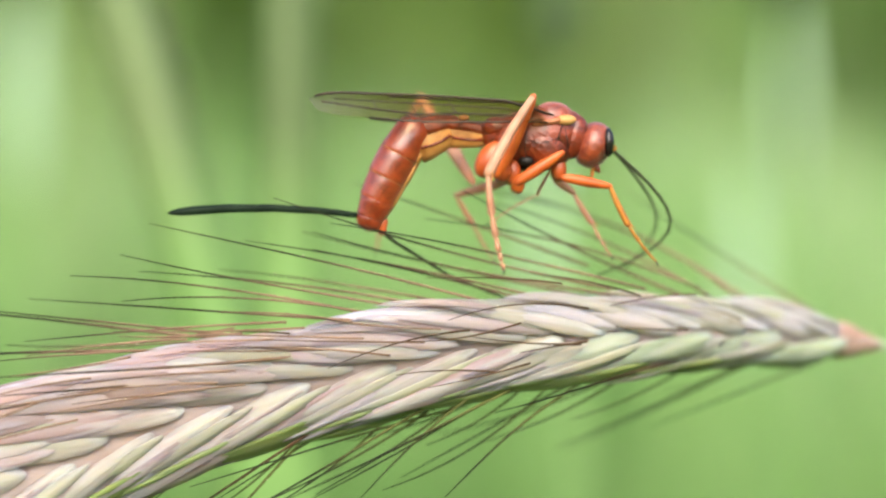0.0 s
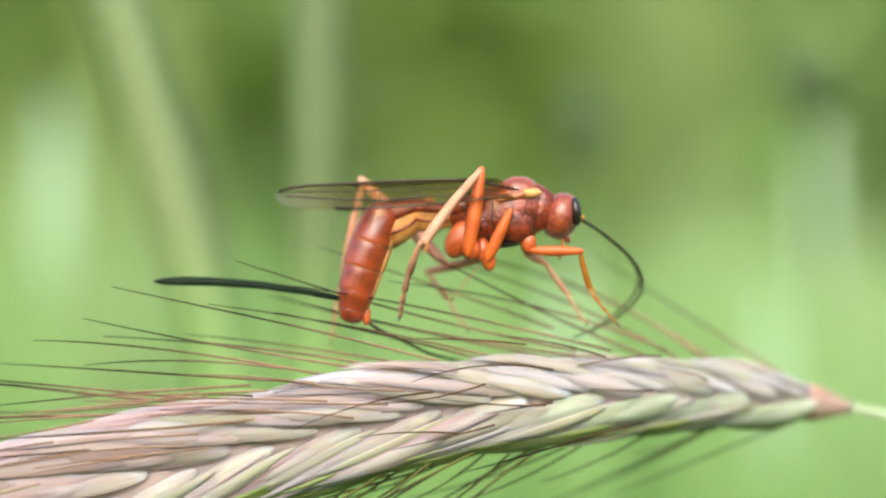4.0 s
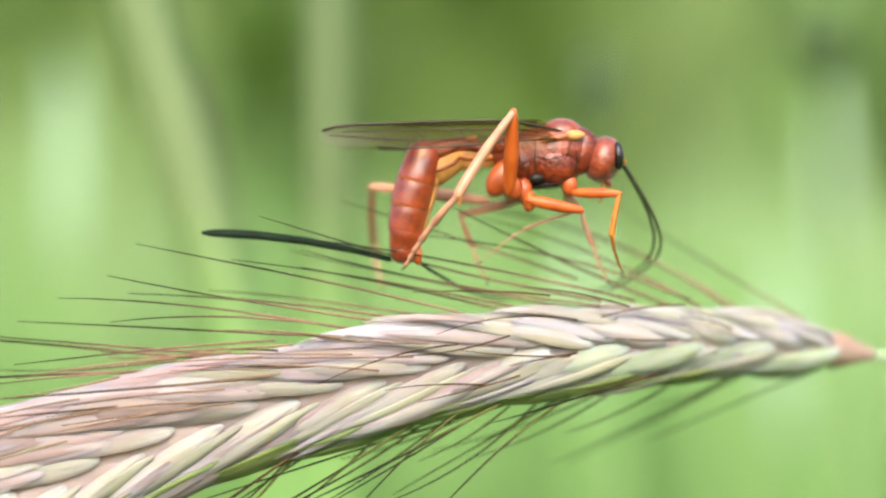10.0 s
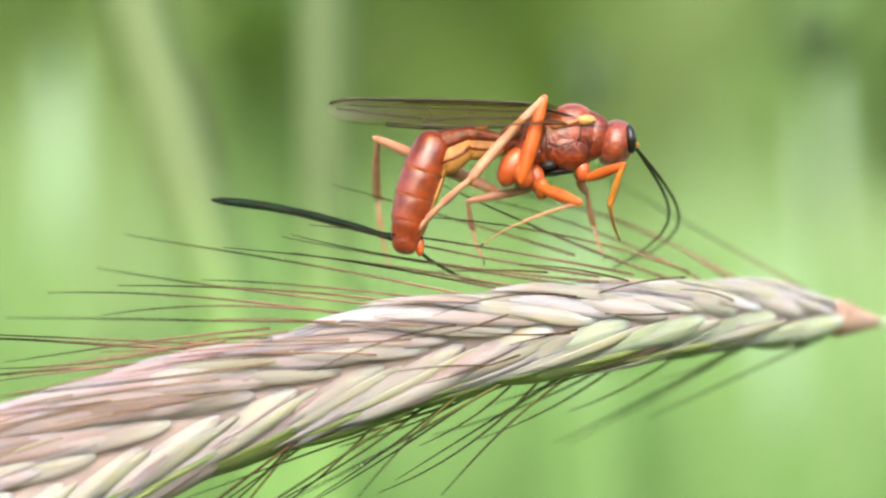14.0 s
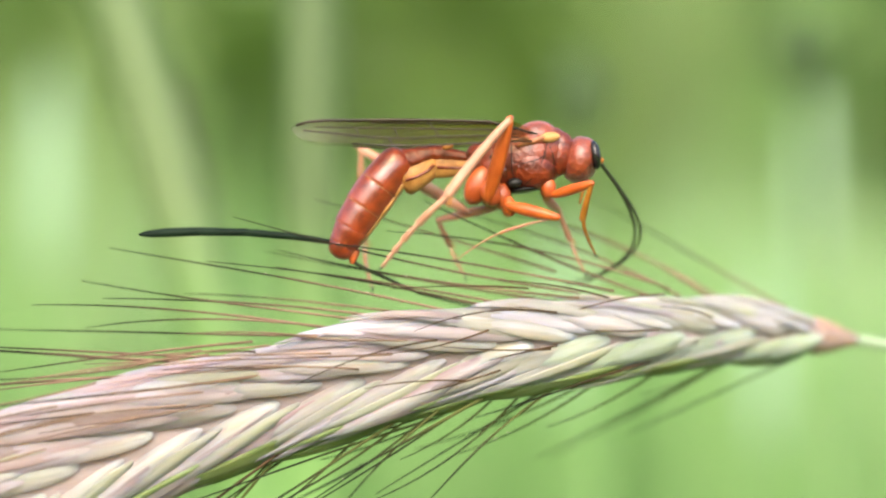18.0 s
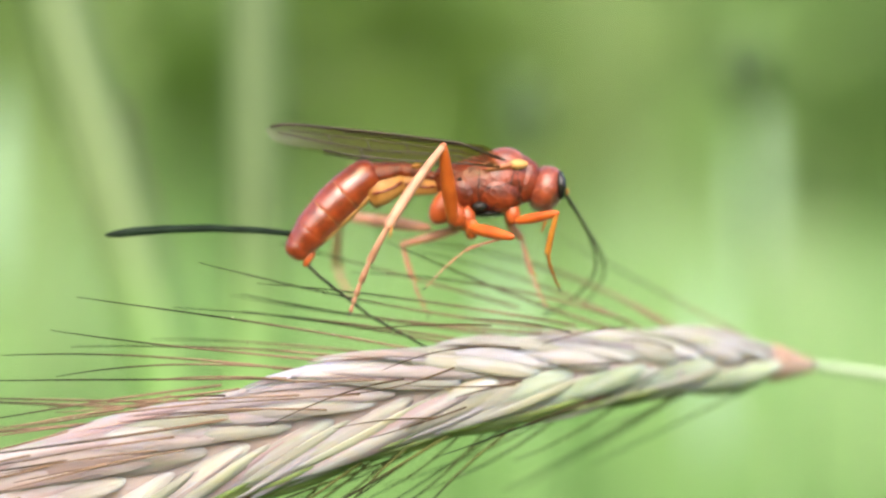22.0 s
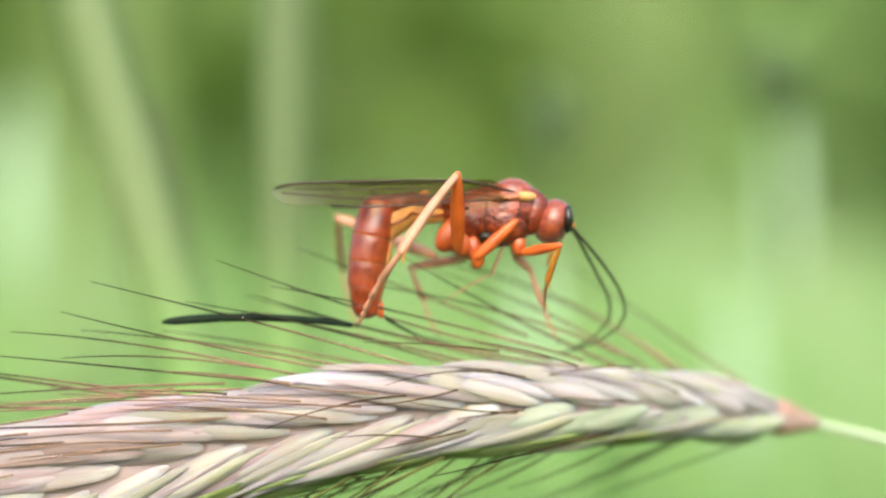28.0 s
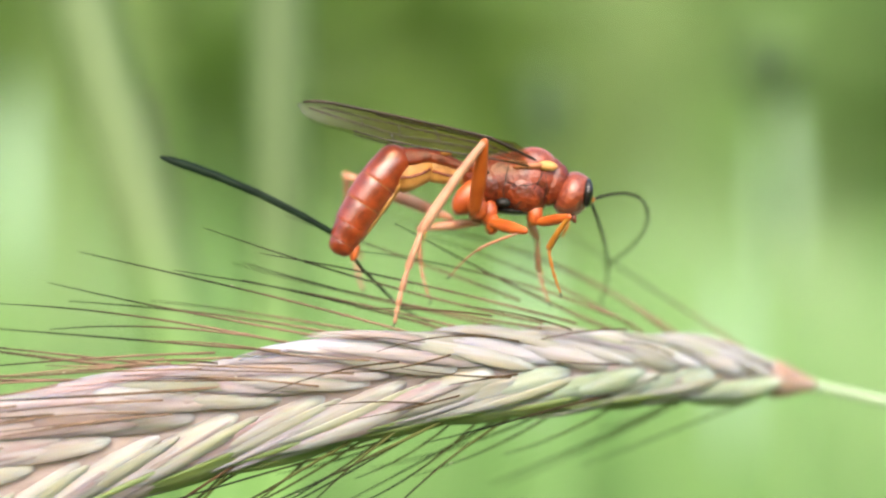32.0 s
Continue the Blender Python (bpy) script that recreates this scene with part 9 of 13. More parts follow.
    walk(W["tergite_4"], [
    (0,limb(-11.02,0,-2.43,242.9,0)), (0.5,limb(-11.31,0,-2.25,238.8,0)), (1,limb(-10.59,0,-2.78,249.3,0)), (1.5,limb(-11.2,0,-2.32,240.4,0)), 
    (2,limb(-11.12,0,-2.42,241.8,0)), (2.5,limb(-11.92,0,-1.66,228.6,0)), (3,limb(-10.64,0,-2.66,248.2,0)), (3.5,limb(-10.55,0,-2.65,249.2,0)), 
    (5.5,limb(-11.63,0,-1.86,232.9,0)), (6,limb(-10.74,0,-2.57,246.7,0)), (6.5,limb(-10.93,0,-2.47,244.1,0)), (7,limb(-10.03,0,-2.96,256.3,0)), 
    (7.5,limb(-10.12,0,-2.91,255.1,0)), (8,limb(-9.09,0,-3.22,267.7,0)), (8.5,limb(-8.98,0,-3.28,269.1,0)), (9,limb(-9.62,0,-3.11,261.5,0)), 
    (9.3,limb(-9.67,0,-3.13,260.9,0)), (9.5,limb(-10,0,-3.06,256.9,0)), (9.6,limb(-10.19,0,-3.02,254.7,0)), (10,limb(-10.22,0,-2.9,253.9,0)), 
    (10.4,limb(-11.17,0,-2.4,241.1,0)), (10.5,limb(-11.03,0,-2.47,243.1,0)), (10.8,limb(-10.56,0,-2.64,248.9,0)), (11,limb(-10.6,0,-2.66,248.6,0)), 
    (11.2,limb(-11.64,0,-1.84,232.7,0)), (11.5,limb(-11.81,0,-1.79,230.7,0)), (11.6,limb(-11.83,0,-1.78,230.4,0)), (12,limb(-12.44,0,-0.73,215.8,0)), 
    (12.4,limb(-12.17,0,-1.14,222,0)), (12.5,limb(-12.03,0,-1.37,225.2,0)), (12.8,limb(-11.55,0,-2.02,234.9,0)), (13,limb(-11.46,0,-2.11,236.3,0)), 
    (13.2,limb(-11.13,0,-2.38,241.5,0)), (13.5,limb(-10.78,0,-2.59,246.4,0)), (13.6,limb(-10.68,0,-2.64,247.7,0)), (14,limb(-10.65,0,-2.63,248,0)), 
    (14.5,limb(-10.92,0,-2.48,244.3,0)), (16.5,limb(-11.35,0,-2.16,237.8,0)), (17,limb(-11.33,0,-2.18,238.2,0)), (17.5,limb(-11.62,0,-1.98,234,0)), 
    (18,limb(-11.9,0,-1.74,229.5,0)), (18.5,limb(-11.48,0,-2.17,236.5,0)), (19,limb(-11.71,0,-1.91,232.6,0)), (19.5,limb(-12.6,0,-0.74,214.8,0)), 
    (20,limb(-11.45,0,-2.15,236.7,0)), (20.5,limb(-10.93,0,-2.46,244,0)), (21,limb(-10.66,0,-2.67,248,0)), (21.5,limb(-11.25,0,-2.26,239.5,0)), 
    (22,limb(-12.14,0,-1.35,224.1,0)), (22.5,limb(-11.42,0,-2.08,236.5,0)), (23,limb(-11.76,0,-1.84,231.6,0)), (23.5,limb(-11.29,0,-2.25,239,0)), 
    (24,limb(-10.49,0,-2.81,250.5,0)), (24.5,limb(-10.33,0,-2.84,252.4,0)), (25,limb(-9.98,0,-3.05,257,0)), (25.5,limb(-9.82,0,-3.04,258.9,0)), 
    (27.5,limb(-9.36,0,-3.21,264.6,0)), (27.8,limb(-9.64,0,-3.07,261.2,0)), (28,limb(-9.56,0,-3.18,262.2,0)), (28.4,limb(-10.27,0,-2.88,253.2,0)), 
    (28.5,limb(-10.29,0,-2.86,252.9,0)), (28.7,limb(-10.54,0,-2.73,249.6,0)), (29,limb(-10.77,0,-2.57,246.3,0)), (29.3,limb(-10.95,0,-2.33,243,0)), 
    (29.5,limb(-11.23,0,-2.19,239.2,0)), (29.6,limb(-11.41,0,-2.09,236.7,0)), (30,limb(-11.43,0,-2.09,236.6,0)), (30.5,limb(-10.87,0,-2.41,244.4,0)), 
    (31,limb(-10.1,0,-2.94,255.4,0)), (31.5,limb(-9.78,0,-3.16,259.7,0)), (31.6,limb(-9.78,0,-3.17,259.7,0)), (32,limb(-10.99,0,-2.4,243,0))])
    walk(W["tergite_5"], [
    (0,limb(-11.83,0,-4,244.9,0)), (0.5,limb(-12.23,0,-3.77,240.8,0)), (1,limb(-11.22,0,-4.44,251.3,0)), (1.5,limb(-12.08,0,-3.86,242.4,0)), 
    (2,limb(-11.96,0,-3.98,243.8,0)), (2.5,limb(-13.09,0,-2.99,230.6,0)), (3,limb(-11.3,0,-4.3,250.2,0)), (3.5,limb(-11.17,0,-4.3,251.2,0)), 
    (5.5,limb(-12.7,0,-3.27,234.9,0)), (6,limb(-11.44,0,-4.2,248.7,0)), (6.5,limb(-11.7,0,-4.06,246.1,0)), (7,limb(-10.45,0,-4.68,258.3,0)), 
    (7.5,limb(-10.57,0,-4.62,257.1,0)), (8,limb(-9.17,0,-4.99,269.7,0)), (8.5,limb(-9.01,0,-5.05,271.1,0)), (9,limb(-9.88,0,-4.86,263.5,0)), 
    (9.3,limb(-9.95,0,-4.88,262.9,0)), (9.5,limb(-10.4,0,-4.78,258.9,0)), (9.6,limb(-10.65,0,-4.73,256.7,0)), (10,limb(-10.71,0,-4.6,255.9,0)), 
    (10.4,limb(-12.03,0,-3.95,243.1,0)), (10.5,limb(-11.83,0,-4.05,245.1,0)), (10.8,limb(-11.2,0,-4.29,250.9,0)), (11,limb(-11.25,0,-4.31,250.6,0)), 
    (11.2,limb(-12.72,0,-3.25,234.7,0)), (11.5,limb(-12.93,0,-3.16,232.7,0)), (11.6,limb(-12.96,0,-3.15,232.4,0)), (12,limb(-13.88,0,-1.76,217.8,0)), 
    (12.4,limb(-13.48,0,-2.32,224,0)), (12.5,limb(-13.28,0,-2.62,227.2,0)), (12.8,limb(-12.57,0,-3.47,236.9,0)), (13,limb(-12.45,0,-3.58,238.3,0)), 
    (13.2,limb(-11.98,0,-3.94,243.5,0)), (13.5,limb(-11.49,0,-4.22,248.4,0)), (13.6,limb(-11.35,0,-4.28,249.7,0)), (14,limb(-11.31,0,-4.28,250,0)), 
    (14.5,limb(-11.68,0,-4.08,246.3,0)), (16.5,limb(-12.29,0,-3.66,239.8,0)), (17,limb(-12.26,0,-3.68,240.2,0)), (17.5,limb(-12.66,0,-3.41,236,0)), 
    (18,limb(-13.05,0,-3.09,231.5,0)), (18.5,limb(-12.46,0,-3.64,238.5,0)), (19,limb(-12.78,0,-3.31,234.6,0)), (19.5,limb(-14.05,0,-1.75,216.8,0)), 
    (20,limb(-12.42,0,-3.63,238.7,0)), (20.5,limb(-11.71,0,-4.06,246,0)), (21,limb(-11.32,0,-4.32,250,0)), (21.5,limb(-12.14,0,-3.78,241.5,0)), 
    (22,limb(-13.41,0,-2.58,226.1,0)), (22.5,limb(-12.4,0,-3.55,238.5,0)), (23,limb(-12.86,0,-3.23,233.6,0)), (23.5,limb(-12.21,0,-3.77,241,0)), 
    (24,limb(-11.09,0,-4.47,252.5,0)), (24.5,limb(-10.87,0,-4.52,254.4,0)), (25,limb(-10.38,0,-4.78,259,0)), (25.5,limb(-10.16,0,-4.77,260.9,0)), 
    (27.5,limb(-9.52,0,-4.97,266.6,0)), (27.8,limb(-9.91,0,-4.82,263.2,0)), (28,limb(-9.8,0,-4.93,264.2,0)), (28.4,limb(-10.78,0,-4.57,255.2,0)), 
    (28.5,limb(-10.81,0,-4.55,254.9,0)), (28.7,limb(-11.16,0,-4.39,251.6,0)), (29,limb(-11.49,0,-4.19,248.3,0)), (29.3,limb(-11.76,0,-3.91,245,0)), 
    (29.5,limb(-12.14,0,-3.71,241.2,0)), (29.6,limb(-12.38,0,-3.57,238.7,0)), (30,limb(-12.4,0,-3.57,238.6,0)), (30.5,limb(-11.63,0,-4,246.4,0)), 
    (31,limb(-10.55,0,-4.65,257.4,0)), (31.5,limb(-10.09,0,-4.9,261.7,0)), (31.6,limb(-10.09,0,-4.91,261.7,0)), (32,limb(-11.8,0,-3.98,245,0))])
    walk(W["tergite_6"], [
    (0,limb(-12.41,0,-5.24,246.4,0)), (0.5,limb(-12.9,0,-4.96,242.3,0)), (1,limb(-11.65,0,-5.73,252.8,0)), (1.5,limb(-12.71,0,-5.08,243.9,0)), 
    (2,limb(-12.56,0,-5.2,245.3,0)), (2.5,limb(-13.96,0,-4.04,232.1,0)), (3,limb(-11.76,0,-5.59,251.7,0)), (3.5,limb(-11.62,0,-5.6,252.7,0)), 
    (5.5,limb(-13.49,0,-4.39,236.4,0)), (6,limb(-11.94,0,-5.47,250.2,0)), (6.5,limb(-12.26,0,-5.31,247.6,0)), (7,limb(-10.73,0,-6.02,259.8,0)), 
    (7.5,limb(-10.88,0,-5.96,258.6,0)), (8,limb(-9.17,0,-6.36,271.2,0)), (8.5,limb(-8.98,0,-6.42,272.6,0)), (9,limb(-10.03,0,-6.22,265,0)), 
    (9.3,limb(-10.12,0,-6.24,264.4,0)), (9.5,limb(-10.67,0,-6.13,260.4,0)), (9.6,limb(-10.97,0,-6.06,258.2,0)), (10,limb(-11.04,0,-5.93,257.4,0)), 
    (10.4,limb(-12.65,0,-5.17,244.6,0)), (10.5,limb(-12.4,0,-5.29,246.6,0)), (10.8,limb(-11.65,0,-5.59,252.4,0)), (11,limb(-11.7,0,-5.6,252.1,0)), 
    (11.2,limb(-13.51,0,-4.37,236.2,0)), (11.5,limb(-13.76,0,-4.25,234.2,0)), (11.6,limb(-13.79,0,-4.23,233.9,0)), (12,limb(-14.96,0,-2.6,219.3,0)), 
    (12.4,limb(-14.47,0,-3.27,225.5,0)), (12.5,limb(-14.21,0,-3.63,228.7,0)), (12.8,limb(-13.31,0,-4.61,238.4,0)), (13,limb(-13.16,0,-4.75,239.8,0)), 
    (13.2,limb(-12.59,0,-5.17,245,0)), (13.5,limb(-11.99,0,-5.49,249.9,0)), (13.6,limb(-11.83,0,-5.57,251.2,0)), (14,limb(-11.78,0,-5.56,251.5,0)), 
    (14.5,limb(-12.23,0,-5.33,247.8,0)), (16.5,limb(-12.98,0,-4.84,241.3,0)), (17,limb(-12.94,0,-4.87,241.7,0)), (17.5,limb(-13.42,0,-4.55,237.5,0)), 
    (18,limb(-13.9,0,-4.16,233,0)), (18.5,limb(-13.17,0,-4.81,240,0)), (19,limb(-13.58,0,-4.43,236.1,0)), (19.5,limb(-15.15,0,-2.57,218.3,0)), 
    (20,limb(-13.13,0,-4.79,240.2,0)), (20.5,limb(-12.27,0,-5.31,247.5,0)), (21,limb(-11.79,0,-5.6,251.5,0)), (21.5,limb(-12.8,0,-4.99,243,0)), 
    (22,limb(-14.36,0,-3.57,227.6,0)), (22.5,limb(-13.11,0,-4.72,240,0)), (23,limb(-13.67,0,-4.33,235.1,0)), (23.5,limb(-12.87,0,-4.96,242.5,0)), 
    (24,limb(-11.5,0,-5.78,254,0)), (24.5,limb(-11.24,0,-5.84,255.9,0)), (25,limb(-10.64,0,-6.12,260.5,0)), (25.5,limb(-10.38,0,-6.13,262.4,0)), 
    (27.5,limb(-9.6,0,-6.34,268.1,0)), (27.8,limb(-10.07,0,-6.18,264.7,0)), (28,limb(-9.94,0,-6.3,265.7,0)), (28.4,limb(-11.13,0,-5.89,256.7,0)), 
    (28.5,limb(-11.17,0,-5.87,256.4,0)), (28.7,limb(-11.59,0,-5.69,253.1,0)), (29,limb(-11.99,0,-5.46,249.8,0)), (29.3,limb(-12.34,0,-5.15,246.5,0)), 
    (29.5,limb(-12.8,0,-4.91,242.7,0)), (29.6,limb(-13.09,0,-4.73,240.2,0)), (30,limb(-13.11,0,-4.74,240.1,0)), (30.5,limb(-12.18,0,-5.26,247.9,0)), 
    (31,limb(-10.84,0,-5.99,258.9,0)), (31.5,limb(-10.29,0,-6.26,263.2,0)), (31.6,limb(-10.29,0,-6.27,263.2,0)), (32,limb(-12.38,0,-5.22,246.5,0))])
    walk(W["sheath"], [
    (0,limb(-13.19,0,-5.12,177.7,0)), (0.5,limb(-13.76,0,-4.93,175.9,0)), (1,limb(-12.8,0,-6.63,172.8,0)), (1.5,limb(-13.55,0,-5.01,171.5,0)), 
    (2,limb(-13.53,0,-5.42,171.8,0)), (2.5,limb(-14.5,0,-3.47,172.4,0)), (3,limb(-12.62,0,-5.71,176.5,14.8)), (3.5,limb(-12.28,0,-5.27,171.8,0)), 
    (5.5,limb(-13.8,0,-3.55,165,20.5)), (6,limb(-12.69,0,-5.34,165.9,10.2)), (6.5,limb(-12.99,0,-5.1,169.2,15)), (7,limb(-11.64,0,-6.6,160.5,19.3)), 
    (7.5,limb(-11.77,0,-6.45,165.9,20)), (8,limb(-9.98,0,-7.58,169.2,23.9)), (8.5,limb(-9.77,0,-8.09,158.9,9)), (9,limb(-10.93,0,-7.17,156.9,18.7)), 
    (9.3,limb(-11.09,0,-7.52,183.3,26)), (9.5,limb(-11.77,0,-7.48,184.6,26.6)), (9.6,limb(-12.18,0,-7.61,186.2,26.7)), 
    (10,limb(-12.02,0,-6.59,167.8,0)), (10.4,limb(-13.72,0,-5.51,158.3,13.2)), (10.5,limb(-13.39,0,-5.55,157,12.3)), 
    (10.8,limb(-12.32,0,-5.28,151.3,8)), (11,limb(-12.53,0,-5.66,160.8,0)), (11.2,limb(-13.73,0,-3.42,161.9,0)), (11.5,limb(-14.37,0,-3.77,154.7,0)), 
    (11.6,limb(-14.51,0,-3.87,152.1,0)), (12,limb(-14.29,0,-1.11,148.7,0)), (12.4,limb(-13.95,0,-1.75,179.6,0)), (12.5,limb(-14,0,-2.31,180.1,0)), 
    (12.8,limb(-13.97,0,-4.22,181.6,19.9)), (13,limb(-13.91,0,-4.47,164.8,0)), (13.2,limb(-13.44,0,-5.16,166.1,8.4)), 
    (13.5,limb(-12.85,0,-5.58,166.4,13.7)), (13.6,limb(-12.67,0,-5.67,166.2,15.1)), (14,limb(-12.54,0,-5.47,161.2,11)), 
    (14.5,limb(-12.99,0,-5.18,161.8,10.9)), (16.5,limb(-13.62,0,-4.43,175.8,0)), (17,limb(-13.53,0,-4.4,169.1,0)), 
    (17.5,limb(-14.14,0,-4.25,169.4,7.5)), (18,limb(-14.68,0,-3.88,169.8,0)), (18.5,limb(-14.22,0,-4.98,170.1,0)), (19,limb(-14.35,0,-4.16,166.9,0)), 
    (19.5,limb(-15.47,0,-1.77,168.9,0)), (20,limb(-14,0,-4.72,181.2,0)), (20.5,limb(-13.01,0,-5.14,181,22.3)), (21,limb(-12.72,0,-5.89,181.1,14.4)), 
    (21.5,limb(-13.51,0,-4.69,179.3,0)), (22,limb(-14.59,0,-2.69,176.9,0)), (22.5,limb(-13.62,0,-4.12,177.3,0)), (23,limb(-14.33,0,-3.91,172.6,0)), 
    (23.5,limb(-13.69,0,-4.84,173.3,11.6)), (24,limb(-12.54,0,-6.5,174.9,15)), (24.5,limb(-12.18,0,-6.36,155.1,0)), (25,limb(-11.71,0,-7.38,159,0)), 
    (25.5,limb(-11.3,0,-6.92,163.4,9.7)), (27.5,limb(-10.52,0,-7.83,174.3,0)), (27.8,limb(-10.93,0,-6.9,167,11)), (28,limb(-10.92,0,-7.81,178.3,0)), 
    (28.4,limb(-12.12,0,-6.53,170.7,0)), (28.5,limb(-12.11,0,-6.4,168.7,0)), (28.7,limb(-12.53,0,-6.06,164.7,0)), (29,limb(-12.78,0,-5.4,157.5,4.2)), 
    (29.3,limb(-12.62,0,-4.09,172,0)), (29.5,limb(-13.18,0,-4.09,171.5,6.1)), (29.6,limb(-13.58,0,-4.09,171.4,9.3)), (30,limb(-13.71,0,-4.26,160.1,0)), 
    (30.5,limb(-12.62,0,-4.46,157.8,0)), (31,limb(-11.77,0,-6.6,153.3,15.1)), (31.5,limb(-11.38,0,-8.02,171.6,13.6)), 
    (31.6,limb(-11.42,0,-8.14,174.5,11.1)), (32,limb(-12.98,0,-4.77,160.7,0))])
    walk(W["stylet"], [
    (0,limb(-11.51,0,-6.45,-29,16.2)), (0.5,limb(-12.1,0,-6.23,-26.2,0)), (1,limb(-10.63,0,-6.84,-21.6,7.5)), (1.5,limb(-11.88,0,-6.32,-25.7,0)), 
    (2,limb(-11.7,0,-6.43,-23.5,0)), (2.5,limb(-13.39,0,-5.43,-27.5,0)), (3,limb(-10.76,0,-6.71,-23.2,21.1)), (3.5,limb(-10.6,0,-6.7,-26,31.6)), 
    (5.5,limb(-12.82,0,-5.74,-28.5,33.4)), (6,limb(-10.97,0,-6.62,-26.2,46)), (6.5,limb(-11.34,0,-6.5,-28.5,45.6)), 
    (7,limb(-9.58,0,-6.98,-24.9,51.9)), (7.5,limb(-9.75,0,-6.95,-25.7,48.8)), (8,limb(-7.86,0,-7.08,-25,57.3)), (8.5,limb(-7.65,0,-7.11,-24,57.3)), 
    (9,limb(-8.8,0,-7.08,-28.6,57.3)), (9.3,limb(-8.89,0,-7.11,-23.3,57.3)), (9.5,limb(-9.51,0,-7.08,-20,53.5)), (9.6,limb(-9.85,0,-7.06,-17.5,51.2)), 
    (10,limb(-9.94,0,-6.95,-27.7,49.9)), (10.4,limb(-11.8,0,-6.41,-28.4,45.3)), (10.5,limb(-11.51,0,-6.5,-29.6,47.7)), 
    (10.8,limb(-10.64,0,-6.69,-36.5,53.9)), (11,limb(-10.7,0,-6.71,-32.7,54.3)), (11.2,limb(-12.85,0,-5.71,-38.2,40.9)), 
    (11.5,limb(-13.14,0,-5.62,-33.8,39.3)), (11.6,limb(-13.19,0,-5.6,-32.7,38.7)), (12,limb(-14.72,0,-4.08,-41.8,32.4)), 
    (12.4,limb(-14.07,0,-4.72,-39.5,30.5)), (12.5,limb(-13.72,0,-5.05,-37.3,32.9)), (12.8,limb(-12.6,0,-5.93,-30.6,38.6)), 
    (13,limb(-12.42,0,-6.05,-30.5,38.2)), (13.2,limb(-11.72,0,-6.39,-28.6,43.1)), (13.5,limb(-11.03,0,-6.64,-28.3,47.3)), 
    (13.6,limb(-10.84,0,-6.7,-28.6,48.6)), (14,limb(-10.79,0,-6.68,-28.8,54)), (14.5,limb(-11.31,0,-6.52,-27.3,51.8)), 
    (16.5,limb(-12.2,0,-6.12,-29,38.5)), (17,limb(-12.15,0,-6.15,-30.6,38)), (17.5,limb(-12.73,0,-5.88,-27.1,33.6)), 
    (18,limb(-13.31,0,-5.54,-27.1,26.3)), (18.5,limb(-12.42,0,-6.11,-23.5,33.2)), (19,limb(-12.92,0,-5.78,-25.2,33.1)), 
    (19.5,limb(-14.93,0,-4.05,-32.3,0)), (20,limb(-12.38,0,-6.09,-26.9,29.1)), (20.5,limb(-11.35,0,-6.5,-30.1,36.9)), 
    (21,limb(-10.8,0,-6.72,-26.5,41.1)), (21.5,limb(-11.98,0,-6.25,-32.9,36.8)), (22,limb(-13.9,0,-5,-37,0)), 
    (22.5,limb(-12.36,0,-6.02,-32.6,22.6)), (23,limb(-13.04,0,-5.69,-28.9,25.1)), (23.5,limb(-12.06,0,-6.23,-26.6,38.6)), 
    (24,limb(-10.45,0,-6.86,-21.7,44.5)), (24.5,limb(-10.16,0,-6.89,-25.5,46.5)), (25,limb(-9.49,0,-7.07,-19.6,47.4)), 
    (25.5,limb(-9.19,0,-7.04,-29.4,51.6)), (27.5,limb(-8.33,0,-7.13,-21.8,55.8)), (27.8,limb(-8.84,0,-7.05,-28,53.2)), 
    (28,limb(-8.7,0,-7.14,-21.8,55.7)), (28.4,limb(-10.04,0,-6.92,-26.5,51.2)), (28.5,limb(-10.08,0,-6.91,-27.5,50.8)), 
    (28.7,limb(-10.56,0,-6.78,-28.3,49.9)), (29,limb(-11.03,0,-6.62,-31.9,50.4)), (29.3,limb(-11.44,0,-6.35,-39.6,45.2)), 
    (29.5,limb(-11.99,0,-6.17,-36.5,39.9)), (29.6,limb(-12.34,0,-6.03,-34.7,36.8)), (30,limb(-12.36,0,-6.04,-33.2,34.6)), 
    (30.5,limb(-11.26,0,-6.44,-37.5,46.3)), (31,limb(-9.71,0,-6.97,-28.6,54.2)), (31.5,limb(-9.09,0,-7.16,-19.4,54.9)), 
    (31.6,limb(-9.09,0,-7.17,-18.3,54.9)), (32,limb(-11.48,0,-6.42,-34.7,41.9))])
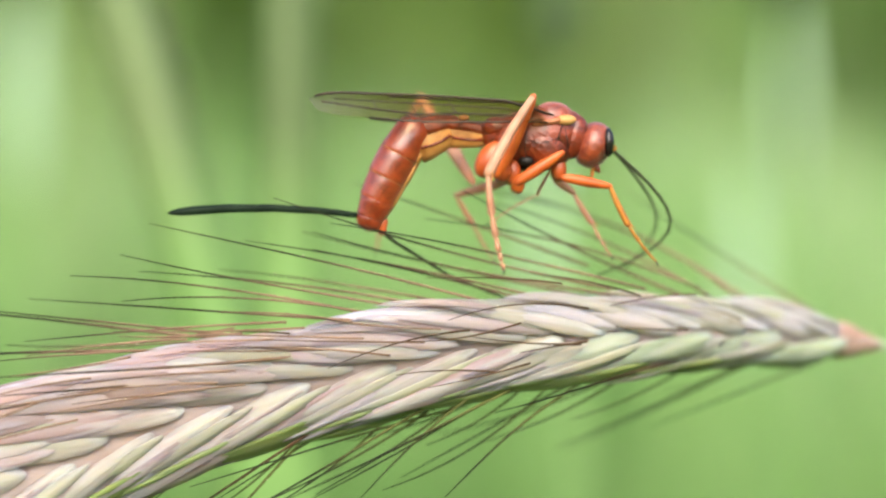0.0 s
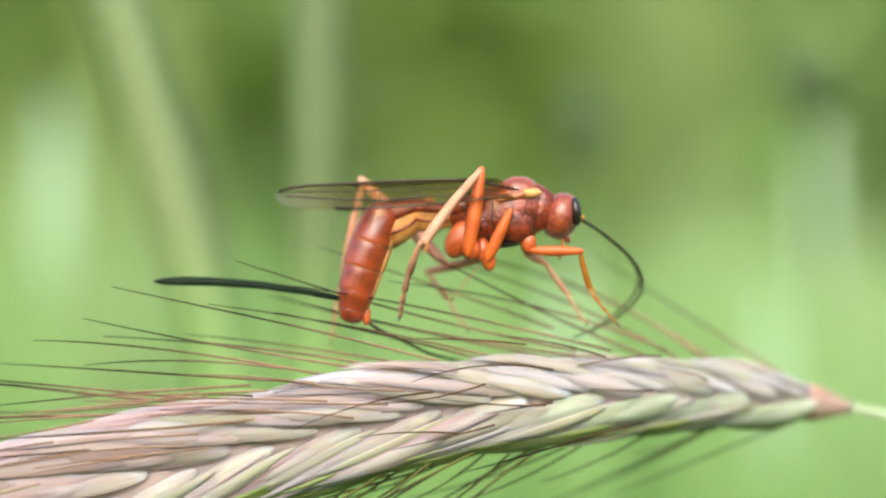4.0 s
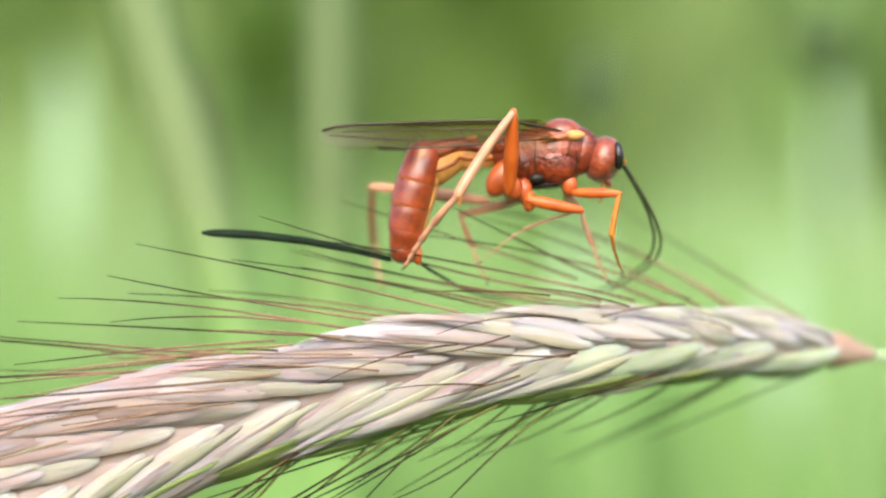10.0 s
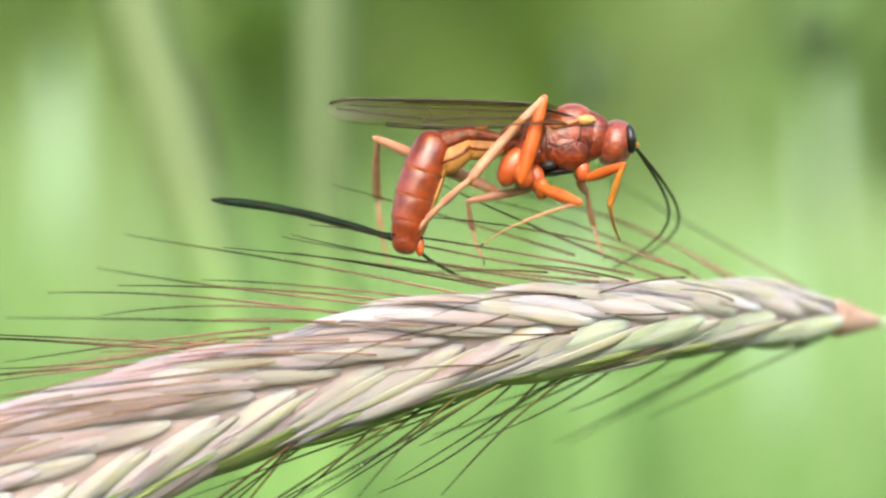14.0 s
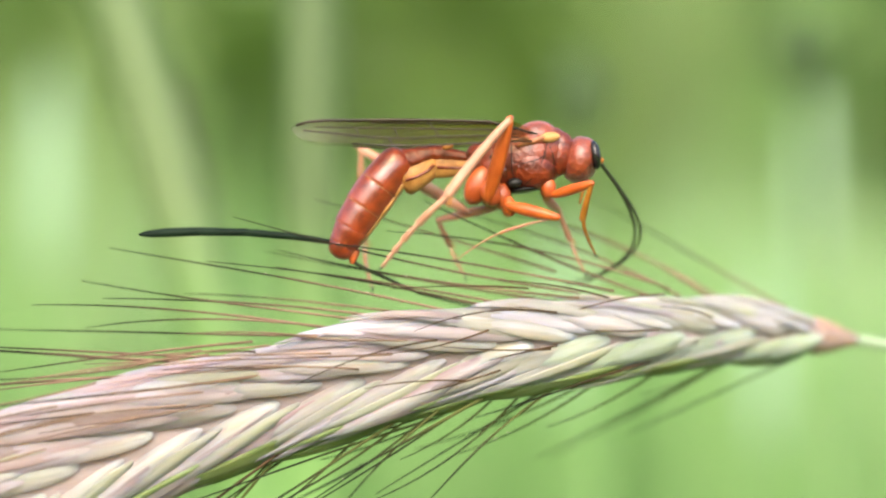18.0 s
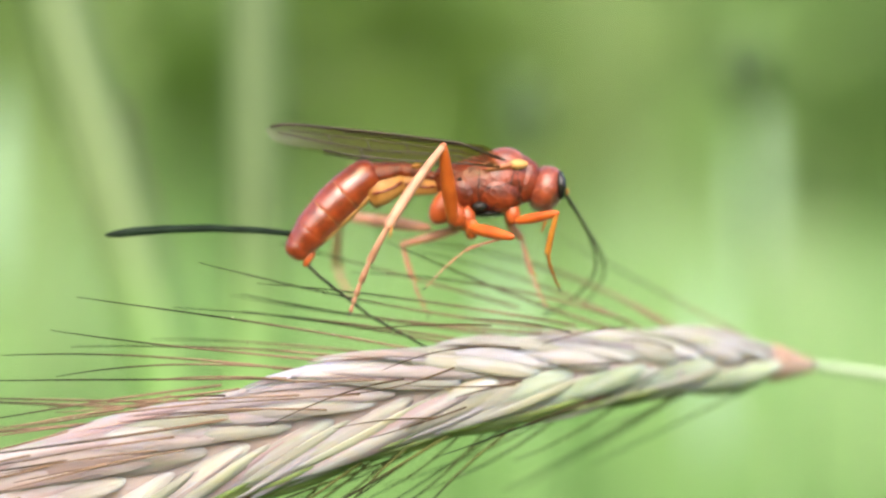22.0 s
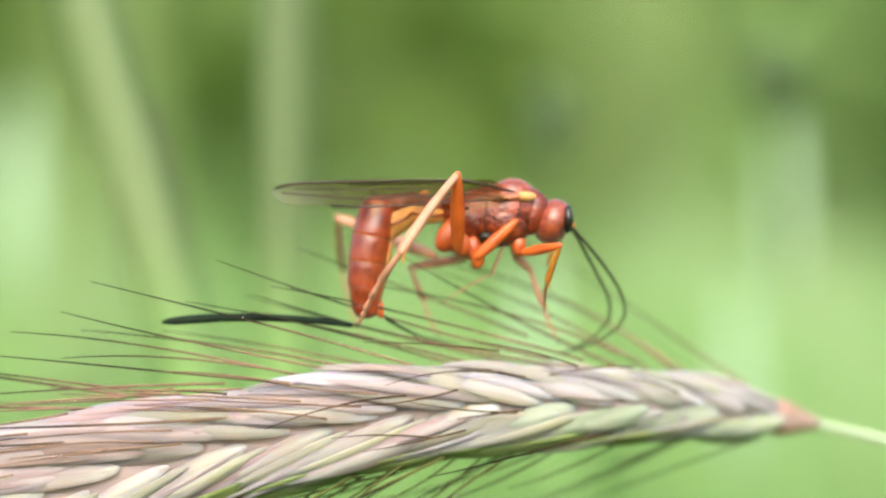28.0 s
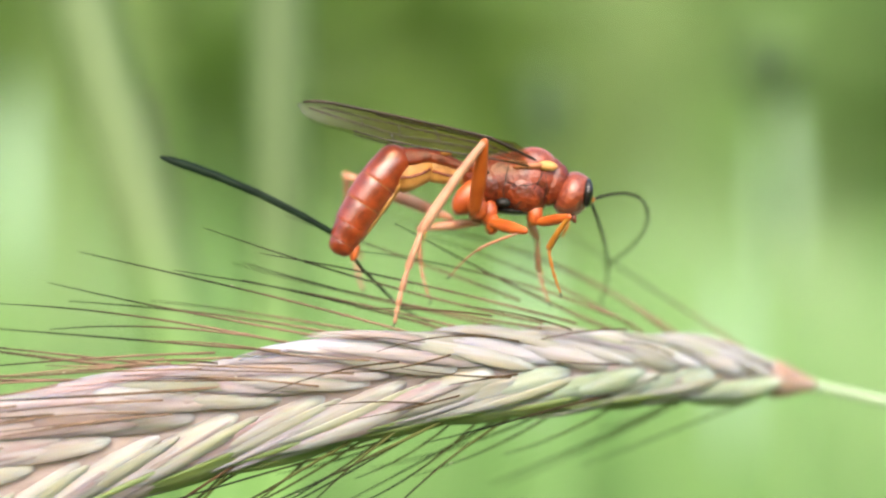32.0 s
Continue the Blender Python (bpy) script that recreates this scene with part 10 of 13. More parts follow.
    walk(W["antenna_near_0"], [
    (0,limb(5.16,-0.6,-0.82,-41.5,11.1)), (0.5,limb(5.16,-0.6,-0.82,-38.2,0)), (1,limb(5.16,-0.6,-0.82,-44.7,18.7)), 
    (1.5,limb(5.16,-0.6,-0.82,-44.9,19)), (2,limb(5.16,-0.6,-0.82,-43.7,18)), (2.5,limb(5.16,-0.6,-0.82,-40.9,8.1)), (3,limb(5.16,-0.6,-0.82,-34.7,0)), 
    (3.5,limb(5.16,-0.6,-0.82,-35.6,14.8)), (5.5,limb(5.16,-0.6,-0.82,-40,13.5)), (6,limb(5.16,-0.6,-0.82,-39,0)), 
    (6.5,limb(5.16,-0.6,-0.82,-48.4,10.1)), (7,limb(5.16,-0.6,-0.82,-42.9,5.5)), (7.5,limb(5.16,-0.6,-0.82,-48.8,13.6)), 
    (8,limb(5.16,-0.6,-0.82,-49.2,24.9)), (8.5,limb(5.16,-0.6,-0.82,-39.6,8.8)), (9,limb(5.16,-0.6,-0.82,-44.3,0)), 
    (9.5,limb(5.16,-0.6,-0.82,-50.5,14.9)), (10,limb(5.16,-0.6,-0.82,-60.1,29.3)), (10.5,limb(5.16,-0.6,-0.82,-59,37.2)), 
    (11,limb(5.16,-0.6,-0.82,-43.9,31.6)), (11.5,limb(5.16,-0.6,-0.82,-50.5,39.3)), (12,limb(5.16,-0.6,-0.82,-56.1,44.4)), 
    (12.5,limb(5.16,-0.6,-0.82,-21,30.1)), (13,limb(5.16,-0.6,-0.82,-1.1,0)), (13.5,limb(5.16,-0.6,-0.82,-20,24.4)), 
    (14,limb(5.16,-0.6,-0.82,-51.3,39.3)), (14.5,limb(5.16,-0.6,-0.82,-54.6,36.1)), (16.5,limb(5.16,-0.6,-0.82,-50.8,27.5)), 
    (17,limb(5.16,-0.6,-0.82,-53.8,25.3)), (17.5,limb(5.16,-0.6,-0.82,-53.4,29.6)), (18,limb(5.16,-0.6,-0.82,-56.9,28.6)), 
    (18.5,limb(5.16,-0.6,-0.82,-46.1,11.4)), (19,limb(5.16,-0.6,-0.82,-40.4,0)), (19.5,limb(5.16,-0.6,-0.82,-48.3,0)), 
    (20,limb(5.16,-0.6,-0.82,-45,0)), (20.5,limb(5.16,-0.6,-0.82,-42.8,0)), (21,limb(5.16,-0.6,-0.82,-37.2,0)), (21.5,limb(5.16,-0.6,-0.82,-56.6,32)), 
    (22,limb(5.16,-0.6,-0.82,-56.1,44.6)), (22.5,limb(5.16,-0.6,-0.82,-48.9,29.1)), (23,limb(5.16,-0.6,-0.82,-57.3,17.5)), 
    (23.5,limb(5.16,-0.6,-0.82,-42.1,29.3)), (24,limb(5.16,-0.6,-0.82,-23.1,26.3)), (24.5,limb(5.16,-0.6,-0.82,-35.5,27.4)), 
    (25,limb(5.16,-0.6,-0.82,-42.8,21.7)), (25.5,limb(5.16,-0.6,-0.82,-56.3,26.6)), (27.5,limb(5.16,-0.6,-0.82,-41,17.2)), 
    (28,limb(5.16,-0.6,-0.82,-47.5,14.9)), (28.5,limb(5.16,-0.6,-0.82,-45.7,31.2)), (29,limb(5.16,-0.6,-0.82,-45.6,41.2)), 
    (29.5,limb(5.16,-0.6,-0.82,-30.5,30.1)), (30,limb(5.16,-0.6,-0.82,-2.5,0)), (30.5,limb(5.16,-0.6,-0.82,0.4,21.9)), 
    (31,limb(5.16,-0.6,-0.82,-3.3,5)), (31.5,limb(5.16,-0.6,-0.82,19.6,28.3)), (32,limb(5.16,-0.6,-0.82,23,39.8))])
    walk(W["antenna_near_1"], [
    (0,limb(6.09,-0.36,-1.64,-43.3,5.7)), (0.5,limb(6.15,-0.6,-1.6,-40.1,0)), (1,limb(6.01,-0.2,-1.66,-46.2,16.3)), 
    (1.5,limb(6.01,-0.19,-1.67,-46.1,16.6)), (2,limb(6.03,-0.21,-1.65,-44.7,15.4)), (2.5,limb(6.11,-0.42,-1.64,-42.6,1.5)), 
    (3,limb(6.2,-0.6,-1.54,-37.8,0)), (3.5,limb(6.15,-0.28,-1.53,-38.8,14.7)), (5.5,limb(6.1,-0.31,-1.61,-43.3,11.8)), 
    (6,limb(6.14,-0.6,-1.62,-42.1,0)), (6.5,limb(5.99,-0.38,-1.75,-50,5.1)), (7,limb(6.08,-0.48,-1.68,-44.6,0)), 
    (7.5,limb(5.97,-0.3,-1.75,-49.6,10.8)), (8,limb(5.91,-0.07,-1.69,-48.8,24.5)), (8.5,limb(6.12,-0.41,-1.62,-42,4.4)), 
    (9,limb(6.07,-0.6,-1.71,-47.7,0)), (9.5,limb(5.94,-0.28,-1.76,-53.3,12.3)), (10,limb(5.71,0.02,-1.78,-61.8,28.1)), 
    (10.5,limb(5.68,0.16,-1.68,-60.6,36.4)), (11,limb(5.94,0.06,-1.57,-46.3,30.4)), (11.5,limb(5.78,0.2,-1.58,-52.1,38.4)), 
    (12,limb(5.67,0.28,-1.57,-56.9,43.7)), (12.5,limb(6.18,0.03,-1.21,-25.5,29.3)), (13,limb(6.42,-0.6,-0.85,-7.8,0)), 
    (13.5,limb(6.24,-0.08,-1.22,-24.8,23.6)), (14,limb(5.77,0.2,-1.59,-52.7,38.8)), (14.5,limb(5.75,0.14,-1.65,-55.8,35.4)), 
    (16.5,limb(5.87,-0.02,-1.69,-52.5,26.7)), (17,limb(5.84,-0.06,-1.74,-54.9,24.3)), (17.5,limb(5.82,0.02,-1.7,-56,29.9)), 
    (18,limb(5.77,0,-1.75,-60.2,29.2)), (18.5,limb(6.02,-0.35,-1.71,-51.1,11.7)), (19,limb(6.12,-0.6,-1.64,-46.3,0)), 
    (19.5,limb(6,-0.6,-1.77,-52.2,0)), (20,limb(6.05,-0.6,-1.72,-48.1,0)), (20.5,limb(6.09,-0.6,-1.68,-45.8,0)), (21,limb(6.17,-0.6,-1.59,-41.3,0)), 
    (21.5,limb(5.75,0.07,-1.72,-56,32)), (22,limb(5.66,0.29,-1.57,-56,44)), (22.5,limb(5.89,0.01,-1.65,-50.3,28)), 
    (23,limb(5.81,-0.22,-1.84,-58.8,16.8)), (23.5,limb(5.98,0.02,-1.56,-44.9,28.6)), (24,limb(6.2,-0.04,-1.27,-25.9,24.8)), 
    (24.5,limb(6.07,-0.02,-1.47,-37.7,26.5)), (25,limb(6.02,-0.13,-1.62,-44,21)), (25.5,limb(5.79,-0.04,-1.76,-54.1,26.7)), 
    (27.5,limb(6.07,-0.23,-1.62,-43.6,16.6)), (28,limb(5.99,-0.28,-1.72,-49.2,14.1)), (28.5,limb(5.92,0.05,-1.6,-47.2,30.3)), 
    (29,limb(5.83,0.23,-1.5,-46.9,40.4)), (29.5,limb(6.1,0.03,-1.38,-32.3,29.3)), (30,limb(6.42,-0.6,-0.88,-8.3,0)), 
    (30.5,limb(6.33,-0.13,-0.81,-5.7,21.9)), (31,limb(6.42,-0.49,-0.9,-8.3,0)), (31.5,limb(6.21,0,-0.45,14,27.5)), 
    (32,limb(6.05,0.21,-0.44,18.1,39.2))])
    walk(W["antenna_near_2"], [
    (0,limb(7,-0.23,-2.5,-45.9,4.8)), (0.5,limb(7.12,-0.6,-2.42,-42.7,0)), (1,limb(6.85,0.16,-2.54,-48.2,16.2)), 
    (1.5,limb(6.84,0.17,-2.54,-47.7,16.8)), (2,limb(6.89,0.13,-2.51,-46,15.6)), (2.5,limb(7.04,-0.39,-2.49,-44.7,7.3)), 
    (3,limb(7.2,-0.6,-2.31,-41.5,7.6)), (3.5,limb(7.11,0.04,-2.3,-42.5,19.5)), (5.5,limb(7,-0.05,-2.46,-47.7,16.8)), (6,limb(7.08,-0.6,-2.46,-46.2,0)), 
    (6.5,limb(6.79,-0.27,-2.71,-52.3,10.1)), (7,limb(6.98,-0.48,-2.56,-47,0)), (7.5,limb(6.77,-0.07,-2.69,-50.7,12.9)), 
    (8,limb(6.67,0.45,-2.55,-48.4,26.8)), (8.5,limb(7.06,-0.31,-2.46,-45,8.9)), (9,limb(6.91,-0.6,-2.64,-52.1,0)), 
    (9.5,limb(6.68,-0.01,-2.75,-57,13.3)), (10,limb(6.24,0.61,-2.76,-64.3,28.4)), (10.5,limb(6.18,0.91,-2.57,-62.9,37.2)), 
    (11,limb(6.69,0.7,-2.35,-49.5,30)), (11.5,limb(6.39,0.98,-2.36,-54.1,38.3)), (12,limb(6.16,1.15,-2.34,-57.9,43.7)), 
    (12.5,limb(7.17,0.65,-1.69,-31.2,30.4)), (13,limb(7.67,-0.6,-1.02,-16.5,0)), (13.5,limb(7.29,0.43,-1.7,-30.9,25.4)), 
    (14,limb(6.37,0.99,-2.37,-54.3,39.7)), (14.5,limb(6.33,0.87,-2.51,-57.3,36.2)), (16.5,limb(6.56,0.55,-2.58,-54.6,28.7)), 
    (17,limb(6.5,0.46,-2.68,-56.4,27)), (17.5,limb(6.43,0.65,-2.61,-59.2,33.5)), (18,limb(6.32,0.62,-2.71,-64,32.7)), 
    (18.5,limb(6.8,-0.09,-2.67,-56.9,17.9)), (19,limb(7,-0.6,-2.55,-53.2,0)), (19.5,limb(6.77,-0.6,-2.76,-56.9,0)), (20,limb(6.9,-0.6,-2.65,-51.9,0)), 
    (20.5,limb(6.97,-0.6,-2.59,-49.3,0)), (21,limb(7.12,-0.6,-2.42,-45.8,0)), (21.5,limb(6.35,0.74,-2.6,-55.3,34.2)), 
    (22,limb(6.17,1.16,-2.32,-55.9,44.3)), (22.5,limb(6.6,0.61,-2.51,-52.2,28.5)), (23,limb(6.44,0.14,-2.87,-60.6,20.8)), 
    (23.5,limb(6.76,0.62,-2.34,-48.4,30.7)), (24,limb(7.23,0.49,-1.77,-29.5,24.7)), (24.5,limb(6.97,0.54,-2.16,-40.4,27.7)), 
    (25,limb(6.87,0.32,-2.44,-45.5,23.4)), (25.5,limb(6.45,0.53,-2.68,-51.8,29.5)), (27.5,limb(6.95,0.13,-2.45,-46.5,19.7)), 
    (28,limb(6.79,0.03,-2.65,-51.1,17.6)), (28.5,limb(6.66,0.69,-2.39,-49.1,30.9)), (29,limb(6.48,1.05,-2.2,-48.5,40.1)), 
    (29.5,limb(7.03,0.65,-1.97,-34.6,29.8)), (30,limb(7.67,-0.6,-1.06,-16.2,0)), (30.5,limb(7.5,0.34,-0.93,-14.2,25.1)), 
    (31,limb(7.67,-0.49,-1.08,-15.2,0.9)), (31.5,limb(7.29,0.58,-0.18,5.3,28.3)), (32,limb(6.98,1.01,-0.14,9.8,39.7))])
    walk(W["antenna_near_3"], [
    (0,limb(7.88,-0.13,-3.41,-49.8,16.4)), (0.5,limb(8.04,-0.6,-3.27,-46.5,0)), (1,limb(7.66,0.51,-3.44,-51.1,21.7)), 
    (1.5,limb(7.66,0.54,-3.43,-49.8,22.5)), (2,limb(7.74,0.46,-3.38,-47.7,21.6)), (2.5,limb(7.92,-0.23,-3.37,-47.4,17.4)), 
    (3,limb(8.13,-0.43,-3.14,-45.6,19.2)), (3.5,limb(7.98,0.46,-3.1,-46.6,26.5)), (5.5,limb(7.81,0.32,-3.35,-53.1,26.4)), 
    (6,limb(7.95,-0.6,-3.37,-51.5,15.8)), (6.5,limb(7.55,-0.05,-3.7,-55.3,22)), (7,limb(7.84,-0.48,-3.49,-50.4,13.6)), 
    (7.5,limb(7.55,0.22,-3.64,-52,20.7)), (8,limb(7.41,1.02,-3.39,-47.9,31.4)), (8.5,limb(7.94,-0.11,-3.34,-48.7,18.3)), 
    (9,limb(7.69,-0.6,-3.63,-58,15)), (9.5,limb(7.34,0.28,-3.78,-62.1,20.5)), (10,limb(6.72,1.21,-3.76,-67.6,32.3)), 
    (10.5,limb(6.64,1.67,-3.46,-66,41.3)), (11,limb(7.4,1.33,-3.18,-54.1,31.8)), (11.5,limb(6.97,1.76,-3.16,-56.8,39.9)), 
    (12,limb(6.65,2.02,-3.11,-59.2,45.1)), (12.5,limb(8.11,1.29,-2.25,-38.1,34.2)), (13,limb(8.88,-0.6,-1.38,-27.1,0)), 
    (13.5,limb(8.27,0.97,-2.29,-38.2,30.2)), (14,limb(6.94,1.79,-3.16,-56.2,42.6)), (14.5,limb(6.88,1.62,-3.36,-59.1,39.4)), 
    (16.5,limb(7.2,1.15,-3.49,-57.3,34.5)), (17,limb(7.12,1.03,-3.62,-58.2,33.7)), (17.5,limb(6.97,1.35,-3.52,-63.1,39.1)), 
    (18,limb(6.78,1.3,-3.66,-68.4,37.5)), (18.5,limb(7.45,0.29,-3.68,-63.4,25.7)), (19,limb(7.75,-0.6,-3.56,-60.9,0)), 
    (19.5,limb(7.46,-0.6,-3.82,-62.3,0)), (20,limb(7.68,-0.6,-3.65,-56.6,0)), (20.5,limb(7.79,-0.6,-3.54,-53.3,0)), (21,limb(7.99,-0.6,-3.32,-50.9,0)), 
    (21.5,limb(6.94,1.45,-3.46,-54.7,38.3)), (22,limb(6.68,2.04,-3.07,-55.8,46)), (22.5,limb(7.28,1.21,-3.39,-54.4,31.4)), 
    (23,limb(7.02,0.59,-3.9,-62.8,28)), (23.5,limb(7.48,1.26,-3.15,-52.6,35.8)), (24,limb(8.23,1.01,-2.33,-34.5,27.3)), 
    (24.5,limb(7.82,1.13,-2.89,-43.6,31.9)), (25,limb(7.68,0.82,-3.26,-47,28.5)), (25.5,limb(7.13,1.15,-3.54,-49.6,34.2)), 
    (27.5,limb(7.76,0.56,-3.31,-49.7,25.5)), (28,limb(7.54,0.41,-3.58,-53.2,23.7)), (28.5,limb(7.36,1.34,-3.21,-51.4,33.6)), 
    (29,limb(7.12,1.86,-2.93,-50.6,41)), (29.5,limb(7.93,1.28,-2.59,-37.6,32.8)), (30,limb(8.88,-0.6,-1.41,-26.2,0)), 
    (30.5,limb(8.6,0.88,-1.21,-25,31.6)), (31,limb(8.88,-0.47,-1.41,-24.5,15.9)), (31.5,limb(8.4,1.18,-0.08,-8.6,33.3)), 
    (32,limb(7.94,1.81,0.02,-4.9,44.3))])
    walk(W["antenna_near_4"], [
    (0,limb(8.66,0.23,-4.33,-55.8,31.7)), (0.5,limb(8.91,-0.6,-4.19,-52,12.4)), (1,limb(8.39,0.98,-4.35,-55.1,32.4)), 
    (1.5,limb(8.41,1.02,-4.32,-52.9,33)), (2,limb(8.53,0.93,-4.25,-50.2,32.3)), (2.5,limb(8.74,0.15,-4.26,-51,27.5)), 
    (3,limb(8.97,-0.02,-3.99,-51.2,26.3)), (3.5,limb(8.76,1.03,-3.92,-52.9,32.1)), (5.5,limb(8.49,0.88,-4.26,-60.9,34.9)), 
    (6,limb(8.71,-0.26,-4.32,-59.1,31.2)), (6.5,limb(8.22,0.43,-4.66,-60.2,34.4)), (7,limb(8.62,-0.18,-4.43,-55.8,32.4)), 
    (7.5,limb(8.28,0.66,-4.57,-54,30.5)), (8,limb(8.14,1.68,-4.19,-49.2,36.1)), (8.5,limb(8.73,0.28,-4.24,-53.4,27.8)), 
    (9,limb(8.33,-0.27,-4.67,-66.2,30.5)), (9.5,limb(7.9,0.72,-4.83,-69.1,31.2)), (10,limb(7.12,1.88,-4.74,-72.3,40.1)), 
    (10.5,limb(7.02,2.51,-4.33,-70.5,48)), (11,limb(8.03,1.99,-4.05,-60.5,37.5)), (11.5,limb(7.5,2.57,-3.97,-60.3,44.1)), 
    (12,limb(7.1,2.92,-3.87,-60.8,48.3)), (12.5,limb(8.93,2,-2.89,-46.2,39.4)), (13,limb(10.01,-0.6,-1.95,-38.9,0)), 
    (13.5,limb(9.12,1.6,-2.96,-46.5,35.9)), (14,limb(7.45,2.65,-3.93,-58.7,46.7)), (14.5,limb(7.38,2.42,-4.2,-61.5,44.1)), 
    (16.5,limb(7.76,1.87,-4.36,-61.7,41.4)), (17,limb(7.67,1.73,-4.51,-62.4,41)), (17.5,limb(7.41,2.14,-4.39,-70.1,43.5)), 
    (18,limb(7.15,2.07,-4.59,-75.4,41)), (18.5,limb(7.96,0.84,-4.7,-71.9,31.3)), (19,limb(8.36,-0.6,-4.66,-70.6,0)), 
    (19.5,limb(8.05,-0.6,-4.94,-70.7,19.1)), (20,limb(8.37,-0.6,-4.7,-63.7,12.8)), (20.5,limb(8.54,-0.6,-4.55,-60.4,12.8)), 
    (21,limb(8.79,-0.6,-4.3,-58.3,0)), (21.5,limb(7.51,2.23,-4.27,-56.4,42.2)), (22,limb(7.17,2.95,-3.79,-55.7,49.4)), 
    (22.5,limb(7.91,1.86,-4.26,-57.1,36.6)), (23,limb(7.52,1.18,-4.89,-67.4,34.5)), (23.5,limb(8.11,2,-3.97,-58.3,41.5)), 
    (24,limb(9.15,1.59,-2.97,-40.9,33.6)), (24.5,limb(8.59,1.8,-3.62,-47.6,37.7)), (25,limb(8.44,1.42,-4.08,-49.9,33.9)), 
    (25.5,limb(7.8,1.86,-4.33,-50.5,38.4)), (27.5,limb(8.5,1.1,-4.18,-54.2,31)), (28,limb(8.23,0.92,-4.51,-56.7,29.5)), 
    (28.5,limb(8.02,2.03,-4.03,-54,38.2)), (29,limb(7.73,2.69,-3.66,-53.1,43.7)), (29.5,limb(8.77,1.96,-3.23,-41.5,38.7)), 
    (30,limb(10.01,-0.6,-1.97,-37.1,16.2)), (30.5,limb(9.58,1.54,-1.67,-36.8,36.6)), (31,limb(9.99,-0.13,-1.91,-36.1,26.1)), 
    (31.5,limb(9.44,1.87,-0.24,-27.5,41.2)), (32,limb(8.84,2.69,-0.05,-27.5,52.4))])
    walk(W["antenna_near_5"], [
    (0,limb(9.26,0.89,-5.22,-67.7,43.8)), (0.5,limb(9.67,-0.33,-5.16,-61.7,37.3)), (1,limb(9,1.65,-5.22,-63.2,42.2)), 
    (1.5,limb(9.05,1.71,-5.16,-60.2,42.6)), (2,limb(9.21,1.6,-5.07,-57,41.9)), (2.5,limb(9.44,0.73,-5.13,-59.1,34.6)), 
    (3,limb(9.68,0.54,-4.87,-61.5,30.4)), (3.5,limb(9.4,1.7,-4.77,-65.1,35.3)), (5.5,limb(8.99,1.6,-5.16,-76.3,39.7)), 
    (6,limb(9.26,0.4,-5.25,-73.6,38.1)), (6.5,limb(8.74,1.14,-5.56,-73.5,41.8)), (7,limb(9.22,0.49,-5.31,-68.3,42.5)), 
    (7.5,limb(8.92,1.3,-5.45,-61.3,37.6)), (8,limb(8.8,2.42,-4.96,-55.5,39.6)), (8.5,limb(9.39,0.87,-5.14,-62.5,34.3)), 
    (9,limb(8.77,0.37,-5.66,-80.7,36.2)), (9.5,limb(8.28,1.38,-5.83,-80.4,39.2)), (10,limb(7.42,2.7,-5.66,-80.9,47)), 
    (10.5,limb(7.3,3.44,-5.13,-79.7,52.9)), (11,limb(8.52,2.76,-4.92,-69.6,45.7)), (11.5,limb(7.95,3.45,-4.76,-65.2,49.8)), 
    (12,limb(7.51,3.86,-4.61,-63.2,52.6)), (12.5,limb(9.6,2.8,-3.6,-56.4,43.3)), (13,limb(10.99,-0.6,-2.74,-53.1,0)), 
    (13.5,limb(9.83,2.34,-3.7,-57.4,39.7)), (14,limb(7.9,3.57,-4.67,-64.3,50.1)), (14.5,limb(7.81,3.3,-5,-67.2,48)), 
    (16.5,limb(8.21,2.7,-5.19,-72.5,45.7)), (17,limb(8.11,2.56,-5.36,-74.3,45.4)), (17.5,limb(7.72,3.01,-5.25,-83.9,45.2)), 
    (18,limb(7.39,2.89,-5.51,-87.6,42.4)), (18.5,limb(8.29,1.5,-5.72,-86.2,33.9)), (19,limb(8.78,-0.6,-5.85,-87.7,11.5)), 
    (19.5,limb(8.44,-0.19,-6.06,-87.3,30.2)), (20,limb(8.92,-0.32,-5.8,-78.8,32)), (20.5,limb(9.15,-0.32,-5.62,-76.6,29.5)), 
    (21,limb(9.45,-0.6,-5.38,-73.8,0)), (21.5,limb(8.03,3.07,-5.05,-63.3,45)), (22,limb(7.63,3.91,-4.47,-56.9,53.2)), 
    (22.5,limb(8.46,2.62,-5.11,-62,41.7)), (23,limb(7.93,1.9,-5.85,-78.8,38.4)), (23.5,limb(8.6,2.84,-4.77,-69.1,45.3)), 
    (24,limb(9.95,2.29,-3.65,-49.4,41)), (24.5,limb(9.27,2.57,-4.36,-55.3,42.3)), (25,limb(9.11,2.12,-4.88,-57.4,37.8)), 
    (25.5,limb(8.43,2.64,-5.09,-57.8,41.3)), (27.5,limb(9.13,1.75,-5.06,-63.1,34.6)), (28,limb(8.83,1.54,-5.43,-64.8,33.3)), 
    (28.5,limb(8.6,2.81,-4.84,-58.9,42.6)), (29,limb(8.27,3.56,-4.39,-56.3,48.3)), (29.5,limb(9.51,2.75,-3.89,-47.6,43.6)), 
    (30,limb(10.98,-0.25,-2.7,-47.7,21)), (30.5,limb(10.39,2.29,-2.27,-49.3,37.3)), (31,limb(10.9,0.43,-2.58,-49.7,32)), 
    (31.5,limb(10.29,2.7,-0.67,-46.8,45.3)), (32,limb(9.52,3.69,-0.41,-50.9,56.2))])
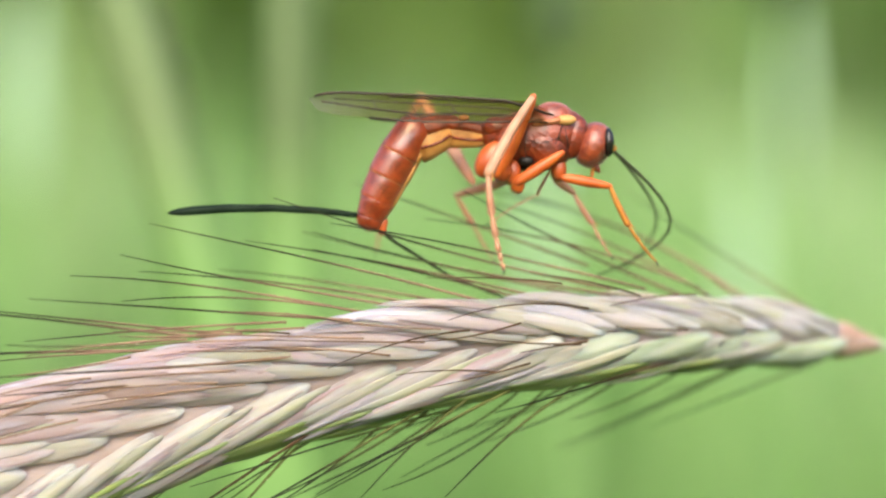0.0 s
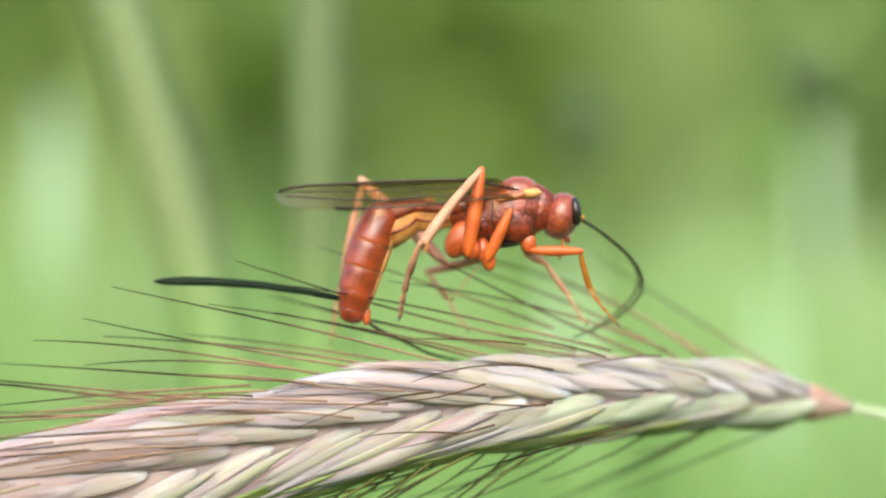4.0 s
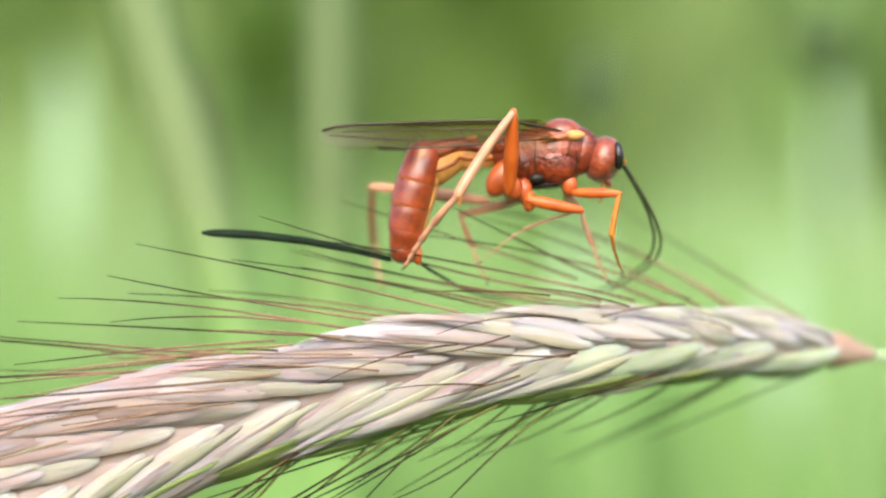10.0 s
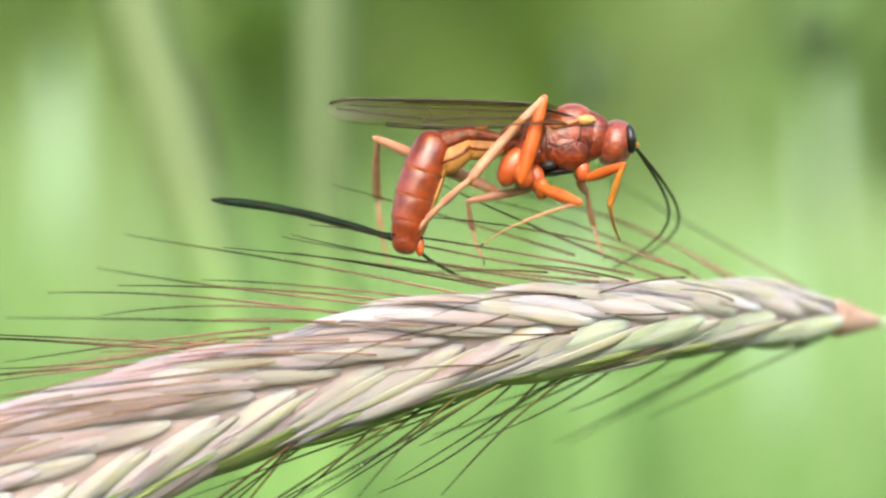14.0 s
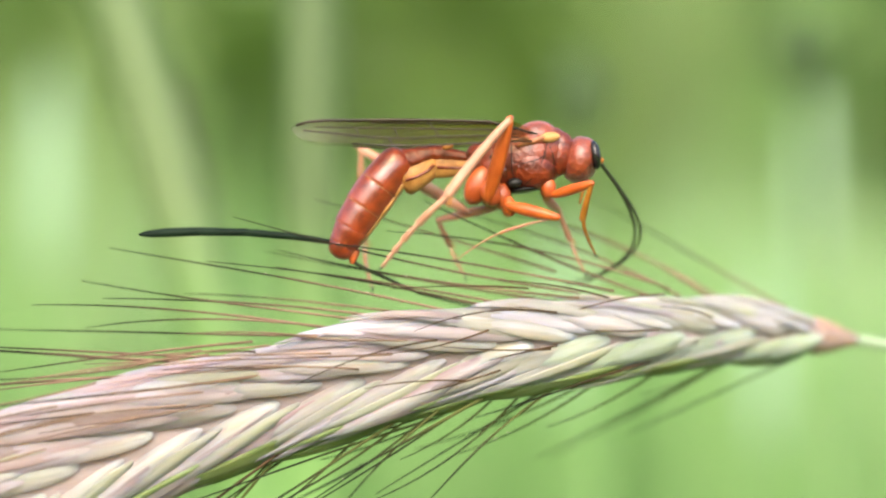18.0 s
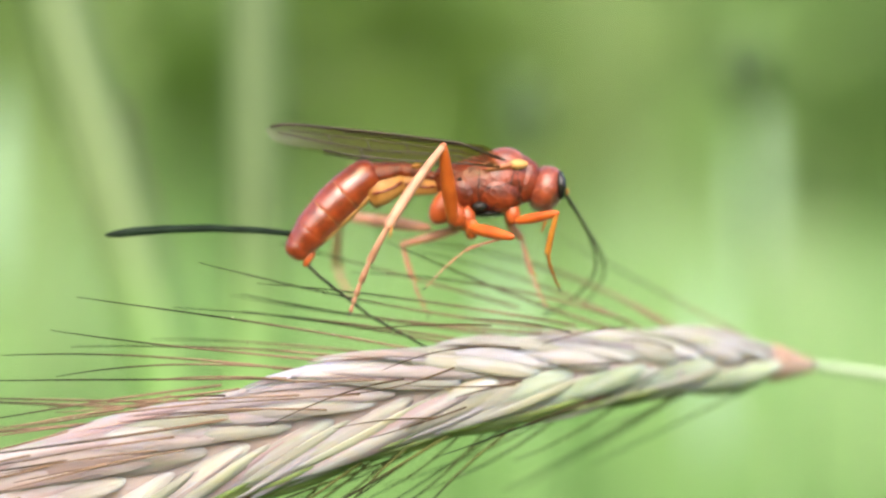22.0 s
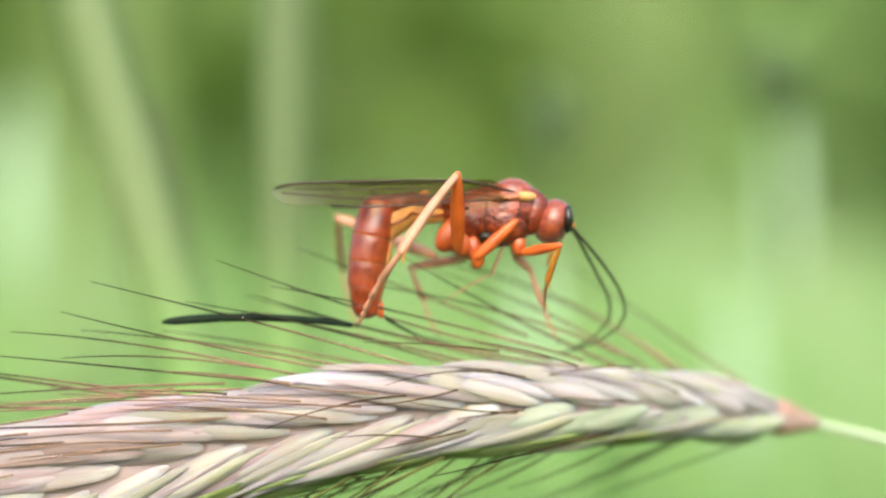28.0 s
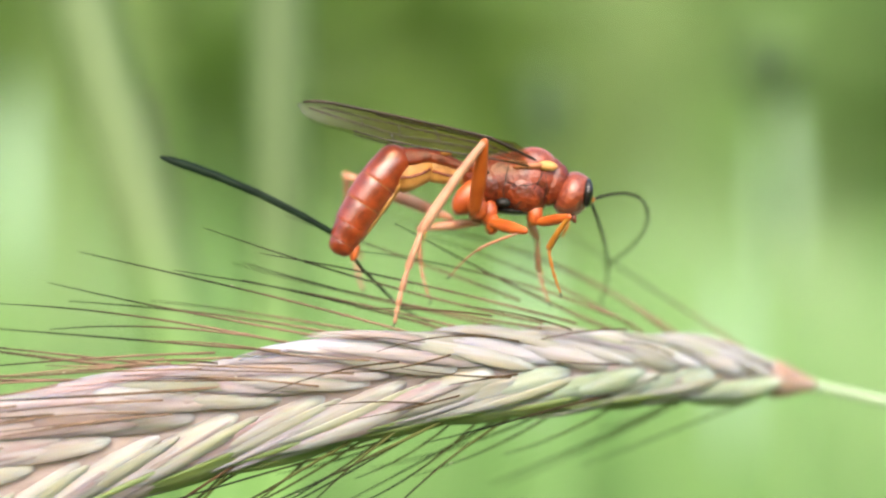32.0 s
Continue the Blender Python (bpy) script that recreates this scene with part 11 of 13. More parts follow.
    walk(W["antenna_near_6"], [
    (0,limb(9.61,1.77,-6.06,-94.6,44.9)), (0.5,limb(10.15,0.44,-6.04,-82.5,43.1)), (1,limb(9.43,2.5,-6.06,-83.1,45.4)), 
    (1.5,limb(9.51,2.56,-5.97,-80.7,45.8)), (2,limb(9.72,2.45,-5.85,-77.6,45.6)), (2.5,limb(9.98,1.45,-6.02,-79.3,36.9)), 
    (3,limb(10.19,1.18,-5.83,-83.8,30.4)), (3.5,limb(9.84,2.43,-5.71,-91.5,33.6)), (5.5,limb(9.23,2.4,-6.1,-109,35.6)), 
    (6,limb(9.54,1.17,-6.2,-105.6,35.4)), (6.5,limb(9.01,1.98,-6.46,-105.7,38.7)), (7,limb(9.57,1.35,-6.17,-98.6,41.1)), 
    (7.5,limb(9.4,2.07,-6.33,-82.5,40)), (8,limb(9.35,3.23,-5.77,-73.3,41)), (8.5,limb(9.88,1.58,-6.06,-83,36.2)), 
    (9,limb(8.94,1.11,-6.66,-108.2,32.6)), (9.5,limb(8.44,2.18,-6.8,-100.9,40.2)), (10,limb(7.55,3.62,-6.51,-97.7,48.3)), 
    (10.5,limb(7.44,4.45,-5.87,-97.1,53.1)), (11,limb(8.83,3.66,-5.75,-84.3,50.6)), (11.5,limb(8.29,4.41,-5.49,-74.7,53.6)), 
    (12,limb(7.86,4.86,-5.29,-69.4,55.6)), (12.5,limb(10.11,3.66,-4.36,-72.3,44.7)), (13,limb(11.74,-0.6,-3.75,-76.8,15.4)), 
    (13.5,limb(10.35,3.15,-4.52,-75.7,40.6)), (14,limb(8.25,4.53,-5.4,-76,51.7)), (14.5,limb(8.14,4.23,-5.77,-79.9,49.9)), 
    (16.5,limb(8.47,3.61,-6.03,-96.8,44.8)), (17,limb(8.35,3.46,-6.21,-102.1,42.8)), (17.5,limb(7.82,3.91,-6.13,-109.8,41.4)), 
    (18,limb(7.43,3.75,-6.44,-109.7,39.7)), (18.5,limb(8.37,2.2,-6.77,-113.4,30.4)), (19,limb(8.83,-0.35,-7.09,-123.3,18)), 
    (19.5,limb(8.5,0.45,-7.15,-120.7,23.9)), (20,limb(9.12,0.35,-6.85,-109.6,27.5)), (20.5,limb(9.41,0.3,-6.69,-111.5,23.3)), 
    (21,limb(9.8,-0.6,-6.59,-111.4,8.2)), (21.5,limb(8.43,3.97,-5.85,-81.5,45.5)), (22,limb(8.05,4.92,-5.1,-62.3,55.5)), 
    (22.5,limb(8.9,3.46,-5.94,-73.1,44.7)), (23,limb(8.12,2.68,-6.82,-106.1,36.5)), (23.5,limb(8.92,3.73,-5.6,-91.2,45.1)), 
    (24,limb(10.57,3.12,-4.38,-63.6,45.3)), (24.5,limb(9.8,3.42,-5.13,-71.8,44.3)), (25,limb(9.65,2.9,-5.71,-76,39.5)), 
    (25.5,limb(8.94,3.48,-5.9,-80,41.7)), (27.5,limb(9.6,2.47,-5.98,-82.4,35.5)), (28,limb(9.28,2.23,-6.38,-83.4,34.4)), 
    (28.5,limb(9.08,3.67,-5.63,-69.3,45.2)), (29,limb(8.74,4.5,-5.09,-62.1,52.5)), (29.5,limb(10.13,3.62,-4.56,-56.8,44.4)), 
    (30,limb(11.77,0.2,-3.57,-56.7,9.3)), (30.5,limb(11.04,3.05,-3.03,-62.6,33.8)), (31,limb(11.59,1.1,-3.39,-67.4,32.1)), 
    (31.5,limb(10.89,3.6,-1.32,-67,44.3)), (32,limb(9.96,4.74,-0.95,-73.5,54.9))])
    walk(W["antenna_near_7"], [
    (0,limb(9.54,2.66,-6.95,-128.1,25.7)), (0.5,limb(10.27,1.3,-6.95,-117.6,30.2)), (1,limb(9.53,3.4,-6.94,-116.8,33.5)), 
    (1.5,limb(9.65,3.46,-6.84,-116.7,33.2)), (2,limb(9.91,3.35,-6.72,-115.9,32.7)), (2.5,limb(10.16,2.21,-7.01,-116.6,24.9)), 
    (3,limb(10.31,1.82,-6.91,-119.2,18)), (3.5,limb(9.81,3.12,-6.76,-125.8,21.3)), (5.5,limb(8.89,3.14,-7.07,-141.9,18.6)), 
    (6,limb(9.26,1.91,-7.19,-140.7,13.8)), (6.5,limb(8.74,2.77,-7.41,-139.1,17.8)), (7,limb(9.42,2.18,-7.11,-132.3,18.8)), 
    (7.5,limb(9.52,2.88,-7.28,-121.5,27)), (8,limb(9.63,4.05,-6.68,-110.9,33.9)), (8.5,limb(10,2.32,-7.07,-120,24.7)), 
    (9,limb(8.61,1.79,-7.67,-138.4,13.7)), (9.5,limb(8.26,2.99,-7.74,-130.2,28.2)), (10,limb(7.44,4.56,-7.34,-122.2,40)), 
    (10.5,limb(7.35,5.46,-6.63,-121.9,45.3)), (11,limb(8.91,4.64,-6.55,-108,48.3)), (11.5,limb(8.49,5.43,-6.22,-93.1,53.5)), 
    (12,limb(8.11,5.9,-5.96,-82.2,56.3)), (12.5,limb(10.38,4.55,-5.22,-99.6,40.5)), (13,limb(12.02,-0.27,-4.94,-114.1,0)), 
    (13.5,limb(10.59,3.97,-5.45,-107.1,34.3)), (14,limb(8.44,5.52,-6.15,-99.7,49.4)), (14.5,limb(8.28,5.2,-6.57,-106.4,46.7)), 
    (16.5,limb(8.37,4.5,-6.92,-129.8,33.5)), (17,limb(8.16,4.31,-7.11,-134,29.8)), (17.5,limb(7.49,4.74,-7.02,-136.6,32.5)), 
    (18,limb(7.1,4.55,-7.36,-136.2,32.1)), (18.5,limb(7.93,2.84,-7.76,-144.2,17.6)), (19,limb(8.17,0.04,-8.09,-155.2,0)), 
    (19.5,limb(7.91,0.96,-8.14,-151.7,0)), (20,limb(8.75,0.93,-7.9,-141.8,0)), (20.5,limb(8.98,0.8,-7.77,-143.6,0)), 
    (21,limb(9.35,-0.42,-7.75,-146.5,0)), (21.5,limb(8.56,4.87,-6.72,-116.6,38.9)), (22,limb(8.38,5.96,-5.74,-74.3,55.3)), 
    (22.5,limb(9.16,4.34,-6.8,-97.1,42.8)), (23,limb(7.83,3.43,-7.79,-140.5,23.3)), (23.5,limb(8.9,4.63,-6.49,-124.5,35.9)), 
    (24,limb(10.96,4.02,-5.17,-89.9,43.1)), (24.5,limb(10.08,4.3,-5.99,-105,38.5)), (25,limb(9.88,3.7,-6.66,-114.2,31.8)), 
    (25.5,limb(9.1,4.31,-6.82,-119,32.6)), (27.5,limb(9.74,3.2,-7,-117.8,27.2)), (28,limb(9.4,2.95,-7.41,-119,26.1)), 
    (28.5,limb(9.4,4.56,-6.46,-92.2,43.9)), (29,limb(9.1,5.5,-5.77,-73.7,54.4)), (29.5,limb(10.62,4.5,-5.32,-68.8,39.8)), 
    (30,limb(12.46,0.41,-4.61,-64.3,0)), (30.5,limb(11.53,3.75,-3.96,-76.1,27)), (31,limb(12,1.77,-4.38,-91.4,23.4)), 
    (31.5,limb(11.24,4.48,-2.15,-90.4,37.3)), (32,limb(10.17,5.77,-1.65,-97.6,48.1))])
    walk(W["antenna_near_8"], [
    (0,limb(8.83,3.2,-7.85,-145.1,6.6)), (0.5,limb(9.76,1.93,-7.92,-141.1,0)), (1,limb(9.06,4.09,-7.88,-138.9,18)), 
    (1.5,limb(9.18,4.15,-7.78,-138.9,18)), (2,limb(9.45,4.03,-7.67,-139,16.7)), (2.5,limb(9.65,2.74,-8.03,-140.9,6.8)), 
    (3,limb(9.73,2.21,-7.96,-141.2,0)), (3.5,limb(9.12,3.58,-7.71,-144.3,14.6)), (5.5,limb(7.95,3.54,-7.81,-156.9,11.9)), 
    (6,limb(8.32,2.21,-7.97,-156.7,0)), (6.5,limb(7.83,3.15,-8.2,-153.9,5.6)), (7,limb(8.62,2.58,-8,-147.8,0)), 
    (7.5,limb(8.94,3.45,-8.24,-144.7,12.3)), (8,limb(9.25,4.76,-7.66,-137.8,25.3)), (8.5,limb(9.43,2.85,-8.06,-144.5,8)), 
    (9,limb(7.69,2.09,-8.49,-154.3,0)), (9.5,limb(7.54,3.59,-8.59,-150.5,14.4)), (10,limb(6.93,5.37,-8.16,-141.2,29.9)), 
    (10.5,limb(6.88,6.35,-7.38,-140.4,37.6)), (11,limb(8.65,5.58,-7.34,-134.9,36.3)), (11.5,limb(8.45,6.44,-6.97,-120.6,45.5)), 
    (12,limb(8.2,6.95,-6.65,-105,51.8)), (12.5,limb(10.22,5.37,-6.16,-127.8,31.7)), (13,limb(11.51,-0.27,-6.09,-138.3,0)), 
    (13.5,limb(10.28,4.68,-6.45,-133.8,25.2)), (14,limb(8.3,6.48,-6.96,-129.3,41.6)), (14.5,limb(8.04,6.12,-7.4,-135.9,37.9)), 
    (16.5,limb(7.69,5.19,-7.73,-148.3,27)), (17,limb(7.4,4.94,-7.9,-149.9,24.5)), (17.5,limb(6.72,5.42,-7.75,-151.5,29.5)), 
    (18,limb(6.33,5.22,-8.1,-152.8,28.7)), (18.5,limb(6.96,3.22,-8.47,-160.8,11.1)), (19,limb(7.03,0.04,-8.62,-169.1,0)), 
    (19.5,limb(6.8,0.96,-8.74,-165.7,0)), (20,limb(7.76,0.93,-8.69,-157,0)), (20.5,limb(7.97,0.8,-8.52,-157.3,0)), (21,limb(8.3,-0.42,-8.44,-159.9,0)), 
    (21.5,limb(8.12,5.66,-7.6,-141.3,32.4)), (22,limb(8.57,6.99,-6.43,-95,50.5)), (22.5,limb(9.04,5.2,-7.72,-128.9,32.5)), 
    (23,limb(6.94,3.93,-8.53,-158,16.9)), (23.5,limb(8.32,5.37,-7.33,-145.7,29.2)), (24,limb(10.96,4.88,-6.09,-121.9,30.3)), 
    (24.5,limb(9.82,5.08,-6.94,-133.6,28.2)), (25,limb(9.44,4.36,-7.64,-141,22)), (25.5,limb(8.59,4.99,-7.75,-141.2,26.7)), 
    (27.5,limb(9.21,3.78,-7.99,-143,17.6)), (28,limb(8.85,3.5,-8.4,-144.7,15.4)), (28.5,limb(9.36,5.44,-7.37,-125.3,34.8)), 
    (29,limb(9.31,6.53,-6.47,-95.9,51.5)), (29.5,limb(10.97,5.31,-6.22,-80.8,32.5)), (30,limb(13,0.41,-5.75,-70,0)), 
    (30.5,limb(11.79,4.33,-5.06,-87.1,22.4)), (31,limb(11.98,2.27,-5.54,-112.5,8.4)), (31.5,limb(11.24,5.24,-3.16,-110.7,29.3)), 
    (32,limb(10.06,6.71,-2.48,-117.4,40.7))])
    walk(W["antenna_near_9"], [
    (0,limb(7.81,3.35,-8.56,-152.7,6.1)), (0.5,limb(8.78,1.93,-8.71,-151.1,0)), (1,limb(8.15,4.48,-8.66,-148.7,16.3)), 
    (1.5,limb(8.28,4.54,-8.57,-148.4,16.8)), (2,limb(8.54,4.39,-8.46,-148.4,15.6)), (2.5,limb(8.68,2.89,-8.82,-151.3,4.4)), 
    (3,limb(8.74,2.21,-8.75,-151.2,0)), (3.5,limb(8.13,3.9,-8.42,-152.9,14.9)), (5.5,limb(6.82,3.8,-8.29,-163.8,13)), 
    (6,limb(7.16,2.21,-8.47,-163.7,0)), (6.5,limb(6.7,3.28,-8.75,-160.6,7.7)), (7,limb(7.55,2.58,-8.67,-154.7,0)), 
    (7.5,limb(7.93,3.72,-8.95,-154.3,11.6)), (8,limb(8.41,5.29,-8.42,-149.1,24.7)), (8.5,limb(8.41,3.03,-8.79,-155.1,6.1)), 
    (9,limb(6.55,2.09,-9.04,-162,0)), (9.5,limb(6.48,3.9,-9.19,-160.6,12.6)), (10,limb(6.07,6,-8.85,-151.4,28.1)), 
    (10.5,limb(6.11,7.12,-8.01,-150.2,36.5)), (11,limb(7.93,6.33,-8.06,-150.7,30.2)), (11.5,limb(8,7.34,-7.73,-140.6,38.7)), 
    (12,limb(8,7.94,-7.4,-128.3,44.8)), (12.5,limb(9.56,6.03,-7.01,-143,29.5)), (13,limb(10.56,-0.27,-6.93,-148.7,0)), 
    (13.5,limb(9.49,5.21,-7.27,-146.8,23.9)), (14,limb(7.71,7.32,-7.69,-146.2,38.9)), (14.5,limb(7.32,6.89,-8.1,-151.4,35.5)), 
    (16.5,limb(6.74,5.76,-8.32,-156.9,27.1)), (17,limb(6.41,5.46,-8.48,-157.4,24.9)), (17.5,limb(5.76,6.04,-8.28,-159.2,29.8)), 
    (18,limb(5.35,5.83,-8.6,-161.8,28.8)), (18.5,limb(5.79,3.46,-8.87,-169.1,11.7)), (19,limb(5.79,0.04,-8.86,-175.9,0)), 
    (19.5,limb(5.57,0.96,-9.05,-172.4,0)), (20,limb(6.6,0.93,-9.18,-164.1,0)), (20.5,limb(6.8,0.8,-9,-163.8,0)), (21,limb(7.11,-0.42,-8.88,-166.3,0)), 
    (21.5,limb(7.29,6.33,-8.26,-152.4,32)), (22,limb(8.5,7.97,-7.23,-115,44.9)), (22.5,limb(8.38,5.88,-8.55,-146.9,28.2)), 
    (23,limb(5.82,4.3,-8.98,-166.1,17.3)), (23.5,limb(7.41,5.98,-7.95,-155.5,28.9)), (24,limb(10.39,5.51,-7.02,-139.4,24.8)), 
    (24.5,limb(9.06,5.68,-7.74,-146.6,26.7)), (25,limb(8.53,4.84,-8.37,-152.3,21.3)), (25.5,limb(7.71,5.56,-8.46,-150.6,26.6)), 
    (27.5,limb(8.25,4.16,-8.71,-154.4,16.8)), (28,limb(7.86,3.84,-9.11,-156.1,14.5)), (28.5,limb(8.76,6.16,-8.22,-144.8,30.5)), 
    (29,limb(9.22,7.51,-7.25,-123.4,42.7)), (29.5,limb(11.14,5.98,-7.27,-89.5,29.4)), (30,limb(13.43,0.41,-6.93,-74.3,0)), 
    (30.5,limb(11.85,4.81,-6.22,-94.9,21.7)), (31,limb(11.5,2.46,-6.69,-125,0)), (31.5,limb(10.85,5.86,-4.18,-122.9,27.6)), 
    (32,limb(9.62,7.53,-3.33,-128.9,39.2))])
    walk(W["antenna_near_10"], [
    (0,limb(6.69,3.48,-9.14,-156.8,10.7)), (0.5,limb(7.68,1.93,-9.32,-156.1,0)), (1,limb(7.12,4.84,-9.29,-153.8,18.3)), 
    (1.5,limb(7.25,4.91,-9.2,-153.3,18.7)), (2,limb(7.5,4.73,-9.1,-153.2,17.6)), (2.5,limb(7.58,2.98,-9.43,-156.6,8.3)), 
    (3,limb(7.64,2.21,-9.36,-156.6,0)), (3.5,limb(7.05,4.22,-8.98,-157.7,16.1)), (5.5,limb(5.63,4.08,-8.64,-167.8,14.7)), 
    (6,limb(5.95,2.21,-8.82,-167.7,0)), (6.5,limb(5.53,3.44,-9.17,-164.4,10.8)), (7,limb(6.41,2.58,-9.21,-158.5,0)), 
    (7.5,limb(6.82,3.98,-9.49,-159.2,13.7)), (8,limb(7.43,5.82,-9.01,-154.8,25.5)), (8.5,limb(7.27,3.16,-9.32,-160.5,9.2)), 
    (9,limb(5.35,2.09,-9.43,-166.4,0)), (9.5,limb(5.32,4.18,-9.6,-166,14.9)), (10,limb(5.1,6.6,-9.38,-157,29.3)), 
    (10.5,limb(5.23,7.87,-8.52,-155.7,37.4)), (11,limb(6.98,6.96,-8.6,-158.6,31)), (11.5,limb(7.24,8.13,-8.35,-150.6,38.8)), 
    (12,limb(7.45,8.83,-8.1,-141.3,43.9)), (12.5,limb(8.69,6.65,-7.67,-150.7,30.2)), (13,limb(9.49,-0.27,-7.58,-154.4,0)), 
    (13.5,limb(8.53,5.72,-7.9,-153.4,24.8)), (14,limb(6.89,8.11,-8.24,-154.6,39.4)), (14.5,limb(6.42,7.62,-8.59,-158.9,36.1)), 
    (16.5,limb(5.71,6.34,-8.76,-161.6,28.1)), (17,limb(5.35,5.99,-8.92,-161.6,25.9)), (17.5,limb(4.73,6.66,-8.67,-163.8,30.5)), 
    (18,limb(4.3,6.43,-8.95,-167.1,29.5)), (18.5,limb(4.58,3.72,-9.11,-173.8,13.3)), (19,limb(4.53,0.04,-8.95,-180,0)), 
    (19.5,limb(4.32,0.96,-9.22,-176.4,0)), (20,limb(5.38,0.93,-9.52,-168.3,0)), (20.5,limb(5.59,0.8,-9.36,-167.7,0)), 
    (21,limb(5.89,-0.42,-9.18,-170.2,0)), (21.5,limb(6.34,7,-8.76,-158.1,32.6)), (22,limb(8.12,8.86,-8.04,-126.6,44.3)), 
    (22.5,limb(7.45,6.47,-9.15,-155.3,28.9)), (23,limb(4.65,4.67,-9.27,-170.6,18.5)), (23.5,limb(6.41,6.59,-8.41,-160.8,29.8)), 
    (24,limb(9.52,6.04,-7.76,-147.5,25.7)), (24.5,limb(8.12,6.25,-8.36,-152.9,27.6)), (25,limb(7.49,5.29,-8.92,-157.9,22.2)), 
    (25.5,limb(6.73,6.13,-9.01,-155.6,27.3)), (27.5,limb(7.17,4.52,-9.24,-160.2,17.9)), (28,limb(6.75,4.15,-9.6,-162,15.7)), 
    (28.5,limb(7.88,6.8,-8.84,-153.8,31)), (29,limb(8.71,8.37,-8.03,-139.3,40.4)), (29.5,limb(11.15,6.6,-8.37,-95.4,30)), 
    (30,limb(13.77,0.41,-8.15,-77.6,0)), (30.5,limb(11.76,5.27,-7.39,-100.3,22.9)), (31,limb(10.78,2.46,-7.72,-132.1,4.6)), 
    (31.5,limb(10.24,6.44,-5.12,-130,28.7)), (32,limb(9.01,8.33,-4.09,-135.5,40.2))])
    walk(W["antenna_near_11"], [
    (0,limb(5.55,3.71,-9.62,-159.4,13.7)), (0.5,limb(6.52,1.93,-9.83,-159.2,0)), (1,limb(6.04,5.23,-9.82,-156.9,20.2)), 
    (1.5,limb(6.18,5.31,-9.74,-156.3,20.4)), (2,limb(6.43,5.11,-9.64,-156,19.3)), (2.5,limb(6.43,3.17,-9.92,-159.9,10.9)), 
    (3,limb(6.48,2.21,-9.86,-160,7.1)), (3.5,limb(5.93,4.57,-9.44,-160.7,17.2)), (5.5,limb(4.44,4.4,-8.89,-170.4,16)), 
    (6,limb(4.72,2.21,-9.09,-170.3,0)), (6.5,limb(4.33,3.68,-9.5,-166.8,13)), (7,limb(5.24,2.58,-9.67,-161,5.3)), 
    (7.5,limb(5.67,4.28,-9.93,-162.2,15.4)), (8,limb(6.4,6.36,-9.5,-158.2,26.2)), (8.5,limb(6.1,3.36,-9.73,-163.8,11.5)), 
    (9,limb(4.13,2.09,-9.72,-169.4,0)), (9.5,limb(4.14,4.5,-9.9,-169.5,17.1)), (10,limb(4.08,7.21,-9.81,-160.6,30.6)), 
    (10.5,limb(4.31,8.64,-8.93,-159.1,38.5)), (11,limb(5.97,7.61,-8.99,-163.1,32.5)), (11.5,limb(6.38,8.92,-8.83,-155.9,40)), 
    (12,limb(6.74,9.71,-8.67,-148.2,44.9)), (12.5,limb(7.74,7.29,-8.21,-155.1,31.2)), (13,limb(8.35,-0.27,-8.13,-158,0)), 
    (13.5,limb(7.5,6.25,-8.41,-157.4,25.7)), (14,limb(6.01,8.91,-8.66,-159.3,40.2)), (14.5,limb(5.47,8.37,-8.95,-163.3,37)), 
    (16.5,limb(4.65,6.93,-9.11,-164.6,29)), (17,limb(4.27,6.54,-9.27,-164.4,26.9)), (17.5,limb(3.69,7.3,-8.97,-166.8,31.3)), 
    (18,limb(3.23,7.06,-9.19,-170.5,30.2)), (18.5,limb(3.36,4.01,-9.24,-176.9,14.5)), (19,limb(3.27,0.04,-8.95,-182.8,0)), 
    (19.5,limb(3.07,0.96,-9.3,-179.1,0)), (20,limb(4.15,0.93,-9.78,-171,0)), (20.5,limb(4.36,0.8,-9.62,-170.3,0)), 
    (21,limb(4.64,-0.42,-9.39,-172.8,0)), (21.5,limb(5.36,7.68,-9.15,-161.6,33.2)), (22,limb(7.59,9.74,-8.76,-133.2,45.3)), 
    (22.5,limb(6.44,7.08,-9.61,-160,30)), (23,limb(3.47,5.07,-9.46,-173.5,19.6)), (23.5,limb(5.37,7.22,-8.77,-164.1,30.6)), 
    (24,limb(8.56,6.59,-8.37,-152,27.1)), (24.5,limb(7.12,6.83,-8.87,-156.6,28.5)), (25,limb(6.41,5.77,-9.36,-161.3,23.1)), 
    (25.5,limb(5.71,6.71,-9.48,-158.6,28)), (27.5,limb(6.04,4.91,-9.64,-163.8,19)), (28,limb(5.59,4.49,-9.98,-165.6,16.9)), 
    (28.5,limb(6.91,7.45,-9.32,-158.7,32)), (29,limb(7.99,9.19,-8.65,-147.2,41.6)), (29.5,limb(11.05,7.23,-9.46,-99.4,31.6)), 
    (30,limb(14.04,0.41,-9.38,-80.3,0)), (30.5,limb(11.55,5.76,-8.53,-104.2,24.4)), (31,limb(9.93,2.56,-8.65,-136.6,9.9)), 
    (31.5,limb(9.53,7.05,-5.97,-134.4,30)), (32,limb(8.32,9.14,-4.77,-139.6,41.3))])
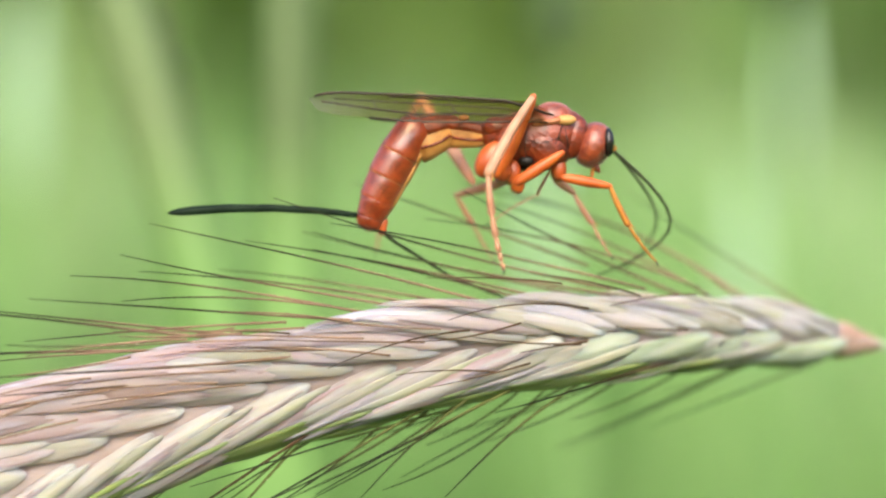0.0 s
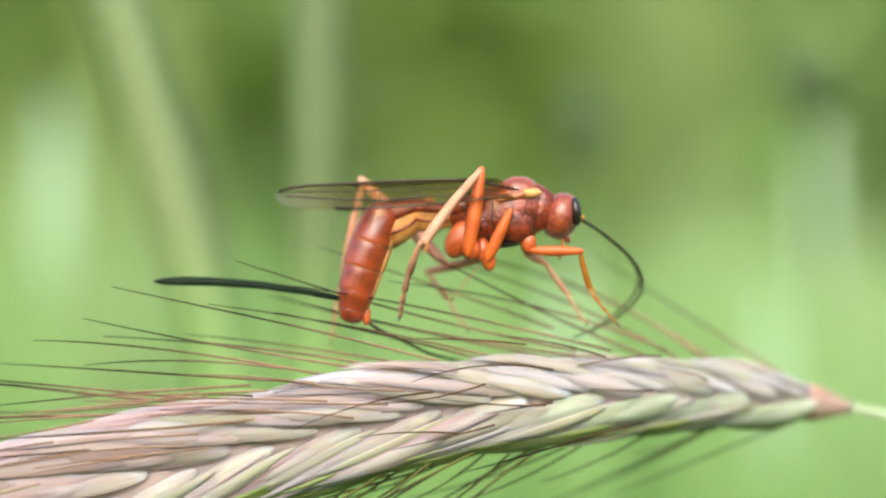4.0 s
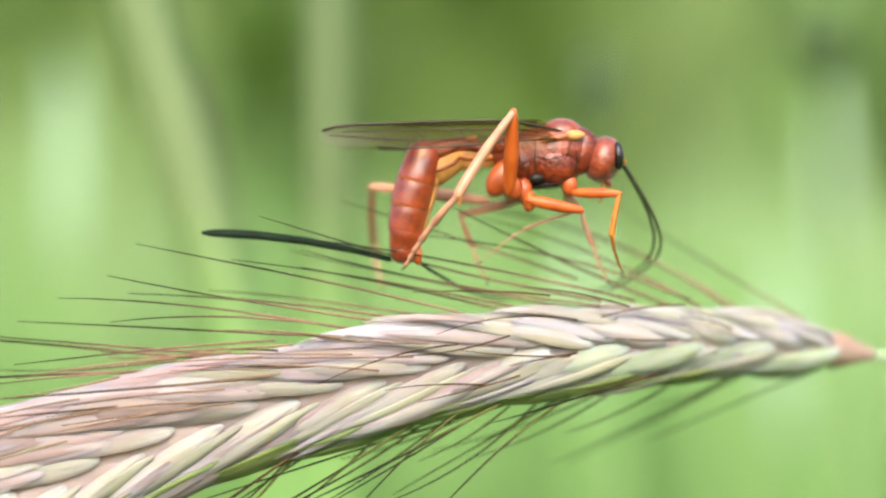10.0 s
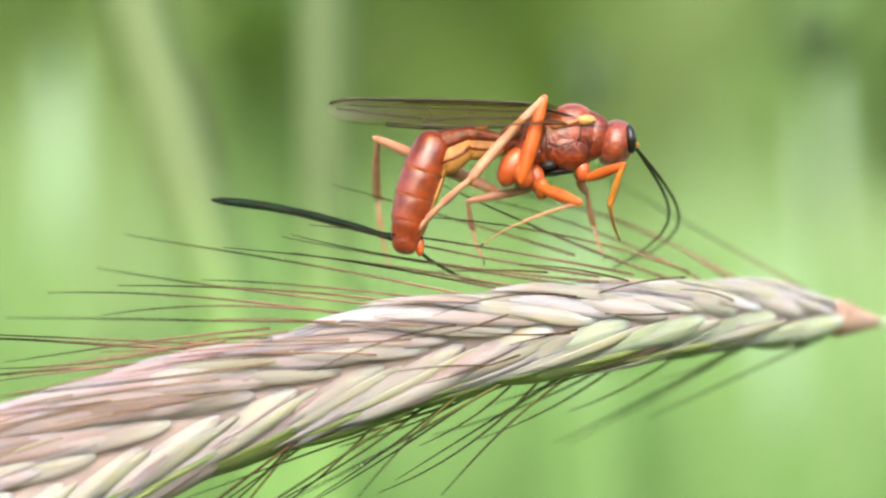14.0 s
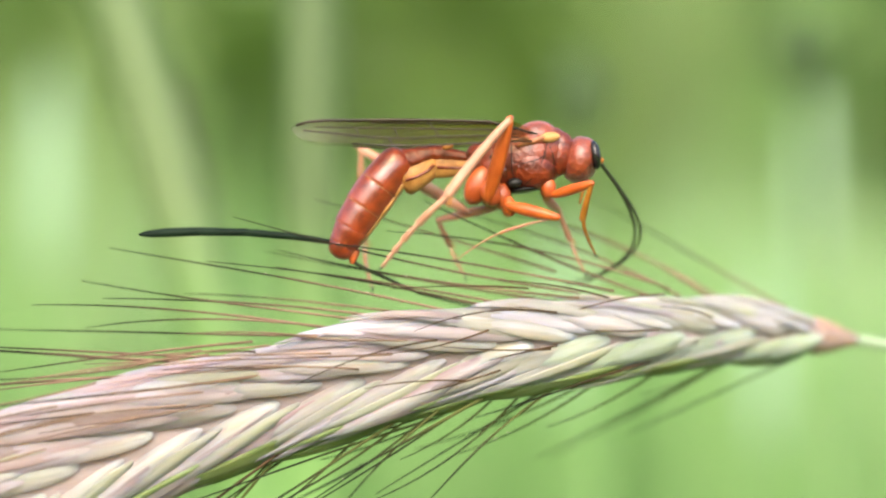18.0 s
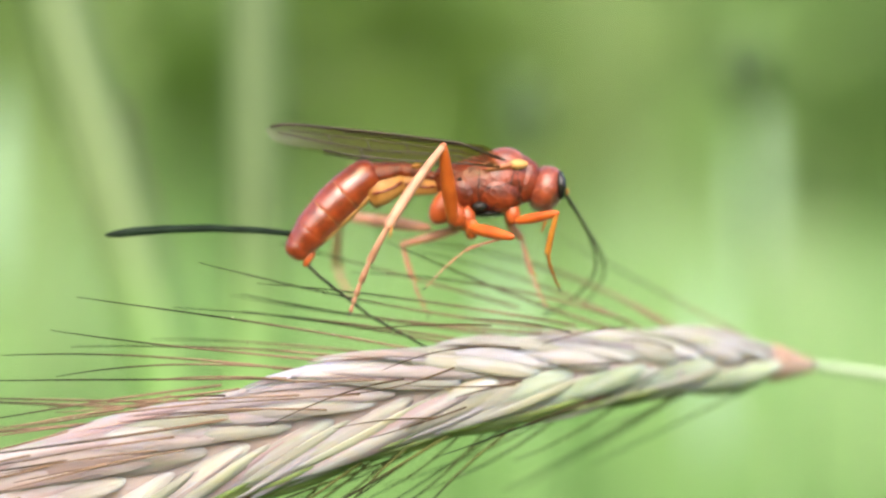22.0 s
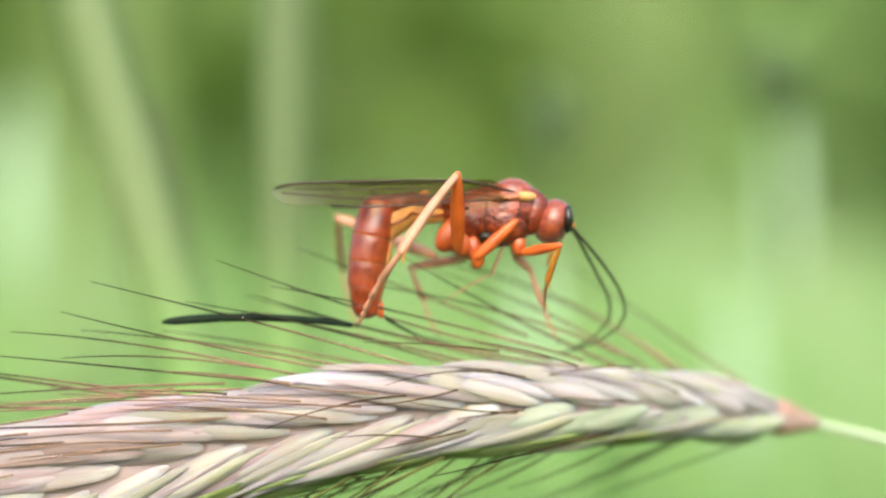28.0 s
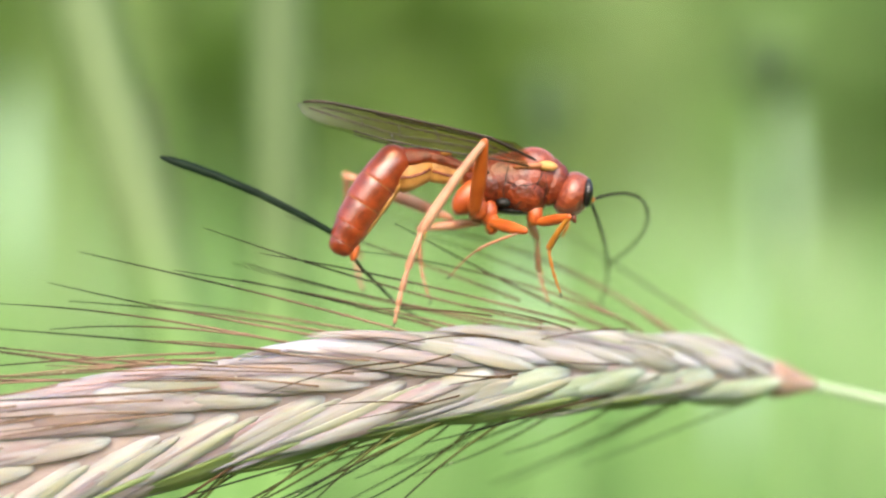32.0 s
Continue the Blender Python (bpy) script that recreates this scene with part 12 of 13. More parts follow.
    walk(W["antenna_far_0"], [
    (0,limb(5.25,0.6,-0.7,-47.6,22.9)), (0.5,limb(5.25,0.6,-0.7,-41.1,16.5)), (1,limb(5.25,0.6,-0.7,-48.2,26.4)), (1.5,limb(5.25,0.6,-0.7,-47.8,22.2)), 
    (2,limb(5.25,0.6,-0.7,-46,14.3)), (2.5,limb(5.25,0.6,-0.7,-42.2,0)), (3,limb(5.25,0.6,-0.7,-35.1,0)), (3.5,limb(5.25,0.6,-0.7,-36.6,7)), 
    (5.5,limb(5.25,0.6,-0.7,-45.5,26.2)), (6,limb(5.25,0.6,-0.7,-45.3,23.2)), (6.5,limb(5.25,0.6,-0.7,-58.8,26.3)), (7,limb(5.25,0.6,-0.7,-53,24.8)), 
    (7.5,limb(5.25,0.6,-0.7,-55.5,16.9)), (8,limb(5.25,0.6,-0.7,-51.3,18.9)), (8.5,limb(5.25,0.6,-0.7,-39.7,0)), (9,limb(5.25,0.6,-0.7,-42.9,0)), 
    (9.5,limb(5.25,0.6,-0.7,-49.8,0)), (10,limb(5.25,0.6,-0.7,-59.9,4.7)), (10.5,limb(5.25,0.6,-0.7,-74,25.5)), (11,limb(5.25,0.6,-0.7,-63.7,14)), 
    (11.5,limb(5.25,0.6,-0.7,-71.6,18.4)), (12,limb(5.25,0.6,-0.7,-75.4,18.2)), (12.5,limb(5.25,0.6,-0.7,-64.6,21.9)), 
    (13,limb(5.25,0.6,-0.7,-66.7,18.6)), (13.5,limb(5.25,0.6,-0.7,-57.2,17.2)), (14,limb(5.25,0.6,-0.7,-59.2,20.7)), 
    (14.5,limb(5.25,0.6,-0.7,-60.5,18.1)), (16.5,limb(5.25,0.6,-0.7,-51.4,24.5)), (17,limb(5.25,0.6,-0.7,-53.1,26.1)), 
    (17.5,limb(5.25,0.6,-0.7,-54.1,29.4)), (18,limb(5.25,0.6,-0.7,-57.5,24.4)), (18.5,limb(5.25,0.6,-0.7,-42.8,8.2)), (19,limb(5.25,0.6,-0.7,-34.3,0)), 
    (19.5,limb(5.25,0.6,-0.7,-50.4,20.1)), (20,limb(5.25,0.6,-0.7,-56.4,26)), (20.5,limb(5.25,0.6,-0.7,-54.2,30.2)), (21,limb(5.25,0.6,-0.7,-45,30.3)), 
    (21.5,limb(5.25,0.6,-0.7,-65.6,32.2)), (22,limb(5.25,0.6,-0.7,-58.3,21.2)), (22.5,limb(5.25,0.6,-0.7,-48.3,0)), 
    (23,limb(5.25,0.6,-0.7,-57.7,19.5)), (23.5,limb(5.25,0.6,-0.7,-53.9,24.9)), (24,limb(5.25,0.6,-0.7,-35.1,0)), 
    (24.5,limb(5.25,0.6,-0.7,-45.7,14.6)), (25,limb(5.25,0.6,-0.7,-44.9,8.8)), (25.5,limb(5.25,0.6,-0.7,-61.6,22.9)), 
    (27.5,limb(5.25,0.6,-0.7,-53.1,16.7)), (28,limb(5.25,0.6,-0.7,-60.9,14.5)), (28.5,limb(5.25,0.6,-0.7,-58.8,16.9)), 
    (29,limb(5.25,0.6,-0.7,-58.8,18)), (29.5,limb(5.25,0.6,-0.7,-56.3,15.8)), (30,limb(5.25,0.6,-0.7,-61.5,35.8)), 
    (30.5,limb(5.25,0.6,-0.7,-48.5,39.1)), (31,limb(5.25,0.6,-0.7,-28.7,14)), (31.5,limb(5.25,0.6,-0.7,-23.6,43)), (32,limb(5.25,0.6,-0.7,-55.7,53))])
    walk(W["antenna_far_1"], [
    (0,limb(5.93,1.03,-1.45,-48.9,24.6)), (0.5,limb(6.05,0.91,-1.39,-43.2,17.9)), (1,limb(5.91,1.09,-1.44,-50.2,27.8)), 
    (1.5,limb(5.93,1.02,-1.46,-49.2,23.9)), (2,limb(5.99,0.87,-1.47,-46.8,16.8)), (2.5,limb(6.06,0.6,-1.44,-43.1,0)), (3,limb(6.15,0.6,-1.33,-36.7,0)), 
    (3.5,limb(6.13,0.73,-1.35,-38.3,13.3)), (5.5,limb(5.94,1.09,-1.41,-48.1,29.2)), (6,limb(5.96,1.04,-1.42,-47.9,26)), 
    (6.5,limb(5.76,1.09,-1.55,-59.1,28.7)), (7,limb(5.85,1.06,-1.5,-53.5,26.8)), (7.5,limb(5.84,0.92,-1.57,-54.6,19.7)), 
    (8,limb(5.9,0.96,-1.51,-49,21.8)), (8.5,limb(6.1,0.6,-1.4,-41,0)), (9,limb(6.06,0.6,-1.45,-45.4,1.3)), (9.5,limb(5.96,0.6,-1.54,-51.8,0)), 
    (10,limb(5.8,0.69,-1.65,-60.9,10.3)), (10.5,limb(5.52,1.08,-1.66,-72.8,28.7)), (11,limb(5.72,0.87,-1.66,-64.9,18.5)), 
    (11.5,limb(5.58,0.95,-1.69,-71.8,22.3)), (12,limb(5.51,0.95,-1.71,-75.8,22.3)), (12.5,limb(5.69,1.01,-1.62,-65.6,25.7)), 
    (13,limb(5.66,0.95,-1.66,-66.6,22.7)), (13.5,limb(5.82,0.93,-1.59,-58.5,21.3)), (14,limb(5.77,0.99,-1.59,-60.4,24.5)), 
    (14.5,limb(5.76,0.94,-1.61,-62,21.8)), (16.5,limb(5.87,1.06,-1.48,-54.2,26.8)), (17,limb(5.84,1.09,-1.49,-55.7,28.2)), 
    (17.5,limb(5.81,1.14,-1.48,-56.5,32.1)), (18,limb(5.79,1.06,-1.55,-58.5,26.9)), (18.5,limb(6.05,0.76,-1.44,-48,14.7)), 
    (19,limb(6.16,0.6,-1.32,-41,0)), (19.5,limb(5.91,0.98,-1.5,-55.2,23.5)), (20,limb(5.8,1.09,-1.52,-58.9,28.6)), 
    (20.5,limb(5.8,1.16,-1.47,-56.4,32.7)), (21,limb(5.92,1.16,-1.37,-48.7,32.9)), (21.5,limb(5.63,1.19,-1.55,-65.2,34.6)), 
    (22,limb(5.79,1,-1.57,-59.9,24.7)), (22.5,limb(5.98,0.6,-1.52,-51.1,0)), (23,limb(5.8,0.97,-1.58,-59.3,22.8)), 
    (23.5,limb(5.84,1.07,-1.51,-55.2,28.3)), (24,limb(6.15,0.6,-1.33,-38.4,5.3)), (24.5,limb(5.99,0.88,-1.46,-45.9,18.8)), 
    (25,limb(6.02,0.77,-1.47,-44.2,13.7)), (25.5,limb(5.73,1.03,-1.59,-57,25.5)), (27.5,limb(5.88,0.92,-1.54,-53.4,19.8)), 
    (28,limb(5.77,0.88,-1.63,-60.7,17.8)), (28.5,limb(5.79,0.92,-1.6,-59.5,20.2)), (29,limb(5.79,0.94,-1.6,-60.4,21.4)), 
    (29.5,limb(5.84,0.9,-1.58,-59.5,20.2)), (30,limb(5.67,1.25,-1.49,-64.8,33.6)), (30.5,limb(5.81,1.3,-1.34,-54.2,38)), 
    (31,limb(6.19,0.87,-1.21,-35.1,20)), (31.5,limb(5.99,1.35,-1.02,-31.3,44.5)), (32,limb(5.62,1.48,-1.25,-57.2,53.4))])
    walk(W["antenna_far_2"], [
    (0,limb(6.59,1.49,-2.21,-50.6,27.7)), (0.5,limb(6.81,1.25,-2.11,-46,20.7)), (1,limb(6.53,1.61,-2.19,-52.8,29.9)), 
    (1.5,limb(6.59,1.47,-2.22,-51,26.8)), (2,limb(6.71,1.19,-2.24,-47.7,21.3)), (2.5,limb(6.87,0.6,-2.2,-44.2,0)), (3,limb(7.04,0.6,-1.99,-38.5,0)), 
    (3.5,limb(6.97,0.99,-2.02,-40.2,18)), (5.5,limb(6.59,1.63,-2.12,-51,32.8)), (6,limb(6.63,1.52,-2.16,-51,30)), 
    (6.5,limb(6.26,1.62,-2.38,-59.4,32.4)), (7,limb(6.44,1.56,-2.29,-54.1,30.4)), (7.5,limb(6.45,1.29,-2.42,-53.5,23.6)), 
    (8,limb(6.57,1.37,-2.29,-46.6,24.8)), (8.5,limb(6.93,0.6,-2.13,-42.5,0)), (9,limb(6.83,0.62,-2.24,-48.5,15.1)), (9.5,limb(6.64,0.6,-2.41,-54.4,0)), 
    (10,limb(6.33,0.89,-2.6,-62.2,16.6)), (10.5,limb(5.81,1.61,-2.58,-71.3,33.1)), (11,limb(6.17,1.22,-2.61,-66.3,24.5)), 
    (11.5,limb(5.9,1.37,-2.67,-72,27.9)), (12,limb(5.76,1.37,-2.71,-76.3,28.5)), (12.5,limb(6.1,1.49,-2.53,-66.9,31.1)), 
    (13,limb(6.07,1.38,-2.6,-66.5,27.9)), (13.5,limb(6.36,1.33,-2.46,-60,26.7)), (14,limb(6.27,1.45,-2.46,-61.9,29.5)), 
    (14.5,limb(6.25,1.36,-2.52,-63.8,26.9)), (16.5,limb(6.45,1.56,-2.28,-57.8,30.6)), (17,limb(6.39,1.61,-2.3,-59.1,31.7)), 
    (17.5,limb(6.33,1.73,-2.26,-59.2,35.3)), (18,limb(6.3,1.56,-2.39,-59.6,29.5)), (18.5,limb(6.76,1.04,-2.24,-54.1,20.5)), 
    (19,limb(6.99,0.6,-2.05,-50,0)), (19.5,limb(6.49,1.42,-2.33,-60.9,27.7)), (20,limb(6.3,1.62,-2.36,-62,32)), 
    (20.5,limb(6.32,1.76,-2.25,-58.9,35.7)), (21,limb(6.53,1.76,-2.07,-53,35.8)), (21.5,limb(6.01,1.82,-2.38,-64.8,37.2)), 
    (22,limb(6.29,1.46,-2.44,-61.7,28.7)), (22.5,limb(6.68,0.6,-2.38,-54.5,13.2)), (23,limb(6.32,1.4,-2.45,-61,27)), 
    (23.5,limb(6.39,1.59,-2.31,-56.6,32.1)), (24,limb(7.01,0.7,-2.02,-42.5,18.2)), (24.5,limb(6.72,1.23,-2.21,-46,23.2)), 
    (25,limb(6.79,1.03,-2.22,-43.4,18.1)), (25.5,limb(6.27,1.5,-2.43,-52.1,28.2)), (27.5,limb(6.5,1.29,-2.38,-53.9,23.5)), 
    (28,limb(6.28,1.22,-2.55,-60.5,21.8)), (28.5,limb(6.32,1.3,-2.5,-60.4,24.6)), (29,limb(6.3,1.34,-2.49,-62.4,26.5)), 
    (29.5,limb(6.36,1.28,-2.48,-63.1,24.9)), (30,limb(6.07,1.86,-2.32,-67.5,31.7)), (30.5,limb(6.32,1.98,-2.05,-59.2,36.9)), 
    (31,limb(7.04,1.25,-1.81,-42.8,25.7)), (31.5,limb(6.66,2.13,-1.43,-39.6,45.8)), (32,limb(5.98,2.37,-1.8,-58.7,53.8))])
    walk(W["antenna_far_3"], [
    (0,limb(7.21,2.01,-2.96,-52.7,32.4)), (0.5,limb(7.53,1.65,-2.86,-49.6,25.1)), (1,limb(7.11,2.16,-2.95,-55.8,33)), 
    (1.5,limb(7.21,1.97,-2.99,-53.1,31.1)), (2,limb(7.41,1.59,-3,-49,27.4)), (2.5,limb(7.66,0.6,-2.97,-45.5,0)), (3,limb(7.9,0.6,-2.68,-40.3,0)), 
    (3.5,limb(7.77,1.33,-2.7,-42,22)), (5.5,limb(7.17,2.23,-2.85,-54.3,36.9)), (6,limb(7.23,2.07,-2.9,-54.8,35)), 
    (6.5,limb(6.73,2.21,-3.18,-59.8,37.4)), (7,limb(7,2.12,-3.06,-54.9,35.7)), (7.5,limb(7.05,1.74,-3.23,-52.3,28.3)), 
    (8,limb(7.26,1.83,-3.02,-44.1,27.9)), (8.5,limb(7.74,0.6,-2.88,-44.3,10.1)), (9,limb(7.54,0.91,-3.04,-52.1,21.9)), 
    (9.5,limb(7.29,0.6,-3.31,-57.6,0)), (10,limb(6.82,1.2,-3.54,-63.8,23.8)), (10.5,limb(6.11,2.21,-3.46,-69.6,38.3)), 
    (11,limb(6.57,1.68,-3.53,-68.2,31.6)), (11.5,limb(6.2,1.89,-3.59,-72.4,35)), (12,limb(5.99,1.89,-3.65,-77,36.5)), 
    (12.5,limb(6.47,2.06,-3.4,-68.6,37.5)), (13,limb(6.45,1.9,-3.49,-66.5,34)), (13.5,limb(6.85,1.83,-3.32,-62,33)), 
    (14,limb(6.73,1.99,-3.31,-63.6,35.3)), (14.5,limb(6.68,1.86,-3.4,-66.1,33.1)), (16.5,limb(6.96,2.12,-3.09,-62.5,35.8)), 
    (17,limb(6.87,2.19,-3.1,-63.4,36.6)), (17.5,limb(6.79,2.37,-3.03,-62.2,38.7)), (18,limb(6.79,2.1,-3.22,-60.9,31.8)), 
    (18.5,limb(7.37,1.43,-3.07,-60.8,25.7)), (19,limb(7.7,0.6,-2.89,-61.7,17.7)), (19.5,limb(6.96,1.94,-3.19,-67.6,32.3)), 
    (20,limb(6.74,2.2,-3.18,-65.5,35.9)), (20.5,limb(6.78,2.4,-3.02,-61.7,38.9)), (21,limb(7.07,2.41,-2.79,-57.6,38.7)), 
    (21.5,limb(6.39,2.48,-3.17,-64.7,39.7)), (22,limb(6.75,1.99,-3.3,-63.8,32.9)), (22.5,limb(7.3,0.85,-3.26,-58.6,22.2)), 
    (23,limb(6.8,1.9,-3.32,-63,31.6)), (23.5,limb(6.91,2.18,-3.09,-58.4,36)), (24,limb(7.79,1.05,-2.73,-47.3,25.7)), 
    (24.5,limb(7.43,1.67,-2.95,-46.1,27.5)), (25,limb(7.55,1.37,-2.94,-42.7,22.1)), (25.5,limb(6.87,2.03,-3.2,-47.3,30.8)), 
    (27.5,limb(7.1,1.73,-3.2,-54.3,27.6)), (28,limb(6.79,1.63,-3.44,-60.3,26.3)), (28.5,limb(6.82,1.76,-3.37,-61.5,29.8)), 
    (29,limb(6.76,1.84,-3.37,-65,32.9)), (29.5,limb(6.82,1.75,-3.37,-67.1,29.5)), (30,limb(6.43,2.44,-3.19,-71.5,30.3)), 
    (30.5,limb(6.78,2.64,-2.81,-65,35.9)), (31,limb(7.77,1.73,-2.49,-51.6,30.6)), (31.5,limb(7.25,2.92,-1.92,-47.7,46.7)), 
    (32,limb(6.32,3.26,-2.36,-60.2,54.2))])
    walk(W["antenna_far_4"], [
    (0,limb(7.78,2.6,-3.71,-55.4,38.5)), (0.5,limb(8.18,2.11,-3.62,-54.1,31)), (1,limb(7.63,2.76,-3.72,-59.5,37)), 
    (1.5,limb(7.78,2.54,-3.75,-55.8,36.4)), (2,limb(8.05,2.1,-3.74,-50.5,34.8)), (2.5,limb(8.44,0.6,-3.76,-47.1,18.2)), (3,limb(8.75,0.6,-3.4,-43,0)), 
    (3.5,limb(8.54,1.74,-3.38,-45.5,25)), (5.5,limb(7.69,2.89,-3.56,-59.2,40.4)), (6,limb(7.75,2.71,-3.64,-59.8,39.9)), 
    (6.5,limb(7.17,2.89,-3.94,-60.9,42.8)), (7,limb(7.51,2.77,-3.8,-56.2,42.4)), (7.5,limb(7.65,2.26,-4,-51,33.6)), 
    (8,limb(7.97,2.35,-3.7,-42.5,30.7)), (8.5,limb(8.52,0.79,-3.64,-46.3,23.3)), (9,limb(8.17,1.33,-3.85,-56.4,28.2)), 
    (9.5,limb(7.88,0.6,-4.24,-61.7,16.2)), (10,limb(7.27,1.65,-4.45,-65.9,31.7)), (10.5,limb(6.41,2.89,-4.27,-70,42.8)), 
    (11,limb(6.92,2.26,-4.4,-71.7,38.3)), (11.5,limb(6.47,2.52,-4.46,-74.4,41.8)), (12,limb(6.19,2.55,-4.52,-79.8,44.2)), 
    (12.5,limb(6.79,2.74,-4.22,-72.8,43.2)), (13,limb(6.82,2.52,-4.33,-68.5,39.2)), (13.5,limb(7.29,2.43,-4.14,-65.7,38.7)), 
    (14,limb(7.13,2.63,-4.12,-67.6,40.3)), (14.5,limb(7.06,2.46,-4.25,-69.8,39)), (16.5,limb(7.37,2.77,-3.88,-68.6,41.6)), 
    (17,limb(7.27,2.85,-3.9,-69.1,42.3)), (17.5,limb(7.19,3.06,-3.8,-67,41.3)), (18,limb(7.25,2.68,-4.04,-64.8,33.3)), 
    (18.5,limb(7.86,1.91,-3.94,-68.7,29.4)), (19,limb(8.2,0.94,-3.82,-74.8,27.1)), (19.5,limb(7.32,2.53,-4.05,-75.5,35.8)), 
    (20,limb(7.11,2.85,-4,-70.2,39.5)), (20.5,limb(7.19,3.09,-3.77,-66.1,41.3)), (21,limb(7.53,3.1,-3.51,-63.9,40.7)), 
    (21.5,limb(6.75,3.19,-3.94,-67.8,41.2)), (22,limb(7.16,2.59,-4.13,-67.9,36.2)), (22.5,limb(7.83,1.27,-4.13,-63.5,28.8)), 
    (23,limb(7.23,2.48,-4.16,-66.1,35.9)), (23.5,limb(7.38,2.83,-3.85,-62.7,38.9)), (24,limb(8.46,1.53,-3.46,-53.9,31.5)), 
    (24.5,limb(8.11,2.18,-3.65,-47.9,31.1)), (25,limb(8.31,1.79,-3.63,-42.6,25.6)), (25.5,limb(7.52,2.59,-3.9,-44.5,32.9)), 
    (27.5,limb(7.67,2.24,-3.99,-55.2,31.8)), (28,limb(7.28,2.12,-4.31,-60.4,30.9)), (28.5,limb(7.27,2.31,-4.21,-63.3,35.3)), 
    (29,limb(7.15,2.44,-4.21,-69,39.5)), (29.5,limb(7.19,2.29,-4.26,-73.2,32.7)), (30,limb(6.73,3,-4.09,-78.6,29.1)), 
    (30.5,limb(7.15,3.29,-3.62,-73.8,34.6)), (31,limb(8.36,2.29,-3.23,-62.4,33)), (31.5,limb(7.76,3.73,-2.48,-56.1,46.6)), 
    (32,limb(6.64,4.16,-2.92,-62.3,54))])
    walk(W["antenna_far_5"], [
    (0,limb(8.27,3.29,-4.42,-60.5,44)), (0.5,limb(8.74,2.68,-4.39,-60,37.3)), (1,limb(8.08,3.43,-4.48,-64.1,41)), 
    (1.5,limb(8.28,3.19,-4.48,-60.1,41.3)), (2,limb(8.63,2.73,-4.44,-54.9,41.2)), (2.5,limb(9.15,0.95,-4.53,-52.1,28.5)), 
    (3,limb(9.55,0.6,-4.15,-49.1,0)), (3.5,limb(9.24,2.21,-4.1,-53.3,26.8)), (5.5,limb(8.12,3.61,-4.29,-68.8,42.2)), 
    (6,limb(8.18,3.42,-4.37,-68.9,42.8)), (6.5,limb(7.57,3.64,-4.65,-66.7,46.3)), (7,limb(7.97,3.51,-4.48,-61.1,47.5)), 
    (7.5,limb(8.23,2.87,-4.72,-52.8,37.6)), (8,limb(8.67,2.91,-4.34,-44.8,32.6)), (8.5,limb(9.23,1.23,-4.37,-50.6,28.1)), 
    (9,limb(8.71,1.85,-4.66,-63.7,32.4)), (9.5,limb(8.38,0.91,-5.18,-68.3,31.3)), (10,limb(7.65,2.23,-5.31,-71.1,37.9)), 
    (10.5,limb(6.69,3.65,-5.04,-77.4,44.6)), (11,limb(7.19,2.94,-5.23,-81.5,41.1)), (11.5,limb(6.69,3.26,-5.25,-84.3,45.1)), 
    (12,limb(6.33,3.32,-5.3,-92.1,48.1)), (12.5,limb(7.03,3.49,-4.99,-84.9,45.6)), (13,limb(7.14,3.21,-5.13,-77.7,41.5)), 
    (13.5,limb(7.64,3.12,-4.93,-75.9,41.2)), (14,limb(7.45,3.35,-4.9,-78.3,42.4)), (14.5,limb(7.35,3.15,-5.06,-79.3,42)), 
    (16.5,limb(7.67,3.5,-4.65,-78.2,45.2)), (17,limb(7.56,3.59,-4.66,-78,46)), (17.5,limb(7.52,3.79,-4.56,-76.4,42.2)), 
    (18,limb(7.64,3.29,-4.87,-73.8,33.8)), (18.5,limb(8.21,2.45,-4.84,-79.9,30.8)), (19,limb(8.46,1.44,-4.77,-89.3,28.5)), 
    (19.5,limb(7.54,3.17,-4.92,-86.5,37)), (20,limb(7.4,3.55,-4.8,-78.2,41)), (20.5,limb(7.53,3.82,-4.53,-74.6,41.9)), 
    (21,limb(7.9,3.82,-4.27,-73.8,40.9)), (21.5,limb(7.07,3.92,-4.71,-76.3,41.1)), (22,limb(7.5,3.24,-4.96,-77,37.2)), 
    (22.5,limb(8.27,1.8,-5,-71.9,32.9)), (23,limb(7.59,3.13,-4.97,-73.6,38.5)), (23.5,limb(7.77,3.52,-4.62,-73.1,40)), 
    (24,limb(9.02,2.11,-4.22,-66,34)), (24.5,limb(8.74,2.75,-4.35,-54.6,33.5)), (25,limb(9.04,2.27,-4.31,-45.7,28.3)), 
    (25.5,limb(8.18,3.19,-4.55,-46.7,34.4)), (27.5,limb(8.21,2.83,-4.77,-59.3,34.7)), (28,limb(7.75,2.68,-5.13,-63.4,34.3)), 
    (28.5,limb(7.68,2.95,-5.02,-69.1,38.8)), (29,limb(7.45,3.14,-5.01,-78.3,42.7)), (29.5,limb(7.46,2.89,-5.15,-83.9,33.4)), 
    (30,limb(6.92,3.53,-5.04,-91.4,27.1)), (30.5,limb(7.41,3.92,-4.49,-88.5,32)), (31,limb(8.79,2.89,-4.06,-77.7,31.7)), 
    (31.5,limb(8.19,4.53,-3.11,-65.8,45.6)), (32,limb(6.94,5.06,-3.49,-65.4,53.3))])
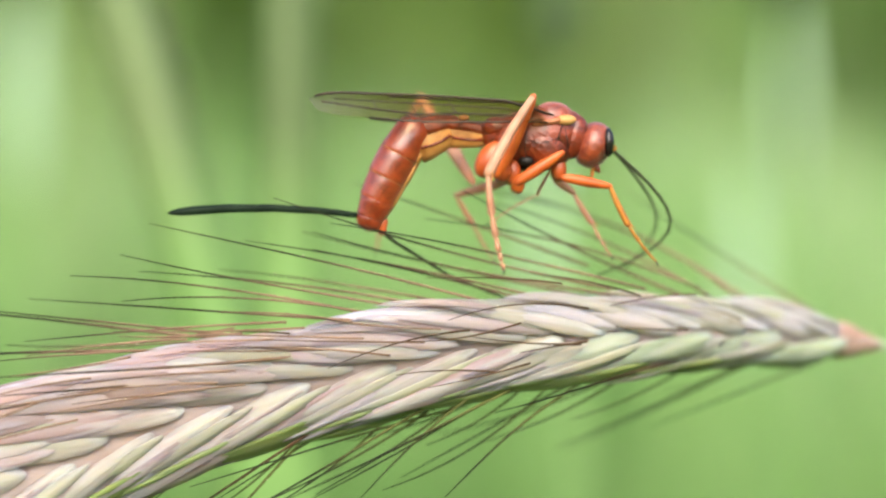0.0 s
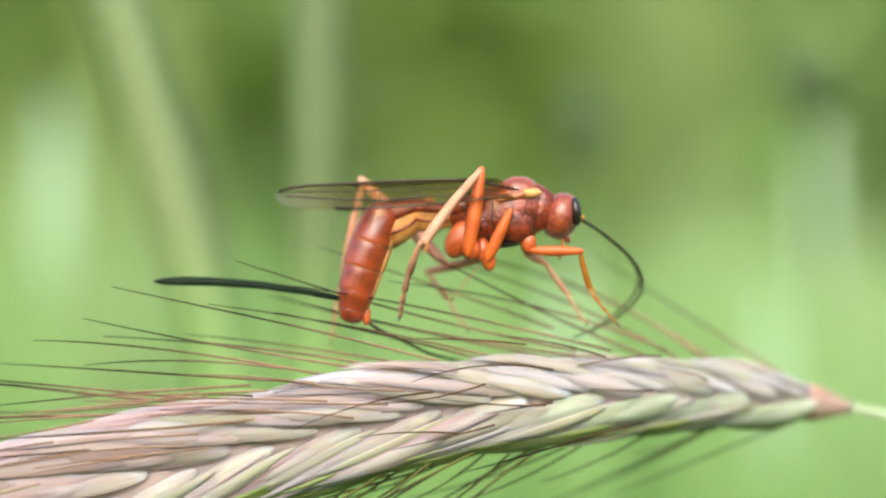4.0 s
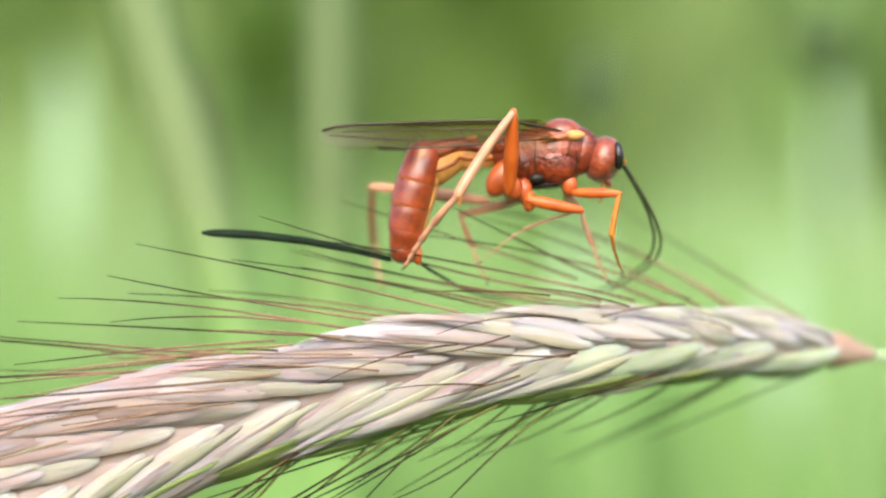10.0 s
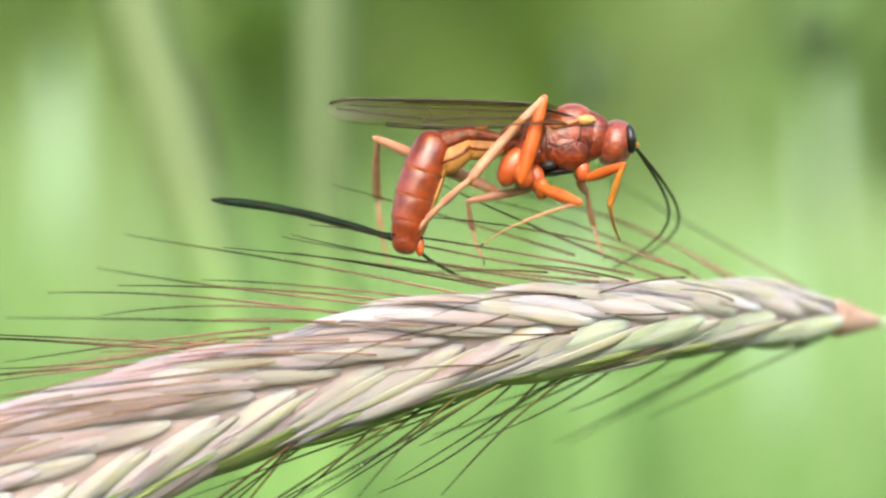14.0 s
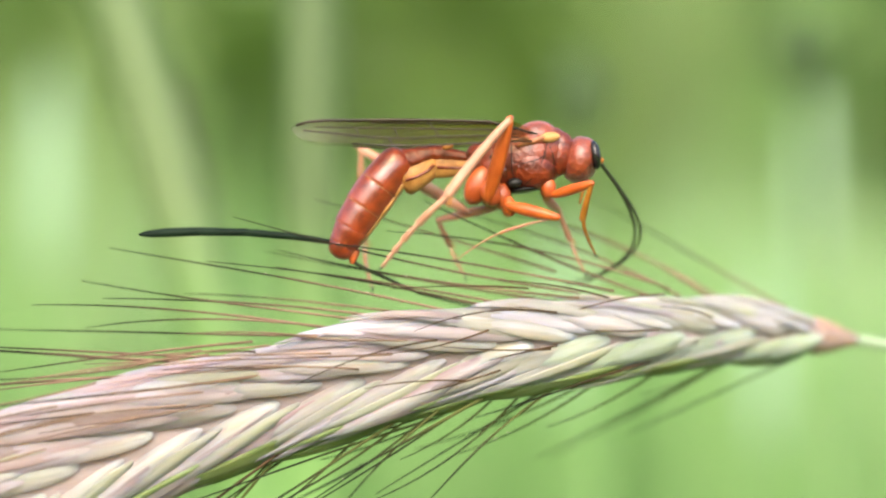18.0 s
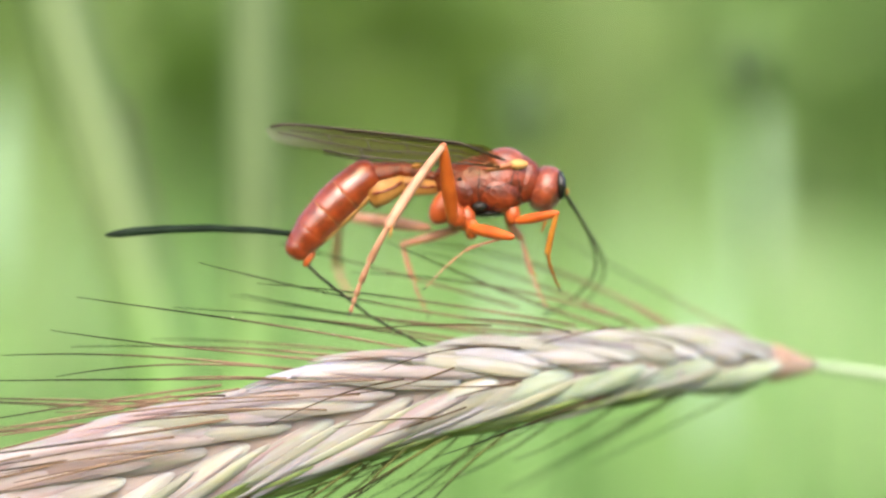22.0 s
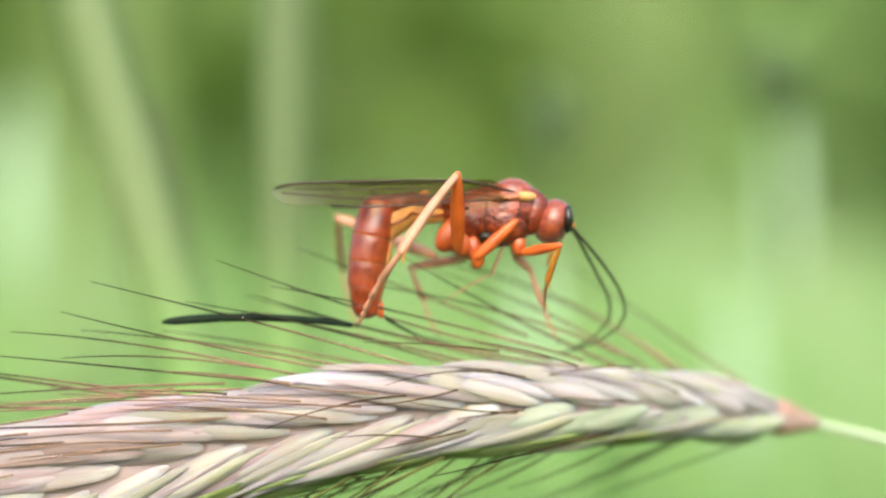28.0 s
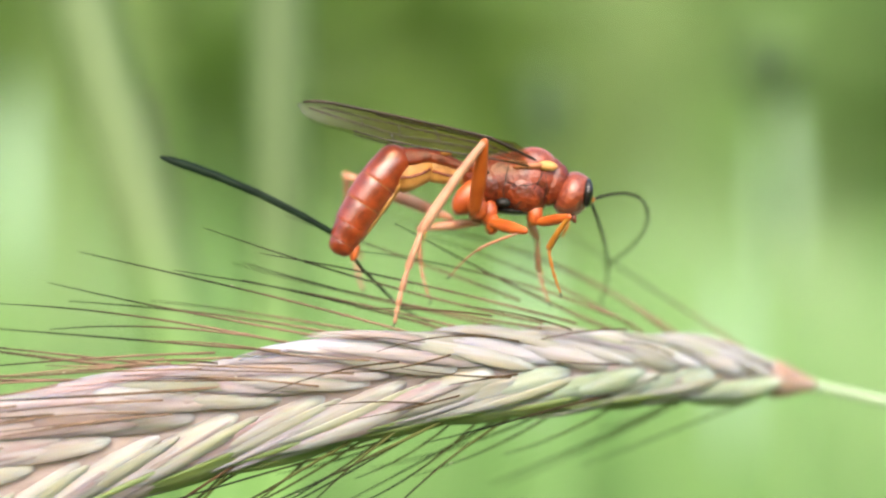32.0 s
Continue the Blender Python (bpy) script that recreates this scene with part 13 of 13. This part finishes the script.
    walk(W["antenna_far_6"], [
    (0,limb(8.66,4.05,-5.11,-71.5,45.8)), (0.5,limb(9.17,3.35,-5.15,-69.4,41)), (1,limb(8.45,4.15,-5.23,-71.7,43)), 
    (1.5,limb(8.7,3.92,-5.2,-69.7,43.6)), (2,limb(9.11,3.46,-5.12,-68.2,44)), (2.5,limb(9.75,1.47,-5.29,-65.4,30.8)), 
    (3,limb(10.28,0.6,-4.99,-63.5,0)), (3.5,limb(9.83,2.71,-4.89,-71.3,26.5)), (5.5,limb(8.41,4.35,-5.05,-87.6,40.4)), 
    (6,limb(8.47,4.17,-5.13,-86.2,41.8)), (6.5,limb(7.87,4.44,-5.35,-81.8,45.8)), (7,limb(8.33,4.33,-5.13,-74.9,48.1)), 
    (7.5,limb(8.75,3.55,-5.42,-62.4,39.4)), (8,limb(9.33,3.51,-5,-54,33.7)), (8.5,limb(9.85,1.75,-5.13,-61,30.7)), (9,limb(9.12,2.44,-5.5,-78.2,33.4)), 
    (9.5,limb(8.73,1.48,-6.06,-81.6,34)), (10,limb(7.93,2.91,-6.13,-84.6,39.7)), (10.5,limb(6.86,4.42,-5.81,-96.4,41)), 
    (11,limb(7.31,3.67,-6.05,-100.8,36.7)), (11.5,limb(6.77,4.04,-6.03,-107.7,40.7)), (12,limb(6.3,4.14,-6.03,-121.6,42.2)), 
    (12.5,limb(7.1,4.28,-5.76,-110.8,40.4)), (13,limb(7.31,3.95,-5.94,-99.3,37.5)), (13.5,limb(7.84,3.85,-5.73,-97.3,37.5)), 
    (14,limb(7.61,4.09,-5.7,-100.2,38.1)), (14.5,limb(7.5,3.9,-5.86,-98.9,39.4)), (16.5,limb(7.83,4.29,-5.42,-94,44.3)), 
    (17,limb(7.72,4.39,-5.41,-92.7,45.6)), (17.5,limb(7.71,4.53,-5.36,-93.7,39.9)), (18,limb(7.9,3.91,-5.76,-92.8,31.5)), 
    (18.5,limb(8.37,3.01,-5.78,-98.6,28.2)), (19,limb(8.47,1.97,-5.74,-108.3,24.7)), (19.5,limb(7.6,3.84,-5.8,-103,34.4)), 
    (20,limb(7.57,4.28,-5.62,-91.5,39.4)), (20.5,limb(7.75,4.56,-5.33,-89.2,39.4)), (21,limb(8.14,4.54,-5.07,-89.8,38.1)), 
    (21.5,limb(7.26,4.65,-5.52,-93.7,37.8)), (22,limb(7.7,3.91,-5.82,-94.3,34.2)), (22.5,limb(8.56,2.4,-5.88,-87.4,32.9)), 
    (23,limb(7.84,3.82,-5.8,-90.1,38.1)), (23.5,limb(8.02,4.23,-5.43,-95.3,36.6)), (24,limb(9.39,2.72,-5.06,-88.8,30.2)), 
    (24.5,limb(9.28,3.36,-5.11,-72.4,33.5)), (25,limb(9.72,2.79,-5.01,-55.7,30.3)), (25.5,limb(8.8,3.82,-5.21,-57.5,35.4)), 
    (27.5,limb(8.67,3.46,-5.55,-70,35.8)), (28,limb(8.15,3.31,-5.95,-73.1,35.6)), (28.5,limb(7.99,3.65,-5.83,-83,38.7)), 
    (29,limb(7.62,3.89,-5.8,-96,39.7)), (29.5,limb(7.56,3.5,-6.06,-102.7,29.5)), (30,limb(6.89,4.04,-6.03,-114.5,22)), 
    (30.5,limb(7.43,4.51,-5.43,-111.2,26)), (31,limb(8.99,3.47,-4.98,-99.9,23.5)), (31.5,limb(8.5,5.32,-3.82,-78.3,43.1)), 
    (32,limb(7.21,5.94,-4.1,-69.6,51.9))])
    walk(W["antenna_far_7"], [
    (0,limb(8.91,4.85,-5.84,-91.1,40.6)), (0.5,limb(9.47,4.08,-5.93,-84.5,39.5)), (1,limb(8.7,4.91,-6,-83.9,41.8)), 
    (1.5,limb(8.97,4.69,-5.95,-88.2,40.6)), (2,limb(9.4,4.23,-5.86,-97.1,37)), (2.5,limb(10.15,2.04,-6.16,-96.7,23.8)), 
    (3,limb(10.77,0.6,-5.98,-97.4,0)), (3.5,limb(10.14,3.2,-5.83,-106.3,15.4)), (5.5,limb(8.45,5.07,-5.89,-116.1,30.9)), 
    (6,limb(8.53,4.91,-5.95,-112.8,32.6)), (6.5,limb(7.98,5.23,-6.11,-107.6,36.7)), (7,limb(8.52,5.15,-5.84,-98.8,39.3)), 
    (7.5,limb(9.15,4.25,-6.17,-87.2,35.2)), (8,limb(9.87,4.12,-5.74,-79.9,31.3)), (8.5,limb(10.31,2.31,-5.96,-85.9,27.7)), 
    (9,limb(9.31,3.05,-6.4,-105.5,25.9)), (9.5,limb(8.87,2.1,-6.96,-107.2,27.4)), (10,limb(8.01,3.62,-6.98,-110.8,31.4)), 
    (10.5,limb(6.76,5.15,-6.64,-121.5,29.2)), (11,limb(7.15,4.33,-6.92,-123.8,22.1)), (11.5,limb(6.51,4.76,-6.83,-134.6,24.7)), 
    (12,limb(5.87,4.89,-6.73,-149.7,23.5)), (12.5,limb(6.8,5,-6.55,-137.8,25.3)), (13,limb(7.17,4.62,-6.81,-126.2,23.3)), 
    (13.5,limb(7.73,4.52,-6.6,-124,23.3)), (14,limb(7.46,4.78,-6.55,-126.3,24.7)), (14.5,limb(7.37,4.6,-6.71,-125.3,26.4)), 
    (16.5,limb(7.78,5.06,-6.21,-116,35.8)), (17,limb(7.69,5.18,-6.19,-113.6,37.9)), (17.5,limb(7.66,5.24,-6.21,-118.9,31.6)), 
    (18,limb(7.85,4.49,-6.7,-122.4,22.2)), (18.5,limb(8.23,3.54,-6.74,-125.7,16.1)), (19,limb(8.16,2.43,-6.7,-132.6,7.8)), 
    (19.5,limb(7.39,4.46,-6.69,-125.5,25.4)), (20,limb(7.55,4.98,-6.47,-111.1,32.4)), (20.5,limb(7.76,5.26,-6.18,-110.3,32.2)), 
    (21,limb(8.14,5.22,-5.94,-111.5,30.7)), (21.5,limb(7.21,5.32,-6.39,-117.3,29.8)), (22,limb(7.63,4.53,-6.73,-118.7,24)), 
    (22.5,limb(8.6,3,-6.81,-113.7,23.3)), (23,limb(7.83,4.5,-6.67,-119.8,29.2)), (23.5,limb(7.94,4.89,-6.31,-124,25.3)), 
    (24,limb(9.41,3.28,-6.02,-117.8,11.8)), (24.5,limb(9.56,3.97,-5.99,-107.9,23.4)), (25,limb(10.26,3.35,-5.8,-85.4,28.9)), 
    (25.5,limb(9.29,4.46,-5.97,-91.1,32.3)), (27.5,limb(8.98,4.1,-6.39,-94.5,31.8)), (28,limb(8.42,3.95,-6.81,-95.6,31.8)), 
    (28.5,limb(8.09,4.34,-6.68,-108.2,30.2)), (29,limb(7.53,4.6,-6.65,-118.7,27.1)), (29.5,limb(7.35,4.05,-7,-127.1,17.3)), 
    (30,limb(6.47,4.45,-6.96,-138.7,13.5)), (30.5,limb(7.07,4.99,-6.35,-131.6,19.6)), (31,limb(8.81,3.91,-5.97,-120.9,6)), 
    (31.5,limb(8.67,6.08,-4.61,-94.3,38.9)), (32,limb(7.45,6.81,-4.74,-75.2,49.7))])
    walk(W["antenna_far_8"], [
    (0,limb(8.89,5.57,-6.68,-112.4,27.9)), (0.5,limb(9.55,4.78,-6.78,-105.2,29.3)), (1,limb(8.79,5.64,-6.82,-101.9,35.3)), 
    (1.5,limb(9,5.4,-6.79,-113.1,29.1)), (2,limb(9.29,4.9,-6.74,-124.6,19.1)), (2.5,limb(10.03,2.48,-7.16,-128.2,0)), 
    (3,limb(10.63,0.6,-7.07,-128.8,0)), (3.5,limb(9.85,3.5,-6.85,-132.3,0)), (5.5,limb(8.03,5.63,-6.75,-136.4,22.9)), 
    (6,limb(8.16,5.5,-6.81,-133.6,22.3)), (6.5,limb(7.71,5.89,-6.96,-127.9,26.3)), (7,limb(8.39,5.85,-6.69,-118.6,26.8)), 
    (7.5,limb(9.19,4.89,-7.08,-117.7,20.7)), (8,limb(10.03,4.7,-6.67,-116.4,18.8)), (8.5,limb(10.38,2.83,-6.93,-120.6,4.5)), 
    (9,limb(9.04,3.53,-7.36,-132.7,2.4)), (9.5,limb(8.58,2.61,-7.9,-134.9,0)), (10,limb(7.68,4.19,-7.86,-135,12.3)), 
    (10.5,limb(6.26,5.69,-7.46,-137.1,22.3)), (11,limb(6.58,4.75,-7.77,-138.1,11)), (11.5,limb(5.81,5.22,-7.54,-149,15.9)), 
    (12,limb(5,5.33,-7.24,-162.7,15.9)), (12.5,limb(6.06,5.47,-7.22,-151.9,18.6)), (13,limb(6.57,5.06,-7.62,-141.8,14.6)), 
    (13.5,limb(7.16,4.96,-7.44,-140,13.6)), (14,limb(6.86,5.24,-7.36,-141.7,16.9)), (14.5,limb(6.8,5.09,-7.52,-142.3,16)), 
    (16.5,limb(7.38,5.71,-7.01,-134.2,25.4)), (17,limb(7.34,5.86,-6.99,-132,27.6)), (17.5,limb(7.2,5.82,-7.03,-137.8,25)), 
    (18,limb(7.3,4.9,-7.56,-142.9,14.4)), (18.5,limb(7.61,3.84,-7.6,-146.1,0)), (19,limb(7.42,2.58,-7.5,-151.7,0)), 
    (19.5,limb(6.81,4.94,-7.5,-143.8,16.4)), (20,limb(7.21,5.57,-7.34,-129.2,24.4)), (20.5,limb(7.43,5.85,-7.06,-127.8,26)), 
    (21,limb(7.79,5.79,-6.82,-128.9,25)), (21.5,limb(6.77,5.87,-7.25,-133.9,25)), (22,limb(7.14,4.98,-7.61,-136.3,15.7)), 
    (22.5,limb(8.19,3.44,-7.74,-137.2,0)), (23,limb(7.35,5.04,-7.51,-143.5,17.5)), (23.5,limb(7.38,5.37,-7.14,-141.3,18.8)), 
    (24,limb(8.9,3.51,-6.97,-135.3,0)), (24.5,limb(9.24,4.41,-6.95,-133.4,7.5)), (25,limb(10.34,3.88,-6.76,-126.8,10.1)), 
    (25.5,limb(9.27,5.05,-6.91,-127.7,19.3)), (27.5,limb(8.91,4.68,-7.33,-125.1,18.7)), (28,limb(8.32,4.53,-7.74,-125.3,18.3)), 
    (28.5,limb(7.79,4.89,-7.59,-130.5,17.3)), (29,limb(7.06,5.1,-7.51,-134,16.7)), (29.5,limb(6.71,4.37,-7.85,-144.1,4.8)), 
    (30,limb(5.66,4.71,-7.67,-153.7,9.6)), (30.5,limb(6.38,5.36,-7.13,-144.1,17.7)), (31,limb(8.25,4.03,-6.92,-134,0)), 
    (31.5,limb(8.6,6.77,-5.47,-109.6,35.4)), (32,limb(7.63,7.66,-5.43,-82.5,47))])
    walk(W["antenna_far_9"], [
    (0,limb(8.52,6.09,-7.58,-125.4,22.5)), (0.5,limb(9.3,5.32,-7.71,-122.6,17.9)), (1,limb(8.6,6.28,-7.7,-119.8,27.3)), 
    (1.5,limb(8.62,5.94,-7.68,-129.8,21.9)), (2,limb(8.7,5.26,-7.6,-137.6,13.8)), (2.5,limb(9.34,2.48,-8.03,-142.2,0)), 
    (3,limb(9.94,0.6,-7.93,-142.6,0)), (3.5,limb(9.1,3.5,-7.67,-143.8,0)), (5.5,limb(7.29,6.06,-7.45,-146.7,22.1)), 
    (6,limb(7.46,5.92,-7.55,-144.6,20.7)), (6.5,limb(7.1,6.38,-7.74,-138.3,24.6)), (7,limb(7.92,6.35,-7.56,-129,24.1)), 
    (7.5,limb(8.71,5.28,-7.99,-133.7,15.1)), (8,limb(9.57,5.05,-7.61,-134.9,13.5)), (8.5,limb(9.82,2.92,-7.88,-139.3,0)), 
    (9,limb(8.29,3.58,-8.17,-146.8,0)), (9.5,limb(7.79,2.61,-8.68,-149.6,0)), (10,limb(6.91,4.43,-8.62,-147.5,0.9)), 
    (10.5,limb(5.51,6.11,-8.16,-145.3,22.1)), (11,limb(5.77,4.96,-8.5,-146,10.4)), (11.5,limb(4.9,5.53,-8.09,-156.3,16.1)), 
    (12,limb(3.98,5.63,-7.56,-168.9,16.7)), (12.5,limb(5.13,5.82,-7.71,-159,19)), (13,limb(5.73,5.34,-8.29,-149.9,14.6)), 
    (13.5,limb(6.34,5.22,-8.14,-148.2,13.4)), (14,limb(6.03,5.56,-8.02,-149.7,16.9)), (14.5,limb(5.96,5.39,-8.17,-151.2,15.3)), 
    (16.5,limb(6.69,6.18,-7.73,-144.8,23)), (17,limb(6.68,6.37,-7.71,-142.9,24.8)), (17.5,limb(6.46,6.29,-7.7,-148.2,24.3)), 
    (18,limb(6.45,5.18,-8.21,-153.4,13.9)), (18.5,limb(6.69,3.84,-8.22,-157.1,0)), (19,limb(6.44,2.58,-8.03,-162.3,0)), 
    (19.5,limb(5.96,5.25,-8.13,-154.7,14.7)), (20,limb(6.57,6.03,-8.12,-140.5,22.4)), (20.5,limb(6.82,6.34,-7.84,-138.4,25)), 
    (21,limb(7.16,6.26,-7.6,-139.3,24.2)), (21.5,limb(6.07,6.34,-7.97,-143.4,24.8)), (22,limb(6.37,5.28,-8.35,-146.1,14.9)), 
    (22.5,limb(7.38,3.44,-8.49,-149.7,0)), (23,limb(6.51,5.37,-8.14,-155.2,15.7)), (23.5,limb(6.56,5.72,-7.79,-150.1,18.8)), 
    (24,limb(8.12,3.51,-7.75,-143.9,0)), (24.5,limb(8.49,4.56,-7.75,-144.7,4.9)), (25,limb(9.69,4.08,-7.63,-145.1,0)), 
    (25.5,limb(8.63,5.42,-7.73,-142.9,16.7)), (27.5,limb(8.3,5.04,-8.19,-141.9,13.1)), (28,limb(7.72,4.88,-8.6,-142.4,11.4)), 
    (28.5,limb(7.11,5.22,-8.39,-142.4,14.2)), (29,limb(6.32,5.42,-8.27,-142.5,15.6)), (29.5,limb(5.82,4.47,-8.49,-153.6,2.9)), 
    (30,limb(4.68,4.9,-8.15,-162.1,10)), (30.5,limb(5.53,5.7,-7.75,-151.6,18.2)), (31,limb(7.48,4.03,-7.71,-141.4,0)), 
    (31.5,limb(8.3,7.41,-6.32,-120.5,34.5)), (32,limb(7.73,8.47,-6.17,-90.2,45.2))])
    walk(W["antenna_far_10"], [
    (0,limb(7.93,6.51,-8.42,-132.6,23.5)), (0.5,limb(8.73,5.66,-8.6,-132.7,17.1)), (1,limb(8.11,6.79,-8.55,-131.4,26)), 
    (1.5,limb(7.96,6.36,-8.47,-138.6,22.5)), (2,limb(7.91,5.52,-8.32,-143.9,15.8)), (2.5,limb(8.47,2.48,-8.71,-148.9,0)), 
    (3,limb(9.06,0.6,-8.61,-149.5,0)), (3.5,limb(8.21,3.5,-8.32,-149.8,0)), (5.5,limb(6.44,6.48,-8.01,-152.5,23.2)), 
    (6,limb(6.62,6.31,-8.15,-150.6,22)), (6.5,limb(6.35,6.84,-8.41,-144,25.8)), (7,limb(7.28,6.8,-8.34,-134.6,25.4)), 
    (7.5,limb(7.98,5.57,-8.76,-141.3,16.5)), (8,limb(8.81,5.31,-8.37,-143.1,14.5)), (8.5,limb(8.98,2.92,-8.6,-147.5,0)), 
    (9,limb(7.37,3.58,-8.77,-153.9,0)), (9.5,limb(6.84,2.61,-9.24,-156.8,0)), (10,limb(5.98,4.45,-9.22,-154,7.6)), 
    (10.5,limb(4.67,6.52,-8.74,-150.1,23.4)), (11,limb(4.87,5.16,-9.11,-150.7,13.1)), (11.5,limb(3.93,5.83,-8.52,-160.5,18)), 
    (12,limb(2.94,5.95,-7.76,-172.5,18.6)), (12.5,limb(4.16,6.18,-8.09,-163.1,20.5)), (13,limb(4.81,5.62,-8.82,-154.5,16.5)), 
    (13.5,limb(5.43,5.47,-8.7,-153,15.4)), (14,limb(5.12,5.88,-8.55,-154.4,18.5)), (14.5,limb(5.02,5.69,-8.68,-156.2,17.2)), 
    (16.5,limb(5.86,6.61,-8.32,-150.8,24.3)), (17,limb(5.88,6.83,-8.32,-149.2,25.9)), (17.5,limb(5.6,6.74,-8.23,-154.1,25.3)), 
    (18,limb(5.49,5.44,-8.69,-159.3,15.1)), (18.5,limb(5.67,3.84,-8.65,-163.3,0)), (19,limb(5.39,2.58,-8.36,-168.7,0)), 
    (19.5,limb(4.99,5.53,-8.59,-161.2,16.2)), (20,limb(5.78,6.45,-8.77,-147.3,23.4)), (20.5,limb(6.07,6.81,-8.51,-144.8,25.9)), 
    (21,limb(6.4,6.71,-8.26,-145.6,25.1)), (21.5,limb(5.27,6.81,-8.57,-149,25.6)), (22,limb(5.49,5.57,-8.95,-151.8,16.4)), 
    (22.5,limb(6.42,3.44,-9.05,-156.4,0)), (23,limb(5.54,5.67,-8.59,-161.4,17.1)), (23.5,limb(5.65,6.08,-8.31,-155.1,20)), 
    (24,limb(7.23,3.51,-8.4,-148.9,0)), (24.5,limb(7.59,4.65,-8.38,-150.5,8)), (25,limb(8.78,4.08,-8.26,-152.5,0)), 
    (25.5,limb(7.79,5.73,-8.37,-149.6,17.6)), (27.5,limb(7.46,5.29,-8.85,-150.1,14.4)), (28,limb(6.86,5.1,-9.26,-150.8,12.8)), 
    (28.5,limb(6.26,5.49,-9.05,-148.9,15.9)), (29,limb(5.48,5.72,-8.92,-147.5,17.5)), (29.5,limb(4.83,4.52,-8.98,-159.3,7.4)), 
    (30,limb(3.65,5.09,-8.49,-167.3,11.3)), (30.5,limb(4.6,6.04,-8.25,-156.4,19)), (31,limb(6.62,4.03,-8.4,-146.2,0)), 
    (31.5,limb(7.84,8.04,-7.1,-127.8,35)), (32,limb(7.73,9.25,-6.95,-96.7,45))])
    walk(W["antenna_far_11"], [
    (0,limb(7.24,6.95,-9.16,-136.8,25.4)), (0.5,limb(8.01,5.99,-9.37,-138.5,19.9)), (1,limb(7.45,7.27,-9.3,-138.3,27.8)), 
    (1.5,limb(7.2,6.78,-9.14,-143.7,24.3)), (2,limb(7.05,5.82,-8.95,-147.6,18.1)), (2.5,limb(7.52,2.48,-9.28,-152.9,0)), 
    (3,limb(8.11,0.6,-9.17,-153.7,0)), (3.5,limb(7.25,3.5,-8.88,-153.5,0)), (5.5,limb(5.53,6.92,-8.48,-156.1,24.3)), 
    (6,limb(5.72,6.73,-8.65,-154.3,23.4)), (6.5,limb(5.55,7.32,-8.99,-147.6,27.2)), (7,limb(6.58,7.28,-9.05,-138.1,27.1)), 
    (7.5,limb(7.15,5.88,-9.43,-145.7,18.2)), (8,limb(7.95,5.59,-9.01,-147.6,15.8)), (8.5,limb(8.04,2.92,-9.2,-152.2,0)), 
    (9,limb(6.38,3.58,-9.26,-158.2,0)), (9.5,limb(5.82,2.61,-9.68,-161.2,0)), (10,limb(5,4.59,-9.7,-157.8,11.6)), 
    (10.5,limb(3.79,6.96,-9.24,-153.2,24.6)), (11,limb(3.93,5.41,-9.63,-153.8,15.5)), (11.5,limb(2.93,6.17,-8.87,-163.2,19.7)), 
    (12,limb(1.91,6.3,-7.9,-174.8,20.1)), (12.5,limb(3.17,6.57,-8.39,-165.7,21.9)), (13,limb(3.85,5.93,-9.28,-157.5,18.1)), 
    (13.5,limb(4.48,5.77,-9.18,-156.1,17.2)), (14,limb(4.17,6.23,-9,-157.4,20)), (14.5,limb(4.06,6.01,-9.11,-159.5,18.9)), 
    (16.5,limb(4.97,7.06,-8.81,-154.7,25.9)), (17,limb(5.03,7.32,-8.83,-153.2,27.5)), (17.5,limb(4.7,7.21,-8.67,-158,26.3)), 
    (18,limb(4.49,5.73,-9.07,-163,16.3)), (18.5,limb(4.61,3.84,-8.97,-167.3,0)), (19,limb(4.31,2.58,-8.58,-172.8,0)), 
    (19.5,limb(3.98,5.84,-8.93,-165.3,18)), (20,limb(4.93,6.89,-9.32,-151.7,24.8)), (20.5,limb(5.26,7.29,-9.08,-148.9,27)), 
    (21,limb(5.57,7.18,-8.83,-149.7,26.2)), (21.5,limb(4.41,7.28,-9.08,-152.7,26.6)), (22,limb(4.55,5.88,-9.45,-155.6,17.9)), 
    (22.5,limb(5.41,3.44,-9.49,-160.6,0)), (23,limb(4.54,5.99,-8.92,-165.2,18.6)), (23.5,limb(4.71,6.45,-8.75,-158.4,21.1)), 
    (24,limb(6.28,3.51,-8.97,-152.2,0)), (24.5,limb(6.64,4.8,-8.92,-154,10.2)), (25,limb(7.8,4.08,-8.77,-156.6,0)), 
    (25.5,limb(6.88,6.07,-8.91,-153.4,18.5)), (27.5,limb(6.53,5.56,-9.38,-154.8,16.1)), (28,limb(5.92,5.35,-9.79,-155.6,14.9)), 
    (28.5,limb(5.35,5.79,-9.59,-152.9,17.8)), (29,limb(4.59,6.05,-9.49,-150.8,19.5)), (29.5,limb(3.8,4.67,-9.37,-163,10.2)), 
    (30,limb(2.59,5.3,-8.72,-170.8,12.4)), (30.5,limb(3.65,6.41,-8.67,-159.6,19.8)), (31,limb(5.7,4.03,-9.02,-149.4,0)), 
    (31.5,limb(7.28,8.67,-7.82,-132.8,35.8)), (32,limb(7.64,10.03,-7.73,-101.8,45.8))])


motions()
